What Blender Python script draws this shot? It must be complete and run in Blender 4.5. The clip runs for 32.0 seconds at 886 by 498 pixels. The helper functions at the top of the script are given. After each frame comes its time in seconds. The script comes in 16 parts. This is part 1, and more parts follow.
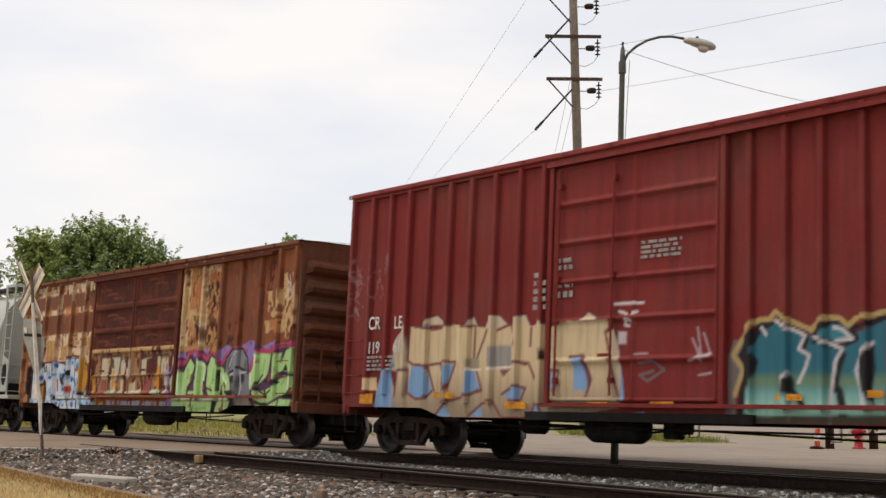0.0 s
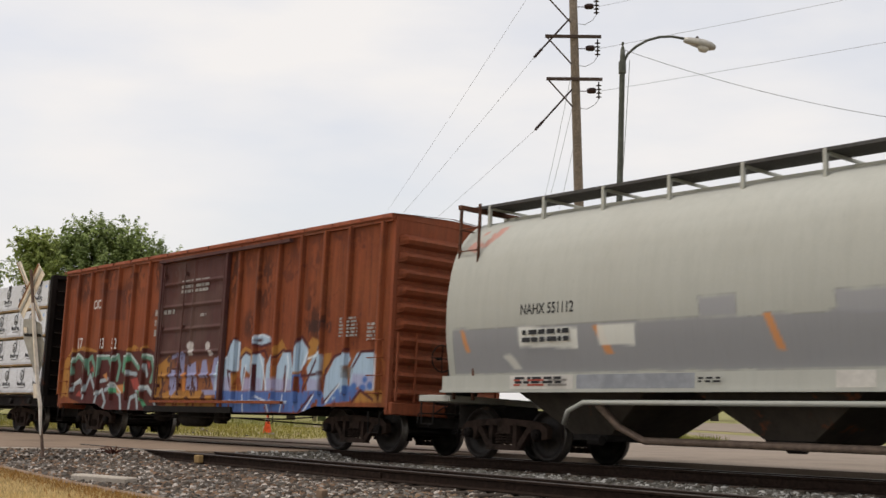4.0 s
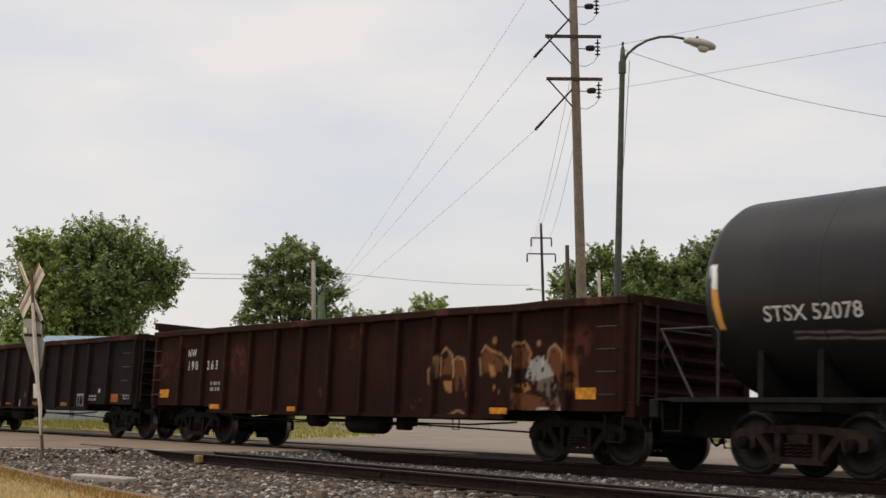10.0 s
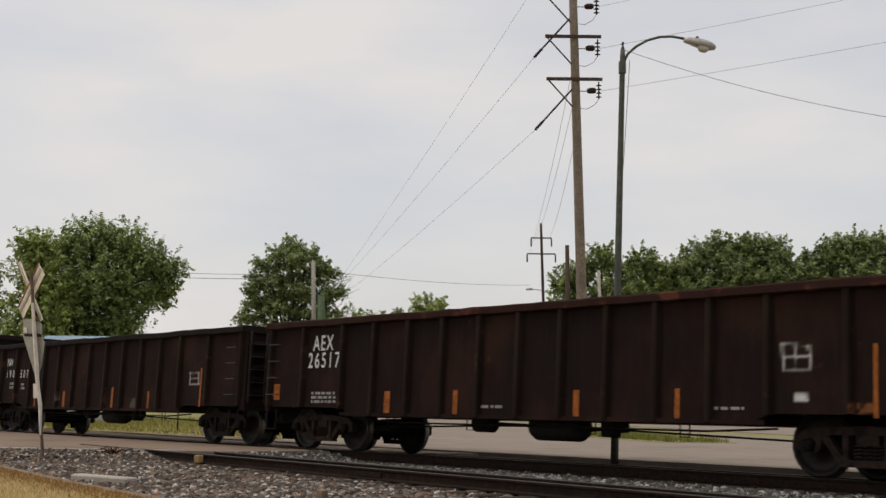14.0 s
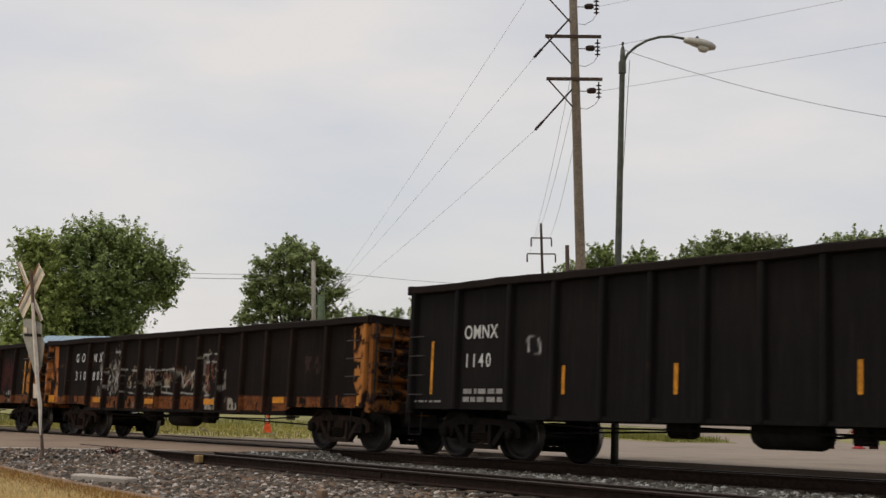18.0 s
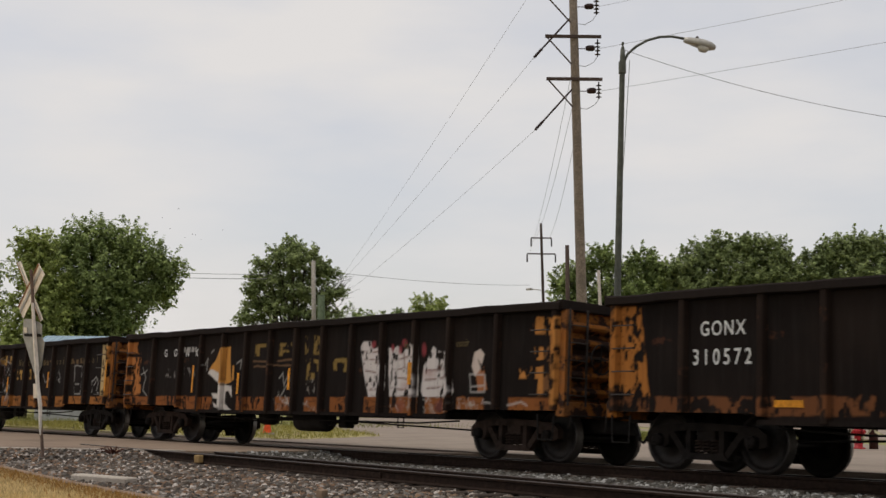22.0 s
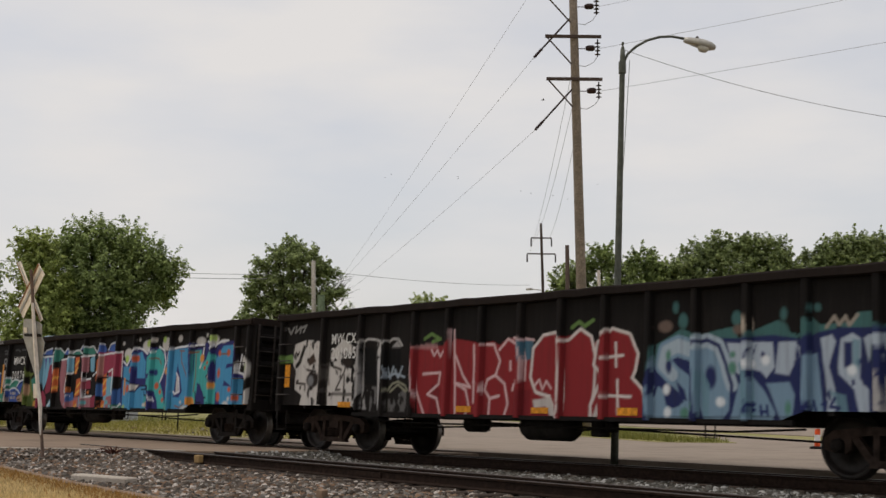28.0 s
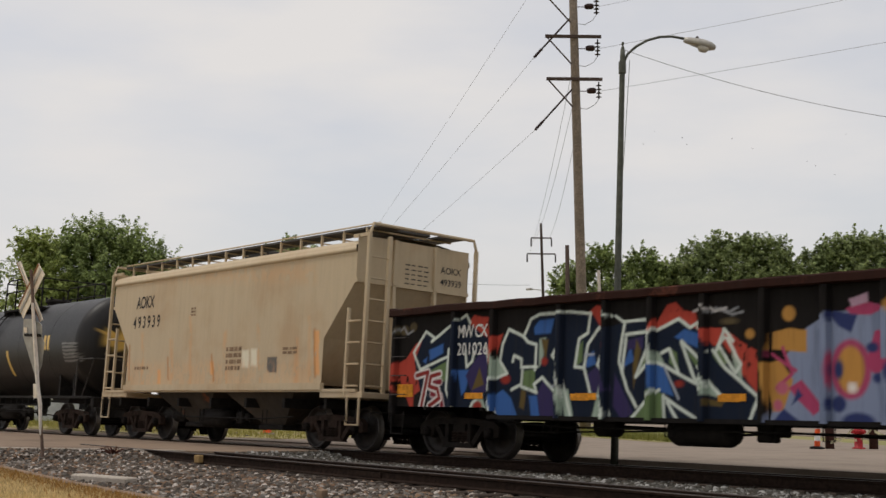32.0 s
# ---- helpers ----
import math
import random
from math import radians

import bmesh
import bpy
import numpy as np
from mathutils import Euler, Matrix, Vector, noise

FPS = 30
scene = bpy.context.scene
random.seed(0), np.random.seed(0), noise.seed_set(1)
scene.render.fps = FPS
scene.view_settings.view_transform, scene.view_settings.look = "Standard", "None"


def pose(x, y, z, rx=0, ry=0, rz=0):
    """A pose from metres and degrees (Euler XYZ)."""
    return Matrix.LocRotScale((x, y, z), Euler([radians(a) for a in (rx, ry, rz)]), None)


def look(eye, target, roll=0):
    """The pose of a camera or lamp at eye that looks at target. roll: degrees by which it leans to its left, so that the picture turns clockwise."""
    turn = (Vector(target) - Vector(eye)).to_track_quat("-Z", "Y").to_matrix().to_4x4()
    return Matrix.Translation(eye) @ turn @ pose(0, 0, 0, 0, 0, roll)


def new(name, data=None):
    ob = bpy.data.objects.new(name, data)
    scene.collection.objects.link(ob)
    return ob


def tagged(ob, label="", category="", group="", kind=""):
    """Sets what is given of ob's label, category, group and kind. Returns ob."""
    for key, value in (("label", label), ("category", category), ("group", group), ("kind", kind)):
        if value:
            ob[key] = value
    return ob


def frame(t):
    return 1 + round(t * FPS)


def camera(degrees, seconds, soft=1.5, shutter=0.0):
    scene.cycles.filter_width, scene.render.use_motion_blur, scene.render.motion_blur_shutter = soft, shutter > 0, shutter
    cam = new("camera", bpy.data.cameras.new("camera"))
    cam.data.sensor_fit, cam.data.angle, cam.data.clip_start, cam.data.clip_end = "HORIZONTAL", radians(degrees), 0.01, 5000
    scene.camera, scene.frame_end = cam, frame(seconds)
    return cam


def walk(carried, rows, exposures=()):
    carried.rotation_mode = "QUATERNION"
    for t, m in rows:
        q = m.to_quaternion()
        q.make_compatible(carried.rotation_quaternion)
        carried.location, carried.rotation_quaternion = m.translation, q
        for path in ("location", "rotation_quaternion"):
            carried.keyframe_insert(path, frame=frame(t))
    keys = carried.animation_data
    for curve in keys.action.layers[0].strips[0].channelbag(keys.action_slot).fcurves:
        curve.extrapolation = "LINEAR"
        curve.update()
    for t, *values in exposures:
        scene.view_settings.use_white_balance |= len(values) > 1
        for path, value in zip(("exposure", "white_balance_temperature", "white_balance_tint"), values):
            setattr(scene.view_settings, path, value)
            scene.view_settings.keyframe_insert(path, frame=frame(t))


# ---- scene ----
# ---- camera: stands still beside the line ----
cam = camera(38.74, 32.0, shutter=0.12)
EYE = pose(0, -16.35, 0.93, 97.1406, -0.6822, 50.2911)
walk(cam, [(0.0, EYE), (32.0, EYE)],
     exposures=[(0.0, 0.23), (1.2, 0.24), (2.0, 0.18), (3.0, 0.15), (4.5, 0.08), (7.0, 0.0), (8.8, -0.10), (10.0, -0.05), (11.2, -0.15), (12.0, -0.17), (32.0, -0.16)])

# ---- sky and sun: thin overcast ----
world = bpy.data.worlds.new("overcast")
scene.world = world
world.use_nodes = True
wn, wl = world.node_tree.nodes, world.node_tree.links
wn.clear()
w_out = wn.new("ShaderNodeOutputWorld")
w_bg = wn.new("ShaderNodeBackground")
w_sky = wn.new("ShaderNodeTexSky")
w_sky.sky_type = 'NISHITA'
w_sky.sun_disc = False
w_sky.sun_elevation = radians(69)
w_sky.sun_rotation = radians(217)
w_sky.dust_density = 3.0
w_gain = wn.new("ShaderNodeMix")
w_gain.data_type = 'RGBA'
w_gain.blend_type = 'MULTIPLY'
w_gain.inputs["Factor"].default_value = 1.0
w_gain.inputs["B"].default_value = (0.170, 0.164, 0.162, 1)
w_tc = wn.new("ShaderNodeTexCoord")
w_map = wn.new("ShaderNodeMapping")
w_map.inputs["Scale"].default_value = (1.6, 1.6, 5.5)
w_noise = wn.new("ShaderNodeTexNoise")
w_noise.inputs["Scale"].default_value = 2.0
w_noise.inputs["Detail"].default_value = 6.0
w_noise.inputs["Roughness"].default_value = 0.5
w_ramp = wn.new("ShaderNodeValToRGB")
w_ramp.color_ramp.elements[0].position, w_ramp.color_ramp.elements[0].color = 0.36, (0.64, 0.64, 0.64, 1)
w_ramp.color_ramp.elements[1].position, w_ramp.color_ramp.elements[1].color = 0.66, (0.97, 0.97, 0.97, 1)
w_mix = wn.new("ShaderNodeMix")
w_mix.data_type = 'RGBA'
w_mix.inputs["B"].default_value = (0.858, 0.826, 0.804, 1)
wl.new(w_tc.outputs["Generated"], w_map.inputs["Vector"])
wl.new(w_map.outputs["Vector"], w_noise.inputs["Vector"])
wl.new(w_noise.outputs["Fac"], w_ramp.inputs["Fac"])
wl.new(w_sky.outputs["Color"], w_gain.inputs["A"])
wl.new(w_gain.outputs["Result"], w_mix.inputs["A"])
wl.new(w_ramp.outputs["Color"], w_mix.inputs["Factor"])
wl.new(w_mix.outputs["Result"], w_bg.inputs["Color"])
w_bg.inputs["Strength"].default_value = 1.0
wl.new(w_bg.outputs["Background"], w_out.inputs["Surface"])

sun_data = bpy.data.lights.new("sun", 'SUN')
sun_data.energy = 1.3
sun_data.angle = radians(14)
sun_data.color = (1.0, 0.95, 0.88)
sun = new("sun", sun_data)
sun.matrix_world = look((-18, -24, 80), (0, 0, 0))


# ---- materials ----
def mat_new(name):
    m = bpy.data.materials.new(name)
    m.use_nodes = True
    return m, m.node_tree.nodes, m.node_tree.links, m.node_tree.nodes["Principled BSDF"]


def rgba(c):
    return (c[0], c[1], c[2], 1.0)


def noise_node(n, l, vec, scale, detail=5.0, rough=0.6):
    t = n.new("ShaderNodeTexNoise")
    t.inputs["Scale"].default_value = scale
    t.inputs["Detail"].default_value = detail
    t.inputs["Roughness"].default_value = rough
    l.new(vec, t.inputs["Vector"])
    return t.outputs["Fac"]


def ramp_node(n, l, fac, a, b, lo=0.0, hi=1.0):
    r = n.new("ShaderNodeMapRange")
    r.interpolation_type = 'SMOOTHSTEP'
    for key, v in (("From Min", a), ("From Max", b), ("To Min", lo), ("To Max", hi)):
        r.inputs[key].default_value = v
    l.new(fac, r.inputs["Value"])
    return r.outputs["Result"]


def mix_node(n, l, fac, a, b, blend='MIX'):
    m = n.new("ShaderNodeMix")
    m.data_type = 'RGBA'
    m.blend_type = blend
    for sock, v in (("Factor", fac), ("A", a), ("B", b)):
        if isinstance(v, (tuple, list)):
            m.inputs[sock].default_value = rgba(v)
        elif isinstance(v, (int, float)):
            m.inputs[sock].default_value = v
        else:
            l.new(v, m.inputs[sock])
    return m.outputs["Result"]


def coords(n, l, offset=(0, 0, 0), scale=(1, 1, 1)):
    tc = n.new("ShaderNodeTexCoord")
    mp = n.new("ShaderNodeMapping")
    mp.inputs["Location"].default_value = offset
    mp.inputs["Scale"].default_value = scale
    l.new(tc.outputs["Object"], mp.inputs["Vector"])
    return mp.outputs["Vector"]


def bump_node(n, l, height, strength, dist, bsdf):
    b = n.new("ShaderNodeBump")
    b.inputs["Strength"].default_value = strength
    b.inputs["Distance"].default_value = dist
    l.new(height, b.inputs["Height"])
    l.new(b.outputs["Normal"], bsdf.inputs["Normal"])


def steel(name, base, rust=0.3, streak=0.4, rough=0.62, rust_col=(0.10, 0.035, 0.016), dust=(0.16, 0.13, 0.10),
          dusty=0.25, seed=0, bump=0.25, rust_scale=1.6, hard=0.08, gloss=0.14, soot=0.3, tall=1.0, grain=0.45):
    """Weathered paint on steel: run-down streaks, rust patches and dust, and the colours sprayed over it."""
    m, n, l, bsdf = mat_new(name)
    off = (seed * 13.7, seed * 5.1, seed * 3.3)
    v = coords(n, l, off)
    vs = coords(n, l, off, (5.5, 5.5, 0.45))
    big = noise_node(n, l, coords(n, l, off, (1, 1, tall)), rust_scale, 8.0, 0.65)
    fine = noise_node(n, l, v, 17.0, 6.0, 0.7)
    run = noise_node(n, l, vs, 1.0, 6.0, 0.6)
    col = mix_node(n, l, ramp_node(n, l, run, 0.35, 0.72, 0.0, streak), base, tuple(c * 0.45 for c in base))
    col = mix_node(n, l, ramp_node(n, l, fine, 0.4, 0.75, 0.0, grain), col, tuple(min(1, c * 1.35 + 0.001) for c in base))
    col = mix_node(n, l, ramp_node(n, l, noise_node(n, l, v, 0.55, 4.0), 0.42, 0.72, 0.0, dusty), col, dust)
    at = n.new("ShaderNodeAttribute")
    at.attribute_name = "paint"
    ac = n.new("ShaderNodeAttribute")
    ac.attribute_name = "cover"
    col = mix_node(n, l, ac.outputs["Fac"], col, at.outputs["Color"])
    # rust breaks through paint and sprayed colour alike, less through the newer colour
    sep = n.new("ShaderNodeMath")
    sep.operation = 'MULTIPLY_ADD'
    l.new(ac.outputs["Fac"], sep.inputs[0])
    sep.inputs[1].default_value = -0.12
    l.new(big, sep.inputs[2])
    th = 0.70 - 0.36 * rust
    rmask = ramp_node(n, l, sep.outputs[0], th, th + hard)
    rcol = mix_node(n, l, fine, rust_col, tuple(c * 2.1 for c in rust_col))
    col = mix_node(n, l, rmask, col, rcol)
    # soot and road film, patchy
    film = ramp_node(n, l, noise_node(n, l, vs, 2.3, 5.0), 0.45, 0.8, 0.0, soot)
    col = mix_node(n, l, film, col, (0.03, 0.026, 0.023))
    l.new(col, bsdf.inputs["Base Color"])
    r = n.new("ShaderNodeMapRange")
    r.inputs["To Min"].default_value, r.inputs["To Max"].default_value = rough - 0.1, min(1, rough + 0.25)
    l.new(fine, r.inputs["Value"])
    l.new(r.outputs["Result"], bsdf.inputs["Roughness"])
    bsdf.inputs["Specular IOR Level"].default_value = gloss
    bump_node(n, l, mix_node(n, l, 0.5, fine, big), bump, 0.01, bsdf)
    return m


def simple(name, base, rough=0.6, metal=0.0, var=0.35, scale=8.0, bump=0.15, second=None, dist=0.01, spec=0.2):
    m, n, l, bsdf = mat_new(name)
    v = coords(n, l)
    a = noise_node(n, l, v, scale, 6.0)
    b = noise_node(n, l, v, scale * 0.13, 3.0)
    col = mix_node(n, l, ramp_node(n, l, a, 0.3, 0.75, 0.0, 1.0), tuple(c * (1 - var) for c in base), tuple(min(1, c * (1 + var)) for c in base))
    col = mix_node(n, l, ramp_node(n, l, b, 0.4, 0.7, 0.0, 0.6), col, second if second else tuple(c * 0.7 for c in base))
    l.new(col, bsdf.inputs["Base Color"])
    bsdf.inputs["Roughness"].default_value = rough
    bsdf.inputs["Metallic"].default_value = metal
    bsdf.inputs["Specular IOR Level"].default_value = spec
    bump_node(n, l, a, bump, dist, bsdf)
    return m


M_TRUCK = simple("truck_steel", (0.0115, 0.0092, 0.008), 0.7, 0.0, 0.5, 9.0, 0.4, (0.018, 0.013, 0.0098), spec=0.08)
M_TRUCK_RUST = simple("rusty_truck_steel", (0.030, 0.0215, 0.0175), 0.8, 0.0, 0.5, 9.0, 0.4, (0.048, 0.031, 0.024), spec=0.05)
M_WHEEL = simple("wheel_steel", (0.0161, 0.0129, 0.0113), 0.5, 0.1, 0.4, 14.0, 0.2, (0.0226, 0.0161, 0.0129), spec=0.2)
M_TREAD = simple("polished_tread", (0.16, 0.145, 0.13), 0.4, 0.8, 0.2, 20.0, 0.05)
M_UNDER = simple("underframe_grime", (0.0165, 0.0142, 0.0127), 0.7, 0.0, 0.4, 7.0, 0.4, spec=0.12)
M_RUBBER = simple("hose_rubber", (0.014, 0.013, 0.013), 0.6, spec=0.05)
M_WHITE = simple("stencil_white", (0.62, 0.61, 0.58), 0.7, 0, 0.25, 25.0, 0.05)
M_DIMWHITE = simple("worn_stencil", (0.30, 0.28, 0.26), 0.8, 0, 0.4, 25.0, 0.05)
M_FADED = simple("faded_gold_letters", (0.10, 0.072, 0.03), 0.8, 0, 0.4, 25.0, 0.05)
M_PRINT = simple("printed_black", (0.045, 0.046, 0.05), 0.6, 0, 0.3, 25.0, 0.05)
M_AMBER_DULL = simple("faded_amber_reflector", (0.30, 0.088, 0.012), 0.6, 0, 0.4, 12.0, 0.05)
M_BLACKTXT = simple("stencil_black", (0.03, 0.03, 0.032), 0.7, 0, 0.3, 25.0, 0.05)
M_AMBER = simple("amber_reflector", (0.62, 0.22, 0.012), 0.45, 0, 0.25, 12.0, 0.05)
M_AMBER_DIRTY = simple("dirty_amber_reflector", (0.62, 0.25, 0.018), 0.6, 0, 0.4, 12.0, 0.05)
M_RAIL = simple("rusty_rail", (0.0255, 0.01615, 0.0119), 0.8, 0.0, 0.4, 14.0, 0.3, (0.0187, 0.01275, 0.0102), spec=0.05)
M_RAILHEAD = simple("worn_rail_head", (0.06, 0.0492, 0.042), 0.45, 0.6, 0.3, 10.0, 0.05, (0.072, 0.048, 0.036))
M_TIE = simple("creosoted_tie", (0.06, 0.047, 0.038), 0.9, 0, 0.5, 6.0, 0.6, spec=0.05)


# ---- mesh helpers ----
def part(name, bm, mat, parent=None, label="", smooth=False):
    me = bpy.data.meshes.new(name)
    bm.to_mesh(me)
    bm.free()
    if mat:
        me.materials.append(mat)
    if smooth:
        me.polygons.foreach_set("use_smooth", [True] * len(me.polygons))
    ob = new(name, me)
    if parent:
        ob.parent = parent
    if label:
        tagged(ob, label)
    return ob


def share(name, me, parent, m=None, label=""):
    ob = new(name, me)
    ob.parent = parent
    if m is not None:
        ob.matrix_local = m
    if label:
        tagged(ob, label)
    return ob


def box(bm, x0, x1, y0, y1, z0, z1):
    vs = [bm.verts.new((x, y, z)) for x in (x0, x1) for y in (y0, y1) for z in (z0, z1)]
    for f in ((0, 1, 3, 2), (4, 6, 7, 5), (0, 4, 5, 1), (2, 3, 7, 6), (0, 2, 6, 4), (1, 5, 7, 3)):
        bm.faces.new([vs[i] for i in f])
    return vs


def bbox(bm, x0, x1, y0, y1, z0, z1, b=0.01):
    """A box with its long edges broken."""
    vs = box(bm, x0, x1, y0, y1, z0, z1)
    es = {e for v in vs for e in v.link_edges}
    bmesh.ops.bevel(bm, geom=list(es), offset=b, segments=1, affect='EDGES')


def prism(bm, pts, y0, y1):
    """A plate with the outline pts in x and z, from y0 to y1."""
    a = [bm.verts.new((x, y0, z)) for x, z in pts]
    b = [bm.verts.new((x, y1, z)) for x, z in pts]
    bm.faces.new(a)
    bm.faces.new(b[::-1])
    for i in range(len(pts)):
        j = (i + 1) % len(pts)
        bm.faces.new((a[j], a[i], b[i], b[j]))


def tube(bm, pts, r, n=6, caps=True):
    pts = [Vector(p) for p in pts]
    rings = []
    for i, p in enumerate(pts):
        d = (pts[min(i + 1, len(pts) - 1)] - pts[max(i - 1, 0)]).normalized()
        a = d.orthogonal() if i == 0 else (prev - d * prev.dot(d))
        a.normalize()
        prev = a
        b = d.cross(a)
        rr = r[i] if isinstance(r, (list, tuple)) else r
        rings.append([bm.verts.new(p + rr * (math.cos(2 * math.pi * k / n) * a + math.sin(2 * math.pi * k / n) * b)) for k in range(n)])
    for i in range(len(rings) - 1):
        for k in range(n):
            bm.faces.new((rings[i][k], rings[i][(k + 1) % n], rings[i + 1][(k + 1) % n], rings[i + 1][k]))
    if caps:
        bm.faces.new(rings[0][::-1])
        bm.faces.new(rings[-1])


def lathe(bm, prof, n=28, axis='y', at=(0, 0, 0)):
    rings = []
    for r, h in prof:
        ring = []
        for k in range(n):
            c, s = math.cos(2 * math.pi * k / n), math.sin(2 * math.pi * k / n)
            p = {'y': (r * c, h, r * s), 'z': (r * c, r * s, h), 'x': (h, r * c, r * s)}[axis]
            ring.append(bm.verts.new((p[0] + at[0], p[1] + at[1], p[2] + at[2])))
        rings.append(ring)
    for i in range(len(rings) - 1):
        for k in range(n):
            bm.faces.new((rings[i][k], rings[i][(k + 1) % n], rings[i + 1][(k + 1) % n], rings[i + 1][k]))
    if prof[0][0] > 1e-4:
        bm.faces.new(rings[0][::-1])
    if prof[-1][0] > 1e-4:
        bm.faces.new(rings[-1])


def empty(name, m, label, category, group=""):
    e = new(name)
    e.empty_display_size = 0.3
    e.matrix_world = m
    return tagged(e, label, category, group)


def grid_mesh(name, P, mat, parent=None, colour=None, label="", smooth=False):
    """A sheet of quads over the array P[row, column, xyz], with the colour sprayed on it."""
    nz, nx = P.shape[:2]
    idx = np.arange(nz * nx).reshape(nz, nx)
    q = np.stack([idx[:-1, :-1], idx[:-1, 1:], idx[1:, 1:], idx[1:, :-1]], -1).reshape(-1, 4)
    me = bpy.data.meshes.new(name)
    me.vertices.add(nz * nx)
    me.vertices.foreach_set("co", P.reshape(-1).astype(np.float32))
    me.loops.add(q.size)
    me.loops.foreach_set("vertex_index", q.reshape(-1).astype(np.int32))
    me.polygons.add(len(q))
    me.polygons.foreach_set("loop_start", np.arange(0, q.size, 4, dtype=np.int32))
    if smooth:
        me.polygons.foreach_set("use_smooth", np.ones(len(q), dtype=bool))
    me.update(calc_edges=True)
    if colour is not None:
        at = me.color_attributes.new("paint", 'FLOAT_COLOR', 'POINT')
        at.data.foreach_set("color", colour.reshape(-1).astype(np.float32))
        ac = me.attributes.new("cover", 'FLOAT', 'POINT')
        ac.data.foreach_set("value", colour[..., 3].reshape(-1).astype(np.float32))
    me.materials.append(mat)
    ob = new(name, me)
    if parent:
        ob.parent = parent
    if label:
        tagged(ob, label)
    return ob


def lettering(parent, body, x, z, size, mat, y, name="lettering", stretch=1.0, lean=0.0, face=None, width=0.0):
    cu = bpy.data.curves.new(name, 'FONT')
    cu.body, cu.size, cu.shear = body, size, lean
    cu.offset = size * 0.012
    ob = bpy.data.objects.new(name, cu)
    scene.collection.objects.link(ob)
    bpy.context.view_layer.update()
    if width:
        # spread the letters, as stencilled one by one, until the line is so wide
        w1 = ob.dimensions.x
        cu.space_character = 2.0
        bpy.context.view_layer.update()
        cu.space_character = max(0.8, 1.0 + (width / stretch - w1) / max(1e-3, ob.dimensions.x - w1))
        bpy.context.view_layer.update()
    me = bpy.data.meshes.new_from_object(ob)
    bpy.data.objects.remove(ob)
    bpy.data.curves.remove(cu)
    me.materials.clear()
    me.materials.append(mat)
    o = new(name, me)
    o.parent = parent
    m = face if face is not None else pose(x, y, z, 90, 0, 0)
    o.matrix_local = m @ Matrix.Diagonal((stretch, 1, 1, 1))
    return o


def text_bars(parent, x, z, w, h, rows, mat, y, seed=1, name="data_block"):
    """Writing too small to read: rows of short strips."""
    rnd = random.Random(seed)
    bm = bmesh.new()
    step = h / rows
    for r in range(rows):
        u = 0.0
        while u < w - 0.02:
            d = min(w - u, rnd.uniform(0.06, 0.22) * max(1, w))
            z1 = z + h - r * step
            vs = [bm.verts.new(p) for p in ((x + u, y, z1 - step * 0.62), (x + u + d, y, z1 - step * 0.62), (x + u + d, y, z1), (x + u, y, z1))]
            bm.faces.new(vs)
            u += d + rnd.uniform(0.03, 0.07)
    return part(name, bm, mat, parent)


def plate(parent, name, x0, x1, z0, z1, y, mat, label="", t=0.004):
    bm = bmesh.new()
    box(bm, x0, x1, y - t, y, z0, z1)
    return part(name, bm, mat, parent, label)


# ---- sprayed paint, worked out on the points of a surface ----
def value_noise(x, z, seed=0):
    xi, zi = np.floor(x).astype(np.int64), np.floor(z).astype(np.int64)
    fx, fz = x - xi, z - zi
    fx, fz = fx * fx * (3 - 2 * fx), fz * fz * (3 - 2 * fz)

    def h(a, b):
        k = (a * 374761393 + b * 668265263 + seed * 982451653) & 0x7fffffff
        k = ((k ^ (k >> 13)) * 1274126177) & 0x7fffffff
        return ((k ^ (k >> 16)) & 0xffff) / 65535.0
    return (h(xi, zi) * (1 - fx) + h(xi + 1, zi) * fx) * (1 - fz) + (h(xi, zi + 1) * (1 - fx) + h(xi + 1, zi + 1) * fx) * fz


def fbm(x, z, seed=0, octaves=4):
    s, a, f = 0.0, 0.5, 1.0
    for o in range(octaves):
        s = s + a * value_noise(x * f, z * f, seed + o * 17)
        a, f = a * 0.5, f * 2.03
    return s / (1 - 0.5 ** octaves)


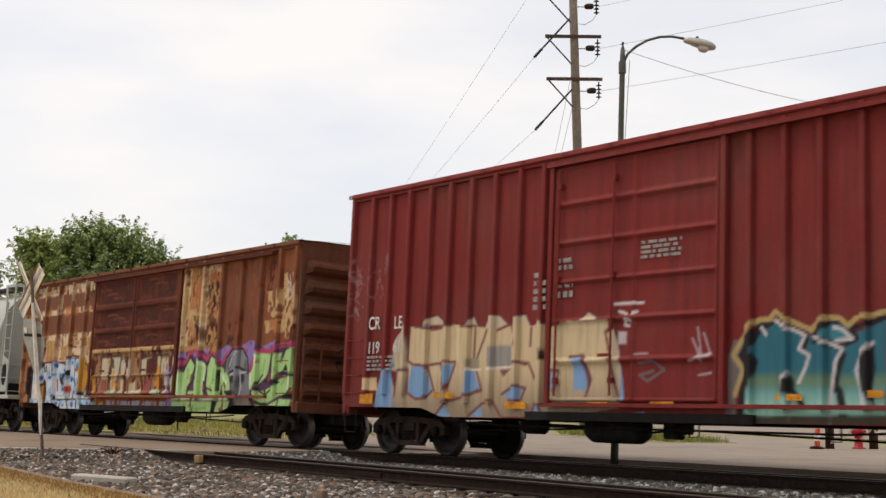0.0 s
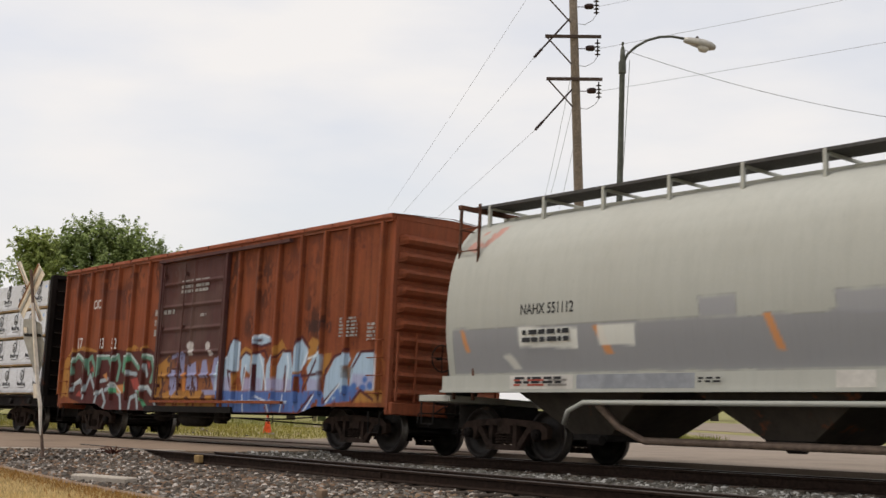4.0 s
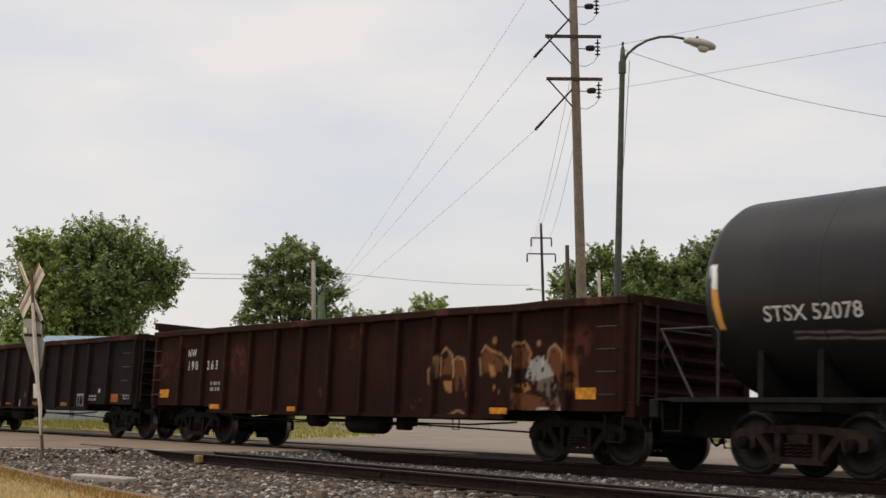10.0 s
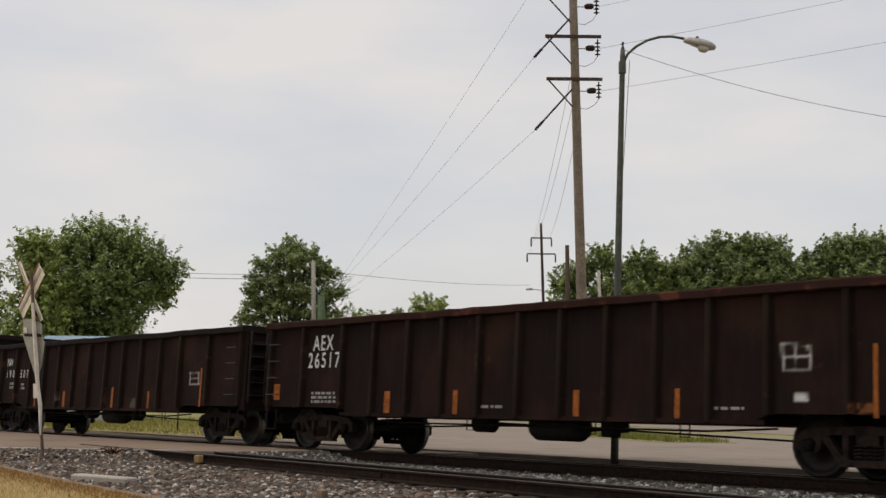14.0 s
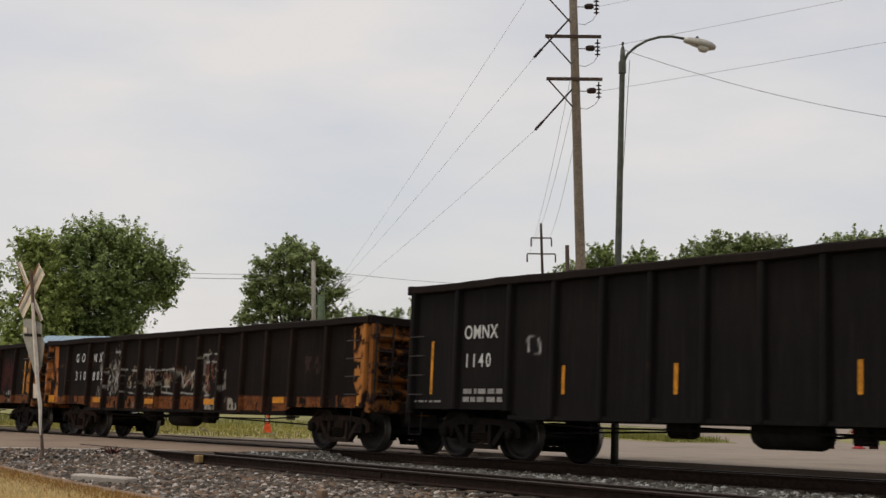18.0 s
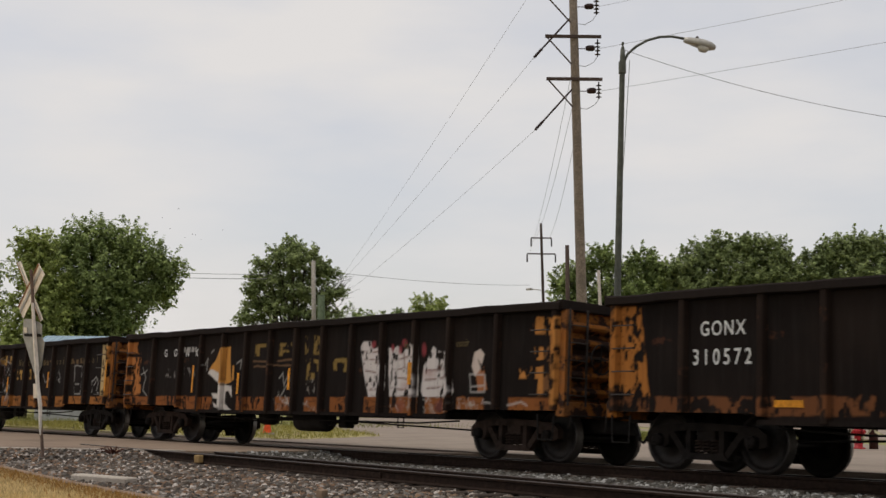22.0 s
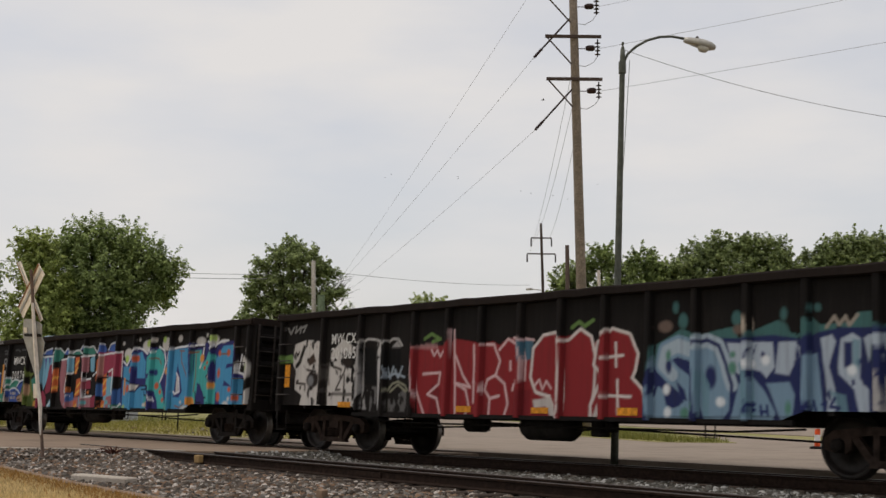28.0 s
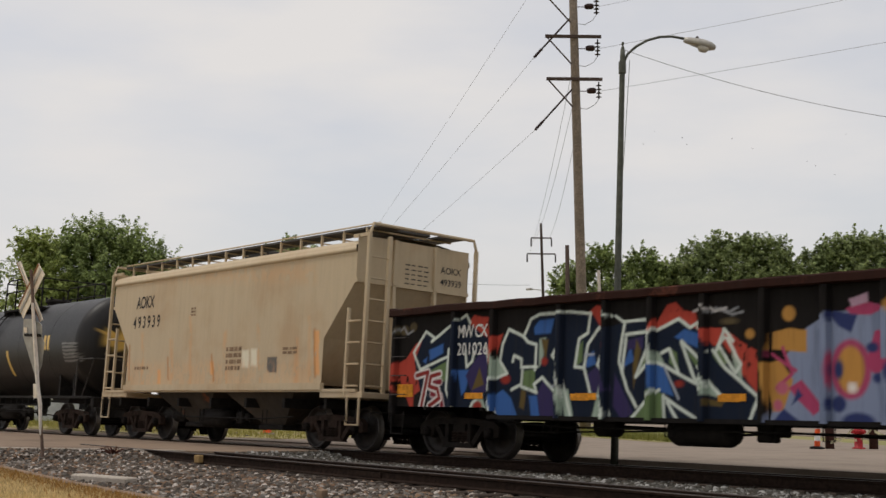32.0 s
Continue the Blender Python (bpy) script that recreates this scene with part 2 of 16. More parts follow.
class Canvas:
    """Layers of paint on a side, in metres from the car's rear end and above the rail."""

    def __init__(self, seed=0, wobble=0.03):
        self.ops, self.seed, self.wobble = [], seed, wobble

    def poly(self, pts, col, a=1.0, soft=0.03, worn=0.0):
        p = np.array(pts, float)
        self.ops.append(("poly", p, col, a, soft, worn, (p[:, 0].min() - 0.15, p[:, 0].max() + 0.15, p[:, 1].min() - 0.15, p[:, 1].max() + 0.15)))

    def rect(self, x0, z0, x1, z1, col, a=1.0, soft=0.02, worn=0.0):
        self.poly([(x0, z0), (x1, z0), (x1, z1), (x0, z1)], col, a, soft, worn)

    def stroke(self, pts, w, col, a=1.0, soft=0.025, worn=0.0):
        p = np.array(pts, float)
        m = w + 0.15
        self.ops.append(("stroke", (p, w), col, a, soft, worn, (p[:, 0].min() - m, p[:, 0].max() + m, p[:, 1].min() - m, p[:, 1].max() + m)))

    def blob(self, x, z, rx, rz, col, a=1.0, soft=0.05, worn=0.0):
        self.ops.append(("blob", (x, z, rx, rz), col, a, soft, worn, (x - rx * 1.3, x + rx * 1.3, z - rz * 1.3, z + rz * 1.3)))

    def fade(self, z0, z1, c0, c1, a, x0=-99.0, x1=99.0):
        """Colour that goes over from c0 to c1 with height, only where paint already lies."""
        self.ops.append(("fade", (z0, z1, c1), c0, a, 0, 0, (x0, x1, z0 - 9, z1 + 9)))

    def at(self, X, Z):
        shape = X.shape
        X, Z = X.ravel(), Z.ravel()
        x = X + self.wobble * (fbm(X * 3.1, Z * 3.1, self.seed, 3) - 0.5) * 2
        z = Z + self.wobble * (fbm(X * 3.1 + 40, Z * 3.1, self.seed + 5, 3) - 0.5) * 2
        wear = 0.45 * fbm(X * 4.0, Z * 2.2, self.seed + 9, 3) + 0.55 * fbm(X * 13.0, Z * 7.0, self.seed + 19, 3)
        out = np.zeros((X.size, 4))
        for kind, g, col, a, soft, worn, bb in self.ops:
            ok = np.nonzero((x > bb[0]) & (x < bb[1]) & (z > bb[2]) & (z < bb[3]))[0]
            if not len(ok):
                continue
            px, pz = x[ok], z[ok]
            if kind == "poly":
                inside = np.zeros(len(ok), bool)
                d = np.full(len(ok), 1e9)
                q = np.roll(g, -1, 0)
                for (ax, az), (bx, bz) in zip(g, q):
                    hit = ((az > pz) != (bz > pz)) & (px < (bx - ax) * (pz - az) / ((bz - az) if abs(bz - az) > 1e-9 else 1e-9) + ax)
                    inside ^= hit
                    L = (bx - ax) ** 2 + (bz - az) ** 2 + 1e-9
                    t = np.clip(((px - ax) * (bx - ax) + (pz - az) * (bz - az)) / L, 0, 1)
                    d = np.minimum(d, (px - ax - t * (bx - ax)) ** 2 + (pz - az - t * (bz - az)) ** 2)
                sd = np.where(inside, 1, -1) * np.sqrt(d)
                m = np.clip(sd / max(soft, 1e-3) + 0.5, 0, 1)
            elif kind == "stroke":
                p, w = g
                d = np.full(len(ok), 1e9)
                for (ax, az), (bx, bz) in zip(p[:-1], p[1:]):
                    L = (bx - ax) ** 2 + (bz - az) ** 2 + 1e-9
                    t = np.clip(((px - ax) * (bx - ax) + (pz - az) * (bz - az)) / L, 0, 1)
                    d = np.minimum(d, (px - ax - t * (bx - ax)) ** 2 + (pz - az - t * (bz - az)) ** 2)
                m = np.clip((w - np.sqrt(d)) / max(soft, 1e-3) + 0.5, 0, 1)
            elif kind == "blob":
                cx, cz, rx, rz = g
                r = np.sqrt(((px - cx) / rx) ** 2 + ((pz - cz) / rz) ** 2)
                m = np.clip((1 - r) * min(rx, rz) / max(soft, 1e-3) + 0.5, 0, 1)
            else:
                z0, z1, c1 = g
                k = np.clip((pz - z0) / (z1 - z0), 0, 1)[:, None]
                tint = np.array(col)[None] * (1 - k) + np.array(c1)[None] * k
                w = (a * np.clip(out[ok, 3], 0, 1))[:, None]
                out[ok, :3] = out[ok, :3] * (1 - w) + tint * w
                continue
            if worn > 0:
                m = m * np.clip((wear[ok] - 0.27 - 0.45 * worn) / 0.07, 0, 1)
            m = m * a
            old = out[ok, 3]
            na = m + old * (1 - m)
            w = np.where(na > 1e-6, m / np.maximum(na, 1e-6), 0)[:, None]
            out[ok, :3] = out[ok, :3] * (1 - w) + np.array(col)[None] * w
            out[ok, 3] = na
        return out.reshape(*shape, 4)


# ---- ground, line and crossing ----
def ground_material(name, a, b, c, scale, rough=0.95, bump=0.6, dist=0.03):
    m, n, l, bsdf = mat_new(name)
    v = coords(n, l)
    f1 = noise_node(n, l, v, scale, 8.0, 0.7)
    f2 = noise_node(n, l, v, scale * 0.09, 4.0, 0.6)
    f3 = noise_node(n, l, v, scale * 0.02, 3.0, 0.5)
    col = mix_node(n, l, ramp_node(n, l, f1, 0.3, 0.7), a, b)
    col = mix_node(n, l, ramp_node(n, l, f2, 0.42, 0.68, 0, 0.8), col, c)
    col = mix_node(n, l, ramp_node(n, l, f3, 0.4, 0.7, 0, 0.4), col, tuple(x * 1.3 for x in a))
    l.new(col, bsdf.inputs["Base Color"])
    bsdf.inputs["Roughness"].default_value = rough
    bsdf.inputs["Specular IOR Level"].default_value = 0.2
    bump_node(n, l, f1, bump, dist, bsdf)
    return m


M_FIELD = ground_material("dry_field_grass", (0.22, 0.20, 0.075), (0.30, 0.26, 0.11), (0.14, 0.16, 0.045), 2.0)
# dark bed: shade in the gaps between stones is put into this colour
M_GRAVELBED = ground_material("ballast_bed", (0.035, 0.028, 0.023), (0.085, 0.07, 0.058), (0.045, 0.034, 0.026), 22.0, 0.95, 0.9, 0.04)
M_ROAD = ground_material("worn_asphalt", (0.235, 0.188, 0.148), (0.275, 0.225, 0.18), (0.195, 0.155, 0.12), 9.0, 0.92, 0.25, 0.01)
M_CROSS = ground_material("crossing_asphalt", (0.205, 0.148, 0.104), (0.25, 0.185, 0.133), (0.15, 0.108, 0.078), 5.0, 0.9, 0.35, 0.015)
M_DRYGRASS = ground_material("dry_lawn", (0.56, 0.42, 0.19), (0.68, 0.54, 0.29), (0.42, 0.28, 0.11), 14.0, 0.95, 0.8, 0.03)
M_DIRT = ground_material("dry_weedy_ground", (0.27, 0.24, 0.09), (0.34, 0.29, 0.13), (0.30, 0.24, 0.15), 3.0)
M_CONC = simple("old_concrete", (0.42, 0.37, 0.31), 0.9, 0, 0.2, 18.0, 0.3)
M_WOODGREY = simple("weathered_pole_wood", (0.24, 0.195, 0.15), 0.9, 0, 0.35, 14.0, 0.4, (0.15, 0.125, 0.10))
M_LAMPPOLE = simple("painted_lamp_pole", (0.10, 0.105, 0.085), 0.6, 0.2, 0.25, 9.0, 0.1)


def sheet(name, x0, x1, y0, y1, z, mat, label, n=2, rough=0.0, kind="structure", category="ground"):
    bm = bmesh.new()
    nx, ny = (n, n) if isinstance(n, int) else n
    vs = [[bm.verts.new((x0 + (x1 - x0) * i / nx, y0 + (y1 - y0) * j / ny, z + (random.uniform(-rough, rough) if rough else 0))) for i in range(nx + 1)] for j in range(ny + 1)]
    for j in range(ny):
        for i in range(nx):
            bm.faces.new((vs[j][i], vs[j][i + 1], vs[j + 1][i + 1], vs[j + 1][i]))
    return tagged(part(name, bm, mat, None, label), category=category, kind=kind)


sheet("ground", -3000, 3000, -3000, 3000, -0.34, M_FIELD, "flat dry grass ground reaching the horizon", 8)


def flat(name, pts, z, mat, label, depth=0.3, category="ground"):
    """A slab with the outline pts in x and y; its top at z."""
    bm = bmesh.new()
    top = [bm.verts.new((x, y, z)) for x, y in pts]
    low = [bm.verts.new((x, y, z - depth)) for x, y in pts]
    bm.faces.new(top)
    for i in range(len(pts)):
        j = (i + 1) % len(pts)
        bm.faces.new((top[i], low[i], low[j], top[j]))
    bmesh.ops.recalc_face_normals(bm, faces=bm.faces)
    return tagged(part(name, bm, mat, None, label), category=category, kind="structure")


# raised ground beyond the line, road on it
flat("far_verge", [(-700, 2.4), (200, 2.4), (200, 400), (-700, 400)], -0.06, M_FIELD, "sparse dry grass verge beyond the railway", 0.3)
flat("road", [(-47, 3.0), (-33, 2.0), (60, 2.0), (60, 13.5), (-15, 13.5), (-24, 20), (-46, 34), (-80, 52), (-84, 44), (-52, 20)], -0.035, M_ROAD, "pale worn asphalt street beyond the railway", 0.25, "road")
flat("far_lot", [(-10.0, 15.2), (60, 15.2), (60, 34), (-62, 60), (-62, 46), (-30, 27)], -0.03, M_ROAD, "pale asphalt lot behind the bollards", 0.25, "road")
flat("dirt_patch", [(-62, 2.65), (-33, 2.65), (-30.5, 4.0), (-33, 8.5), (-44, 14.5), (-60, 15.5)], -0.028, M_DIRT, "weedy yellow ground with rubble beside the street", 0.2)
# the bed under the rails
bm = bmesh.new()
for (y0, z0), (y1, z1) in zip([(-9.5, -0.40), (-6.3, -0.24), (-3.6, -0.21), (-1.9, -0.20), (1.9, -0.24), (2.9, -0.30)], [(-6.3, -0.24), (-3.6, -0.21), (-1.9, -0.20), (1.9, -0.24), (2.9, -0.30), (3.2, -0.36)]):
    a = [bm.verts.new(p) for p in ((-600, y0, z0), (120, y0, z0), (120, y1, z1), (-600, y1, z1))]
    bm.faces.new(a)
ballast_bed = tagged(part("ballast_bed", bm, M_GRAVELBED, None, "crushed stone track bed, dark for the shade between stones"), category="track bed", kind="structure")

# rails
RAIL = [(-0.07, -0.172), (0.07, -0.172), (0.07, -0.16), (0.015, -0.14), (0.012, -0.045), (0.036, -0.035), (0.037, -0.008), (0.028, 0.0), (-0.028, 0.0), (-0.037, -0.008), (-0.036, -0.035), (-0.012, -0.045), (-0.015, -0.14), (-0.07, -0.16)]


def rail(p0, p1, label, group, length=11.9):
    """A rail from p0 to p1 in bolted lengths: the head's centre line."""
    p0, p1 = Vector(p0), Vector(p1)
    d = (p1 - p0).normalized()
    s = Vector((0, 0, 1)).cross(d)
    thing = empty("rail", Matrix.Translation(p0), label, "rail", group)
    total, at, k = (p1 - p0).length, 0.0, 0
    while at < total - 0.1:
        end = min(total, at + (length if at > total - 110 else total - 100 - at if at == 0.0 and total > 200 else length))
        bm = bmesh.new()
        rings = [[bm.verts.new(d * u + s * y + Vector((0, 0, z))) for y, z in RAIL] for u in np.linspace(at, end - 0.006, 4)]
        for a, b in zip(rings[:-1], rings[1:]):
            for q in range(len(RAIL)):
                f = bm.faces.new((a[q], a[(q + 1) % len(RAIL)], b[(q + 1) % len(RAIL)], b[q]))
                f.material_index = 1 if q in (6, 7, 8) else 0
        bm.faces.new(rings[0])
        bm.faces.new(rings[-1])
        bmesh.ops.recalc_face_normals(bm, faces=bm.faces)
        o = part("rail_length", bm, M_RAIL, thing)
        o.data.materials.append(M_RAILHEAD)
        if end < total - 0.1:
            bm = bmesh.new()
            for sg in (-1, 1):
                c = d * end + s * (0.026 * sg)
                vs = [bm.verts.new(c + d * u + s * (w * sg) + Vector((0, 0, z))) for w in (-0.012, 0.012) for u, z in ((-0.45, -0.135), (0.45, -0.135), (0.45, -0.055), (-0.45, -0.055))]
                for f in ((0, 1, 2, 3), (7, 6, 5, 4), (0, 4, 5, 1), (1, 5, 6, 2), (2, 6, 7, 3), (3, 7, 4, 0)):
                    bm.faces.new([vs[i] for i in f])
            bmesh.ops.recalc_face_normals(bm, faces=bm.faces)
            part("joint_bar", bm, M_RAIL, thing)
        at = end
    return thing


MAIN, SIDE = "steel rail of the main line with a worn bright head", "rusty steel rail of the side track ending at the crossing"
rail((-600, -0.755, 0.0), (120, -0.755, 0.0), MAIN, "rails of the main line")
rail((-600, 0.755, -0.065), (120, 0.755, -0.065), MAIN, "rails of the main line")
rail((-27.6, -4.13, 0.0), (8, -6.15, 0.0), SIDE, "rails of the side track")
rail((-22.6, -3.50, -0.01), (8, -5.95, -0.01), SIDE, "rails of the side track")
# ---- running gear, built once and shared ----
def wheelset_mesh():
    bm = bmesh.new()
    for sgn in (-1, 1):
        y = 0.755 * sgn
        prof = [(0.0, 0.075), (0.10, 0.085), (0.115, 0.06), (0.13, 0.02), (0.33, -0.005), (0.385, 0.02), (0.395, 0.062), (0.445, 0.066), (0.452, 0.05),
                (0.457, -0.03), (0.484, -0.05), (0.482, -0.072), (0.395, -0.075), (0.38, -0.05), (0.14, -0.045), (0.1, -0.1), (0.0, -0.1)]
        lathe(bm, [(r, y + h * sgn) for r, h in prof], 30)
    lathe(bm, [(0.0, -1.06), (0.075, -1.06), (0.085, -0.7), (0.08, 0.0), (0.085, 0.7), (0.075, 1.06), (0.0, 1.06)], 12)
    bmesh.ops.recalc_face_normals(bm, faces=bm.faces)
    for f in bm.faces:
        c = f.calc_center_median()
        r = math.hypot(c.x, c.z)
        f.material_index = 1 if r > 0.44 else 0
        f.smooth = True
    me = bpy.data.meshes.new("wheelset")
    bm.to_mesh(me)
    bm.free()
    me.materials.append(M_WHEEL)
    me.materials.append(M_TREAD)
    return me


def truck_mesh(name, mat):
    """Two cast side frames with their windows, and the bolster between them."""
    bm = bmesh.new()
    for sgn in (-1, 1):
        y0, y1 = (-1.06, -0.93) if sgn < 0 else (0.93, 1.06)
        for m in (-1, 1):
            prism(bm, [(m * 1.12, 0.40), (m * 1.12, 0.56), (m * 0.98, 0.66), (m * 0.62, 0.70), (0, 0.73), (0, 0.61), (m * 0.5, 0.60), (m * 0.70, 0.56), (m * 0.72, 0.40), (m * 0.80, 0.34), (m * 0.80, 0.52), (m * 0.98, 0.52), (m * 0.98, 0.36)], y0, y1)
            prism(bm, [(m * 0.74, 0.58), (m * 0.62, 0.60), (m * 0.30, 0.22), (m * 0.42, 0.20)], y0 + 0.015, y1 - 0.015)
            prism(bm, [(m * 0.36, 0.20), (m * 0.36, 0.64), (m * 0.27, 0.64), (m * 0.27, 0.20)], y0 - 0.01 * (sgn < 0), y1)
        prism(bm, [(-0.44, 0.17), (0.44, 0.17), (0.36, 0.27), (-0.36, 0.27)], y0 - 0.02 * (sgn < 0), y1 + 0.02 * (sgn > 0))
    box(bm, -0.17, 0.17, -1.04, 1.04, 0.46, 0.68)
    lathe(bm, [(0.0, 0.66), (0.2, 0.66), (0.2, 0.78), (0.0, 0.78)], 14, 'z')
    for m in (-1, 1):
        tube(bm, [(m * 0.42, -0.9, 0.36), (m * 0.42, 0.9, 0.36)], 0.045, 8)
        for sgn in (-1, 1):
            box(bm, m * 0.42 - 0.03, m * 0.42 + 0.03, sgn * 0.755 - 0.06, sgn * 0.755 + 0.06, 0.25, 0.55)
    bmesh.ops.recalc_face_normals(bm, faces=bm.faces)
    me = bpy.data.meshes.new(name)
    bm.to_mesh(me)
    bm.free()
    me.materials.append(mat)
    return me


def spring_mesh():
    bm = bmesh.new()
    for dx in (-0.15, 0.0, 0.15):
        pts = [(dx + 0.062 * math.cos(a * math.pi / 4), 0.062 * math.sin(a * math.pi / 4), 0.27 + 0.0062 * a) for a in range(0, 36)]
        tube(bm, pts, 0.016, 5)
    me = bpy.data.meshes.new("spring_nest")
    bm.to_mesh(me)
    bm.free()
    me.materials.append(M_TRUCK_RUST)
    return me


def cap_mesh():
    bm = bmesh.new()
    lathe(bm, [(0.0, -1.16), (0.05, -1.16), (0.09, -1.14), (0.10, -1.04), (0.10, -1.0), (0.0, -1.0)], 14)
    for k in range(3):
        a = k * 2.094
        lathe(bm, [(0.0, -1.175), (0.018, -1.175), (0.018, -1.15)], 6, 'y', (0.055 * math.cos(a), 0, 0.055 * math.sin(a)))
    bmesh.ops.recalc_face_normals(bm, faces=bm.faces)
    me = bpy.data.meshes.new("bearing_cap")
    bm.to_mesh(me)
    bm.free()
    me.materials.append(M_TRUCK)
    return me


def coupler_mesh():
    """Shank and knuckle, pointing to +x from the end sill."""
    bm = bmesh.new()
    bbox(bm, -0.25, 0.34, -0.08, 0.08, 0.79, 0.96, 0.015)
    prism(bm, [(0.32, 0.73), (0.52, 0.73), (0.56, 0.78), (0.56, 0.98), (0.52, 1.02), (0.32, 1.02)], -0.16, 0.05)
    bbox(bm, 0.46, 0.60, -0.02, 0.16, 0.76, 1.0, 0.02)
    bbox(bm, -0.06, 0.03, -0.22, 0.22, 0.72, 1.04, 0.015)
    bmesh.ops.recalc_face_normals(bm, faces=bm.faces)
    me = bpy.data.meshes.new("coupler")
    bm.to_mesh(me)
    bm.free()
    me.materials.append(M_TRUCK)
    return me


def hose_mesh():
    bm = bmesh.new()
    tube(bm, [(-0.12, 0.30, 0.72), (0.06, 0.30, 0.70), (0.16, 0.27, 0.58), (0.28, 0.2, 0.45), (0.42, 0.12, 0.40), (0.58, 0.05, 0.46)], 0.024, 6)
    lathe(bm, [(0.0, 0.0), (0.045, 0.0), (0.045, 0.08), (0.0, 0.08)], 8, 'y', (0.58, 0.02, 0.47))
    me = bpy.data.meshes.new("air_hose")
    bm.to_mesh(me)
    bm.free()
    me.materials.append(M_RUBBER)
    return me


def stirrup_mesh():
    bm = bmesh.new()
    tube(bm, [(-0.19, 0, 0.0), (-0.17, 0, -0.42), (0.17, 0, -0.42), (0.19, 0, 0.0)], 0.016, 6)
    me = bpy.data.meshes.new("stirrup_step")
    bm.to_mesh(me)
    bm.free()
    me.materials.append(M_UNDER)
    return me


ME_WHEELSET, ME_SPRING, ME_CAP = wheelset_mesh(), spring_mesh(), cap_mesh()
ME_TRUCK, ME_TRUCK_RUST = truck_mesh("truck", M_TRUCK), truck_mesh("rusty_truck", M_TRUCK_RUST)
ME_COUPLER, ME_HOSE, ME_STIRRUP = coupler_mesh(), hose_mesh(), stirrup_mesh()

WHEELSETS = []      # (wheelset, its distance along the train) to be turned later
CARS = []           # (thing, distance along the train, sideways, height)
CANT = -2.464       # the line is banked away from the eye
TURN180 = pose(0, 0, 0, 0, 0, 180)


def set_running(car, at):
    CARS.append((car, at))


def running_gear(car, at, half, front, rear, rust=False, sill=True, gear="tank", seed=1, z_step=0.80, y_step=-1.50, low_gear=True):
    rnd = random.Random(seed)
    for tx in (front, rear):
        tr = share("truck", ME_TRUCK_RUST if rust else ME_TRUCK, car, pose(tx, 0, 0), "cast steel freight truck with roller bearings")
        for dx in (-0.889, 0.889):
            ws = share("wheelset", ME_WHEELSET, tr, pose(dx, 0, 0.457))
            WHEELSETS.append((ws, at + tx + dx, dx))
            share("bearing_cap", ME_CAP, tr, pose(dx, 0, 0.457))
        share("spring_nest", ME_SPRING, tr, pose(0, -0.99, 0))
        share("spring_nest", ME_SPRING, tr, pose(0, 0.99, 0))
    share("coupler", ME_COUPLER, car, pose(half, 0, 0))
    share("coupler", ME_COUPLER, car, pose(-half, 0, 0) @ TURN180)
    for sx in (-1, 1):
        bm = bmesh.new()
        bbox(bm, min(sx * (half - 1.3), sx * (half + 0.04)), max(sx * (half - 1.3), sx * (half + 0.04)), -0.42, 0.42, 0.52, 0.98, 0.02)
        part("draft_gear_box", bm, M_UNDER, car)
        bm = bmesh.new()
        tube(bm, [(sx * (half + 0.12), -1.35, 0.78), (sx * (half + 0.12), -0.35, 0.80), (sx * (half + 0.30), -0.1, 1.02)], 0.014, 5)
        tube(bm, [(sx * (half + 0.12), -1.35, 0.78), (sx * (half + 0.12), -1.38, 0.60)], 0.014, 5)
        part("uncoupling_lever", bm, M_UNDER, car)
    share("air_hose", ME_HOSE, car, pose(half, 0, 0))
    share("air_hose", ME_HOSE, car, pose(-half, 0, 0) @ TURN180)
    for sx in (-1, 1):
        for y in (y_step, -y_step):
            share("stirrup_step", ME_STIRRUP, car, pose(sx * (half - 0.32), y, z_step))
    if sill:
        bm = bmesh.new()
        box(bm, -half, half, -0.28, 0.28, 0.72, 1.05)
        for k in range(int(half * 2 / 1.6)):
            x = -half + 1.0 + k * 1.6
            box(bm, x, x + 0.09, -1.42, 1.42, 0.84, 1.05)
        part("centre_sill", bm, M_UNDER, car)
    mid = (front + rear) / 2
    if not low_gear:
        return
    # brake reservoir, cylinder, valve, levers and rods under the floor
    bm = bmesh.new()
    x = mid + rnd.uniform(-1.0, 0.6)
    lathe(bm, [(0.0, -0.62), (0.18, -0.6), (0.235, -0.5), (0.235, 0.5), (0.18, 0.6), (0.0, 0.62)], 16, 'x', (x, -0.92, 0.60))
    part("air_reservoir", bm, M_UNDER, car, smooth=True)
    bm = bmesh.new()
    lathe(bm, [(0.0, -0.28), (0.17, -0.28), (0.17, 0.14), (0.06, 0.22), (0.0, 0.22)], 14, 'x', (x - 2.1, -0.7, 0.64))
    tube(bm, [(x - 1.9, -0.7, 0.64), (x - 0.9, -0.7, 0.62)], 0.03, 6)
    part("brake_cylinder", bm, M_UNDER, car, smooth=True)
    bm = bmesh.new()
    bbox(bm, x + 1.0, x + 1.28, -1.0, -0.75, 0.46, 0.76, 0.03)
    bbox(bm, x + 1.28, x + 1.5, -0.95, -0.8, 0.54, 0.72, 0.03)
    tube(bm, [(x + 0.6, -0.92, 0.55), (x + 1.0, -0.9, 0.58)], 0.02, 6)
    part("brake_valve", bm, M_UNDER, car)
    bm = bmesh.new()
    a, b = rear + 1.35, front - 1.35
    tube(bm, [(a, -0.62, 0.50), (mid - 1.6, -0.62, 0.60), (mid + 0.4, -0.62, 0.62), (b, -0.62, 0.50)], 0.017, 5)
    part("brake_rod", bm, M_UNDER, car)
    bm = bmesh.new()
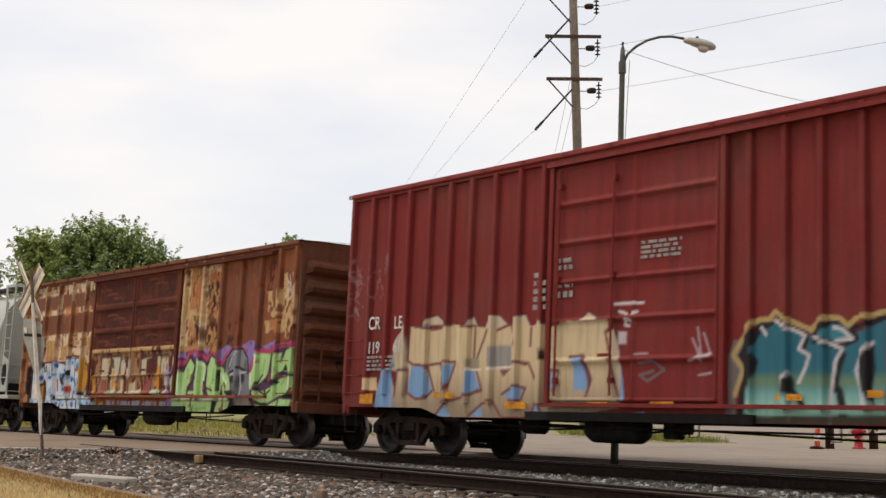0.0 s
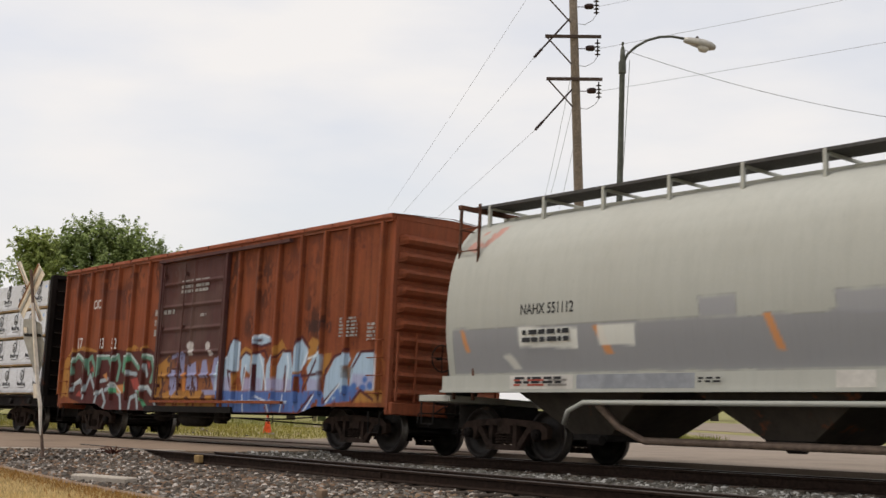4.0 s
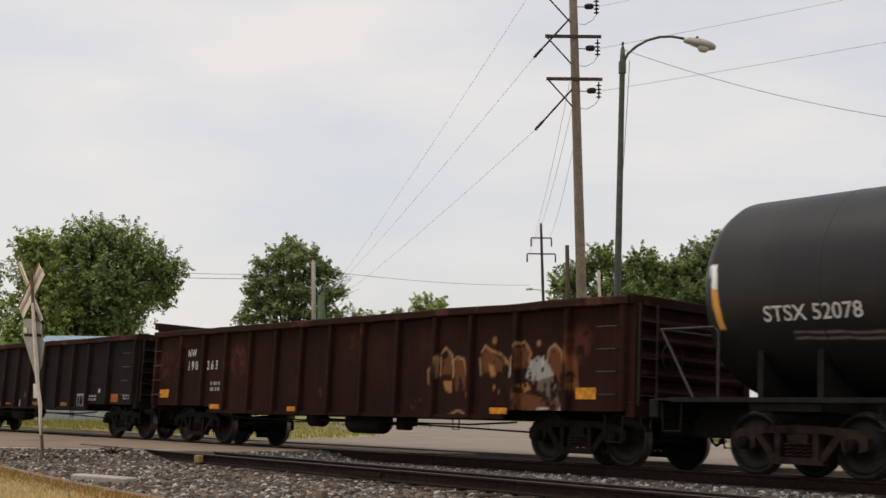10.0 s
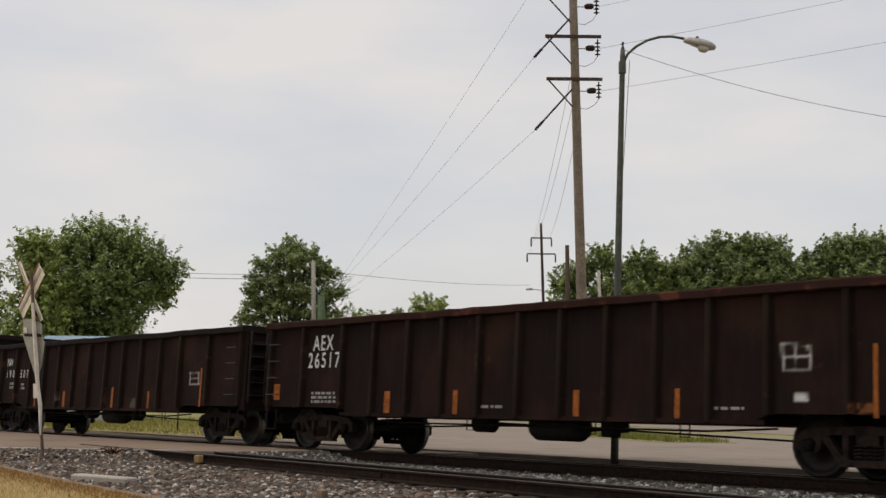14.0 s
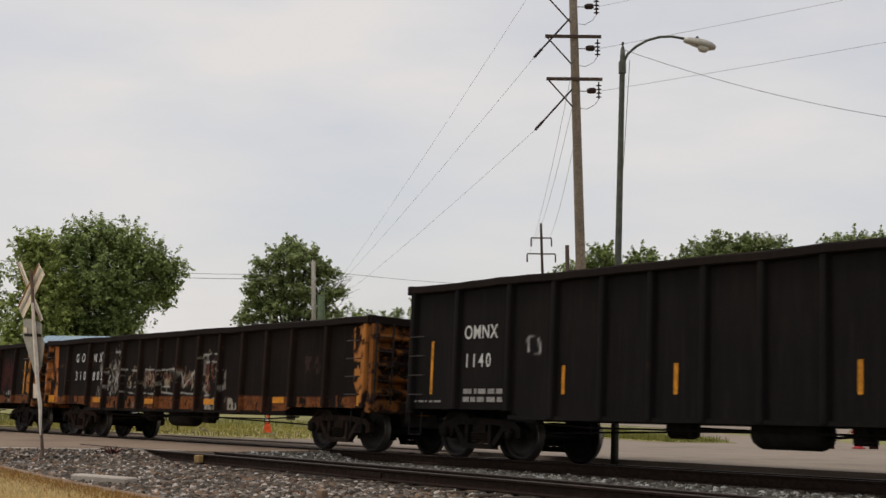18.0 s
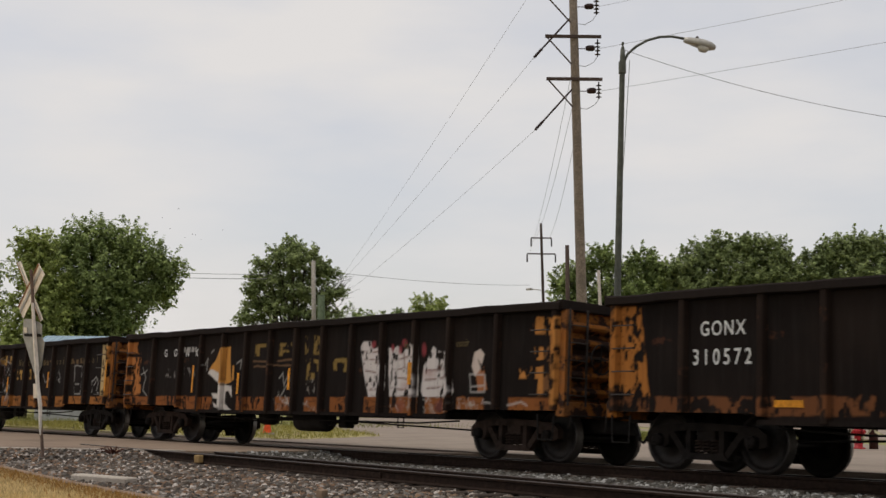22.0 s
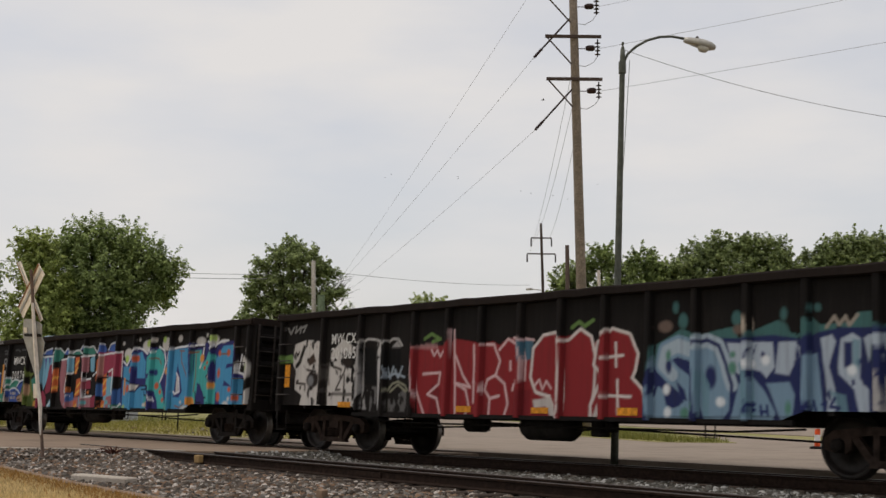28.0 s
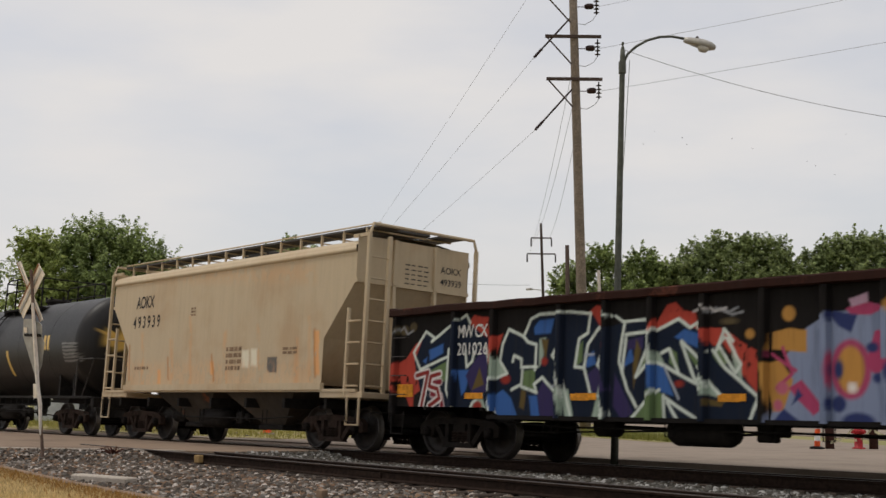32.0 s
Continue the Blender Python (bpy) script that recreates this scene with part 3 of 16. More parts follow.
    tube(bm, [(a, -1.15, 0.66), (a + 1.5, -1.18, 0.60), (b - 1.2, -1.18, 0.60), (b, -1.15, 0.66)], 0.017, 5)
    part("train_pipe", bm, M_UNDER, car)
    for k in range(4):
        hx = a + (b - a) * (k + 0.6) / 4.2 + rnd.uniform(-0.3, 0.3)
        bm = bmesh.new()
        tube(bm, [(hx - 0.09, -1.18, 0.80), (hx - 0.09, -1.18, 0.50), (hx + 0.09, -1.18, 0.50), (hx + 0.09, -1.18, 0.80)], 0.013, 5)
        part("rod_hanger", bm, M_UNDER, car)


def rung(parent, x0, x1, y, z, mat, out=0.06, name="grab_iron"):
    bm = bmesh.new()
    tube(bm, [(x0, y, z), (x0, y - out, z), (x1, y - out, z), (x1, y, z)], 0.012, 5)
    return part(name, bm, mat, parent)


def end_ladder(parent, x, sx, y0, y1, zs, mat):
    bm = bmesh.new()
    for y in (y0, y1):
        box(bm, x, x + sx * 0.03, y - 0.02, y + 0.02, zs[0] - 0.15, zs[-1] + 0.15)
    lad = part("ladder", bm, mat, parent)
    for z in zs:
        bm = bmesh.new()
        tube(bm, [(x + sx * 0.05, y0, z), (x + sx * 0.05, y1, z)], 0.013, 5)
        part("rung", bm, mat, lad)
    return lad


def skin(car, name, L, zb, z1, y, mat, cv, res=0.035, label="", x0=None, x1=None):
    """The painted near side: a sheet from the bottom line zb(x) to z1."""
    x0 = -L / 2 if x0 is None else x0
    x1 = L / 2 if x1 is None else x1
    nx = max(2, int((x1 - x0) / res))
    nz = max(2, int((z1 - 0.75) / res))
    xs = np.linspace(x0, x1, nx)
    lo = np.array([zb(x) for x in xs])
    v = np.linspace(0, 1, nz)[:, None]
    Z = lo[None] * (1 - v) + z1 * v
    X = np.repeat(xs[None], nz, 0)
    P = np.stack([X, np.full_like(X, y), Z], -1)
    return grid_mesh(name, P, mat, car, cv.at(X + L / 2, Z) if cv else None, label)


def post(car, x, z0, z1, y, w, d, mat, cv, L, res=0.05, name="side_post", taper=0.0):
    """A pressed hat-shaped post on the near side."""
    nz = max(3, int((z1 - z0) / res))
    zs = np.linspace(z0, z1, nz)
    off = np.array([-w, -w * 0.7, -w * 0.66, 0, w * 0.66, w * 0.7, w])
    dep = np.array([0.0, -d * 0.93, -d, -d, -d, -d * 0.93, 0.0])
    X = np.repeat((x + off)[None], nz, 0)
    Z = np.repeat(zs[:, None], len(off), 1)
    k = np.ones(nz)
    if taper:
        k = np.clip((z1 - zs) / taper + 0.25, 0.25, 1)
    Y = y + 0.002 + dep[None] * k[:, None]
    P = np.stack([X, Y, Z], -1)
    return grid_mesh(name, P, mat, car, cv.at(X + L / 2, Z) if cv else None)


def car_empty(name, label, category, at):
    e = empty(name, pose(at, -0.0007, -0.0325, CANT), label, category, "cars of the freight train")
    set_running(e, at)
    return e


# ---- gondolas ----
# paler than the cars: the glint on rungs is put into the colour
M_GRAB = simple("glinting_grab_iron", (0.055, 0.046, 0.04), 0.5, 0.3, 0.4, 12.0, 0.1)


def gondola(rear, front, top, mat, cv, label, posts, end_mat=None, rib_mat=None, belly=0.72, belly_end=0.86, cap_mat=None, rust_truck=False, seed=1,
            bars=5, tall_end=0.0, res=0.035, post_mat=None):
    L = front - rear
    at = (rear + front) / 2
    h = L / 2
    car = car_empty("gondola_car", label, "gondola car", at)
    end_mat = end_mat or mat
    rib_mat = rib_mat or end_mat
    cap_mat = cap_mat or mat
    rnd = random.Random(seed)

    def zb(x):
        a = min(1.0, max(0.0, (h - 2.75 - abs(x)) / 0.55))
        return belly_end + (belly - belly_end) * a
    skin(car, "side_sheet", L - 0.12, zb, top - 0.06, -1.455, mat, cv, res)
    # the wall behind the sheet, the far wall and the floor
    bm = bmesh.new()
    box(bm, -h + 0.06, h - 0.06, -1.45, -1.41, 0.95, top - 0.07)
    part("inner_lining", bm, M_UNDER, car)
    bm = bmesh.new()
    box(bm, -h + 0.06, h - 0.06, 1.41, 1.455, 0.80, top - 0.06)
    part("side_wall", bm, mat, car)
    bm = bmesh.new()
    box(bm, -h + 0.05, h - 0.05, -1.405, 1.405, 1.05, 1.13)
    part("floor_plate", bm, M_UNDER, car)
    for x in [0.15 - h] + [u - h for u in posts] + [h - 0.15]:
        w = 0.085 if abs(x) > h - 0.2 else 0.075
        post(car, x, zb(x) + 0.01, top - 0.12, -1.455, w, 0.10, post_mat or mat, cv, L)
    me = None
    for u in posts:
        x = u - h
        if me is None:
            bm = bmesh.new()
            box(bm, -0.075, 0.075, 1.457, 1.555, 0.82, top - 0.12)
            o = part("side_post", bm, mat, car)
            me = o.data
            o.location.x = x
        else:
            share("side_post", me, car, pose(x, 0, 0))
    # top chord: a rolled tube all round, a little battered
    for y in (-1.0, 1.0):
        bm = bmesh.new()
        seg = 44
        rings = []
        for i in range(seg + 1):
            x = -h + 0.02 + (L - 0.04) * i / seg
            dz = 0.005 * math.sin(x * 1.9 + seed) + 0.008 * rnd.uniform(-1, 1)
            dy = 0.012 * rnd.uniform(-1, 1)
            rings.append([bm.verts.new((x, y * 1.50 + dy + oy * y, top + dz + oz)) for oy, oz in ((-0.09, -0.02), (-0.07, 0.0), (0.05, 0.0), (0.075, -0.025), (0.075, -0.13), (0.04, -0.15), (-0.09, -0.15))])
        for i in range(seg):
            for k in range(7):
                bm.faces.new((rings[i][k], rings[i][(k + 1) % 7], rings[i + 1][(k + 1) % 7], rings[i + 1][k]))
        bm.faces.new(rings[0])
        bm.faces.new(rings[-1])
        bmesh.ops.recalc_face_normals(bm, faces=bm.faces)
        part("top_chord", bm, cap_mat, car)
    # side sill angle
    bm = bmesh.new()
    box(bm, -h + 2.9, h - 2.9, -1.52, -1.46, belly - 0.02, belly + 0.05)
    part("side_sill", bm, mat, car)
    for sx in (-1, 1):
        up = tall_end if sx < 0 else 0.0
        bm = bmesh.new()
        box(bm, sx * (h - 0.10), sx * (h - 0.05), -1.45, 1.45, 0.80, top - 0.05 + up)
        end = part("end_wall", bm, rib_mat, car)
        bm = bmesh.new()
        bbox(bm, sx * (h - 0.02) - 0.11, sx * (h - 0.02) + 0.05, -1.52, 1.52, top - 0.15 + up, top + 0.02 + up, 0.015)
        part("end_chord", bm, cap_mat, end)
        gap = (top - 0.32 - 1.0) / bars
        for k in range(bars):
            z = 1.05 + (k + 0.5) * gap
            bm = bmesh.new()
            arc = [(-0.38, 0.0), (-0.30, 0.45), (-0.16, 0.85), (0.0, 1.0), (0.14, 0.85), (0.26, 0.45), (0.33, 0.0)]
            prism(bm, [(sx * (h - 0.06 + 0.13 * q), z + gap * p) for p, q in arc], -1.30, 1.30)
            bmesh.ops.recalc_face_normals(bm, faces=bm.faces)
            part("end_rib", bm, rib_mat, end)
        for y in (-1.38, 1.38):
            bm = bmesh.new()
            box(bm, sx * (h - 0.06) - 0.05, sx * (h - 0.06) + 0.12, y - 0.08, y + 0.08, 0.78, top - 0.14 + up)
            part("corner_post", bm, end_mat, end)
        for z in (1.12, 1.48, 1.84, 2.2):
            rung(car, sx * (h - 0.62), sx * (h - 0.2), -1.555, z, M_GRAB)
        bm = bmesh.new()
        bbox(bm, sx * (h - 0.05) - 0.08, sx * (h - 0.05) + 0.12, -1.48, 1.48, 0.76, 1.02, 0.02)
        part("end_sill", bm, rib_mat, car)
    # ladder up the front end, hand brake beside it
    for y in (-1.40, -0.98):
        bm = bmesh.new()
        box(bm, h + 0.085, h + 0.10, y - 0.022, y + 0.022, 0.95, top - 0.12)
        lad = part("ladder_stile", bm, M_GRAB, car)
    for k in range(5):
        bm = bmesh.new()
        z = 1.12 + k * (top - 0.4 - 1.12) / 4
        tube(bm, [(h + 0.105, -1.40, z), (h + 0.115, -1.19, z), (h + 0.105, -0.98, z)], 0.012, 5)
        part("ladder_rung", bm, M_GRAB, car)
    bm = bmesh.new()
    ring = [(h + 0.22, -0.75 + 0.25 * math.cos(a * math.pi / 8), 1.75 + 0.25 * math.sin(a * math.pi / 8)) for a in range(17)]
    tube(bm, ring, 0.014, 5, False)
    for a in range(4):
        tube(bm, [(h + 0.2, -0.75, 1.75), ring[a * 4]], 0.011, 4)
    tube(bm, [(h, -0.75, 1.75), (h + 0.22, -0.75, 1.75)], 0.03, 6)
    part("brake_wheel", bm, M_UNDER, car)
    running_gear(car, at, h, h - 1.58, -h + 1.62, rust_truck, seed=seed)
    return car


def reflectors(car, L, items, mat=None, y=-1.461, on_posts=False):
    """Amber reflective strips: x from the rear end, low edge, width, height."""
    for x, z, w, hh in items:
        w = max(w, 0.07)
        if on_posts and hh > 1.6 * w:
            plate(car, "reflector", x - L / 2, x - L / 2 + w, z, z + hh, -1.557, mat or M_AMBER)
            continue
        plate(car, "reflector", x - L / 2, x - L / 2 + w, z, z + hh, y, mat or M_AMBER)


def stencil(car, L, items, mat=None, y=-1.462):
    for body, x, z, size, *wide in items:
        faded = body.startswith('~')
        lettering(car, body.strip('~'), x - L / 2, z, size, M_FADED if faded else mat or M_WHITE, y, stretch=0.80, width=wide[0] if wide else 0.0)


# ---- box cars ----
def boxcar(rear, front, top, mat, cv, label, door, posts, end_mat, roof_mat, door_mat, belly=0.72, seed=1, post_d=0.09, end_bars=9, double=False, res=0.035, eave=0.16, low=1.0):
    L = front - rear
    at = (rear + front) / 2
    h = L / 2
    car = car_empty("box_car", label, "box car", at)
    yn = -1.46

    def zb(x):
        a = min(1.0, max(0.0, (h - 2.5 - abs(x)) / 0.6))
        return 0.88 + (belly - 0.88) * a
    skin(car, "side_wall", L, zb, top - eave, yn, mat, cv, res)
    bm = bmesh.new()
    box(bm, -h + 0.02, h - 0.02, yn + 0.004, 1.46, 1.0, top - eave)
    part("body_shell", bm, mat, car)
    d0, d1 = door[0] - h, door[1] - h
    for k, u in enumerate(posts):
        x = u - h
        post(car, x, zb(x) + 0.25, top - eave - 0.03, yn, 0.07, post_d, mat, cv, L)
    # eave rail and side sill
    bm = bmesh.new()
    box(bm, -h, h, yn - 0.06, yn + 0.02, top - eave - 0.06, top - eave + 0.05)
    part("eave_rail", bm, roof_mat, car)
    bm = bmesh.new()
    box(bm, d0 - 0.6, d1 + 0.6, yn - 0.06, yn - 0.004, belly - 0.02, belly + 0.12)
    part("door_sill", bm, M_UNDER, car)
    # roof: a low-pitched shell, its panels and the seams between them
    bm = bmesh.new()
    prism_pts = [(-1.55, top - eave), (-1.53, top - eave + 0.085), (0, top - 0.02), (1.53, top - eave + 0.085), (1.55, top - eave)]
    a = [bm.verts.new((-h - 0.01, y, z)) for y, z in prism_pts]
    b = [bm.verts.new((h + 0.01, y, z)) for y, z in prism_pts]
    for k in range(5):
        bm.faces.new((a[k], a[(k + 1) % 5], b[(k + 1) % 5], b[k]))
    bm.faces.new(a[::-1])
    bm.faces.new(b)
    bmesh.ops.recalc_face_normals(bm, faces=bm.faces)
    roof = part("roof", bm, roof_mat, car)
    n = 15
    wide = (L + 0.04) / n
    panel = seam = None
    for i in range(n + 1):
        x = -h - 0.02 + wide * i
        if seam is None:
            bm = bmesh.new()
            a = [bm.verts.new((dx, y, z + 0.025)) for dx in (-0.035, 0.035) for y, z in ((-1.58, top - eave + 0.06), (0, top), (1.58, top - eave + 0.06))]
            bm.faces.new((a[0], a[1], a[4], a[3]))
            bm.faces.new((a[1], a[2], a[5], a[4]))
            c = [bm.verts.new((dx, -1.58, top - eave)) for dx in (-0.035, 0.035)]
            bm.faces.new((a[0], a[3], c[1], c[0]))
            bmesh.ops.recalc_face_normals(bm, faces=bm.faces)
            o = part("roof_seam", bm, roof_mat, roof)
            o.matrix_local = pose(x, 0, 0)
            seam = o.data
            bm = bmesh.new()
            top_pts = [(-1.56, top - eave + 0.02), (-1.54, top - eave + 0.10), (0, top), (1.54, top - eave + 0.10), (1.56, top - eave + 0.02)]
            rows = [[bm.verts.new((u, y, z)) for y, z in top_pts] for u in (0.02, wide - 0.02)]
            for k in range(5):
                bm.faces.new((rows[0][k], rows[0][(k + 1) % 5], rows[1][(k + 1) % 5], rows[1][k]))
            bm.faces.new(rows[0][::-1])
            bm.faces.new(rows[1])
            bmesh.ops.recalc_face_normals(bm, faces=bm.faces)
            o = part("roof_panel", bm, roof_mat, roof)
            o.matrix_local = pose(x, 0, 0)
            panel = o.data
        else:
            share("roof_seam", seam, roof, pose(x, 0, 0))
            if i < n:
                share("roof_panel", panel, roof, pose(x, 0, 0))
    # ends: deep pressed corrugations
    for sx in (-1, 1):
        bm = bmesh.new()
        box(bm, sx * (h - 0.03), sx * (h + 0.0), -1.46, 1.46, 0.80, top - eave + 0.02)
        end = part("end_wall", bm, end_mat, car)
        gap = (top - eave - 0.25 - 1.0) / end_bars
        for k in range(end_bars):
            z = 1.02 + (k + 0.5) * gap
            bm = bmesh.new()
            rows = []
            for yy in (-1.36, -1.22, 1.22, 1.36):
                dd = 0.0 if abs(yy) > 1.3 else 0.17
                rows.append([bm.verts.new((sx * (h + dx * dd / 0.10), yy, z + dz)) for dx, dz in ((0.0, -gap * 0.44), (0.07, -gap * 0.26), (0.10, -gap * 0.04), (0.085, gap * 0.12), (0.0, gap * 0.34))])
            for i in range(3):
                for j in range(4):
                    bm.faces.new((rows[i][j], rows[i][j + 1], rows[i + 1][j + 1], rows[i + 1][j]))
            bmesh.ops.recalc_face_normals(bm, faces=bm.faces)
            part("end_corrugation", bm, end_mat, end)
        for y in (-1.42, 1.42):
            bm = bmesh.new()
            box(bm, sx * h - 0.03, sx * h + 0.05, y - 0.045, y + 0.045, 0.80, top - eave + 0.03)
            part("corner_post", bm, end_mat, end)
        bm = bmesh.new()
        bbox(bm, sx * h - 0.1, sx * h + 0.14, -1.44, 1.44, 0.74, 0.98, 0.02)
        part("end_sill", bm, end_mat, car)
        end_ladder(end, sx * (h + 0.15), sx, -1.36, -0.9, [1.15, 1.5, 1.85, 2.2], end_mat)
        for z in (1.15, 1.5, 1.85, 2.2):
            rung(car, sx * (h - 0.6), sx * (h - 0.14), yn - post_d * 0.2, z, mat, 0.07)
    bm = bmesh.new()
    ring = [(h + 0.32, -0.35 + 0.27 * math.cos(a * math.pi / 8), 1.9 + 0.27 * math.sin(a * math.pi / 8)) for a in range(17)]
    tube(bm, ring, 0.014, 5, False)
    for a in range(4):
        tube(bm, [(h + 0.3, -0.35, 1.9), ring[a * 4]], 0.011, 4)
    tube(bm, [(h, -0.35, 1.9), (h + 0.3, -0.35, 1.9)], 0.03, 6)
    part("brake_wheel", bm, M_UNDER, car)
    # door leaves: raised panels in a frame, hung from a rail
    yd = yn - 0.05
    leaves = [(d0, d1)] if not double else [(d0, (d0 + d1) / 2 - 0.02), ((d0 + d1) / 2 + 0.02, d1)]
    zt = top - eave - 0.16
    for a, b in leaves:
        nx, nz = int((b - a) / res), int((zt - low) / res)
        X, Z = np.meshgrid(np.linspace(a, b, nx), np.linspace(low, zt, nz))
        if double:
            bar = sum(np.clip((w - np.abs(Z - z)) / 0.02, 0, 1) for z, w in ((4.25, 0.08), (3.49, 0.08), (2.84, 0.07), (2.29, 0.07), (1.62, 0.03), (1.16, 0.05)))
        else:
            fr = np.abs(((Z - low) / (zt - low) * 6) % 1.0 - 0.5) * 2        # 1 at the frame bars
            bar = np.clip((fr - 0.86) / 0.06, 0, 1)
        edge = np.clip((0.10 - np.minimum(X - a, b - X)) / 0.02, 0, 1)
        midp = np.clip((0.05 - np.abs(X - (a + (b - a) * 0.52))) / 0.02, 0, 0.0 if double else 1.0)
        Y = yd - 0.05 * np.maximum(np.maximum(bar, edge), midp * 0.8)
        Y[0, :], Y[-1, :], Y[:, 0], Y[:, -1] = yn, yn, yn, yn
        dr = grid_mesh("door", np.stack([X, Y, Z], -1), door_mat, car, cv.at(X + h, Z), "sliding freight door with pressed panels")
        for x in () if double else (a + 0.16, a + (b - a) * 0.40):
            bm = bmesh.new()
            tube(bm, [(x, yd - 0.085, low + 0.1), (x, yd - 0.085, zt - 0.1)], 0.02, 6)
            for z in (low + 0.3, (low + zt) / 2, zt - 0.4):
                box(bm, x - 0.04, x + 0.04, yd - 0.1, yd - 0.02, z, z + 0.09)
            part("lock_rod", bm, door_mat, dr)
        bm = bmesh.new()
        box(bm, a + (b - a) * 0.40 - 0.25, a + (b - a) * 0.40 + 0.02, yd - 0.12, yd - 0.09, 1.72, 1.77)
        part("door_handle", bm, door_mat, dr)
    bm = bmesh.new()
    box(bm, d0 - 0.15, d1 + (d1 - d0) * 0.9, yn - 0.16, yn - 0.06, zt + 0.0, zt + 0.07)
    part("door_rail_upper", bm, door_mat, car)
    bm = bmesh.new()
    box(bm, d0 - 0.15, d1 + (d1 - d0) * 0.9, yn - 0.15, yn - 0.06, low - 0.08, low - 0.02)
    part("door_rail_lower", bm, mat, car)
    for x in (d0 - 0.06, d1 + 0.06):
        bm = bmesh.new()
        bbox(bm, x - 0.05, x + 0.05, yn - 0.12, yn, low - 0.05, zt + 0.1, 0.01)
        part("door_post", bm, door_mat, car)
    running_gear(car, at, h, h - 1.6, -h + 1.62, True, seed=seed)
    return car
# ---- tank cars ----
def tank_car(rear, front, front_truck, rear_truck, R, zc, mat, cv, label, shell, walk_at, seed=1, fine=1.0):
    L = front - rear
    at = (rear + front) / 2
    h = L / 2
    car = car_empty("tank_car", label, "tank car", at)
    s0, s1 = shell[0] - at, shell[1] - at
    # shell with dished heads
    us = [(0.0, 0.02), (0.02, 0.30), (0.06, 0.50), (0.14, 0.70), (0.24, 0.85), (0.36, 0.95), (0.50, 0.995)]
    xs = [s0 + u for u, r in us] + list(np.arange(s0 + 0.55, s1 - 0.55, 0.028 / fine)) + [s1 - u for u, r in reversed(us)]
    rs = [r for u, r in us] + [1.0] * len(np.arange(s0 + 0.55, s1 - 0.55, 0.028 / fine)) + [r for u, r in reversed(us)]
    xs, rs = np.array(xs), np.array(rs)
    th = np.concatenate([np.linspace(-math.pi, -1.25, 30)[:-1], np.linspace(-1.25, 1.25, int(165 * fine)), np.linspace(1.25, math.pi, 30)[1:]])
    X = np.repeat(xs[None], len(th), 0)
    Y = -np.cos(th)[:, None] * rs[None] * R
    Z = zc + np.sin(th)[:, None] * rs[None] * R
    col = cv.at(X + h, Z) if cv else None
    if col is not None:
        col[..., 3] *= (Y < 0)
    grid_mesh("tank_shell", np.stack([X, Y, Z], -1), mat, car, col, smooth=True)
    # weld seams
    for k in range(1, 5):
        x = s0 + (s1 - s0) * k / 5
        bm = bmesh.new()
        lathe(bm, [(R + 0.002, x - 0.012), (R + 0.006, x), (R + 0.002, x + 0.012)], 64, 'x', (0, 0, zc))
        part("shell_seam", bm, mat, car, smooth=True)
    # saddles and stub sills
    for tx in (front_truck - at, rear_truck - at):
        bm = bmesh.new()
        for sx in (-0.55, 0.45):
            prism(bm, [(tx + sx, 0.95), (tx + sx + 0.1, 0.95), (tx + sx + 0.1, zc - R * 0.55), (tx + sx, zc - R * 0.55)], -1.22, 1.22)
        box(bm, tx - 0.6, tx + 0.6, -1.35, 1.35, 0.90, 1.02)
        part("saddle", bm, M_UNDER, car)
    for sx in (-1, 1):
        bm = bmesh.new()
        a, b = (s1 - 2.6, h) if sx > 0 else (-h, s0 + 2.6)
        box(bm, a, b, -0.3, 0.3, 0.74, 1.08)
        part("stub_sill", bm, M_UNDER, car)
        bm = bmesh.new()
        bbox(bm, sx * h - 0.12, sx * h + 0.06, -1.42, 1.42, 0.78, 1.06, 0.015)
        box(bm, min(sx * (h - 1.1), sx * h), max(sx * (h - 1.1), sx * h), -1.45, 1.45, 1.04, 1.08)
        part("end_platform", bm, M_UNDER, car)
        bm = bmesh.new()
        for y in (-1.42, 1.42):
            tube(bm, [(sx * (h - 1.2), y, 1.06), (sx * (h - 1.2), y, 2.05), (sx * (h - 1.12), y, 2.13), (sx * (h - 0.1), y, 2.13)], 0.022, 6)
            tube(bm, [(sx * (h - 0.1), y, 2.13), (sx * (h - 0.75), y, 1.06)], 0.02, 6)
        tube(bm, [(sx * (h - 0.1), -1.42, 2.13), (sx * (h - 0.1), 1.42, 2.13)], 0.022, 6)
        part("end_railing", bm, M_GALVDARK, car)
    # side walk sill with hung piping
    for y in (-1.38, 1.38):
        bm = bmesh.new()
        box(bm, -h + 0.3, h - 0.3, y - 0.07, y + 0.07, 1.02, 1.09)
        part("side_sill", bm, M_UNDER, car)
    # platform, railing and ladder over the manway
    w0, w1 = walk_at[0] - at, walk_at[1] - at
    zt = zc + R
    yn = -1.05
    for y in (0.55, -1.1):
        bm = bmesh.new()
        box(bm, w0, w1, y, y + 0.55, zt - 0.26, zt - 0.20)
        plat = part("walkway", bm, M_UNDER, car)
        for x in (w0 + 0.1, (w0 + w1) / 2, w1 - 0.1):
            bm = bmesh.new()
            box(bm, x - 0.03, x + 0.03, y + 0.05, y + 0.5, zt - 0.45, zt - 0.26)
            part("walkway_bracket", bm, M_UNDER, plat)
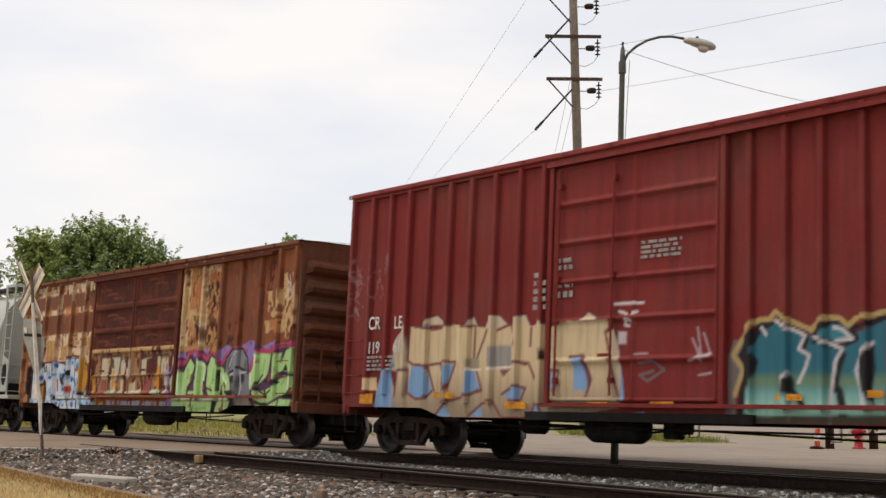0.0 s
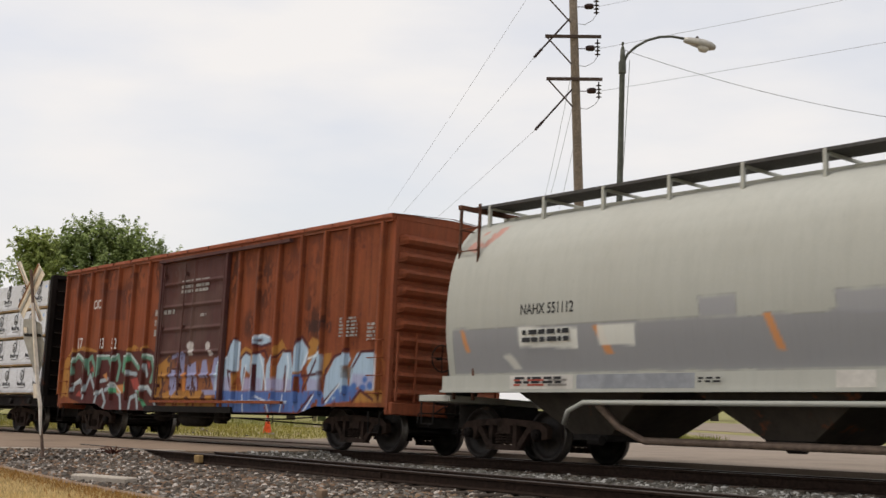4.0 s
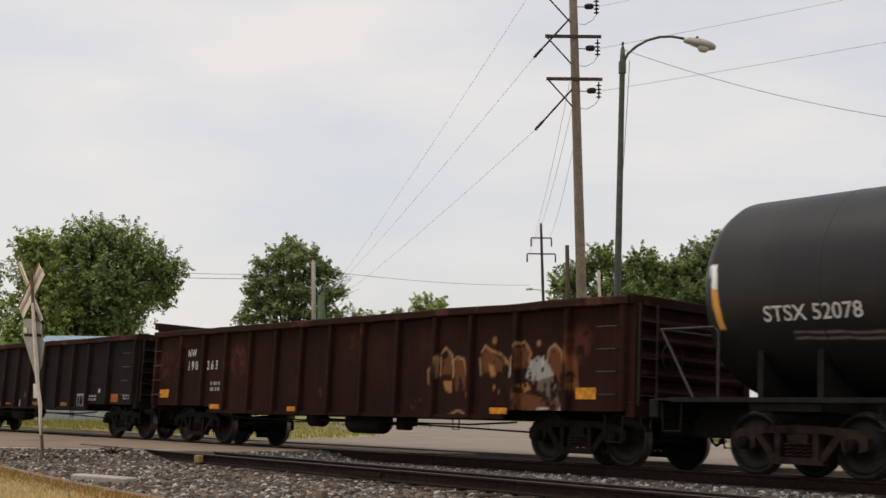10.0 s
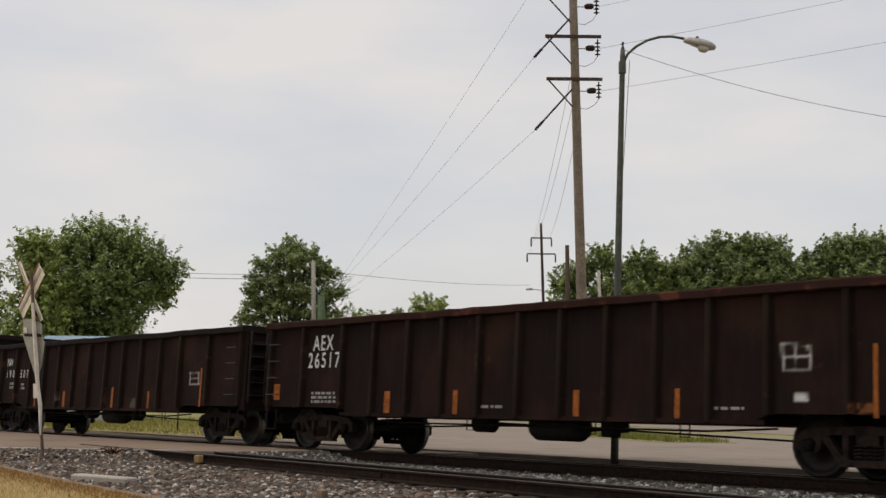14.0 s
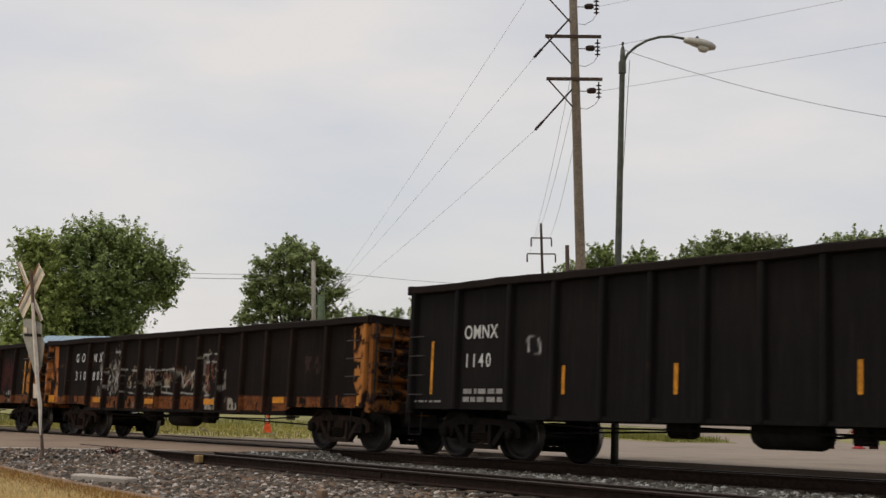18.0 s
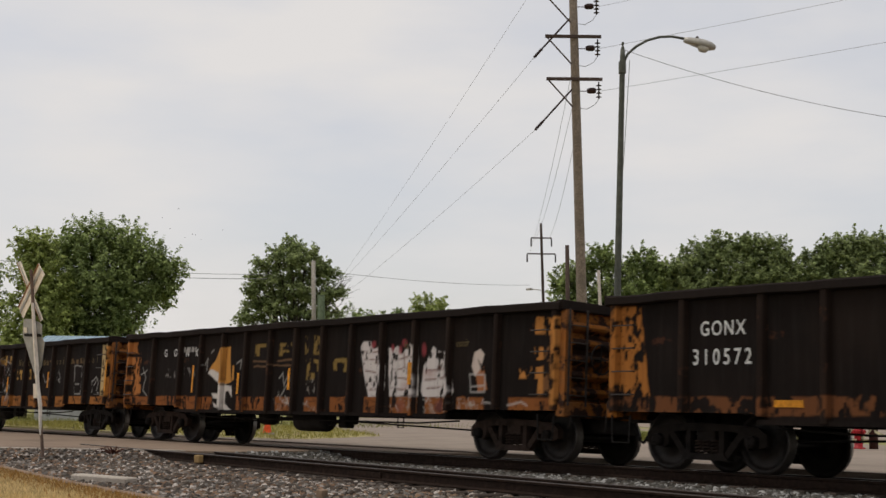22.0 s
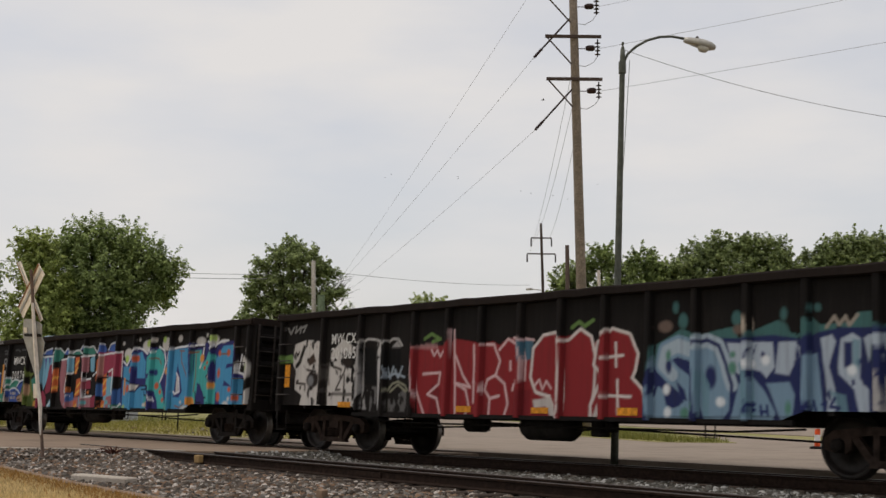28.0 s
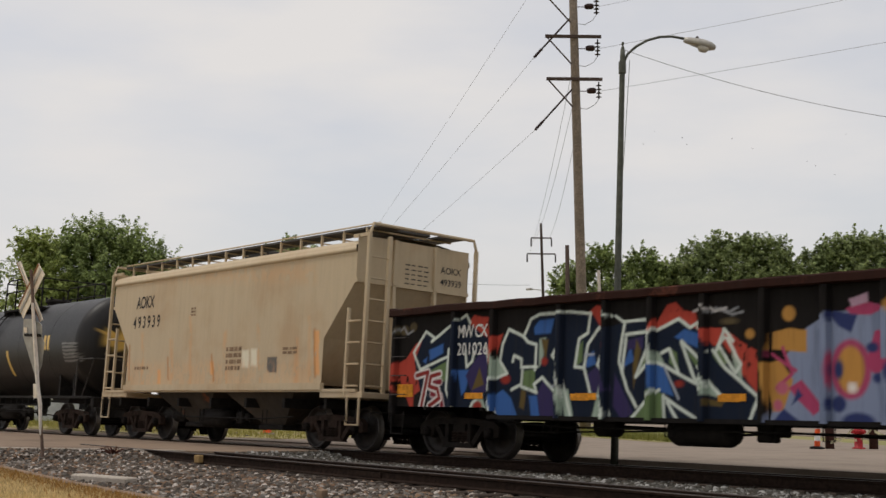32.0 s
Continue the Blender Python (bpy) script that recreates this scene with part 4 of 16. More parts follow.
    for x, y in ((w0, yn), (w0 + (w1 - w0) * 0.28, yn), (w1 - (w1 - w0) * 0.28, yn), (w1, yn), (w0, 1.05), (w1, 1.05), (w0 + (w1 - w0) * 0.28, 1.05), (w1 - (w1 - w0) * 0.28, 1.05)):
        bm = bmesh.new()
        up = 0.72 if x in (w0, w1) else 0.80
        tube(bm, [(x, y, zt - 0.40), (x, y, zt + up)], 0.026, 6)
        part("rail_post", bm, M_UNDER, plat)
    for y in (yn, 1.05):
        for dz in (0.78, 0.38):
            bm = bmesh.new()
            tube(bm, [(w0, y, zt + dz - 0.08), (w0 + 0.2, y, zt + dz), (w1 - 0.2, y, zt + dz), (w1, y, zt + dz - 0.08)], 0.022, 6)
            part("hand_rail", bm, M_UNDER, plat)
    for x in (w0, w1):
        bm = bmesh.new()
        tube(bm, [(x, yn, zt + 0.70), (x, 1.05, zt + 0.70)], 0.022, 6)
        part("hand_rail", bm, M_UNDER, plat)
    bm = bmesh.new()
    lathe(bm, [(0.0, zt + 0.18), (0.36, zt + 0.17), (0.40, zt + 0.12), (0.40, zt + 0.06), (0.34, zt + 0.04), (0.34, zt - 0.12)], 20, 'z', ((w0 + w1) / 2 + 0.3, 0, 0))
    for k in range(6):
        a = k * math.pi / 3
        lathe(bm, [(0.0, zt + 0.24), (0.04, zt + 0.24), (0.04, zt + 0.1)], 6, 'z', ((w0 + w1) / 2 + 0.3 + 0.38 * math.cos(a), 0.38 * math.sin(a), 0))
    part("manway", bm, M_UNDER, car)
    bm = bmesh.new()
    lx = w0 + 0.12
    angs = np.linspace(0.80, -0.45, 10)
    for dx in (0.0, 0.46):
        tube(bm, [(lx + dx, -math.cos(a) * (R + 0.09), zc + math.sin(a) * (R + 0.09)) for a in angs] + [(lx + dx, -R * 0.93, 1.05), (lx + dx, -R * 0.93, 0.62)], 0.02, 5)
    lad = part("ladder", bm, M_UNDER, car)
    for a in list(np.linspace(0.95, -0.4, 6)):
        bm = bmesh.new()
        p = (-math.cos(a) * (R + 0.09), zc + math.sin(a) * (R + 0.09))
        tube(bm, [(lx, *p), (lx + 0.46, *p)], 0.014, 5)
        part("rung", bm, M_UNDER, lad)
    for z in (1.3, 0.95, 0.64):
        bm = bmesh.new()
        tube(bm, [(lx, -R * 0.93, z), (lx + 0.46, -R * 0.93, z)], 0.014, 5)
        part("rung", bm, M_UNDER, lad)
    # bottom outlet and heater pipes
    bm = bmesh.new()
    lathe(bm, [(0.0, 0.52), (0.16, 0.52), (0.16, 0.80), (0.24, 0.86), (0.24, 1.2)], 12, 'z', ((w0 + w1) / 2 - 0.2, 0, 0))
    part("bottom_outlet", bm, M_UNDER, car)
    for dx, foot in ((0.9, 0.2), (-1.1, 0.0)):
        bm = bmesh.new()
        x = (w0 + w1) / 2 + dx
        tube(bm, [(x, -0.5, 1.15), (x, -0.5, 0.61), (x + foot, -0.5, 0.57)], 0.05, 8)
        part("heater_pipe", bm, M_UNDER, car)
    bm = bmesh.new()
    for x in np.linspace(rear_truck - at + 1.5, front_truck - at - 1.5, 14):
        box(bm, x - 0.02, x + 0.02, -1.36, -1.32, 0.80, 1.03)
    tube(bm, [(rear_truck - at + 1.4, -1.34, 0.82), (front_truck - at - 1.3, -1.34, 0.82)], 0.025, 6)
    tube(bm, [(rear_truck - at + 1.4, -1.30, 0.66), (front_truck - at - 1.3, -1.30, 0.66)], 0.018, 6)
    part("brake_piping", bm, M_UNDER, car)
    running_gear(car, at, h, front_truck - at, rear_truck - at, True, sill=False, seed=seed, z_step=1.0, y_step=-1.40)
    return car


def on_shell(car, body, x, z, size, mat, R, zc, **kw):
    a = math.asin(max(-1, min(1, (z + size * 0.35 - zc) / R)))
    y = -math.cos(a) * (R + 0.006)
    zz = zc + math.sin(a) * (R + 0.006)
    m = pose(x, y, zz, 90 - math.degrees(a), 0, 0) @ pose(0, -size * 0.35, 0)
    return lettering(car, body, 0, 0, size, mat, 0, face=m, **kw)


# ---- covered hoppers ----
def hopper_round(rear, front, mat, cv, label, seed=1):
    """Long covered hopper with bulging sides."""
    L = front - rear
    at = (rear + front) / 2
    h = L / 2
    car = car_empty("covered_hopper_car", label, "covered hopper", at)
    b0, b1 = -h + 0.82, h - 1.03
    b = (b1 - b0) / 2
    bx = {-1: b0, 1: b1}
    prof = [(-1.40, 1.32), (-1.41, 1.45), (-1.47, 1.75), (-1.53, 2.1), (-1.56, 2.5), (-1.55, 2.9), (-1.50, 3.3), (-1.41, 3.65), (-1.26, 3.95), (-1.05, 4.20), (-0.78, 4.38), (-0.40, 4.47), (0.0, 4.49)]
    pz = np.array([p[1] for p in prof])
    py = np.array([p[0] for p in prof])
    t = np.linspace(0, len(prof) - 1, 110)
    Yp, Zp = np.interp(t, range(len(prof)), py), np.interp(t, range(len(prof)), pz)
    k = np.ones(7) / 7
    Yp[3:-3], Zp[3:-3] = np.convolve(Yp, k, 'valid'), np.convolve(Zp, k, 'valid')
    xs = np.linspace(b0, b1, int(2 * b / 0.04))
    X = np.repeat(xs[None], len(Yp), 0)
    Y = np.repeat(Yp[:, None], len(xs), 1)
    Z = np.repeat(Zp[:, None], len(xs), 1)
    grid_mesh("body", np.stack([X, Y, Z], -1), mat, car, cv.at(X + h, Z), smooth=True)
    Xf = np.repeat(np.linspace(b1, b0, 20)[None], len(Yp), 0)
    grid_mesh("body_far_side", np.stack([Xf, np.repeat(-Yp[:, None], 20, 1), np.repeat(Zp[:, None], 20, 1)], -1), mat, car, smooth=True)
    # end sheets and slopes
    for sx in (-1, 1):
        bm = bmesh.new()
        ring = [(y, z) for y, z in zip(Yp, Zp)] + [(-y, z) for y, z in zip(Yp[::-1], Zp[::-1])]
        vs = [bm.verts.new((bx[sx], y, z)) for y, z in ring]
        bm.faces.new(vs)
        bmesh.ops.recalc_face_normals(bm, faces=bm.faces)
        part("end_sheet", bm, mat, car)
        bm = bmesh.new()
        prism(bm, [((bx[sx] - sx * 0.1), 1.30), ((bx[sx] - sx * 0.1), 2.7), ((bx[sx] + sx * 0.05), 2.7), ((bx[sx] + sx * 0.05), 1.30)], -0.5, 0.5)
        part("end_stiffener", bm, mat, car)
        # open end frame with ladders
        e = h - 0.36 if sx > 0 else -h + 0.92
        fm = mat if sx > 0 else M_RUSTFRAME
        bm = bmesh.new()
        for y in (-1.38, -0.92, 0.92, 1.38):
            box(bm, e - 0.02, e + 0.02, y - 0.025, y + 0.025, 1.05, 4.62)
        box(bm, e - 0.05, e + 0.05, -1.42, 1.42, 4.58, 4.66)
        box(bm, min(e, (bx[sx] - sx * 0.1)), max(e, (bx[sx] - sx * 0.1)), -1.42, -1.34, 4.58, 4.66)
        box(bm, min(e, (bx[sx] - sx * 0.1)), max(e, (bx[sx] - sx * 0.1)), 1.34, 1.42, 4.58, 4.66)
        fr = part("end_frame", bm, fm, car)
        for z in np.arange(1.25, 4.5, 0.42):
            bm = bmesh.new()
            tube(bm, [(e, -1.38, z), (e, -0.92, z)], 0.014, 5)
            part("rung", bm, fm, fr)
        for z in np.arange(1.25, 4.5, 0.42):
            bm = bmesh.new()
            tube(bm, [(e, -1.42, z), (e - sx * 0.57, -1.42, z)], 0.014, 5)
            part("rung", bm, fm, fr)
        bm = bmesh.new()
        box(bm, e - sx * 0.57 - 0.02, e - sx * 0.57 + 0.02, -1.44, -1.40, 1.05, 4.62)
        part("ladder_stile", bm, fm, fr)
        bm = bmesh.new()
        bbox(bm, sx * (h - 0.9) - 0.0, sx * h, -1.46, 1.46, 1.0, 1.12, 0.01) if sx > 0 else bbox(bm, -h, -h + 0.9, -1.46, 1.46, 1.0, 1.12, 0.01)
        part("end_platform", bm, mat, car)
        # dark disc drawn for the shade inside the end porthole
        bm = bmesh.new()
        lathe(bm, [(0.0, 0.0), (0.36, 0.0), (0.36, 0.02), (0.0, 0.02)], 24, 'y', ((bx[sx] - sx * 0.28), -1.40, 1.52))
        part("end_porthole_shade", bm, M_UNDER, car)
        bm = bmesh.new()
        bbox(bm, sx * (h - 0.75) - 0.2, sx * (h - 0.75) + 0.2, -1.30, -0.8, 1.12, 1.5, 0.03)
        part("brake_gear_box", bm, M_UNDER, car)
    # side sill, with a lip
    for y in (-1, 1):
        bm = bmesh.new()
        box(bm, b0 - 0.1, b1 + 0.1, y * 1.47 - 0.03, y * 1.47 + 0.03, 1.20, 1.46)
        box(bm, b0 - 0.1, b1 + 0.1, y * 1.50 - 0.05, y * 1.50 + 0.05, 1.16, 1.20)
        part("side_sill", bm, mat, car)
    # roof running boards on brackets
    for y in (-0.62, 0.62):
        bm = bmesh.new()
        box(bm, -h + 0.72, h - 0.1, y - 0.30, y + 0.30, 4.66, 4.70)
        board = part("running_board", bm, M_GRATE, car)
        for k in range(5):
            yy = y - 0.28 + k * 0.14
            bm = bmesh.new()
            box(bm, -h + 0.72, h - 0.1, yy - 0.012, yy + 0.012, 4.70, 4.715)
            part("board_slat", bm, M_GRATE, board)
    for x in np.linspace(-h + 1.2, h - 0.9, 13):
        bm = bmesh.new()
        box(bm, x - 0.03, x + 0.03, -0.94, -0.88, 4.25, 4.70)
        box(bm, x - 0.03, x + 0.03, -0.94, 0.94, 4.62, 4.66)
        part("board_bracket", bm, mat, car)
    bm = bmesh.new()
    box(bm, b0, b1, -0.22, 0.22, 4.46, 4.58)
    part("roof_hatch_trough", bm, mat, car)
    for x0, x1, mt in ((2.56, 4.08, M_SIGNPALE), (4.16, 6.6, M_PATCH), (9.0, 9.6, M_SIGNPALE)):
        plate(car, "sill_patch", x0 - h, x1 - h, 1.22, 1.45, -1.502, mt)
    for k, x0 in enumerate((2.66, 3.0, 3.5)):
        for z in (1.27, 1.35):
            plate(car, "data_line", x0 - h, x0 - h + (0.16, 0.4, 0.44)[k], z, z + 0.035, -1.507, M_REDTXT if k < 2 else M_DIMWHITE)
    bm = bmesh.new()
    prism(bm, [(b1, 1.22), (b1 + 0.62, 1.22), (b1 + 0.62, 2.2), (b1 + 0.22, 2.35), (b1 + 0.15, 4.1), (b1, 4.15)], -1.40, -1.36)
    bmesh.ops.recalc_face_normals(bm, faces=bm.faces)
    gusset = part("end_side_plate", bm, mat, car)
    # dark oval plate drawn for the shade in an opening; no hole is cut
    bm = bmesh.new()
    ring = [(b1 + 0.37 + 0.19 * math.cos(a * math.pi / 12), 1.78 + 0.36 * math.sin(a * math.pi / 12)) for a in range(24)]
    prism(bm, ring, -1.406, -1.40)
    bmesh.ops.recalc_face_normals(bm, faces=bm.faces)
    part("oval_opening_shade", bm, M_UNDER, gusset)
    # four hopper bays and the discharge pipes
    for k in range(4):
        x = -b + 3.0 + k * (2 * b - 6.0) / 3
        bm = bmesh.new()
        w = 1.6
        a = [bm.verts.new(p) for p in ((x - w, -1.25, 1.28), (x + w, -1.25, 1.28), (x + w, 1.25, 1.28), (x - w, 1.25, 1.28))]
        c = [bm.verts.new(p) for p in ((x - 0.42, -0.85, 0.50), (x + 0.42, -0.85, 0.50), (x + 0.42, 0.85, 0.50), (x - 0.42, 0.85, 0.50))]
        for i in range(4):
            j = (i + 1) % 4
            bm.faces.new((a[i], a[j], c[j], c[i]))
        bm.faces.new(c)
        bmesh.ops.recalc_face_normals(bm, faces=bm.faces)
        bay = part("hopper_bay", bm, M_BAY, car)
        bm = bmesh.new()
        box(bm, x - 0.38, x + 0.38, -0.9, 0.9, 0.40, 0.50)
        lathe(bm, [(0.0, -0.14), (0.085, -0.14), (0.085, 0.14), (0.0, 0.14)], 10, 'x', (x + 0.25, -1.02, 0.40))
        part("outlet_gate", bm, M_UNDER, bay)
    bm = bmesh.new()
    tube(bm, [(-5.3, -1.3, 0.98), (-4.95, -1.15, 0.62), (-4.5, -1.06, 0.42), (5.6, -1.06, 0.40), (6.0, -1.02, 0.5)], 0.06, 10)
    part("discharge_pipe", bm, M_PIPE, car, smooth=True)
    bm = bmesh.new()
    tube(bm, [(-6.05, -1.3, 0.66), (-5.85, -1.42, 0.86), (-5.45, -1.48, 1.0), (5.95, -1.48, 1.0)], 0.042, 8)
    part("hose_tube", bm, mat, car, smooth=True)
    running_gear(car, at, h, 7.80, -7.81, True, sill=False, seed=seed, z_step=1.0, low_gear=False)
    return car


def hopper_flat(rear, front, mat, cv, label, seed=1):
    """Short covered hopper with flat sides and steep end slopes."""
    L = front - rear
    at = (rear + front) / 2
    h = L / 2
    car = car_empty("covered_hopper_car", label, "covered hopper", at)
    b = h - 0.38

    def lim(z):
        if z > 3.45:
            return b
        if z > 2.3:
            return b - (3.45 - z) * 0.913
        return b - 1.05
    nz = 80
    zs = np.linspace(1.35, 4.05, nz)
    nx = int(2 * b / 0.04)
    X = np.array([np.linspace(-lim(z), lim(z), nx) for z in zs])
    Z = np.repeat(zs[:, None], nx, 1)
    Y = -1.50 + 0.0 * Z
    grid_mesh("side_sheet", np.stack([X, Y, Z], -1), mat, car, cv.at(X + h, Z))
    # roof curve
    ang = np.linspace(0, math.pi / 2, 12)
    Yr = np.concatenate([[-1.50, -1.54, -1.54], -1.54 * np.cos(ang)])
    Zr = np.concatenate([[4.05, 4.07, 4.14], 4.14 + 0.34 * np.sin(ang)])
    X = np.repeat(np.linspace(-b, b, 60)[None], len(Yr), 0)
    grid_mesh("roof", np.stack([X, np.repeat(Yr[:, None], 60, 1), np.repeat(Zr[:, None], 60, 1)], -1), mat, car, smooth=False)
    X = np.repeat(np.linspace(b, -b, 60)[None], len(Yr), 0)
    grid_mesh("roof_far_side", np.stack([X, np.repeat(-Yr[:, None], 60, 1), np.repeat(Zr[:, None], 60, 1)], -1), mat, car)
    bm = bmesh.new()
    box(bm, -b, b, 1.46, 1.50, 1.35, 4.06)
    part("far_side_sheet", bm, mat, car)
    for sx in (-1, 1):
        # upper end wall, slope sheet, lower bulkhead
        bm = bmesh.new()
        pts = [(b, 4.40), (b, 3.45), (b - 1.05, 2.3), (b - 1.7, 1.35)]
        ring = [[bm.verts.new((sx * x, y, z)) for x, z in pts] for y in (-1.50, 1.50)]
        for i in range(3):
            bm.faces.new((ring[0][i], ring[0][i + 1], ring[1][i + 1], ring[1][i]))
        bmesh.ops.recalc_face_normals(bm, faces=bm.faces)
        part("end_slope_sheet", bm, mat, car)
        bm = bmesh.new()
        for y in (-0.55, 0.55):
            prism(bm, [(sx * (b - 0.02), 3.45), (sx * (b + 0.08), 3.45), (sx * (b + 0.08), 4.4), (sx * (b - 0.02), 4.4)], y - 0.05, y + 0.05)
            prism(bm, [(sx * (b + 0.05), 3.45), (sx * (b - 0.05), 3.45), (sx * (h - 0.3), 1.25), (sx * (h - 0.18), 1.25)], y - 0.04, y + 0.04)
        box(bm, sx * b - 0.04, sx * b + 0.04, -1.5, 1.5, 3.42, 3.50)
        part("end_bracing", bm, mat, car)
        e = sx * (h - 0.06)
        bm = bmesh.new()
        for y in (-1.44, -0.92, 1.44):
            box(bm, e - 0.04, e + 0.04, y - 0.035, y + 0.035, 1.1, 4.40)
        tube(bm, [(e, -1.44, 4.40), (e, -1.36, 4.62), (e, 1.36, 4.62), (e, 1.44, 4.40)], 0.035, 6)
        box(bm, min(e, e - sx * 0.55), max(e, e - sx * 0.55), -1.46, -1.40, 4.36, 4.43)
        fr = part("end_frame", bm, mat, car)
        for z in np.arange(1.3, 4.3, 0.44):
            bm = bmesh.new()
            tube(bm, [(e, -1.44, z), (e, -0.92, z)], 0.022, 5)
            part("rung", bm, mat, fr)
            if z < 2.8:
                bm = bmesh.new()
                tube(bm, [(e - sx * 0.1, -1.48, z), (e - sx * 0.55, -1.48, z)], 0.022, 5)
                part("rung", bm, mat, fr)
        bm = bmesh.new()
        box(bm, e - sx * 0.55 - 0.03, e - sx * 0.55 + 0.03, -1.5, -1.44, 1.1, 2.9)
        part("ladder_stile", bm, mat, fr)
        bm = bmesh.new()
        x0, x1 = sorted((sx * (h - 1.5), sx * h))
        bbox(bm, x0, x1, -1.48, 1.48, 1.06, 1.18, 0.01)
        part("end_platform", bm, mat, car)
        bm = bmesh.new()
        tube(bm, [(sx * (h - 0.5), -1.48, 1.08), (sx * (h - 0.5), -1.48, 0.52), (sx * (h - 0.08), -1.48, 0.52), (sx * (h - 0.08), -1.48, 1.08)], 0.03, 6)
        part("stirrup_frame", bm, mat, car)
    for y in (-1, 1):
        bm = bmesh.new()
        box(bm, -h + 1.4, h - 1.4, y * 1.50 - 0.05, y * 1.50 + 0.05, 1.22, 1.37)
        box(bm, -h + 0.2, h - 0.2, y * 1.47 - 0.03, y * 1.47 + 0.03, 1.18, 1.24)
        part("side_sill", bm, mat, car)
    for y in (-0.85, 0.85):
        bm = bmesh.new()
        box(bm, -h + 0.15, h - 0.15, y - 0.28, y + 0.28, 4.60, 4.64)
        part("running_board", bm, M_GRATE, car)
    for x in np.linspace(-h + 0.6, h - 0.6, 14):
        bm = bmesh.new()
        box(bm, x - 0.02, x + 0.02, -1.15, -1.10, 4.25, 4.62)
        box(bm, x - 0.02, x + 0.02, -1.15, 1.15, 4.57, 4.60)
        part("board_bracket", bm, mat, car)
    bm = bmesh.new()
    for y in (-1.12,):
        tube(bm, [(-h + 0.15, y, 4.68), (h - 0.15, y, 4.68)], 0.018, 5)
    part("board_edge_rail", bm, mat, car)
    bm = bmesh.new()
    bbox(bm, h - 1.6, h - 0.5, -0.5, 0.5, 4.62, 4.74, 0.02)
    bbox(bm, -0.6, 0.5, -0.5, 0.5, 4.50, 4.66, 0.02)
    part("roof_hatch", bm, M_GRATE, car)
    for k in range(2):
        x = -1.75 + k * 3.5
        bm = bmesh.new()
        w = 1.70
        a = [bm.verts.new(p) for p in ((x - w, -1.38, 1.34), (x + w, -1.38, 1.34), (x + w, 1.38, 1.34), (x - w, 1.38, 1.34))]
        c = [bm.verts.new(p) for p in ((x - 0.45, -0.8, 0.48), (x + 0.45, -0.8, 0.48), (x + 0.45, 0.8, 0.48), (x - 0.45, 0.8, 0.48))]
        for i in range(4):
            j = (i + 1) % 4
            bm.faces.new((a[i], a[j], c[j], c[i]))
        bm.faces.new(c)
        bmesh.ops.recalc_face_normals(bm, faces=bm.faces)
        bay = part("hopper_bay", bm, M_BAY, car)
        bm = bmesh.new()
        bbox(bm, x - 0.5, x + 0.5, -0.9, 0.9, 0.36, 0.48, 0.02)
        part("outlet_gate", bm, M_UNDER, bay)
    running_gear(car, at, h, h - 1.60, -h + 1.60, True, seed=seed, z_step=1.0)
    return car


# ---- centre-beam flat car and its load ----
CB_AMBER = (0.15, 6.0, 9.6, 16.9)


def mark_mesh():
    """A printed sign in plain shapes: ring, upright stroke, small cone, and a row of blocks under it."""
    bm = bmesh.new()
    for k in range(24):
        a, b = k * math.pi / 12, (k + 1) * math.pi / 12
        bm.faces.new([bm.verts.new((r * 0.9 * math.cos(t), 0, r * math.sin(t))) for r, t in ((0.125, a), (0.165, a), (0.165, b), (0.125, b))])
    for x0, x1, z0, z1 in [(0.118, 0.155, -0.10, 0.29)] + [(-0.31 + 0.092 * k, -0.31 + 0.092 * k + w, -0.31 + dn, -0.31 + up) for k, (w, dn, up) in enumerate(((0.075, 0.0, 0.12), (0.06, 0.0, 0.085), (0.06, 0.0, 0.085), (0.062, 0.0, 0.125), (0.03, 0.0, 0.125), (0.062, 0.0, 0.085), (0.055, -0.04, 0.085)))] + [(-0.06, 0.06, -0.085, -0.06), (-0.24, 0.24, -0.385, -0.365)]:
        bm.faces.new([bm.verts.new(p) for p in ((x0, 0, z0), (x1, 0, z0), (x1, 0, z1), (x0, 0, z1))])
    bm.faces.new([bm.verts.new(p) for p in ((-0.05, 0, -0.05), (0.05, 0, -0.05), (0.0, 0, 0.09))])
    me = bpy.data.meshes.new("printed_mark")
    bm.to_mesh(me)
    bm.free()
    me.materials.append(M_PRINT)
    return me


ME_MARK = mark_mesh()


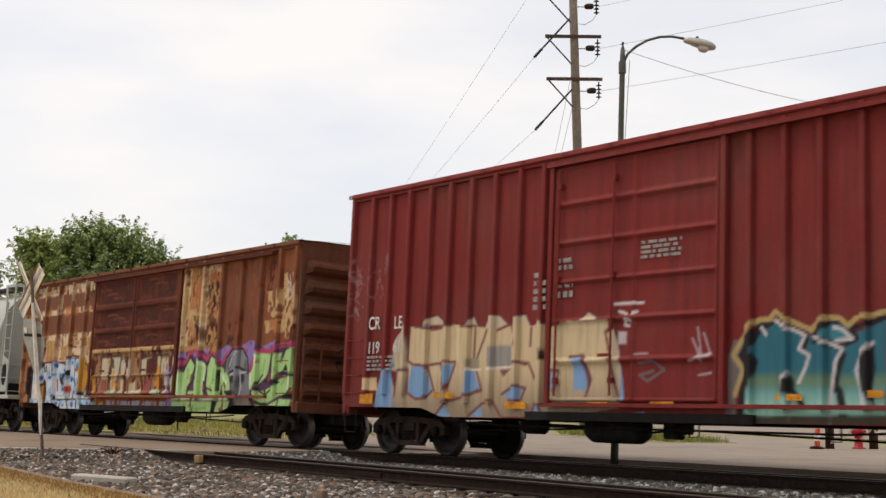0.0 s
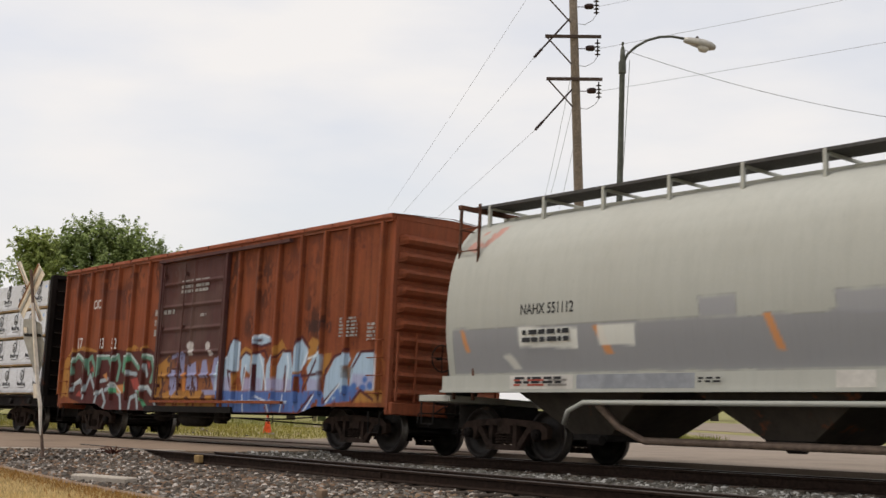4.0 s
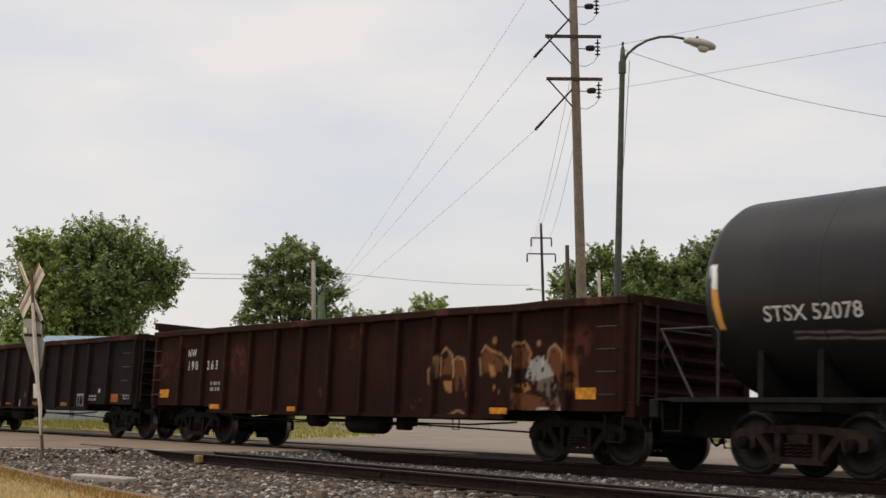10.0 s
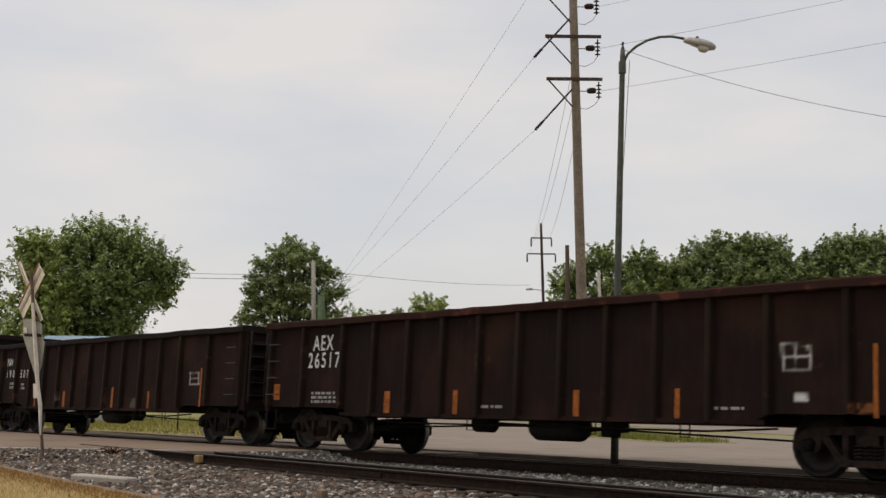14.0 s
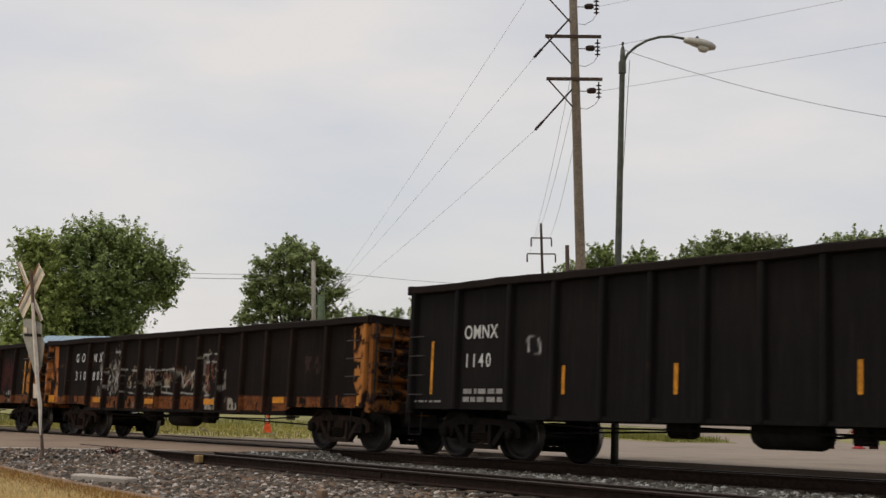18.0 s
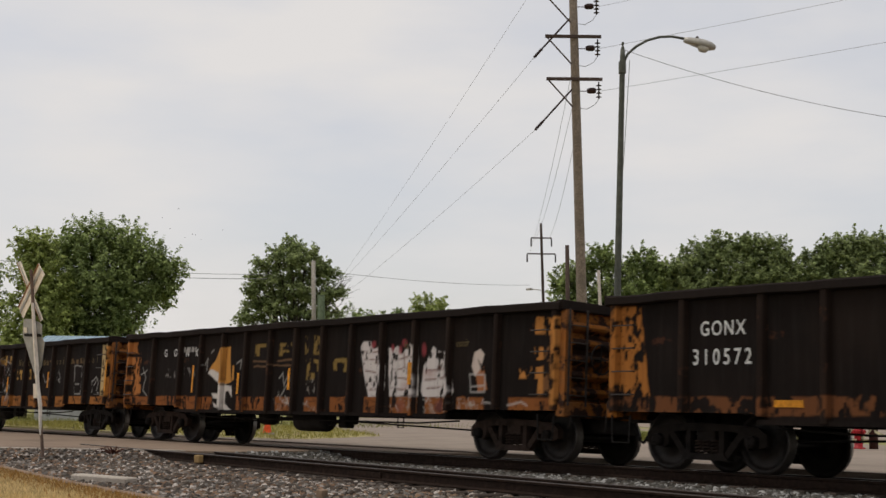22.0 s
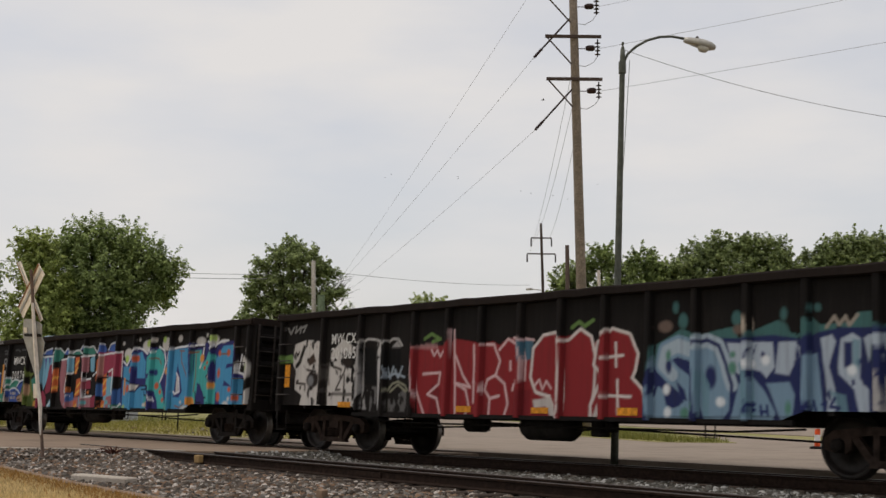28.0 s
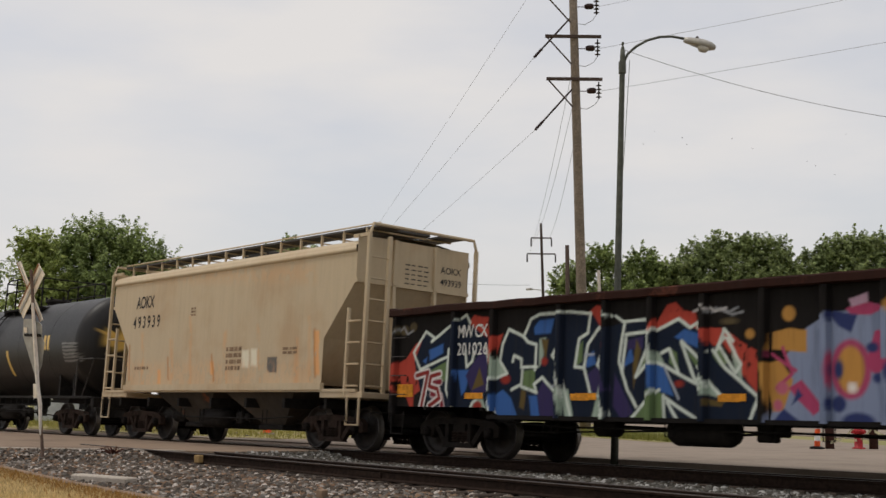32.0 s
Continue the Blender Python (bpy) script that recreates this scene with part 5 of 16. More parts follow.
def centerbeam(rear, front, label, seed=1):
    L = front - rear
    at = (rear + front) / 2
    h = L / 2
    car = car_empty("centerbeam_flat_car", label, "flat car", at)
    bm = bmesh.new()
    box(bm, -h + 0.5, h - 0.5, -1.40, 1.40, 0.98, 1.08)
    part("deck", bm, M_CB, car)
    for y in (-1, 1):
        bm = bmesh.new()
        box(bm, -h + 0.1, h - 0.1, y * 1.46 - 0.02, y * 1.46 + 0.02, 0.80, 1.10)
        sill = part("side_sill", bm, M_CB, car)
        for z in (1.06, 0.78):
            bm = bmesh.new()
            box(bm, -h + 0.1, h - 0.1, y * 1.49 - 0.05, y * 1.49 + 0.05, z, z + 0.05)
            part("sill_flange", bm, M_CB, sill)
    for k in range(15):
        x = -h + 1.0 + k * (L - 2.0) / 14
        bm = bmesh.new()
        lathe(bm, [(0.0, -1.56), (0.07, -1.56), (0.085, -1.53), (0.085, -1.48)], 12, 'y', (x, 0, 0.93))
        part("strap_winch", bm, M_UNDER, car)
    bm = bmesh.new()
    box(bm, -h + 0.5, h - 0.5, -0.10, 0.10, 1.1, 4.55)
    part("centre_beam", bm, M_CB, car)
    for sx in (-1, 1):
        e = sx * (h - 0.15)
        bm = bmesh.new()
        for y in (-1.40, 1.40):
            bbox(bm, min(e, e - sx * 0.20), max(e, e - sx * 0.20), y - 0.08, y + 0.08, 1.0, 4.68, 0.015)
        box(bm, e - sx * 0.20 - 0.02, e - sx * 0.20 + 0.02, -1.4, 1.4, 1.0, 4.68)
        bbox(bm, min(e, e - sx * 0.20), max(e, e - sx * 0.20), -1.45, 1.45, 4.60, 4.72, 0.015)
        blk = part("bulkhead", bm, M_CB, car, "dark steel end bulkhead with cross ribs")
        for z in np.arange(1.35, 4.6, 0.42):
            bm = bmesh.new()
            box(bm, min(e - sx * 0.17, e - sx * 0.03), max(e - sx * 0.17, e - sx * 0.03), -1.32, 1.32, z, z + 0.06)
            part("bulkhead_rib", bm, M_CB, blk)
        for y0 in (-1.3, 0.8):
            for z in np.arange(1.3, 4.5, 0.42):
                bm = bmesh.new()
                tube(bm, [(e + sx * 0.03, y0, z), (e + sx * 0.03, y0 + 0.48, z)], 0.013, 5)
                part("rung", bm, M_GALVDARK, blk)
        bm = bmesh.new()
        box(bm, -h, -h + 0.55, -1.48, 1.48, 0.78, 1.10) if sx < 0 else box(bm, h - 0.55, h, -1.48, 1.48, 0.78, 1.10)
        part("end_sill", bm, M_CB, car)
    for u in CB_AMBER:
        plate(car, "reflector", u - h, u - h + 0.42, 0.89, 1.01, -1.482, M_AMBER_DIRTY)
    for body, x in (("CBRY", 2.88), ("1541", 4.22)):
        lettering(car, body, x - h, 0.86, 0.20, M_DIMWHITE, -1.483, stretch=0.85)
    running_gear(car, at, h, h - 2.7, -h + 2.6, True, seed=seed, z_step=0.78)
    return car


def lumber_bundle(u0, u1, z0, z1, near, seed, at, first):
    """One wrapped bundle on the flat car; u from the train's origin."""
    y0, y1 = (-1.47, -0.16) if near else (0.16, 1.47)
    e = empty("lumber_bundle", pose(at, -0.0007, -0.0325, CANT), "white plastic-wrapped lumber bundle with printed marks, strapped on the flat car", "lumber bundle", "lumber bundles on the flat car")
    set_running(e, at)
    h0, h1 = u0 - at, u1 - at
    rnd = random.Random(seed)
    zb = z0 + 0.075
    bm = bmesh.new()
    bbox(bm, h0 + 0.012, h1 - 0.012, y0 + 0.012, y1 - 0.012, z0 + 0.03, z1 - 0.015, 0.02)
    part("lumber", bm, M_LUMBER, e, "stacked pale sawn boards")
    for k in range(3):
        x = h0 + (h1 - h0) * (0.12 + 0.38 * k)
        bm = bmesh.new()
        box(bm, x - 0.045, x + 0.045, y0 + 0.02, y1 - 0.02, z0, z0 + 0.03)
        part("dunnage", bm, M_LUMBER, e)
    if near:
        res = 0.032
        xs = np.linspace(h0 + 0.004, h1 - 0.004, int((h1 - h0) / res))
        zs = np.linspace(zb, z1 - 0.03, int((z1 - 0.03 - zb) / res))
        X, Z = np.meshgrid(xs, zs)
        cv = Canvas(seed, 0.006)
        n = max(2, int(round((h1 - h0) / 1.22)))
        mid = (0.10, 0.105, 0.115)
        cx = first - at
        while cx < h1 - 0.22:
            share("printed_mark", ME_MARK, e, pose(cx, y0 - 0.020, z0 + 0.60))
            cx += 1.225
        cv.rect(-1, z0 + 0.105, 9, z0 + 0.13, mid, 0.6, 0.02)
        cv.rect(-1, z0 + 0.15, 9, z0 + 0.165, (0.2, 0.2, 0.2), 0.5, 0.02)
        for bx in (h1 - h0 - 0.22,):
            cv.rect(bx - 0.05, z1 - 0.22, bx + 0.06, z1 - 0.14, (0.10, 0.35, 0.75), 0.8, 0.04)
        fold = np.abs(fbm(X * 1.6 + Z * 1.1 + seed, Z * 5.0 - X * 2.4, seed, 4) - 0.5)
        Y = y0 - 0.004 - 0.022 * np.clip(1 - fold * 7, 0, 1) * fbm(X * 1.3, Z * 1.3, seed + 3)
        grid_mesh("wrap", np.stack([X, Y, Z], -1), M_WRAP, e, cv.at(X - h0, Z), "white printed wrap, creased", smooth=True)
        bm = bmesh.new()
        box(bm, h0 + 0.006, h1 - 0.006, y0, y1, z1 - 0.032, z1 - 0.008)
        for x in (h0, h1):
            s = 1 if x == h0 else -1
            box(bm, min(x + s * 0.002, x + s * 0.010), max(x + s * 0.002, x + s * 0.010), y0, y1, zb, z1 - 0.03)
        part("wrap_top", bm, M_WRAP, e)
        for k in range(n):
            x = h0 + (k + 0.5) * (h1 - h0) / n + rnd.uniform(-0.08, 0.08)
            bm = bmesh.new()
            box(bm, x - 0.007, x + 0.007, y0 - 0.019, y0 - 0.017, z0 + 0.02, z1)
            box(bm, x - 0.007, x + 0.007, y0 - 0.019, y1, z1 - 0.006, z1 - 0.002)
            part("strap", bm, M_STRAP, e)
            if z1 > 4.3:
                bm = bmesh.new()
                box(bm, x - 0.05, x + 0.05, y0 - 0.028, y0 - 0.02, z1 - 0.11, z1 + 0.004)
                box(bm, x - 0.05, x + 0.05, y0 - 0.028, y0 + 0.1, z1 - 0.002, z1 + 0.006)
                part("edge_guard", bm, M_RUBBER, e)
    return e

# ---- what is sprayed and stencilled on each car: metres from its rear end, metres above the rail ----

def sill_panels(cv, spans, col, seed):
    """Orange-brown panels of a gondola's sill between its posts, scratched dark."""
    rnd = random.Random(seed)
    for x0, x1 in spans:
        cv.rect(x0, 0.72, x1, 1.08, col, 0.92, 0.03, 0.16)
        for _ in range(5):
            x, z = rnd.uniform(x0, x1), rnd.uniform(0.76, 1.04)
            cv.stroke([(x, z), (x + rnd.uniform(0.08, 0.3), z + rnd.uniform(-0.05, 0.05)), (x + rnd.uniform(0.1, 0.4), z + rnd.uniform(-0.12, 0.1))], rnd.uniform(0.008, 0.02), (0.05, 0.022, 0.012), 0.6)


def scribbles(cv, panels, tones, n, seed, reach=0.18):
    """Dense old pen and spray lines in panels x0, x1, z0, z1."""
    rnd = random.Random(seed)
    for x0, x1, z0, z1 in panels:
        for _ in range(n):
            x, z = rnd.uniform(x0, x1), rnd.uniform(z0, z1)
            cv.stroke([(x, z), (x + rnd.uniform(-0.7, 0.7) * reach, z + rnd.uniform(-0.8, 0.8) * reach), (x + rnd.uniform(-1, 1) * reach, z + rnd.uniform(-1, 1) * reach)], rnd.uniform(0.006, 0.016), rnd.choice(tones), 0.6, worn=0.3)


def paint_red(cv):
    c = [(0.198, 0.327, 0.512), (0.591, 0.446, 0.269), (0.23, 0.164, 0.115), (0.759, 0.615, 0.396), (0.189, 0.061, 0.061), (0.158, 0.041, 0.042), (0.294, 0.267, 0.242), (0.31, 0.249, 0.17), (0.74, 0.661, 0.532), (0.026, 0.018, 0.018), (0.17, 0.151, 0.146), (0.034, 0.157, 0.193), (0.297, 0.543, 0.456), (0.033, 0.14, 0.185), (0.17, 0.241, 0.107), (0.02, 0.018, 0.019), (0.051, 0.199, 0.239), (0.433, 0.305, 0.125), (0.564, 0.503, 0.513), (0.307, 0.556, 0.468), (0.057, 0.059, 0.037), (0.307, 0.184, 0.184), (0.457, 0.375, 0.384), (0.126, 0.173, 0.173)]
    c += [(0.679, 0.617, 0.617), (0.537, 0.477, 0.488), (0.651, 0.46, 0.266)]
    for p in ([(1.48,1.6),(1.61,2.21),(1.95,2.49),(2.08,1.65),(1.67,1.57)],[(0.99,0.91),(1.21,1.55),(1.48,1.64),(1.69,1.11),(1.81,0.87),(1.03,0.88)],[(2.47,2.42),(2.67,2.56),(2.88,2.59),(3.18,2.42)],[(3.79,2.38),(3.9,2.54),(4.04,2.37)],[(4.23,2.32),(4.37,2.54),(4.62,2.51),(4.82,2.36),(4.56,2.23)],[(4.94,2.29),(5.06,2.48),(5.28,2.5),(5.43,2.27)],[(5.48,2.27),(5.63,2.41),(5.87,2.25)],[(6.65,2.33),(6.82,2.47),(7.06,2.33)],[(7.2,2.09),(7.39,2.16),(7.51,1.83),(7.62,1.29),(7.64,1.01),(7.45,1.07),(7.35,1.56)],[(7.61,0.78),(8.02,0.87),(8.09,0.72),(7.65,0.71)]):
        cv.poly(p, c[0])
    cv.poly([(1.65,1.09),(1.7,1.6),(2.05,1.63),(2.04,1.76),(2.04,2.43),(2.74,2.34),(3.39,2.41),(3.98,2.36),(4.56,2.26),(4.92,2.35),(6.05,2.26),(6.24,2.31),(7.29,2.32),(7.21,2.11),(7.35,1.47),(7.48,1.11),(7.53,0.92),(6.31,0.77),(4.2,0.72),(1.95,0.71)], c[1])
    cv.fade(0.73, 1.56, c[2], c[1], 0.9, 1.56, 7.55)
    for p in ([(3.48,1.73),(3.55,1.73),(3.51,2.35),(3.44,2.35)],[(6.38,2.21),(7.27,2.18),(7.26,2.29),(6.37,2.33)]):
        cv.poly(p, c[3], 0.6, soft=0.04)
    for p in ([(2.15,1.65),(2.62,1.67),(2.78,1.22),(2.58,1.05),(2.24,1.06),(2.05,1.22)],[(3.07,1.67),(3.41,1.68),(3.23,1.21)],[(3.81,1.56),(3.97,1.56),(4.16,1.19),(3.79,1.15)],[(6.5,1.74),(6.7,1.74),(6.86,1.48),(6.83,1.19),(6.53,1.19)],[(4.77,1.14),(5.05,1.27),(5.27,1.23),(5.18,1.04),(4.92,1.05)],[(2.97,0.73),(3.17,0.95),(3.37,0.73)],[(3.94,0.74),(4.19,0.93),(4.25,0.74)],[(5.53,0.78),(5.6,1.02),(5.72,0.78)],[(5.95,1.49),(6.07,1.49),(6.08,1.21),(6,1.21)]):
        cv.poly(p, c[0])
    for p in ([(2.06,2.43),(2.04,1.76),(2.19,1.69),(2.65,1.67),(2.87,1.19)],[(1.65,1.09),(1.72,1.6),(2.05,1.6),(2.05,1.16),(2.32,1.05),(2.61,1.06),(2.8,1.19)],[(3.03,1.69),(3.23,1.19),(3.44,1.68)],[(2.65,1.68),(3.03,1.71),(3.45,1.73)],[(2.18,2.43),(2.82,2.34),(3.39,2.43)],[(3.55,2.38),(3.98,2.36),(3.97,1.72),(4.2,1.19)],[(4.29,2.28),(4.07,1.82),(3.96,1.6)],[(4.56,2.26),(4.92,2.35)],[(4.92,2.34),(5.07,1.97)],[(5.43,2.27),(5.42,1.96)],[(4.96,1.68),(5.39,1.66),(5.57,1.38),(5.63,1.57)],[(4.74,1.13),(5.05,1.28),(5.34,1.23),(5.21,1.02),(4.92,1.03)],[(6.42,1.74),(6.73,1.76),(6.92,1.37),(6.81,1.1)],[(5.94,1.54),(6.17,1.51),(6.09,1.19)]):
        cv.stroke(p, 0.026, c[4])
    for p in ([(7.21,2.13),(7.35,1.56),(7.52,1.1)],[(2.9,0.73),(3.21,0.99),(3.87,1.11),(4.1,1.21)],[(3.86,0.74),(4.22,0.96),(4.48,1.03),(4.74,0.74)],[(3.76,1.11),(4.17,1.19)],[(5.5,0.76),(5.59,1.04),(5.75,0.76)]):
        cv.stroke(p, 0.026, c[4])
    for p in ([(6.66,1.74),(6.78,1.74),(6.93,1.33),(6.86,1.2),(6.79,1.48)],[(4.66,1.56),(4.97,1.58),(4.76,1.43)],[(5.06,1.7),(5.39,1.69),(5.32,1.61)]):
        cv.poly(p, c[5], 0.9)
    cv.poly([(4.33,1.59),(4.97,1.58),(4.94,1.98),(4.31,1.99)], c[6])
    cv.poly([(3.81,1.59),(4.12,1.58),(4.11,1.78),(3.8,1.78)], c[7])
    for p in ([(3.84,1.58),(4.15,1.57)],[(4.3,1.59),(4.96,1.6)]):
        cv.stroke(p, 0.019, c[8])
    cv.poly([(5.7,1.72),(5.79,1.72),(5.78,1.89),(5.7,1.9)], c[9])
    cv.poly([(9.57,0.72),(9.56,1.61),(9.72,1.93),(9.94,1.88),(9.9,1.44),(9.75,1.2),(9.75,0.73)], c[10], 0.9)
    cv.poly([(9.91,0.81),(9.94,1.44),(10.04,1.8),(10.16,2.02),(10.4,2.15),(10.91,1.92),(11.09,1.96),(11.4,2.12),(11.66,1.94),(11.83,1.95),(12.15,2.13),(12.13,0.83)], c[11])
    cv.fade(0.95, 1.36, c[12], c[13], 1, 9.85, 12.14)
    cv.poly([(9.97,1.23),(12.14,1.22),(12.14,1.38),(9.97,1.41)], c[14], 0.7, soft=0.12)
    for p in ([(9.76,0.78),(9.81,1.28),(9.9,1.52),(9.78,1.69),(9.97,1.98),(10.16,2.18),(10.34,2.22),(10.42,2.13),(10.16,1.98),(10.02,1.76),(10.14,1.6),(9.98,1.2),(9.93,0.78)],[(11.83,1.18),(11.76,1.56),(11.87,1.75),(11.97,1.81),(11.99,1.49),(11.93,1.19),(11.99,0.92)],[(11.39,1.33),(11.51,1.19),(11.59,0.8),(11.44,0.8)]):
        cv.poly(p, c[15])
    cv.blob(10.63, 1.26, 0.12, 0.14, c[15])
    cv.poly([(11.17,1.95),(11.27,2.08),(11.49,2.03),(11.62,1.87),(11.49,1.83),(11.27,1.87)], c[16])
    for p in ([(10.44,2.25),(10.94,1.99)],[(10.94,1.89),(10.87,1.75)],[(11.05,1.86),(11.1,1.98),(11.32,2.13),(11.55,2.08),(11.7,1.87),(11.42,1.77),(11.16,1.86)],[(11.51,1.66),(11.42,1.42),(11.4,1.19)],[(11.66,2.02),(11.83,2.03),(12.15,2.15)],[(10.71,1.18),(10.87,0.96)]):
        cv.stroke(p, 0.044, c[15])
    cv.stroke([(9.73,1.12),(9.88,1.5),(9.69,1.69),(10.01,2.13),(10.16,2.19),(10.33,2.19),(10.42,2.3),(10.68,2.15),(11.01,2.01),(11.14,2.13),(11.27,2.18),(11.45,2.16),(11.58,2.05),(11.71,2.15),(11.92,2.17),(12.15,2.22)], 0.04, c[17])
    for p in ([(10.42,2.17),(10.91,1.94),(10.81,1.76),(10.98,1.67),(10.92,1.5),(10.81,1.29)],[(11.36,2.03),(11.49,2),(11.64,1.87),(11.4,1.85)],[(11.05,1.91),(11.49,1.74),(11.39,1.57),(11.33,1.19),(11.3,0.75)],[(11.95,1.8),(11.79,1.68),(11.7,1.45),(11.78,1.19),(11.92,0.9)],[(10.52,1.18),(10.54,1.34),(10.64,1.41)],[(10.19,2.08),(10.27,1.98)],[(10.64,0.77),(10.71,0.95)]):
        cv.stroke(p, 0.026, c[18])
    cv.poly([(9.89,0.85),(12.14,0.88),(12.14,0.94),(9.89,0.92)], c[19])
    cv.poly([(9.73,0.7),(12.13,0.74),(12.13,0.86),(9.73,0.82)], c[20], 0.9)
    scribbles(cv, ((0.12, 0.36, 2.75, 3.75), (0.82, 1.22, 3.05, 3.9)), (c[21],), 24, 71, 0.3)
    for p in ([(9.09,2.12),(9.16,1.62),(8.99,1.96)],[(9.2,2.03),(9.33,1.7),(9.05,1.66)],[(8.94,1.62),(9.33,1.74)],[(9.11,1.41),(9.34,1.45)],[(7.86,1.75),(8.11,1.76)]):
        cv.stroke(p, 0.019, c[22], 0.8)
    cv.stroke([(7.94,1.6),(8.23,1.63),(8.45,1.5),(8.12,1.33),(7.95,1.42),(8.23,1.48)], 0.026, c[23], 0.6)
    for p in ([(7.4,2.56),(8,2.56)],[(7.5,2.44),(7.65,2.4)],[(7.77,2.39),(7.88,2.42)],[(7.75,2.29),(7.65,2.31),(7.63,2.22),(7.72,2.2)]):
        cv.stroke(p, 0.026, c[24], 0.9)
    cv.poly([(7.48,1.92),(7.67,1.91),(7.67,2.11),(7.48,2.12)], c[25], 0.9)
    cv.poly([(0.6,1.2),(1.1,1.2),(1.07,1.46),(0.58,1.47)], c[26])


AMBER_RED = [(0.63, 0.94, 0.43, 0.2), (2.96, 1.05, 0.53, 0.11), (4.9, 0.88, 0.54, 0.12), (6.88, 0.93, 0.43, 0.08), (8.19, 0.92, 0.47, 0.1), (10.48, 1.04, 0.43, 0.09), (11.91, 1.08, 0.23, 0.1)]
STENCIL_RED = [('CR', 0.80, 2.41, 0.362), ('LE', 1.63, 2.4, 0.348), ('119', 0.80, 1.93, 0.333), ('611', 1.63, 1.95, 0.31)]
BLOCK_RED = [(7.95, 3.22, 0.82, 0.31, 4), (5.53, 2.51, 0.3, 0.69, 5), (6.12, 2.67, 0.35, 0.34, 2), (0.80, 1.56, 0.84, 0.32, 4), (6.01, 3.16, 0.44, 0.24, 2)]


def paint_rusty(cv):
    c = [(0.426, 0.232, 0.078), (0.42, 0.146, 0.056), (0.381, 0.17, 0.075), (0.185, 0.064, 0.036), (0.529, 0.348, 0.166), (0.377, 0.131, 0.051), (0.033, 0.013, 0.009), (0.085, 0.042, 0.095), (0.276, 0.185, 0.435), (0.42, 0.064, 0.129), (0.4, 0.612, 0.239), (0.663, 0.769, 0.534), (0.623, 0.78, 0.504), (0.238, 0.414, 0.134), (0.015, 0.016, 0.014), (0.273, 0.045, 0.089), (0.021, 0.02, 0.023), (0.219, 0.225, 0.239), (0.177, 0.171, 0.189), (0.108, 0.11, 0.121), (0.038, 0.027, 0.03), (0.03, 0.029, 0.034), (0.446, 0.466, 0.482), (0.208, 0.157, 0.174)]
    c += [(0.426, 0.383, 0.393), (0.282, 0.223, 0.073), (0.568, 0.523, 0.46)]
    brown, dark = (0.165, 0.052, 0.028), (0.055, 0.015, 0.008)
    ivory, ochre = (0.66, 0.51, 0.33), (0.33, 0.115, 0.035)
    rnd = random.Random(38)
    # ivory panels, brown overpaint in them, rust that eats in from their edges
    for x0, x1 in ((0.62, 1.55), (1.6, 2.5), (2.55, 3.45), (3.5, 4.35), (4.4, 5.1)):
        cv.rect(x0, 2.0, x1, 4.36, ivory, 0.96, 0.04, 0.14)
        cv.rect(x0 + 0.04, 3.62, x1 - 0.04, 4.05, brown, 0.95, 0.06, 0.06)
        cv.rect(x0 - 0.02, 2.88, x1 + 0.02, 3.46, brown, 0.96, 0.03, 0.05)
        for _ in range(9):
            cv.blob(rnd.choice((x0 + 0.04, x1 - 0.06, rnd.uniform(x0, x1))), rnd.choice((2.85, 3.5, 3.6, 4.1, 4.22, 2.6)), rnd.uniform(0.08, 0.22), rnd.uniform(0.06, 0.18), ochre, 0.75, 0.1, 0.35)
        for _ in range(7):
            x, z = rnd.uniform(x0, x1 - 0.2), rnd.uniform(2.15, 2.8)
            cv.stroke([(x, z), (x + rnd.uniform(0.08, 0.35), z + rnd.uniform(-0.02, 0.02))], rnd.uniform(0.012, 0.035), dark, 0.85, 0.03, 0.3)
    cv.rect(0.0, 0.9, 0.6, 4.36, (0.38, 0.20, 0.09), 0.9, 0.04, 0.3)
    cv.rect(5.1, 1.1, 10.0, 2.24, (0.33, 0.175, 0.085), 0.92, 0.04, 0.38)
    cv.rect(10.2, 2.1, 11.95, 4.36, (0.43, 0.23, 0.095), 0.95, 0.04, 0.14)
    for x in (10.2, 11.1):
        cv.rect(x, 2.3, x + 0.2, 4.36, ivory, 0.95, 0.04, 0.2)
    cv.rect(11.3, 4.05, 12.0, 4.36, ivory, 0.9, 0.05, 0.25)
    for _ in range(30):
        cv.blob(rnd.uniform(10.4, 11.9), rnd.uniform(2.3, 4.2), rnd.uniform(0.1, 0.28), rnd.uniform(0.05, 0.14), ochre, 0.75, 0.12, 0.35)
    for x in (0.6, 1.57, 2.52, 3.47, 4.37):
        for _ in range(5):
            cv.blob(x + rnd.uniform(-0.08, 0.04), rnd.uniform(2.4, 4.3), 0.07, rnd.uniform(0.08, 0.3), (0.14, 0.042, 0.02), 0.85, 0.06, 0.35)
    for x, z, rx, rz in ((0.3, 3.9, 0.2, 0.35), (0.35, 2.6, 0.16, 0.5), (0.9, 4.2, 0.3, 0.12), (1.95, 4.22, 0.36, 0.1), (4.75, 4.05, 0.2, 0.22), (4.8, 2.5, 0.2, 0.3), (4.85, 2.1, 0.2, 0.25), (11.65, 3.75, 0.4, 0.22), (11.7, 3.3, 0.34, 0.2), (10.95, 2.7, 0.2, 0.36), (11.6, 2.55, 0.45, 0.3), (10.6, 2.4, 0.16, 0.1), (12.6, 2.9, 0.3, 0.3), (12.5, 3.6, 0.16, 0.06), (13.3, 2.9, 0.35, 0.3), (14.2, 3.6, 0.3, 0.6), (15.0, 2.6, 0.3, 0.4)):
        cv.blob(x, z, rx, rz, dark, 0.92, 0.12, 0.42)
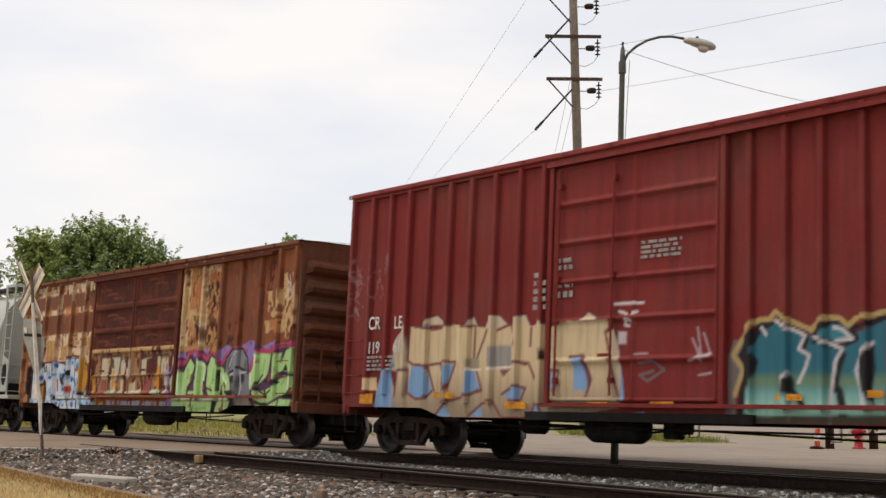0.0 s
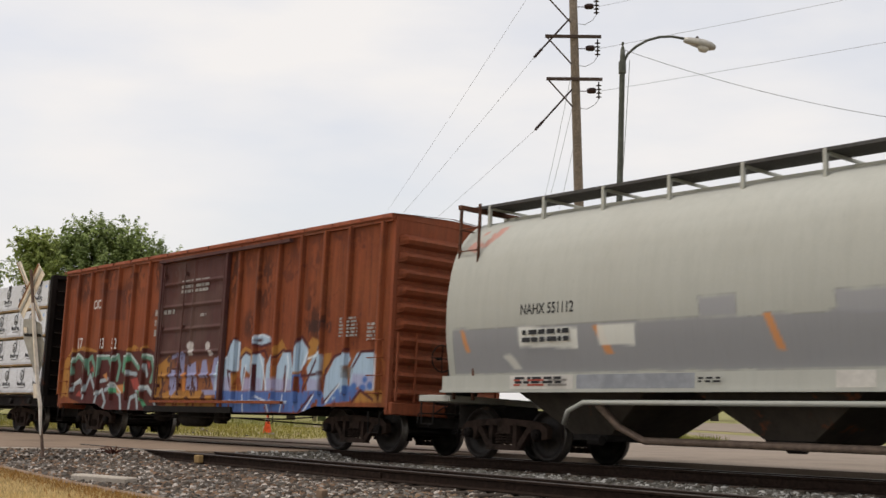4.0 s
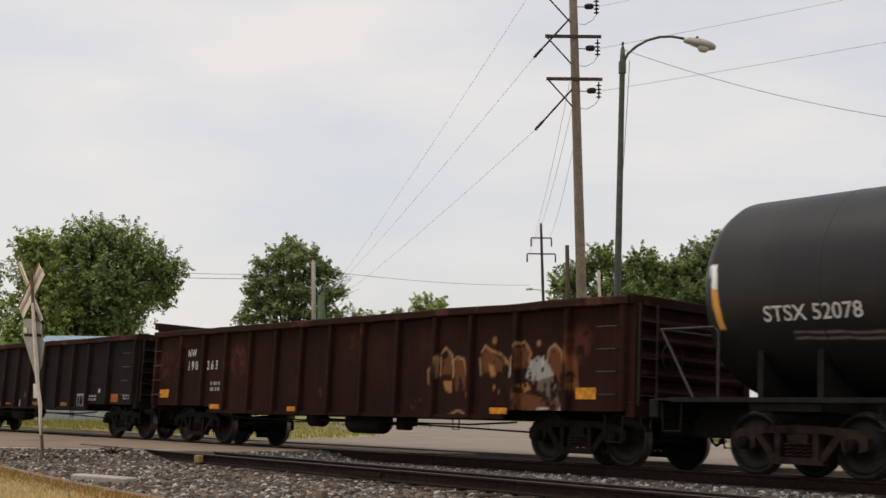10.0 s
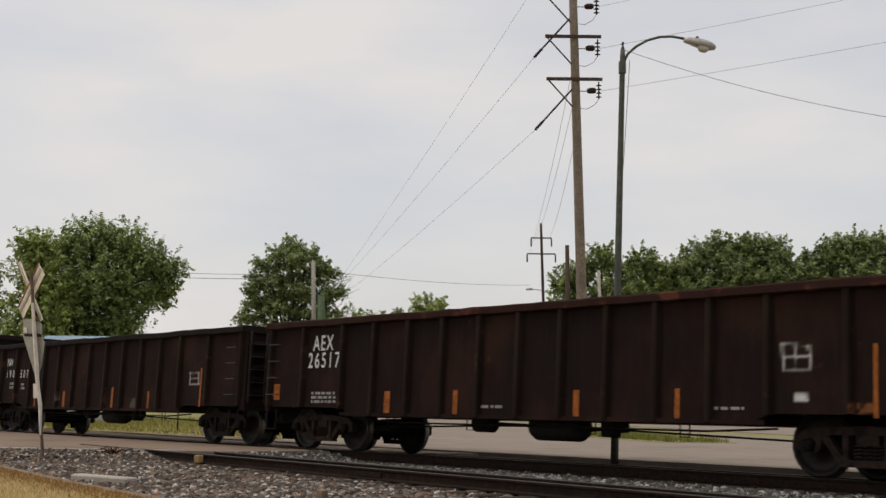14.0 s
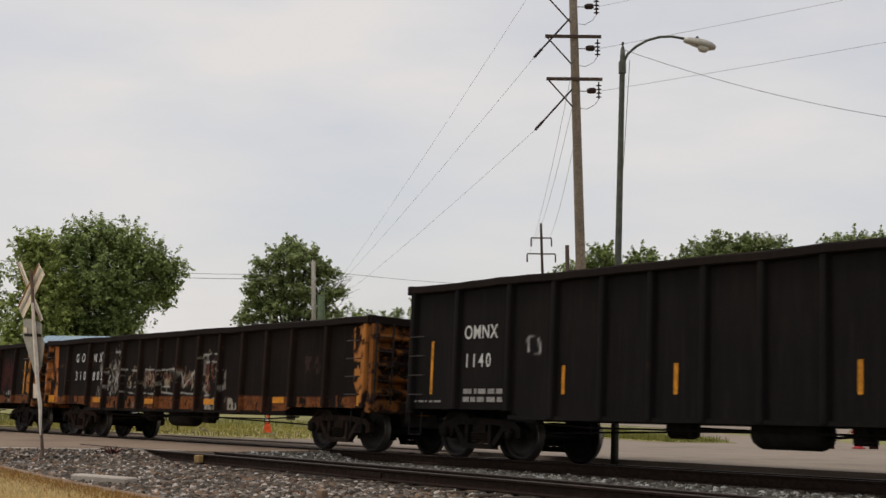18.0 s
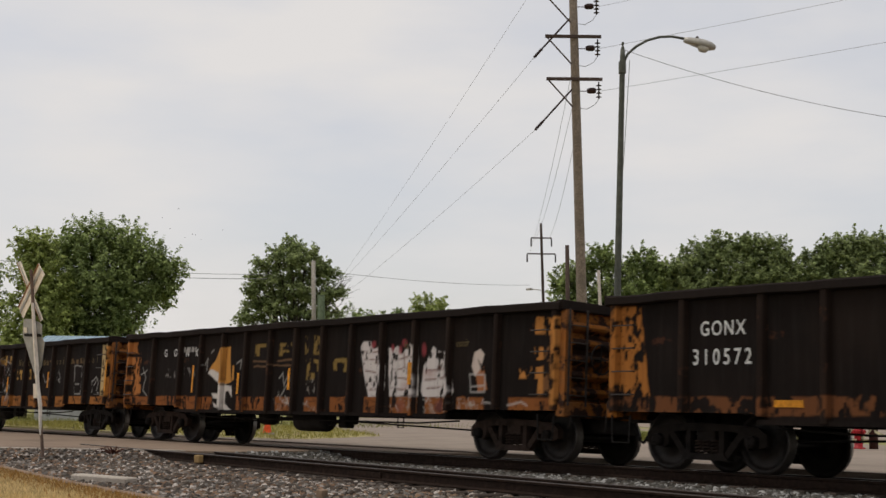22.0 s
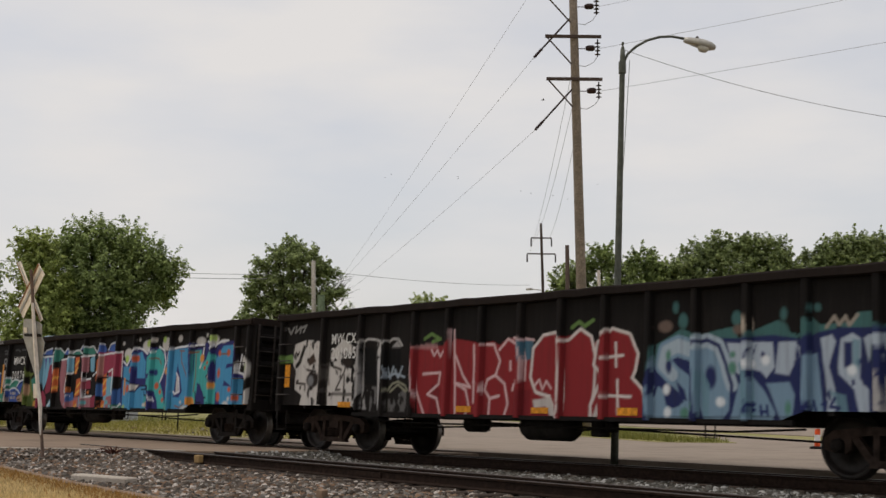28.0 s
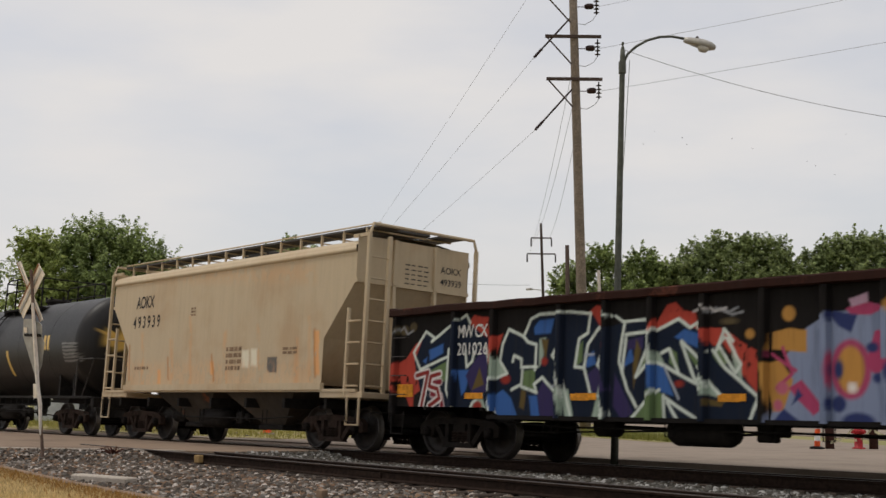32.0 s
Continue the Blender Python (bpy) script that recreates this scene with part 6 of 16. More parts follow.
    for p in ([(1.65, 2.65),(1.8, 2.75),(2.3, 2.7),(2.62, 2.14),(1.75, 2.05)],[(2.75, 2.5),(3.4, 2.6),(3.35, 2.15),(2.8, 2.1)],[(4.4, 2.75),(5.0, 2.7),(5.05, 2.3),(4.5, 2.2)]):
        cv.poly(p, c[0], 0.95, worn=0.25)
    for p in ([(2.69,3.67),(3.44,3.71),(3.47,2.85),(2.9,2.87)],[(1.65,1.27),(1.98,1.68),(2.24,0.57),(1.9,0.6)]):
        cv.poly(p, c[1], 0.8, worn=0.4)
    for p in ([(1.64,2.24),(2.56,2.22),(2.62,1.96),(1.79,1.94)],[(3.68,2.23),(4.29,2.25),(4.27,1.98),(3.74,1.97)]):
        cv.poly(p, c[2], 0.8, worn=0.2)
    cream, ink, lilac, orange, mist = (0.54, 0.44, 0.31), (0.022, 0.019, 0.022), (0.33, 0.31, 0.38), (0.58, 0.24, 0.025), (0.56, 0.60, 0.64)
    cv.poly([(0.49,1.91),(0.83,2.06),(1.42,2.07),(2.37,2.11),(2.65,2.07),(3.29,2.01),(3.39,2.2),(4.23,2.14),(4.28,1.2),(4.65,1.18),(4.76,1.47),(5.14,1.53),(5.26,1.11),(5.44,0.68),(1.94,0.68),(0.57,0.76)], ink, 0.95, worn=0.06)
    for p in ([(1.36,1.29),(1.72,1.41),(1.79,0.81),(1.39,0.79)],[(4.26,2.11),(4.6,2.16),(4.66,1.78),(5.15,1.72),(5.14,1.51),(4.76,1.47),(4.63,1.2),(4.29,1.22)],[(5.19,1.63),(5.42,1.63),(5.5,0.7),(5.28,1.11)],[(5.6,0.9),(5.88,0.93),(5.91,0.71),(5.61,0.7)],):
        cv.poly(p, (0.46, 0.24, 0.035), 0.95, worn=0.14)
    for p in ([(0.83,2.02),(1.3,2.05),(1.47,1.71),(1.69,2.05),(2.16,2.06),(2.21,1.6),(2.41,1.3),(2.45,0.7),(1.94,0.69),(1.96,1.21),(1.87,1.5),(1.74,1.6),(1.53,1.36),(1.3,1.56),(1.34,0.8),(0.88,0.8)],[(2.4,2.06),(2.72,2.04),(3.29,1.94),(3.24,1.75),(2.85,1.72),(2.81,1.59),(3.1,1.3),(3.3,1.1),(2.49,1.1),(2.35,1.59)],[(3.32,1.99),(3.44,2.12),(3.79,2.15),(3.84,1.59),(3.47,1.57),(3.44,1.63),(3.57,1.63),(3.56,1.85),(3.35,1.75),(3.8,1.55),(3.99,1.34),(4.05,1.09),(3.41,1.09),(3.23,1.2),(3.13,1.49),(3.21,1.63)],[(3.86,2.13),(4.22,2.14),(4.27,1.09),(4.05,1.09),(4.01,1.43),(3.87,1.57)],[(4.79,1.47),(5.07,1.5),(5.18,1.09),(4.82,1.09)],[(2.63,1.09),(5.18,1.09),(5.18,1.02),(2.7,1)],[(2.43,0.96),(2.99,0.94),(2.89,0.78),(2.65,0.74)],[(3.04,0.96),(3.41,0.97),(3.55,0.72),(3.03,0.72)],[(3.48,0.96),(4.08,0.97),(4.1,0.72),(3.61,0.72)],[(4.15,0.98),(5.04,0.98),(5.39,0.7),(4.16,0.71)],):
        cv.poly(p, mist, 0.97, worn=0.04)
    for p in ([(3.36,1.73),(3.56,1.85),(3.57,1.63),(3.41,1.64)],[(2.85,1.68),(3.2,1.69),(3.18,1.5),(3.09,1.41)],):
        cv.poly(p, ink)
    for p in ([(2.64,1.64),(2.76,1.54),(2.82,1.21),(2.72,1.22)],[(3.3,1.2),(3.4,1.36),(3.68,1.38),(3.78,1.26),(3.64,1.16)],):
        cv.poly(p, (0.40, 0.065, 0.035))
    for p in ([(1.54,2.05),(2.37,2.1),(2.72,2.05),(3.29,2.05),(3.41,2.19),(3.67,2.24),(4.23,2.18),(4.29,1.2)],[(4.63,1.18),(4.79,1.48),(5.14,1.53),(5.26,1.11)],[(0.49,1.89),(0.83,2.05),(1.51,2.07)],):
        cv.stroke(p, 0.03, (0.17, 0.028, 0.035))
    for p in ([(2.41,2.04),(2.38,1.59),(2.5,1.11)],[(2.85,1.68),(3.21,1.73)],[(3.82,2.12),(3.85,1.59),(4.02,1.4)],[(3.21,1.63),(3.13,1.47),(3.3,1.11)],[(2.63,0.99),(5.26,1)],):
        cv.stroke(p, 0.013, ink, 0.8)
    cv.rect(0.80, 2.08, 1.42, 2.37, (0.60, 0.57, 0.52), 0.95, 0.01, 0.06)
    for z in (1.19, 1.38):
        cv.rect(0.92, z, 1.2, z + 0.05, (0.35, 0.13, 0.08), 0.8, 0.02, 0.2)
    for k, (x, z) in enumerate(((1.14,1.61), (1.58,1.61), (2.11,1.62), (2.26,1.21), (2.35,1.09), (2.12,0.85), (0.97,0.89), (2.61,1.96), (2.46,1.69), (2.88,1.66), (3.14,1.28), (3.22,1.81), (3.66,2.04), (3.7,1.55), (3.31,1.51), (4.12,1.47), (4.17,1.27), (4.16,2), (3.2,0.82), (3.84,0.84), (4.39,0.86), (4.86,0.87), (5.29,0.8), (4.52,0.79), (3.94,1.18), (4.82,1.13), (2.74,0.86), (3.98,1.93))):
        cv.blob(x - 0.05, z + 0.03, 0.17, 0.10, (0.24, 0.42, 0.60), 0.7, 0.06)
        cv.blob(x, z, 0.05 + 0.03 * (k % 3), 0.05 + 0.025 * (k % 2), (0.035, 0.075, 0.30), 0.95, 0.03)
    for p in ([(5.74,2.09),(6.24,2.1),(6.19,1.57),(5.98,1.53),(5.79,1.53)],[(6.91,2.01),(7.2,2.08),(7.16,1.6),(6.96,1.66)],[(5.26,1.11),(6.24,1.1),(7.15,1.11),(8,1.13),(8,1.19),(6.24,1.17),(5.26,1.16)],[(7.24,2.04),(7.55,2.05),(7.52,1.59),(7.3,1.55)],[(6.95,1.52),(7.15,1.51),(7.11,1.19),(6.98,1.19)],[(7.3,1.19),(7.77,1.23),(7.82,1.11),(7.3,1.11)],):
        cv.poly(p, cream, 0.92, worn=0.2)
    for p in ([(8.12,2.02),(8.48,2.06),(8.44,1.64),(8.15,1.65)],[(9.22,2.03),(9.61,2.04),(9.64,1.66),(9.21,1.67)],[(9.44,1.62),(9.62,1.62),(9.63,1.14),(9.46,1.14)],[(7.6,1.39),(7.83,1.48),(7.87,1.13),(7.52,1.13)],[(9.84,2.03),(10.06,2.04),(10.06,1.83),(9.84,1.81)],[(7.91,1.2),(8.21,1.29),(8.24,1.11),(7.92,1.11)],):
        cv.poly(p, cream, 0.92, worn=0.22)
    cv.poly([(6.39,2.1),(6.86,2.09),(6.77,1.6),(6.65,1.51),(6.69,1.14),(6.24,1.11),(6.38,1.53)], (0.46, 0.47, 0.34), 0.92, worn=0.15)
    for p in ([(9.02,2.08),(9.15,2.07),(9.17,1.55),(9.03,1.55)],[(8.73,1.25),(9.3,1.27),(9.3,1.11),(8.74,1.11)],):
        cv.poly(p, (0.44, 0.47, 0.31), 0.92, worn=0.15)
    cv.poly([(5.78,1.5),(6.09,1.5),(6.12,1.11),(5.74,1.11)], (0.30, 0.085, 0.07), 0.95, worn=0.1)
    cv.poly([(8.39,2.04),(8.98,2.05),(8.99,1.66),(8.41,1.65)], (0.085, 0.022, 0.016), 0.95, worn=0.1)
    cv.poly([(8.32,1.53),(8.7,1.52),(8.71,1.11),(8.29,1.11)], (0.30, 0.085, 0.07), 0.95, worn=0.1)
    for p in ([(6.46,1.78),(6.6,1.77),(6.57,1.27),(6.45,1.27)],[(6.39,1.44),(6.85,1.43),(6.86,1.35),(6.39,1.35)],):
        cv.poly(p, orange, 0.95, worn=0.1)
    for p in ([(9.02,1.86),(9.16,1.85),(9.17,1.26),(9.02,1.28)],[(8.91,1.45),(9.4,1.44),(9.4,1.35),(8.92,1.35)],):
        cv.poly(p, orange, 0.95, worn=0.1)
    for p in ([(5.68,2.16),(6.31,2.16),(6.27,1.61),(6.37,1.2)],[(6.33,2.15),(6.93,2.15),(6.82,1.6),(6.74,1.18)],[(5.69,2.14),(5.72,1.54),(5.48,1.2)],):
        cv.stroke(p, 0.03, (0.05, 0.052, 0.05), 0.85, worn=0.15)
    for p in ([(8.1,1.66),(8.09,2.06),(8.55,2.12),(9.59,2.12),(9.73,1.11)],[(9.19,2.06),(9.2,1.11)],[(8.75,1.51),(8.72,1.11)],[(8.06,1.93),(8.07,1.66)],[(9.76,2.1),(10.25,2.14)],):
        cv.stroke(p, 0.03, (0.05, 0.052, 0.05), 0.85, worn=0.15)
    for p in ([(7,2.01),(7.05,1.82),(7.15,1.92),(7.23,1.8)],[(7.15,1.92),(7.29,1.99),(7.44,1.93)],[(7.2,1.63),(7.34,1.79),(7.46,1.67)],[(7.46,1.99),(7.53,1.79),(7.5,1.59)],[(7.24,1.83),(7.42,1.81)],):
        cv.stroke(p, 0.018, (0.55, 0.52, 0.50), 0.85, worn=0.15)
    for p in ([(6.06,0.96),(6.59,0.97),(6.54,0.77),(6,0.76)],[(6.76,0.97),(7.54,0.96),(7.56,0.74),(6.86,0.74)],[(7.61,0.96),(8.03,0.96),(8.03,0.75),(7.63,0.74)],[(8.18,0.96),(8.61,0.96),(8.58,0.76),(8.28,0.75)],):
        cv.poly(p, lilac, 0.9, worn=0.2)
    for p in ([(7.62,0.95),(8.09,0.95),(8.08,0.7),(7.68,0.69)],[(8.27,0.95),(8.72,0.95),(8.73,0.7),(8.33,0.69)],[(8.76,0.95),(8.99,0.96),(9.04,0.69),(8.83,0.69)],[(9.17,0.96),(9.51,0.96),(9.49,0.7),(9.13,0.7)],):
        cv.poly(p, lilac, 0.9, worn=0.2)
    cv.poly([(9.56,1.8),(10.06,1.83),(10.06,1.68),(9.78,1.67),(9.79,1.2),(9.84,0.78),(9.58,0.7),(9.53,1.11),(9.59,1.2)], c[8], 0.9, worn=0.15)
    # door panels darker between their bars, with streaks; pale tan bar under them
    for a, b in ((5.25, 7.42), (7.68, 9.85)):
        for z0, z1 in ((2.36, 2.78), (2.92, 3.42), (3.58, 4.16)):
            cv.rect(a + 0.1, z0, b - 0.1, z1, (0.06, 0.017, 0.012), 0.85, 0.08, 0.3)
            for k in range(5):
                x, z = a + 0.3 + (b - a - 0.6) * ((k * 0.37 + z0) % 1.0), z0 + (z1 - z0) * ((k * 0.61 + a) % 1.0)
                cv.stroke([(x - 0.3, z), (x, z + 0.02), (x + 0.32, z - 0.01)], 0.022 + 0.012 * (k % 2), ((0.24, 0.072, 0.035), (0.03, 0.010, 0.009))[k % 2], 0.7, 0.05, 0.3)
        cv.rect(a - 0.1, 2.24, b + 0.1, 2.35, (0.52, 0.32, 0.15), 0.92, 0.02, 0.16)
    for p in ([(12.03,4.1),(12.86,4.06),(12.92,2.16),(12.1,2.14)],[(12.94,4.05),(13.83,3.99),(13.87,2.22),(13.05,2.21)]):
        cv.poly(p, c[3], 0.9, worn=0.1)
    for p in ([(10.06,3.96),(10.3,4.03),(10.45,2.52),(10.2,2.11)],[(10.91,4.12),(11.16,4.15),(11.24,2.89),(11.03,2.7)],[(10.39,3.21),(10.99,3.16),(11.11,2.72),(10.67,2.85),(10.46,2.41)],[(13.94,3.43),(14.65,3.48),(14.66,2.89),(14.27,2.83),(13.99,3.03)],[(13.95,2.78),(14.72,2.79),(14.68,2.48),(14.01,2.49)],[(14.64,3.82),(14.88,3.83),(14.92,2.31),(14.71,2.29)],[(14.87,3.17),(15.25,3.59),(15.27,2.69),(14.94,2.31)]):
        cv.poly(p, c[4], 0.95, worn=0.36)
    for p in ([(11.14,4.15),(12,4.11),(11.95,3.87),(11.44,3.81),(11.2,3.75)],[(14.13,2.81),(14.64,2.78),(14.61,2.24),(14.2,2.23)],[(10.35,4.06),(10.9,4.1),(10.95,3.17),(10.44,3.2)]):
        cv.poly(p, c[5], 0.85, worn=0.45)
    for p in ([(11.14,3.78),(11.95,3.81),(11.94,3.05),(11.54,2.67),(11.26,3.1)],[(10.61,3.06),(11.03,3.04),(11.03,2.49),(10.74,2.61)],[(12.05,2.79),(12.83,2.84),(12.79,2.17),(12.09,2.09)]):
        cv.poly(p, c[6], 0.75, worn=0.5)
    cv.poly([(9.8,1.64),(10.03,2),(10.48,2.19),(11.26,2.18),(12.09,2.05),(12.44,2.22),(13.2,2.17),(13.4,2.29),(13.92,2.2),(14.64,2.26),(15.27,2.16),(15.37,0.8),(13.72,0.75),(9.88,0.65)], c[7], 0.95, worn=0.06)
    for p in ([(12.1,1.9),(12.09,2.19),(12.37,2.28),(12.58,2.22),(12.31,1.99)],[(13.02,2.24),(13.39,2.37),(13.71,2.3),(13.7,2.04),(13.49,1.67),(13.38,1.67),(13.25,2.06)],[(13.92,2.2),(14.29,2.28),(14.6,2.32),(14.54,2.17),(14.11,2.12)],[(10.09,2.03),(10.31,2.17),(10.49,2)],[(10.67,2.14),(10.96,2.17),(10.94,1.95)],[(11.23,2.18),(11.47,2.24),(11.49,2.05)]):
        cv.poly(p, c[8], 0.95, worn=0.08)
    for p in ([(10.09,1.87),(10.41,1.92),(10.56,2.15),(10.95,2.19),(11.2,2.06),(11.46,1.97),(11.65,2.11),(11.87,2.03),(12.11,1.82),(12.28,1.97),(12.52,2.14),(12.86,2.19),(13.21,2.11)],[(13.67,2.04),(13.92,2.11),(14.18,2.08),(14.54,2.14),(14.72,2.21),(15.25,2.22),(15.35,1.64)],[(13.42,1.67),(13.57,1.91),(13.67,2.02)]):
        cv.stroke(p, 0.057, c[9], 0.95, worn=0.08)
    for p in ([(9.73,1.51),(9.99,1.62),(10.05,1.72),(10.32,1.68),(10.62,2.04),(10.88,1.83),(10.76,1.52),(10.54,1.32),(10.52,1.09),(10.07,1.03),(9.74,1.32)],[(11,2.01),(11.44,1.81),(11.38,1.51),(11.32,1.21),(11.41,1.06),(10.59,1.06),(10.62,1.21),(10.89,1.21),(10.87,1.52)],[(11.48,1.71),(11.65,2.06),(12,1.9),(12.06,1.82),(12.33,1.7),(12.55,1.5),(12.61,1.21),(12.71,1.07),(12.08,1.03),(11.66,1.05),(11.5,1.31)],[(9.8,0.96),(11.86,0.97),(11.73,0.7),(9.83,0.67)],[(12.08,0.98),(12.71,0.98),(12.52,0.73),(11.92,0.7)],[(13.71,2.06),(14.33,2.02),(14.22,1.57),(14.01,1.43),(13.76,1.3),(13.48,1.22),(13.43,1.53),(13.61,1.81)]):
        cv.poly(p, c[10], 0.97, worn=0.03)
    for p in ([(14.4,2),(14.76,2.04),(14.67,1.83),(14.9,2.09),(15.28,2.12),(15.29,1.59),(14.82,1.65),(14.66,1.6),(14.59,1.47),(14.37,1.47)],[(13.58,1.16),(13.83,1.21),(14.06,1.2),(14.39,1.29),(14.51,1.36),(14.75,1.47),(15.29,1.51),(15.3,1.2),(15.17,1.1),(14.76,1.11),(14.4,0.98),(14.16,0.92),(13.71,0.98)],[(13.72,0.79),(13.74,0.91),(14.22,0.86),(14.76,1.04),(15.37,1.01),(15.4,0.81)]):
        cv.poly(p, c[10], 0.97, worn=0.03)
    cv.poly([(9.77,0.98),(12.71,1),(12.71,1.05),(9.77,1.04)], c[11], 0.9, worn=0.15)
    for p in ([(10.16,1.58),(10.26,1.11)],[(13.47,1.58),(13.48,1.3)],[(15.15,1.49),(15.19,1.2)],[(12.19,1.6),(12.41,1.4)],[(13.75,1.98),(13.71,1.67)],[(11.38,1.71),(11.31,1.39)],[(11.1,1.92),(11.32,1.82)]):
        cv.stroke(p, 0.044, c[12], 0.8)
    for p in ([(10.51,1.73),(10.62,1.52)],[(11.82,1.71),(11.76,1.41)],[(14.06,1.89),(14.02,1.66)],[(14.92,1.51),(14.83,1.36)],[(10.89,0.76),(11.5,0.81)]):
        cv.stroke(p, 0.044, c[13], 0.7)
    for p in ([(10.55,1.13),(10.99,1.13),(11,1.05),(10.55,1.05)],[(12.14,1.11),(12.23,1.31),(12.33,1.11)],[(11.31,1.46),(11.46,1.43),(11.45,1.11),(11.35,1.21)],[(11.79,0.99),(12,1.06),(11.95,0.7),(11.77,0.7)],[(14.01,1.43),(14.44,1.47),(14.75,1.4),(14.51,1.29)],[(14.82,1.11),(15.22,1.2),(15.26,1.03),(14.88,1.04)],[(14.82,1.65),(14.94,1.8),(15.03,1.64)],[(14.08,1.2),(14.18,1.25),(14.16,1.11)]):
        cv.poly(p, c[14])
    for p in ([(10.32,1.68),(10.62,2.04),(10.88,1.83),(10.76,1.52)],[(11,2.01),(10.99,1.62),(10.54,1.21)],[(11.44,1.81),(11.65,2.06),(12,1.9),(12.11,1.8)],[(11.48,1.71),(11.44,1.31),(11.77,1.21)],[(12.11,1.7),(12.1,1.21)],[(14.33,2.02),(14.27,1.66),(14.2,1.52)],[(14.4,2),(14.35,1.47)],[(13.76,1.3),(14.01,1.57)],[(13.48,1.21),(13.83,1.23),(14.15,1.11),(14.45,1.28)],[(13.71,0.98),(13.97,0.91),(14.22,0.93)],[(14.66,1.6),(15.29,1.53)],[(14.73,1.83),(14.9,2.09)],[(10.75,0.96),(10.89,0.69)],[(14.65,0.8),(14.7,1.01)],[(15.28,2.12),(15.34,0.81)]):
        cv.stroke(p, 0.023, c[14])
    cv.blob(14.27, 1.49, 0.05, 0.11, c[15])
    cv.blob(11.36, 1.31, 0.05, 0.09, c[15])
    cv.blob(10.74, 1.09, 0.14, 0.03, c[15])
    for p in ([(12.32,1.21),(12.7,1.23),(12.86,0.72),(12.52,0.73),(12.62,0.97)],[(13.44,1.21),(13.64,1.11),(13.66,0.73),(13.54,0.73)]):
        cv.poly(p, c[16])
    cv.blob(12.84, 1.84, 0.51, 0.35, c[17])
    cv.poly([(12.55,1.57),(13.36,1.6),(13.51,1.21),(13.46,0.93),(12.9,0.9),(12.7,1.21)], c[18])
    cv.blob(12.5, 1.85, 0.13, 0.17, c[19], 0.8, soft=0.03)
    cv.blob(13.26, 1.77, 0.11, 0.15, c[19], 0.8, soft=0.03)
    cv.blob(12.9, 1.38, 0.11, 0.11, c[19], 0.8, soft=0.03)
    cv.blob(12.68, 1.48, 0.12, 0.09, c[20])
    cv.blob(13.11, 1.49, 0.12, 0.12, c[20])
    for p in ([(12.53,1.63),(12.82,1.69)],[(12.95,1.74),(13.25,1.66)],[(12.88,1.21),(12.94,1.06)]):
        cv.stroke(p, 0.035, c[21])
    for p in ([(12.7,2.05),(12.95,2.1)],[(13,1.68),(13.09,1.3),(13.02,1.07)],[(12.6,1.96),(12.53,1.79)],[(12.61,1.59),(12.79,1.61)],[(13,1.62),(13.27,1.63)]):
        cv.stroke(p, 0.026, c[22], 0.9)
    cv.poly([(12.85,0.9),(13.58,0.95),(13.62,0.75),(12.86,0.71)], c[23])
    for p in ([(12.95,0.85),(12.96,0.73)],[(13.07,0.86),(13.08,0.73)],[(13.21,0.87),(13.21,0.73)],[(13.34,0.88),(13.35,0.74)],[(13.47,0.89),(13.48,0.74)]):
        cv.stroke(p, 0.019, c[24], 0.9)
    cv.stroke([(12.95,0.88),(13.26,0.93),(13.52,0.97)], 0.019, c[25])
    cv.stroke([(12.32,1.65),(12.36,1.97),(12.63,2.17),(13.07,2.17),(13.32,1.96),(13.4,1.63)], 0.025, c[16])
    for p in ([(14.76,3.71),(14.92,3.53),(14.81,3.4)],[(14.88,3.76),(14.99,3.34)],[(14.75,3.27),(14.96,3.44),(15.11,3.15)],[(15,3.8),(15.13,3.42),(15.06,3.2)],[(14.85,3.17),(15.1,3.33),(15.02,2.98)]):
        cv.stroke(p, 0.019, c[26], 0.85)


AMBER_RUSTY = []
STENCIL_RUSTY = [('LRS', 0.86, 2.10, 0.31), ('34', 0.94, 1.75, 0.30), ('88', 1.80, 1.77, 0.30)]
BLOCK_RUSTY = []


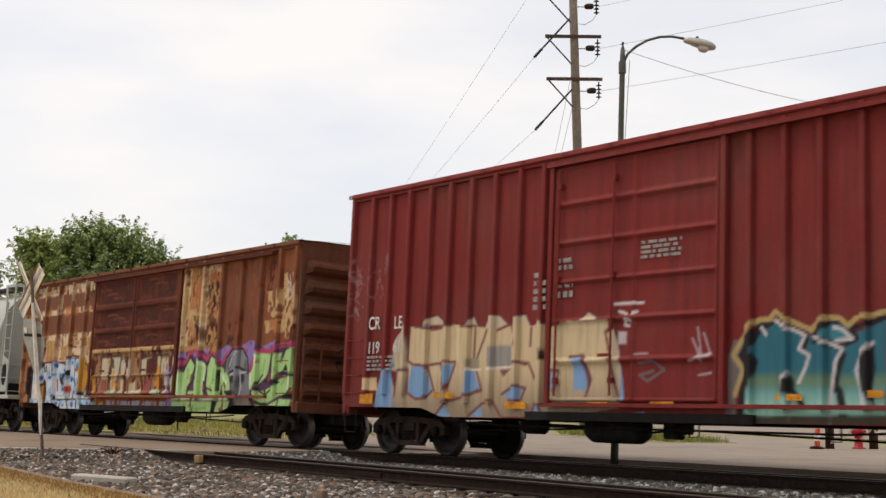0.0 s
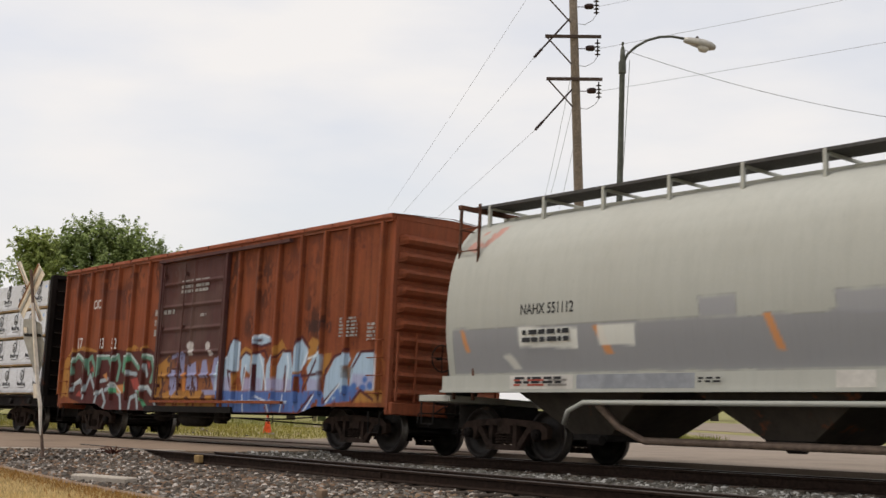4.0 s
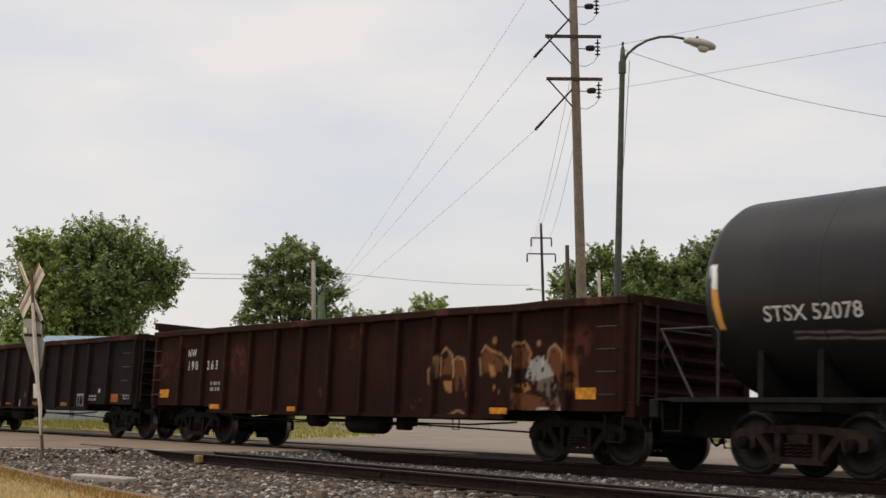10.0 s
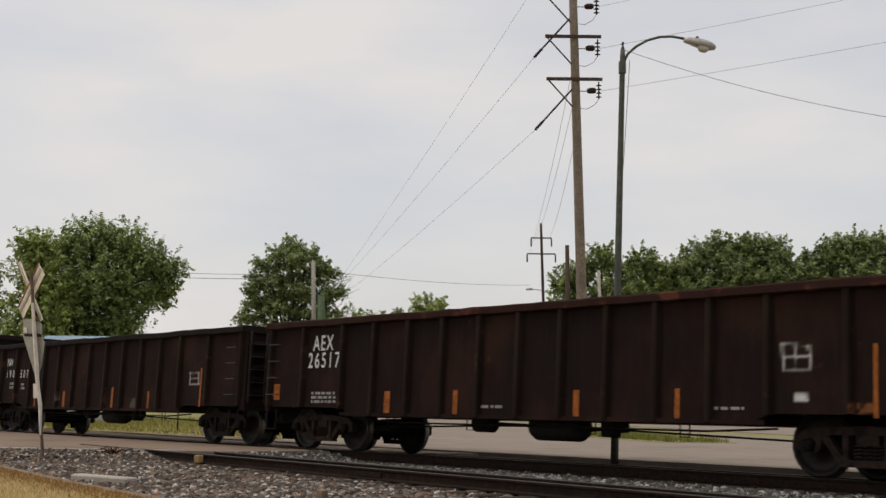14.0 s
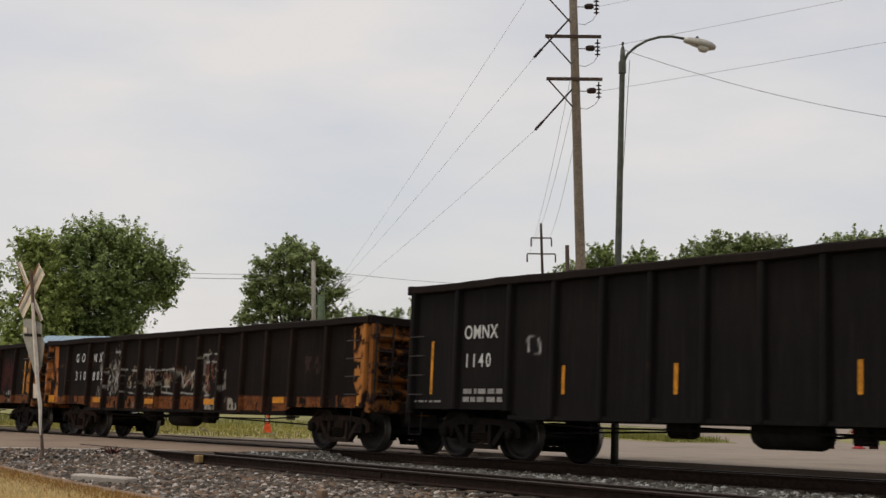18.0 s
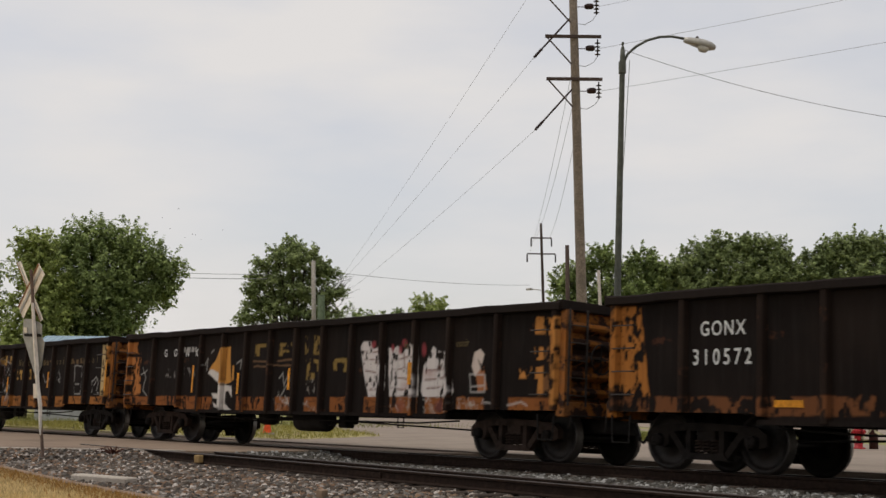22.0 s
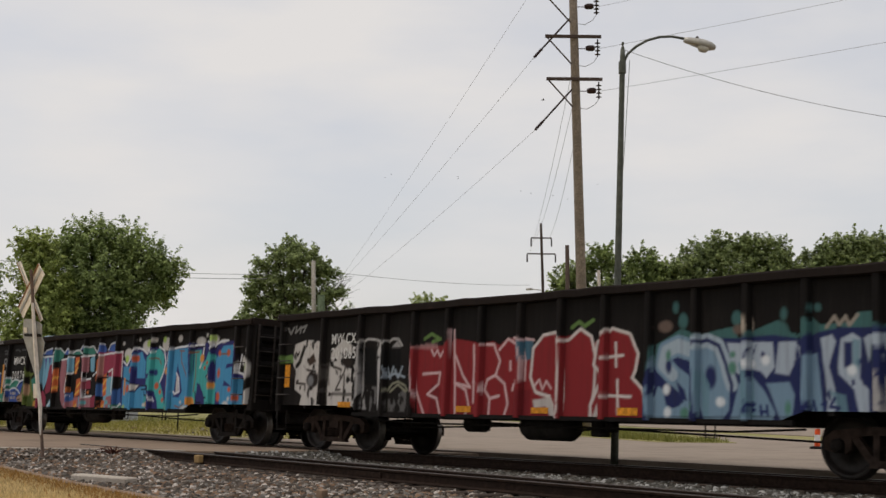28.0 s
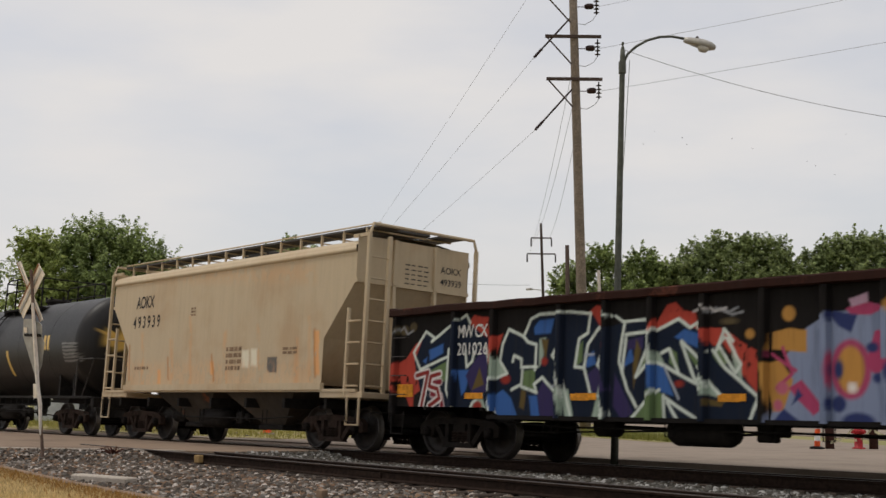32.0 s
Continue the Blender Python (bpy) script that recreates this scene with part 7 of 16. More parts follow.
def paint_grey(cv):
    c = [(0.253, 0.253, 0.268), (0.271, 0.271, 0.286), (0.309, 0.309, 0.326), (0.053, 0.053, 0.056), (0.265, 0.265, 0.253), (0.559, 0.547, 0.497), (0.604, 0.255, 0.084), (0.709, 0.703, 0.644), (0.677, 0.671, 0.608), (0.525, 0.13, 0.084)]
    cv.poly([(1.0,1.50),(12.43,1.49),(11.97,2.24),(1.0,2.30)], c[0], 0.85)
    cv.poly([(2.30,1.82),(2.52,1.82),(2.80,1.56),(2.58,1.56)], c[5], 0.9)
    cv.poly([(15.05,1.49),(16.83,1.47),(16.8,2),(15.01,2.05)], c[1], 0.85)
    for p in ([(6.71,2.29),(7.39,2.27),(7.35,2.57),(6.67,2.59)],[(9.05,2.22),(9.96,2.2),(9.92,2.51),(9.01,2.55)],[(10.35,2.19),(11.24,2.16),(11.21,2.43),(10.32,2.46)],[(15.38,2.04),(16.57,2),(16.54,2.35),(15.36,2.4)]):
        cv.poly(p, c[2], 0.85)
    cv.poly([(12.98,1.85),(13.44,1.84),(13.41,2.12),(12.95,2.13)], c[3], 0.9)
    cv.poly([(13.74,1.86),(14.23,1.85),(14.21,2.16),(13.71,2.18)], c[4], 0.9)
    cv.poly([(14.94,1.88),(15.36,1.87),(15.34,2.12),(14.92,2.14)], c[5])
    for p in ([(4.51,2.24),(4.7,2.24),(4.95,1.78),(4.77,1.78)],[(7.84,2.29),(7.98,2.28),(8.19,1.75),(8.05,1.76)],[(11.27,2.3),(11.43,2.3),(11.64,1.81),(11.48,1.82)],[(14.72,2.23),(14.84,2.23),(15,1.77),(14.88,1.77)],[(18.04,2.22),(18.18,2.22),(18.33,1.78),(18.2,1.78)],[(1.2,2.25),(1.31,2.25),(1.49,1.86),(1.38,1.86)]):
        cv.poly(p, c[6], 0.9)
    cv.poly([(2.77,1.94),(4.19,1.89),(4.18,2.22),(2.75,2.28)], c[7], 0.9)
    cv.poly([(4.63,1.93),(5.42,1.9),(5.41,2.22),(4.62,2.25)], c[8], 0.9)
    cv.poly([(1.07,3.82),(1.37,4.16),(2.06,4.22),(1.77,3.96),(1.4,3.68)], c[9], 0.55, worn=0.3)


AMBER_GREY = []
STENCIL_GREY = [('NAHX 551112', 2.81, 2.49, 0.261)]
BLOCK_GREY = [(2.88, 1.96, 1.12, 0.26, 2), (2.74, 1.28, 1.15, 0.14, 2), (6.71, 1.28, 0.41, 0.1, 2)]


def paint_brown(cv):
    c = [(0.378, 0.181, 0.044), (0.066, 0.016, 0.017), (0.133, 0.264, 0.198), (0.317, 0.378, 0.405), (0.081, 0.298, 0.156), (0.308, 0.06, 0.048), (0.462, 0.196, 0.063), (0.575, 0.632, 0.632), (0.259, 0.269, 0.435), (0.104, 0.03, 0.04), (0.61, 0.581, 0.559), (0.53, 0.205, 0.054), (0.464, 0.231, 0.052), (0.373, 0.492, 0.613), (0.35, 0.342, 0.509), (0.075, 0.156, 0.398), (0.066, 0.018, 0.02), (0.075, 0.019, 0.022), (0.69, 0.753, 0.806), (0.16, 0.14, 0.117), (0.033, 0.021, 0.025), (0.029, 0.019, 0.019)]
    # dark blotches along the eave and by the door, lighter rust low down
    rnd = random.Random(44)
    for _ in range(34):
        x = rnd.uniform(0.2, 15.4)
        cv.blob(x, rnd.uniform(3.9, 4.6), rnd.uniform(0.15, 0.5), rnd.uniform(0.12, 0.5), (0.075, 0.024, 0.014), 0.5, 0.25, 0.35)
    for x, z, rx, rz in ((9.6, 3.9, 0.25, 0.6), (13.3, 2.6, 0.35, 0.4), (12.9, 2.9, 0.2, 0.5), (5.8, 4.2, 0.3, 0.4), (11.0, 3.6, 0.3, 0.7), (10.4, 2.7, 0.25, 0.3)):
        cv.blob(x, z, rx, rz, (0.04, 0.016, 0.011), 0.7, 0.25, 0.35)
    cv.rect(0.1, 1.0, 15.6, 1.9, (0.34, 0.125, 0.035), 0.6, 0.4, 0.3)
    for p in ([(0.19,1.03),(0.23,2.1),(0.71,2.43),(1.56,2.49),(2.47,2.32),(2.55,1.79),(1.49,1.1)],[(4.27,2.27),(4.63,2.44),(4.9,2.34),(5.4,2.39),(5.73,2.15),(6.2,1.86),(6.75,2.1),(6.9,1.85),(6.29,1.11),(6.11,0.67),(4.04,1.11)],[(6.34,0.67),(6.29,1.11),(6.97,1.23),(8.9,1.22),(9.16,0.71)],[(10.1,2.1),(10.28,2.23),(10.75,2.08),(10.78,1.77),(10.13,1.73)],[(11.55,2.13),(11.82,2.34),(12.06,2.11),(11.65,1.91)],[(12.87,2.19),(13.02,2.34),(13.42,2.24),(13.4,2.02),(13.14,1.72),(12.9,1.73)],[(13.46,1.51),(13.51,1.97),(13.77,1.99),(13.75,1.71)],[(12.44,1.68),(12.6,1.68),(12.62,1.21),(12.5,1.21)]):
        cv.poly(p, c[0], 0.95, worn=0.15)
    for p in ([(9.8,1.79),(9.99,1.78),(10.05,1.2),(9.89,1.2)],[(14.66,0.97),(14.86,1.21),(15.57,1.21),(15.58,0.97)]):
        cv.poly(p, c[0], 0.95, worn=0.15)
    cv.poly([(0.7,1.03),(0.58,2.26),(1.28,2.37),(2.48,2.28),(3.65,2.32),(4.27,2.27),(5.04,2.25),(5.41,2.34),(5.82,2.19),(6.08,1.23),(6.27,0.67),(2.45,0.62),(1.27,0.93)], c[1], 0.95)
    for p in ([(0.92,1.75),(0.84,2.04),(1.18,2.22),(1.54,2.07),(1.56,1.78)],[(1.92,1.73),(1.81,2.06),(2.06,2.17),(2.24,1.94),(2.23,1.66)],[(2.58,1.66),(2.61,2.14),(3.12,2.14),(3.32,1.92)],[(3.4,1.78),(3.41,2.05),(3.72,2.15),(3.87,1.91),(3.76,1.53)],[(4.07,1.77),(4.11,2.1),(4.47,2.13),(4.98,1.82)],[(5.34,2.11),(5.69,2.06),(5.85,1.74),(5.72,1.46)]):
        cv.stroke(p, 0.066, c[2])
    for p in ([(0.98,1.25),(1.07,1.42),(1.42,1.5),(1.7,1.27),(1.62,1.03)],[(1.77,1.24),(2.05,1.66),(2.41,1.24)],[(2.37,0.76),(2.52,1.1),(2.87,1.24),(3.11,0.94),(2.95,0.7)],[(3.06,1.24),(3.51,1.37),(3.98,1.11),(4.09,0.74)],[(4.56,0.78),(4.62,1.04),(4.95,1.11),(5.07,0.78)],[(4.93,1.24),(5.54,1.3),(5.94,1.04),(6.1,0.73)],[(4.35,1.7),(4.87,1.65)],[(2.74,1.49),(3.16,1.54)],[(5.37,1.88),(5.5,1.62)]):
        cv.stroke(p, 0.053, c[3])
    for p in ([(4.36,1.24),(4.14,1.9),(4.43,2.05)],[(5.62,0.73),(5.35,0.91),(5.05,1.24)],[(2.3,0.69),(2.86,0.72)],[(3.34,1.24),(3.8,1.24)]):
        cv.stroke(p, 0.062, c[4])
    for p in ([(4.56,1.52),(4.96,1.56),(5.18,1.23),(4.8,1.26)],[(1.18,1.1),(1.4,1.25),(1.62,1.05)],[(2.03,1.8),(2.18,1.94),(2.28,1.73)],[(5.45,1.98),(5.61,1.92),(5.58,1.74)]):
        cv.poly(p, c[5])
    for p in ([(3.73,1.37),(4.21,1.4),(4.16,1.17),(3.81,1.17)],[(2.86,1.65),(3.07,1.72),(3.17,1.48)]):
        cv.poly(p, c[6])
    for p in ([(0.79,1.97),(1.11,2.28),(1.57,2.09)],[(2.55,2.18),(3.17,2.19)],[(3.36,2.05),(3.66,2.21)],[(4.05,2.14),(4.46,2.18),(4.91,1.91)],[(5.33,2.16),(5.73,2.1),(5.92,1.74)],[(0.98,1.42),(1.41,1.56)],[(2.51,1.13),(2.92,1.27)],[(3.18,1.38),(3.61,1.43),(4.03,1.18)],[(5.04,1.31),(5.59,1.34),(6.01,1.04)]):
        cv.stroke(p, 0.019, c[7], 0.9)
    for p in ([(6.87,1.11),(6.8,1.72),(7.13,1.78),(7.2,1.23),(6.99,1.08)],[(7.2,1.53),(7.21,2.11),(7.54,2.14),(7.56,1.53)],[(7.75,1.23),(7.79,1.83),(8.1,1.92),(8.28,1.23)],[(8.36,1.52),(8.42,1.93),(8.62,1.95),(8.77,1.52)],[(8.88,1.52),(8.99,1.98),(9.27,2.01),(9.35,1.22),(9.12,1.11)],[(6.87,2.09),(7.53,2.17),(7.54,2.1),(6.88,1.99)],[(8.49,1.23),(9.21,1.22),(9.22,1.11),(8.55,1.11)]):
        cv.poly(p, c[8], 0.95, worn=0.15)
    for p in ([(7.2,1.53),(7.16,2.09)],[(7.75,1.23),(7.75,1.83)],[(8.77,1.52),(8.89,1.81)],[(8.28,1.23),(8.26,1.82)]):
        cv.stroke(p, 0.026, c[9])
    cv.blob(7.76, 2.31, 0.17, 0.1, c[10], 0.8, soft=0.05)
    cv.blob(7.86, 2.16, 0.11, 0.08, c[10], 0.8, soft=0.05)
    cv.blob(8.63, 2.28, 0.11, 0.1, c[10], 0.8, soft=0.05)
    cv.blob(8.82, 2.1, 0.1, 0.07, c[10], 0.8, soft=0.05)
    cv.poly([(7.51,1.2),(7.69,1.2),(7.64,1.65),(7.46,1.65)], c[11], 0.9, worn=0.1)
    cv.poly([(6.58,0.64),(9.16,0.67),(9.16,0.71),(6.58,0.68)], c[12], 0.8)
    for p in ([(9.07,1.22),(9.09,1.8),(9.47,2.02),(9.64,2.31),(9.88,2.38),(10.08,2.33),(10.08,1.67),(9.85,1.67),(9.74,1.22)],[(10.15,1.56),(10.17,1.95),(10.35,2.06),(10.61,1.97),(10.65,1.55),(10.38,1.67),(10.27,1.22)],[(10.73,1.22),(10.74,1.77),(10.76,2.01),(10.93,2.06),(11.16,1.92),(11.15,1.22)],[(11.22,1.22),(11.24,1.76),(11.43,2.03),(11.62,1.22)],[(11.67,1.22),(11.7,1.75),(11.9,2.05),(12.23,2.04),(12.34,1.63),(12.34,1.22),(12.13,1.22),(12.04,1.69),(11.91,1.22)],[(12.34,1.74),(12.47,2.15),(12.62,2.31),(12.88,2.09),(12.85,1.83),(12.67,1.63),(12.38,1.58)]):
        cv.poly(p, c[13])
    for p in ([(12.91,1.57),(12.86,1.68),(13.1,1.93),(13.35,2.1),(13.47,1.92),(13.45,1.21),(12.94,1.21)],[(13.56,1.11),(13.61,1.51),(13.89,1.86),(14.18,1.98),(14.4,1.97),(14.48,1.84),(14.34,1.7),(14.44,1.21),(13.65,0.91)],[(14.48,1.21),(14.48,1.7),(14.68,1.96),(15.03,1.99),(15.37,1.94),(15.4,1.21),(15.06,1.21),(14.85,1.3)]):
        cv.poly(p, c[13])
    for p in ([(9.15,1.22),(9.18,1.51),(9.86,1.56),(9.89,1.22)],[(10.27,1.22),(10.28,1.5),(11.07,1.49),(11.09,1.22)],[(11.27,1.22),(11.27,1.49),(12.28,1.45),(12.29,1.22)],[(12.94,1.21),(12.92,1.47),(13.44,1.43),(13.45,1.21)],[(14.53,1.31),(14.56,1.55),(15.39,1.49),(15.4,1.21)]):
        cv.poly(p, c[14], 0.85, soft=0.06)
    for p in ([(9.16,0.71),(9.15,1.22),(10.27,1.2),(12.38,1.19),(13.48,1.21),(13.56,1.11),(13.65,0.91),(13.2,0.79),(12.73,0.75)],[(13.65,0.93),(13.86,1.21),(14.43,1.31),(14.79,1.21),(14.59,1)],[(12.37,1.22),(12.43,1.53),(12.67,1.58),(12.86,1.21)]):
        cv.poly(p, c[15], 0.95, worn=0.12)
    cv.blob(14.93, 1.26, 0.12, 0.07, c[15])
    cv.blob(14.62, 1.29, 0.11, 0.07, c[15])
    cv.blob(14.99, 1.42, 0.08, 0.07, c[15])
    cv.blob(15.17, 1.3, 0.09, 0.08, c[15])
    cv.blob(11, 2.34, 0.36, 0.12, c[13])
    cv.blob(10.91, 2.34, 0.13, 0.04, c[16])
    for p in ([(9.47,2.02),(9.63,2.34),(9.94,2.41)],[(10.11,1.95),(10.34,2.09),(10.65,1.99)],[(10.75,2.05),(11.14,2.11),(11.3,1.92)],[(11.56,1.91),(11.89,2.09),(12.23,2.06)],[(12.29,2),(12.62,2.36),(12.93,2.12)],[(12.78,1.21),(13.11,1.72),(13.42,2.12)],[(13.58,1.61),(13.89,1.91),(14.39,2.04)],[(14.55,1.69),(14.82,1.98),(15.37,2.01)],[(9.74,1.22),(9.56,1.68),(9.95,1.62)],[(10.27,1.22),(10.32,1.72)],[(10.82,1.22),(10.81,1.77)],[(12.04,1.22),(12.04,1.74)],[(12.68,1.52),(13.46,1.56)],[(13.57,0.96),(14.07,1.31)],[(14.59,1),(14.86,1.21),(15.28,1.02)],[(12.65,0.75),(13.1,1.11)],[(10.7,2.24),(11.01,2.2),(11.36,2.26)],[(13.54,1.41),(13.61,1.61)]):
        cv.stroke(p, 0.031, c[17])
    for p in ([(9.23,1.22),(9.17,1.8),(9.47,2)],[(10,1.67),(10.02,2.33)],[(10.37,1.78),(10.27,1.22)],[(11.29,1.22),(11.1,1.76),(10.94,2.03)],[(12.08,1.19),(12.17,1.74),(12.09,1.98)],[(12.67,1.68),(12.88,2.02)],[(13.65,0.96),(14.14,1.36)],[(15.4,1.21),(15.41,1.87)],[(10.83,1.09),(11.29,0.98),(11.43,0.74)],[(10.35,0.72),(10.28,1.11)],[(11.91,0.74),(11.97,1.11)],[(12.81,0.75),(13.18,1.11)],[(10.69,2.41),(10.99,2.47),(11.3,2.39)],[(12.89,1.88),(13.4,2)],[(9.13,0.97),(12.14,0.96)]):
        cv.stroke(p, 0.019, c[18], 0.9)
    cv.poly([(14.14,1.46),(14.57,1.45),(14.55,1.69),(14.12,1.7)], c[19], 0.8, worn=0.3)
    cv.poly([(2.33,3.2),(4.02,3.11),(3.9,3.93),(2.2,4.06)], c[20], 0.3)
    cv.poly([(12.86,2.45),(13.71,2.41),(13.7,2.67),(12.84,2.71)], c[21], 0.5, worn=0.2)


AMBER_BROWN = []
STENCIL_BROWN = [('CIC', 2.05, 3.5, 0.348), ('17', 1.15, 2.42, 0.42), ('13', 2.58, 2.38, 0.406), ('52', 3.37, 2.35, 0.406)]
BLOCK_BROWN = [(7.15, 3.58, 1.38, 0.37, 3), (5.83, 2.51, 0.19, 0.77, 3), (14.09, 2.27, 0.65, 0.43, 6), (15.07, 2.16, 0.36, 0.39, 5), (6.29, 3.06, 0.58, 0.19, 1), (8.2, 2.96, 0.28, 0.12, 1)]


def paint_tank(cv):
    c = [(0.85, 0.85, 0.815), (0.715, 0.345, 0.079), (0.773, 0.752, 0.71), (0.85, 0.85, 0.848), (0.611, 0.592, 0.556), (0.345, 0.285, 0.25), (0.125, 0.043, 0.035), (0.057, 0.047, 0.038)]
    cv.poly([(4.5,2.58),(4.58,2.58),(4.57,2.76),(4.48,2.77)], c[0])
    cv.poly([(4.52,2.28),(4.6,2.27),(4.58,2.58),(4.5,2.58)], c[1])
    cv.poly([(4.72,2.57),(4.82,2.57),(4.8,2.76),(4.7,2.77)], c[0])
    cv.poly([(4.74,2.26),(4.84,2.25),(4.82,2.57),(4.72,2.57)], c[1])
    cv.poly([(8,2.56),(8.09,2.56),(8.08,2.74),(7.99,2.75)], c[0])
    cv.poly([(8.01,2.26),(8.1,2.26),(8.09,2.56),(8,2.56)], c[1])
    cv.poly([(8.2,2.56),(8.3,2.55),(8.29,2.74),(8.19,2.74)], c[0])
    cv.poly([(8.21,2.25),(8.31,2.25),(8.3,2.55),(8.2,2.56)], c[1])
    cv.poly([(1.13,2.69),(1.25,2.68),(1.21,3.04),(1.09,3.04)], c[0])
    cv.poly([(1.19,2.1),(1.31,2.1),(1.25,2.68),(1.13,2.69)], c[1])
    cv.poly([(11.64,2.04),(11.76,2.04),(11.75,2.98),(11.63,2.99)], c[2])
    for p in ([(7.6,2.98),(7.8,2.98),(7.93,3.25),(7.71,3.25)],[(7.96,2.98),(8.17,2.97),(8.3,3.24),(8.08,3.25)],[(8.34,2.98),(8.52,2.97),(8.64,3.24),(8.44,3.24)],[(8.68,2.97),(8.87,2.97),(9,3.23),(8.79,3.24)],[(8.91,2.96),(9.06,3.24),(9.29,3.26),(9.15,2.98)],[(9.3,2.97),(9.47,2.97),(9.59,3.22),(9.4,3.23)],[(9.62,2.97),(9.8,2.96),(9.92,3.21),(9.72,3.22)],[(9.95,2.97),(10.13,2.96),(10.25,3.21),(10.06,3.22)],[(10.27,2.96),(10.43,2.96),(10.54,3.21),(10.37,3.21)],[(10.57,2.96),(10.73,2.96),(10.85,3.2),(10.67,3.21)]):
        cv.poly(p, c[3])
    for p in ([(10.53,2.67),(11.41,2.62),(11.41,2.64),(10.53,2.7)],[(10.53,2.6),(11.56,2.53),(11.56,2.56),(10.53,2.62)],[(10.53,2.52),(11.56,2.46),(11.56,2.49),(10.53,2.55)],[(10.53,2.45),(11.41,2.4),(11.41,2.43),(10.53,2.48)],[(10.53,2.37),(11.56,2.32),(11.56,2.35),(10.53,2.4)],[(10.54,2.3),(11.56,2.25),(11.56,2.28),(10.53,2.33)],[(10.54,2.22),(11.41,2.19),(11.41,2.21),(10.54,2.25)],[(10.54,2.15),(11.56,2.11),(11.56,2.14),(10.54,2.18)]):
        cv.poly(p, c[4], 0.75)
    for p in ([(2.47,1.98),(4.19,1.94),(4.19,1.97),(2.46,2.01)],[(2.47,1.9),(4.19,1.86),(4.19,1.89),(2.47,1.93)],[(4.49,1.93),(5.5,1.9),(5.5,1.93),(4.49,1.96)],[(4.5,1.86),(5.51,1.83),(5.51,1.86),(4.5,1.88)],[(4.51,1.78),(5.51,1.76),(5.51,1.79),(4.5,1.81)],[(4.51,1.71),(5.52,1.69),(5.52,1.71),(4.51,1.73)],[(7.41,2.01),(8.28,1.98),(8.28,2),(7.41,2.03)],[(7.42,1.94),(8.29,1.92),(8.29,1.94),(7.42,1.97)],[(7.42,1.87),(8.29,1.85),(8.29,1.87),(7.42,1.9)],[(7.42,1.81),(8.29,1.79),(8.29,1.81),(7.42,1.83)],[(7.43,1.74),(8.3,1.72),(8.29,1.74),(7.43,1.76)],[(7.43,1.67),(8.3,1.66),(8.3,1.68),(7.43,1.7)]):
        cv.poly(p, c[5], 0.55)
    for p in ([(8.79,1.93),(9.58,1.91),(9.58,1.93),(8.79,1.95)],[(8.8,1.86),(9.58,1.84),(9.58,1.87),(8.8,1.89)],[(6.14,1.64),(6.73,1.63),(6.73,1.65),(6.14,1.66)],[(6.14,1.57),(6.73,1.56),(6.73,1.58),(6.14,1.59)],[(6.15,1.5),(6.74,1.49),(6.73,1.51),(6.14,1.52)],[(6.83,1.62),(7.57,1.61),(7.57,1.64),(6.83,1.65)],[(6.83,1.56),(7.57,1.55),(7.57,1.57),(6.83,1.58)],[(6.84,1.49),(7.58,1.48),(7.58,1.5),(6.83,1.51)]):
        cv.poly(p, c[5], 0.55)
    cv.poly([(10.33,1.63),(10.82,1.62),(10.81,1.91),(10.32,1.92)], c[6], 0.35)
    cv.poly([(5.48,3.49),(6.55,3.56),(7.41,3.58),(7.76,3.31),(7.18,2.47),(5.85,2.53)], c[7], 0.35, worn=0.2, soft=0.3)


STENCIL_TANK = [('STSX 52078', 2.02, 2.16, 0.319), ('CORN SYRUP', 9.67, 2.01, 0.174)]


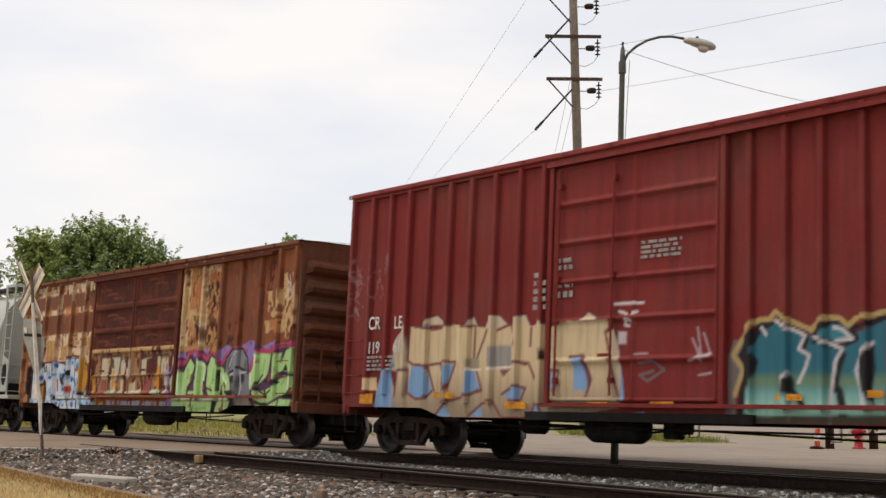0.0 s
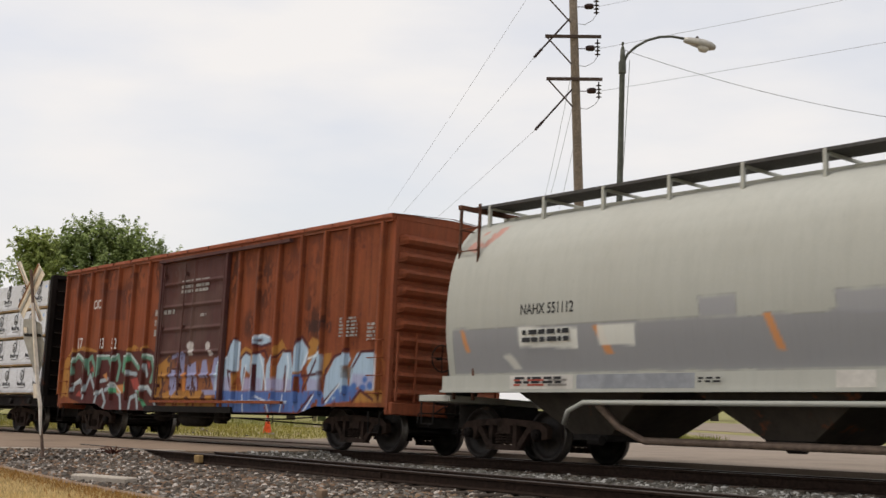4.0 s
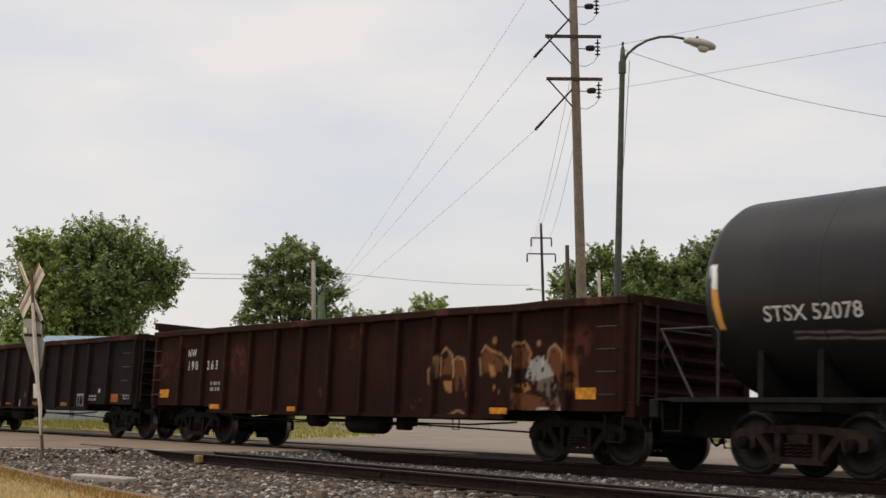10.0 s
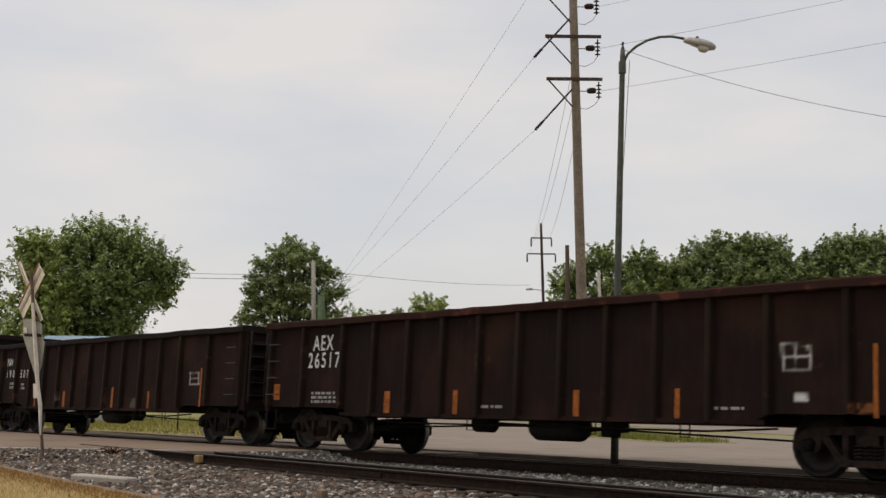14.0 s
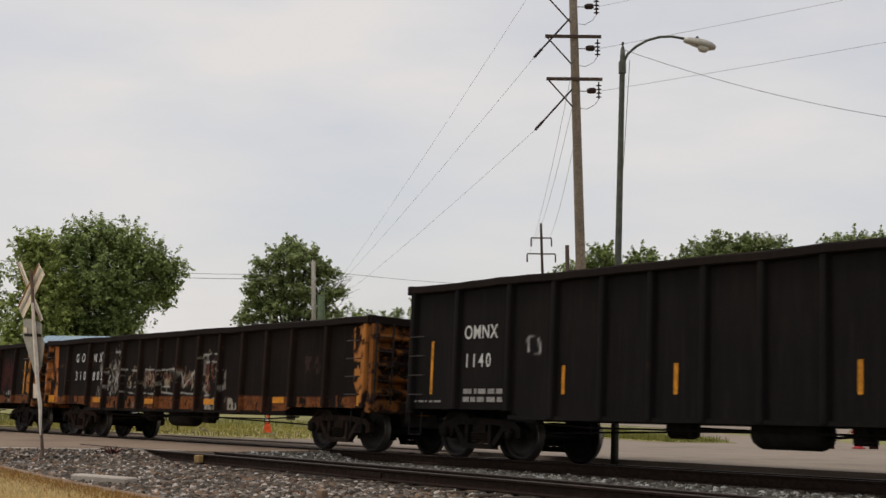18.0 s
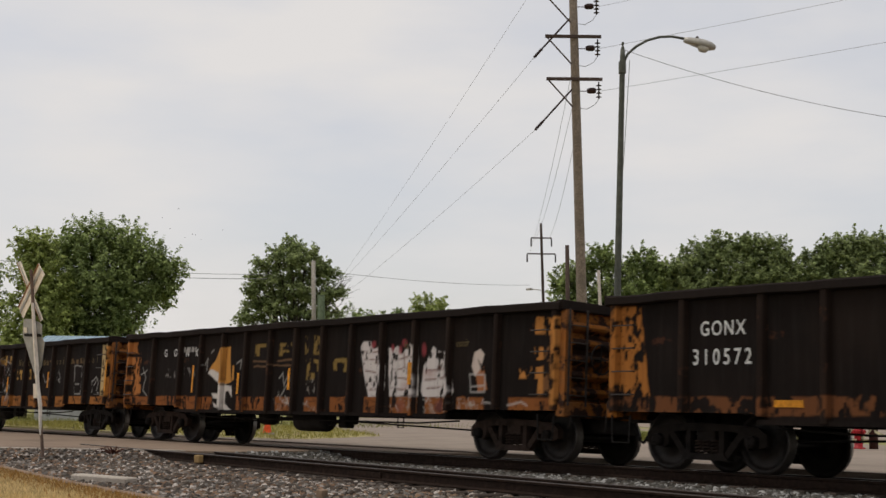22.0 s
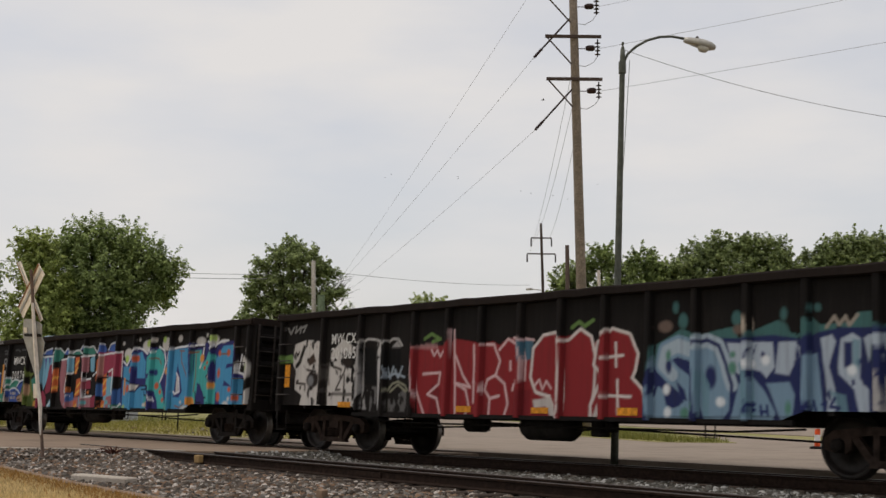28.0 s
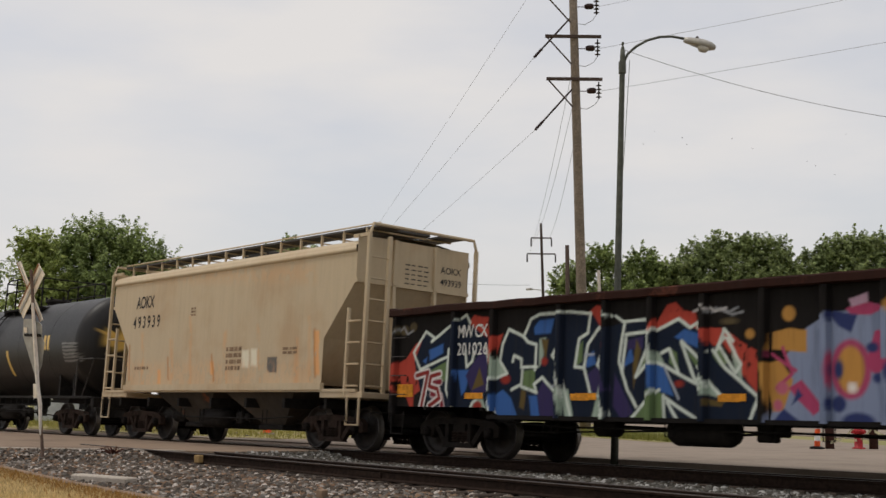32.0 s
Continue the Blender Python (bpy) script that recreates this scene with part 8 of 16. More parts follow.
def paint_g_a(cv):
    c = [(0.131, 0.036, 0.02), (0.103, 0.03, 0.017), (0.138, 0.039, 0.025)]
    tan, umber, ochre = (0.40, 0.22, 0.11), (0.15, 0.06, 0.026), (0.40, 0.20, 0.07)
    cv.poly([(10.93,1.73),(11.41,2),(12.67,2.06),(13.7,2.08),(14.46,2.01),(14.91,1.58),(14.92,0.7),(11.2,0.75)], (0.026, 0.011, 0.008), 0.7, 0.1, 0.15)
    for p in ([(11.41,1.49),(11.39,1.79),(11.51,1.95),(11.65,1.82),(11.69,1.48)],[(11.82,1.21),(11.75,1.73),(11.88,1.79),(12.04,1.73),(12.17,1.21)],[(12.55,1.51),(12.52,1.84),(12.65,1.97),(13.08,1.71),(13.15,1.51)],[(13.55,1.58),(13.53,1.91),(13.67,1.99),(13.75,1.81),(13.72,1.58)],[(14.26,1.21),(14.26,1.85),(14.38,1.96),(14.5,1.85),(14.6,1.21)],[(13.34,0.72),(13.31,1.21),(13.89,1.11),(14.57,0.97),(14.51,0.7)],):
        cv.poly(p, umber, 0.85, worn=0.25)
    for p in ([(13.66,1.42),(13.79,1.69),(13.96,1.78),(14.19,1.68),(14.36,1.44),(14.15,1.38),(13.87,1.34)],[(14.31,0.7),(14.52,0.91),(14.58,0.7)],):
        cv.poly(p, (0.36, 0.34, 0.31), 0.85, worn=0.15)
    for p in ([(13.8,1.34),(14.42,1.41),(14.49,0.97),(14.16,1.11),(13.95,1.21)],):
        cv.poly(p, (0.17, 0.135, 0.10), 0.8, worn=0.25)
    for p in ([(11.47,1.37),(11.72,1.37),(11.73,1.15),(11.56,1.21)],[(12.7,1.66),(12.82,1.63),(12.9,1.46),(12.77,1.43)],[(12.84,1.29),(12.99,1.31),(13.03,1.13),(12.88,1.15)],[(13.57,1.31),(13.71,1.34),(13.8,1.21),(13.63,1.17)],[(13.11,1.8),(13.24,1.7),(13.14,1.65)],):
        cv.poly(p, ochre, 0.85, worn=0.2)
    for p in ([(11.37,1.47),(11.34,1.79),(11.49,1.98),(11.68,1.84),(11.73,1.44)],[(11.73,1.44),(11.71,1.73),(11.83,1.81),(12.01,1.77),(12.12,1.47),(12.24,1.11)],[(11.04,1.34),(11.01,1.59),(11.2,1.72)],[(12.52,1.49),(12.46,1.84),(12.6,2),(12.77,1.91),(13.04,1.84),(13.23,1.65)],[(13.27,1.45),(13.28,1.78),(13.49,1.95),(13.63,2.04),(13.79,1.84),(13.72,1.6)],[(14.19,1.64),(14.23,1.89),(14.36,1.98),(14.5,1.87),(14.57,1.63)],[(11.63,0.75),(11.9,0.83),(12.22,0.76)],[(12.93,0.7),(13.28,0.76)],):
        cv.stroke(p, 0.022, tan, 0.85, worn=0.2)
    for p in ([(14.66,1.86),(14.83,1.65),(14.88,1.25)],):
        cv.stroke(p, 0.07, (0.21, 0.08, 0.028), 0.85, worn=0.25)
    for p in ([(13.27,1.45),(13.32,1.65)],[(13.97,0.87),(14.24,0.88)],[(14.07,1.54),(14.1,1.76)],[(13.73,1.46),(13.8,1.69)],):
        cv.stroke(p, 0.018, (0.50, 0.47, 0.43), 0.85, worn=0.15)
    cv.blob(12.85, 2.09, 0.06, 0.06, ochre, 0.7)
    cv.blob(13.97, 2.01, 0.05, 0.05, tan, 0.8)
    cv.blob(4, 1.9, 0.35, 0.34, c[0], 0.5, worn=0.5, soft=0.2)
    cv.blob(0.61, 1.85, 0.69, 0.38, c[1], 0.4, worn=0.4, soft=0.2)
    cv.blob(14.94, 1.95, 0.24, 0.3, c[2], 0.5, worn=0.45, soft=0.2)


AMBER_G_A = [(0.36, 1.05, 0.47, 0.2), (2.92, 0.79, 0.45, 0.11), (6.28, 0.76, 0.45, 0.11), (12.84, 0.79, 0.45, 0.11), (14.94, 1.05, 0.45, 0.19)]
STENCIL_G_A = [('NW', 1.70, 2.04, 0.261, 0.4), ('190', 1.72, 1.72, 0.30, 0.45), ('263', 2.66, 1.72, 0.30, 0.5)]
BLOCK_G_A = [(2.88, 1.16, 0.45, 0.27, 2)]


def paint_g_b(cv):
    c = [(0.594, 0.582, 0.554), (0.487, 0.471, 0.446), (0.408, 0.393, 0.358), (0.193, 0.188, 0.178), (0.302, 0.047, 0.047), (0.593, 0.576, 0.542)]
    cv.poly([(13.85,1.18),(14.01,1.18),(14.01,1.27),(13.85,1.27)], c[0])
    cv.poly([(8.26,0.71),(8.37,0.71),(8.35,0.95),(8.25,0.95)], c[1], 0.8)
    cv.poly([(4.22,1.35),(4.28,1.35),(4.25,1.65),(4.19,1.65)], c[2], 0.7, worn=0.3)
    cv.stroke([(8.61,1.03),(8.66,1.22),(8.74,1.03)], 0.019, c[3], 0.7)
    cv.blob(1.75, 1.22, 0.07, 0.05, c[4])
    for p in ([(12.51,1.12),(12.95,1.12),(12.94,1.14),(12.51,1.14)],[(12.52,0.83),(12.96,0.84),(12.95,0.85),(12.52,0.85)],[(12.52,0.83),(12.55,0.83),(12.54,1.14),(12.51,1.14)],[(12.93,0.84),(12.96,0.84),(12.94,1.14),(12.92,1.14)],[(12.7,0.83),(12.71,0.83),(12.7,1.14),(12.69,1.14)],[(12.52,1),(12.95,1),(12.95,1.01),(12.52,1)],[(12.81,1.01),(12.83,1.01),(12.82,1.14),(12.81,1.14)]):
        cv.poly(p, c[5], 0.9)


AMBER_G_B = [(0.74, 0.95, 0.42, 0.18), (4.17, 0.79, 0.46, 0.1), (5.41, 0.8, 0.21, 0.06), (6.33, 0.77, 0.47, 0.1), (7.28, 0.82, 0.38, 0.05), (9.43, 0.81, 0.43, 0.1), (11.48, 0.8, 0.45, 0.1), (14.78, 0.92, 0.42, 0.22)]
STENCIL_G_B = [('AEX', 1.9, 2.04, 0.435, 0.7), ('265', 2.08, 1.49, 0.435, 0.67), ('59', 3.12, 1.49, 0.42, 0.43)]
BLOCK_G_B = [(1.89, 0.9, 0.8, 0.23, 2), (3.21, 0.79, 0.23, 0.07, 1), (13.37, 0.92, 0.49, 0.19, 2), (15.5, 0.97, 0.35, 0.15, 2)]


def paint_g_c(cv):
    c = [(0.493, 0.477, 0.447), (0.676, 0.657, 0.62), (0.265, 0.103, 0.039)]
    for p in ([(13.41,1.81),(13.9,1.8),(13.9,1.82),(13.41,1.83)],[(13.44,1.47),(13.93,1.47),(13.93,1.49),(13.44,1.49)],[(13.44,1.47),(13.48,1.47),(13.45,1.83),(13.41,1.83)],[(13.9,1.47),(13.93,1.47),(13.9,1.82),(13.86,1.82)],[(13.67,1.47),(13.69,1.47),(13.66,1.83),(13.64,1.83)],[(13.42,1.65),(13.92,1.64),(13.92,1.67),(13.42,1.67)]):
        cv.poly(p, c[0], 0.9)
    cv.poly([(13.65,1.02),(13.86,1.02),(13.85,1.13),(13.64,1.13)], c[1], 0.9)
    cv.poly([(14.61,0.87),(14.96,0.87),(14.95,1.02),(14.59,1.02)], c[2], 0.6, worn=0.3)
    cv.poly([(10.04,2.16),(10.13,2.15),(10.12,2.28),(10.02,2.28)], c[0], 0.6)


AMBER_G_C = [(0.3, 1.01, 0.23, 0.34), (4.32, 0.76, 0.18, 0.43), (6.4, 0.75, 0.13, 0.46), (9.46, 0.74, 0.13, 0.46), (11.59, 0.73, 0.1, 0.49), (14.93, 0.82, 0.06, 0.98)]
STENCIL_G_C = [('AEX', 1.74, 2.05, 0.449, 0.75), ('26517', 1.58, 1.69, 0.449, 1.15)]
BLOCK_G_C = [(1.77, 0.92, 0.9, 0.26, 3), (7.16, 0.86, 0.62, 0.08, 1), (12.31, 0.88, 0.56, 0.07, 1)]


def paint_g_d(cv):
    c = [(0.02, 0.024, 0.043), (0.193, 0.173, 0.144), (0.493, 0.477, 0.447), (0.141, 0.124, 0.102)]
    cv.poly([(3.73,1.63),(4.43,1.61),(4.42,1.95),(3.72,1.97)], c[0], 0.4, worn=0.2)
    for p in ([(5.61,0.85),(5.69,0.85),(5.69,1.13),(5.61,1.13)],[(6.68,0.92),(6.75,0.92),(6.75,1.19),(6.68,1.19)]):
        cv.poly(p, c[1], 0.6, worn=0.45)
    for p in ([(13.38,1.64),(13.86,1.63),(13.86,1.65),(13.38,1.66)],[(13.42,1.35),(13.89,1.35),(13.89,1.37),(13.41,1.37)],[(13.42,1.35),(13.46,1.35),(13.43,1.66),(13.38,1.66)],[(13.85,1.35),(13.89,1.35),(13.86,1.65),(13.81,1.66)],[(13.4,1.5),(13.87,1.5),(13.87,1.51),(13.4,1.52)]):
        cv.poly(p, c[2], 0.9)
    cv.poly([(10.28,0.77),(10.74,0.77),(10.7,1.03),(10.24,1.03)], c[3], 0.5, worn=0.4)


AMBER_G_D = [(1.14, 0.85, 0.08, 0.95), (3.9, 0.76, 0.1, 0.47), (6.05, 0.76, 0.1, 0.46), (11.31, 0.75, 0.09, 0.46), (14.01, 0.83, 0.05, 0.93), (5.99, 0.75, 0.08, 0.47), (9.19, 0.73, 0.11, 0.59)]
STENCIL_G_D = [('NW', 1.5, 2.01, 0.34, 0.41), ('190', 1.51, 1.65, 0.33, 0.58), ('507', 2.64, 1.64, 0.33, 0.62)]
BLOCK_G_D = [(1.84, 1.26, 0.32, 0.24, 2), (2.77, 1.24, 0.29, 0.23, 2)]


def paint_g_e(cv):
    c = [(0.593, 0.576, 0.542), (0.49, 0.443, 0.405), (0.037, 0.052, 0.087)]
    for p in ([(3.21,2.09),(3.5,2.08),(3.5,2.1),(3.21,2.11)],[(3.23,1.84),(3.53,1.83),(3.52,1.85),(3.23,1.86)],[(3.23,1.84),(3.27,1.84),(3.25,2.11),(3.21,2.11)],[(3.49,1.83),(3.53,1.83),(3.5,2.1),(3.46,2.1)],[(13.95,1.26),(14.41,1.26),(14.41,1.28),(13.95,1.29)],[(13.95,0.96),(14.41,0.97),(14.41,1),(13.95,0.99)],[(13.95,0.96),(13.98,0.96),(13.98,1.29),(13.95,1.29)],[(14.38,0.97),(14.41,0.97),(14.41,1.28),(14.38,1.28)],[(14.15,0.96),(14.16,0.97),(14.16,1.28),(14.15,1.28)],[(13.95,1.12),(14.41,1.12),(14.41,1.13),(13.95,1.13)]):
        cv.poly(p, c[0], 0.9)
    cv.poly([(12.61,0.95),(12.87,0.96),(12.87,1.04),(12.61,1.04)], c[1], 0.8)
    cv.poly([(13.52,0.94),(13.68,0.95),(13.68,1.02),(13.52,1.02)], c[2], 0.7)


AMBER_G_E = [(0.67, 1.13, -0.01, 0.99), (4.13, 1.13, 0.07, 0.48), (6.52, 1.13, 0.08, 0.47), (9.65, 1.13, 0.08, 0.46), (11.96, 1.13, 0.1, 0.46), (15.16, 1.14, 0.07, 0.96)]
STENCIL_G_E = [('OMNX', 1.6, 2.13, 0.348, 0.9), ('1140', 1.63, 1.62, 0.348, 0.66)]
BLOCK_G_E = [(13.93, 1.36, 0.46, 0.41, 4), (1.63, 0.94, 1.06, 0.29, 2), (0.02, 0.96, 0.98, 0.06, 1), (10.36, 0.76, 0.56, 0.06, 1), (11.46, 0.86, 0.47, 0.07, 1), (14.83, 1.13, 0.32, 0.13, 2)]


def paint_g_f(cv):
    c = [(0.215, 0.075, 0.024), (0.043, 0.017, 0.011), (0.258, 0.247, 0.22), (0.079, 0.02, 0.015), (0.282, 0.215, 0.124), (0.443, 0.433, 0.396), (0.351, 0.318, 0.258), (0.277, 0.256, 0.222), (0.062, 0.034, 0.028), (0.469, 0.189, 0.05), (0.44, 0.164, 0.047), (0.034, 0.012, 0.007)]
    sill_panels(cv, ((0.65, 1.6), (1.98, 2.8), (3.08, 3.85), (4.12, 5.0), (5.25, 5.95), (6.3, 6.98), (7.13, 8.0), (8.25, 9.15), (11.25, 12.28), (12.5, 13.25), (13.45, 14.5), (14.9, 15.6)), c[0], 81)
    cv.poly([(0.24,0.61),(16.02,0.82),(16.02,1.1),(0.17,1.08)], c[1], 0.5, worn=0.5)
    for p in ([(3.53,1.08),(4.94,1.09),(4.83,2.25),(3.39,2.3)],[(5.13,1.29),(6.01,1.29),(5.96,1.79),(5.07,1.8)],[(6.19,1.31),(6.88,1.31),(6.84,1.77),(6.15,1.78)],[(7.08,1.28),(7.93,1.28),(7.89,1.75),(7.04,1.76)],[(8.2,1.3),(9.01,1.3),(8.98,1.73),(8.16,1.74)],[(9.33,1.09),(10.08,1.09),(10.02,2.1),(9.26,2.13)]):
        cv.poly(p, c[2], 0.45, worn=0.6)
    for p in ([(6.28,1.38),(6.87,1.37),(6.84,1.71),(6.25,1.72)],[(7.18,1.52),(7.91,1.51),(7.9,1.62),(7.17,1.63)],[(8.42,1.36),(9.06,1.36),(9.04,1.67),(8.4,1.68)],[(9.43,1.19),(10.05,1.19),(10.01,1.85),(9.39,1.87)]):
        cv.poly(p, c[3], 0.8, worn=0.35)
    for p in ([(5.18,1.34),(5.91,1.33),(5.87,1.73),(5.14,1.74)],[(7.29,1.33),(7.81,1.32),(7.79,1.54),(7.27,1.54)],[(9.42,1.43),(9.97,1.43),(9.97,1.56),(9.41,1.57)]):
        cv.poly(p, c[4], 0.7, worn=0.55)
    pale, rust = ((0.40, 0.38, 0.33), (0.30, 0.27, 0.21), (0.10, 0.03, 0.018), (0.44, 0.43, 0.39)), ((0.42, 0.39, 0.30), (0.14, 0.045, 0.022), (0.34, 0.28, 0.18), (0.03, 0.016, 0.012))
    scribbles(cv, ((3.55, 4.9, 1.12, 2.22),), pale, 90, 82, 0.26)
    scribbles(cv, ((5.15, 5.95, 1.3, 1.76), (6.2, 6.88, 1.3, 1.76), (7.1, 7.92, 1.3, 1.76), (8.2, 9.02, 1.3, 1.73), (9.3, 10.05, 1.12, 2.1)), rust, 40, 83)
    for p in ([(3.55,2.27),(4.83,2.25),(4.89,1.22)],[(3.82,1.83),(4.26,1.7),(3.98,1.35),(4.32,1.11)],[(4.43,1.11),(4.59,1.58),(4.94,1.11)],[(5.13,1.2),(5.93,1.14)],[(6.21,1.17),(6.86,1.13)],[(7.12,1.19),(7.91,1.14)],[(8.24,1.16),(9.12,1.14)],[(5.12,1.78),(5.87,1.76),(5.91,1.33),(5.22,1.32)],[(6.28,1.78),(6.8,1.77)],[(7.17,1.73),(7.86,1.75),(7.89,1.3),(7.23,1.33)],[(8.2,1.69),(8.39,1.32),(8.93,1.73)],[(9.27,2.08),(9.99,2.08),(10.04,1.21)],[(9.43,1.9),(9.92,1.89)],[(3.55,1.23),(3.73,1.59)],[(9.44,1.11),(10.03,1.13)]):
        cv.stroke(p, 0.019, c[5], 0.8, worn=0.3)
    for p in ([(9.47,0.73),(10.07,0.74),(10.05,1.05),(9.45,1.05)],[(10.53,0.73),(11.15,0.74),(11.14,1.04),(10.52,1.04)]):
        cv.poly(p, c[6], 0.9, worn=0.3)
    for p in ([(5.38,0.77),(5.96,0.77),(5.94,0.94),(5.36,0.94)],[(6.43,0.78),(6.92,0.78),(6.91,0.89),(6.42,0.89)],[(8.84,0.75),(9.1,0.76),(9.08,1.06),(8.81,1.06)],[(10.19,0.92),(10.44,0.92),(10.39,1.7),(10.15,1.7)]):
        cv.poly(p, c[7], 0.6, worn=0.6)
    cv.poly([(13.7,1.56),(14.28,1.55),(14.27,1.94),(13.69,1.96)], c[8], 0.5, worn=0.4)
    cv.poly([(15.42,2.49),(16.04,2.54),(16.02,1.19),(16.02,0.95),(15.65,0.94),(15.63,1.16),(15.51,1.36)], c[9], 0.97, worn=0.34)
    cv.poly([(0.17,0.89),(0.82,0.9),(0.6,2.53),(-0.07,2.55)], c[10], 0.95, worn=0.36)
    cv.blob(15.64, 2.24, 0.08, 0.11, c[11], 0.8, soft=0.06)
    cv.blob(15.83, 1.59, 0.1, 0.13, c[11], 0.8, soft=0.06)
    cv.blob(15.56, 2, 0.05, 0.08, c[11], 0.8, soft=0.06)
    cv.blob(15.93, 1.9, 0.05, 0.07, c[11], 0.8, soft=0.06)
    cv.blob(15.72, 1.2, 0.1, 0.06, c[11], 0.8, soft=0.06)
    cv.blob(0.37, 1.9, 0.13, 0.18, c[11], 0.8, soft=0.06)
    cv.blob(0.31, 1.24, 0.13, 0.1, c[11], 0.8, soft=0.06)


AMBER_G_F = [(0.23, 0.9, 0.43, 0.21), (3.3, 0.91, 0.45, 0.14), (6.4, 0.89, 0.48, 0.13), (9.5, 0.89, 0.55, 0.13), (12.55, 0.94, 0.45, 0.13), (15.7, 0.9, 0.29, 0.2)]
STENCIL_G_F = [('GO', 1.98, 2.04, 0.333, 0.58), ('NX', 3.15, 2.02, 0.319, 0.53), ('310', 2.02, 1.53, 0.348, 0.66), ('805', 3.17, 1.52, 0.333, 0.64)]
BLOCK_G_F = []


def paint_g_g(cv):
    c = [(0.37, 0.14, 0.032), (0.42, 0.175, 0.038), (0.171, 0.066, 0.026), (0.309, 0.066, 0.032), (0.385, 0.171, 0.052), (0.086, 0.017, 0.014), (0.057, 0.014, 0.011), (0.126, 0.092, 0.036), (0.093, 0.076, 0.041), (0.604, 0.585, 0.548), (0.226, 0.197, 0.175), (0.268, 0.1, 0.035)]
    cv.poly([(0.1,1.1),(0.8,1.1),(0.58,2.5),(-0.13,2.52)], c[0], 0.95, worn=0.3)
    cv.poly([(15.39,2.46),(15.97,2.5),(16.01,1.07),(15.46,1.2)], c[1], 0.97, worn=0.35)
    cv.poly([(0.09,0.8),(0.1,1.1),(16.03,1.11),(16.04,0.79),(9.31,0.66),(6.15,0.85)], c[2], 0.8, worn=0.35)
    cv.poly([(12.48,1.21),(13.11,1.21),(13.08,1.88),(12.44,1.9)], c[3], 0.55, worn=0.4, soft=0.1)
    cv.blob(12.81, 1.6, 0.31, 0.33, c[4], 0.5, worn=0.5, soft=0.1)
    cv.poly([(13.46,1.21),(14.31,1.21),(14.27,2.22),(13.41,2.26)], c[5], 0.45, worn=0.3, soft=0.1)
    cv.poly([(10.3,1.22),(10.95,1.21),(10.89,2.15),(10.23,2.17)], c[6], 0.4, worn=0.3, soft=0.1)
    for p in ([(7.19,1.95),(7.69,1.93),(7.66,2.23),(7.16,2.25)],[(8.24,1.92),(8.84,1.91),(8.81,2.22),(8.21,2.24)]):
        cv.poly(p, c[7], 0.7, worn=0.4)
    cv.stroke([(6.89,1.81),(7.7,1.8)], 0.019, c[8], 0.6)
    cv.poly([(13.7,1.12),(14.22,1.12),(14.21,1.26),(13.69,1.26)], c[9], 0.85, worn=0.2)
    cv.poly([(14.06,0.89),(14.28,0.89),(14.28,0.98),(14.06,0.98)], c[10], 0.7)
    cv.poly([(9.3,0.76),(9.99,0.77),(9.97,1.03),(9.28,1.02)], c[11], 0.7, worn=0.3)


AMBER_G_G = [(3.15, 0.95, 0.48, 0.1), (8.41, 0.9, 0.47, 0.11), (12.52, 0.95, 0.48, 0.09), (15.28, 1.16, 0.08, 0.98)]
STENCIL_G_G = [('GONX', 1.83, 2.0, 0.304, 0.82), ('310572', 1.69, 1.57, 0.33, 1.06)]
BLOCK_G_G = []


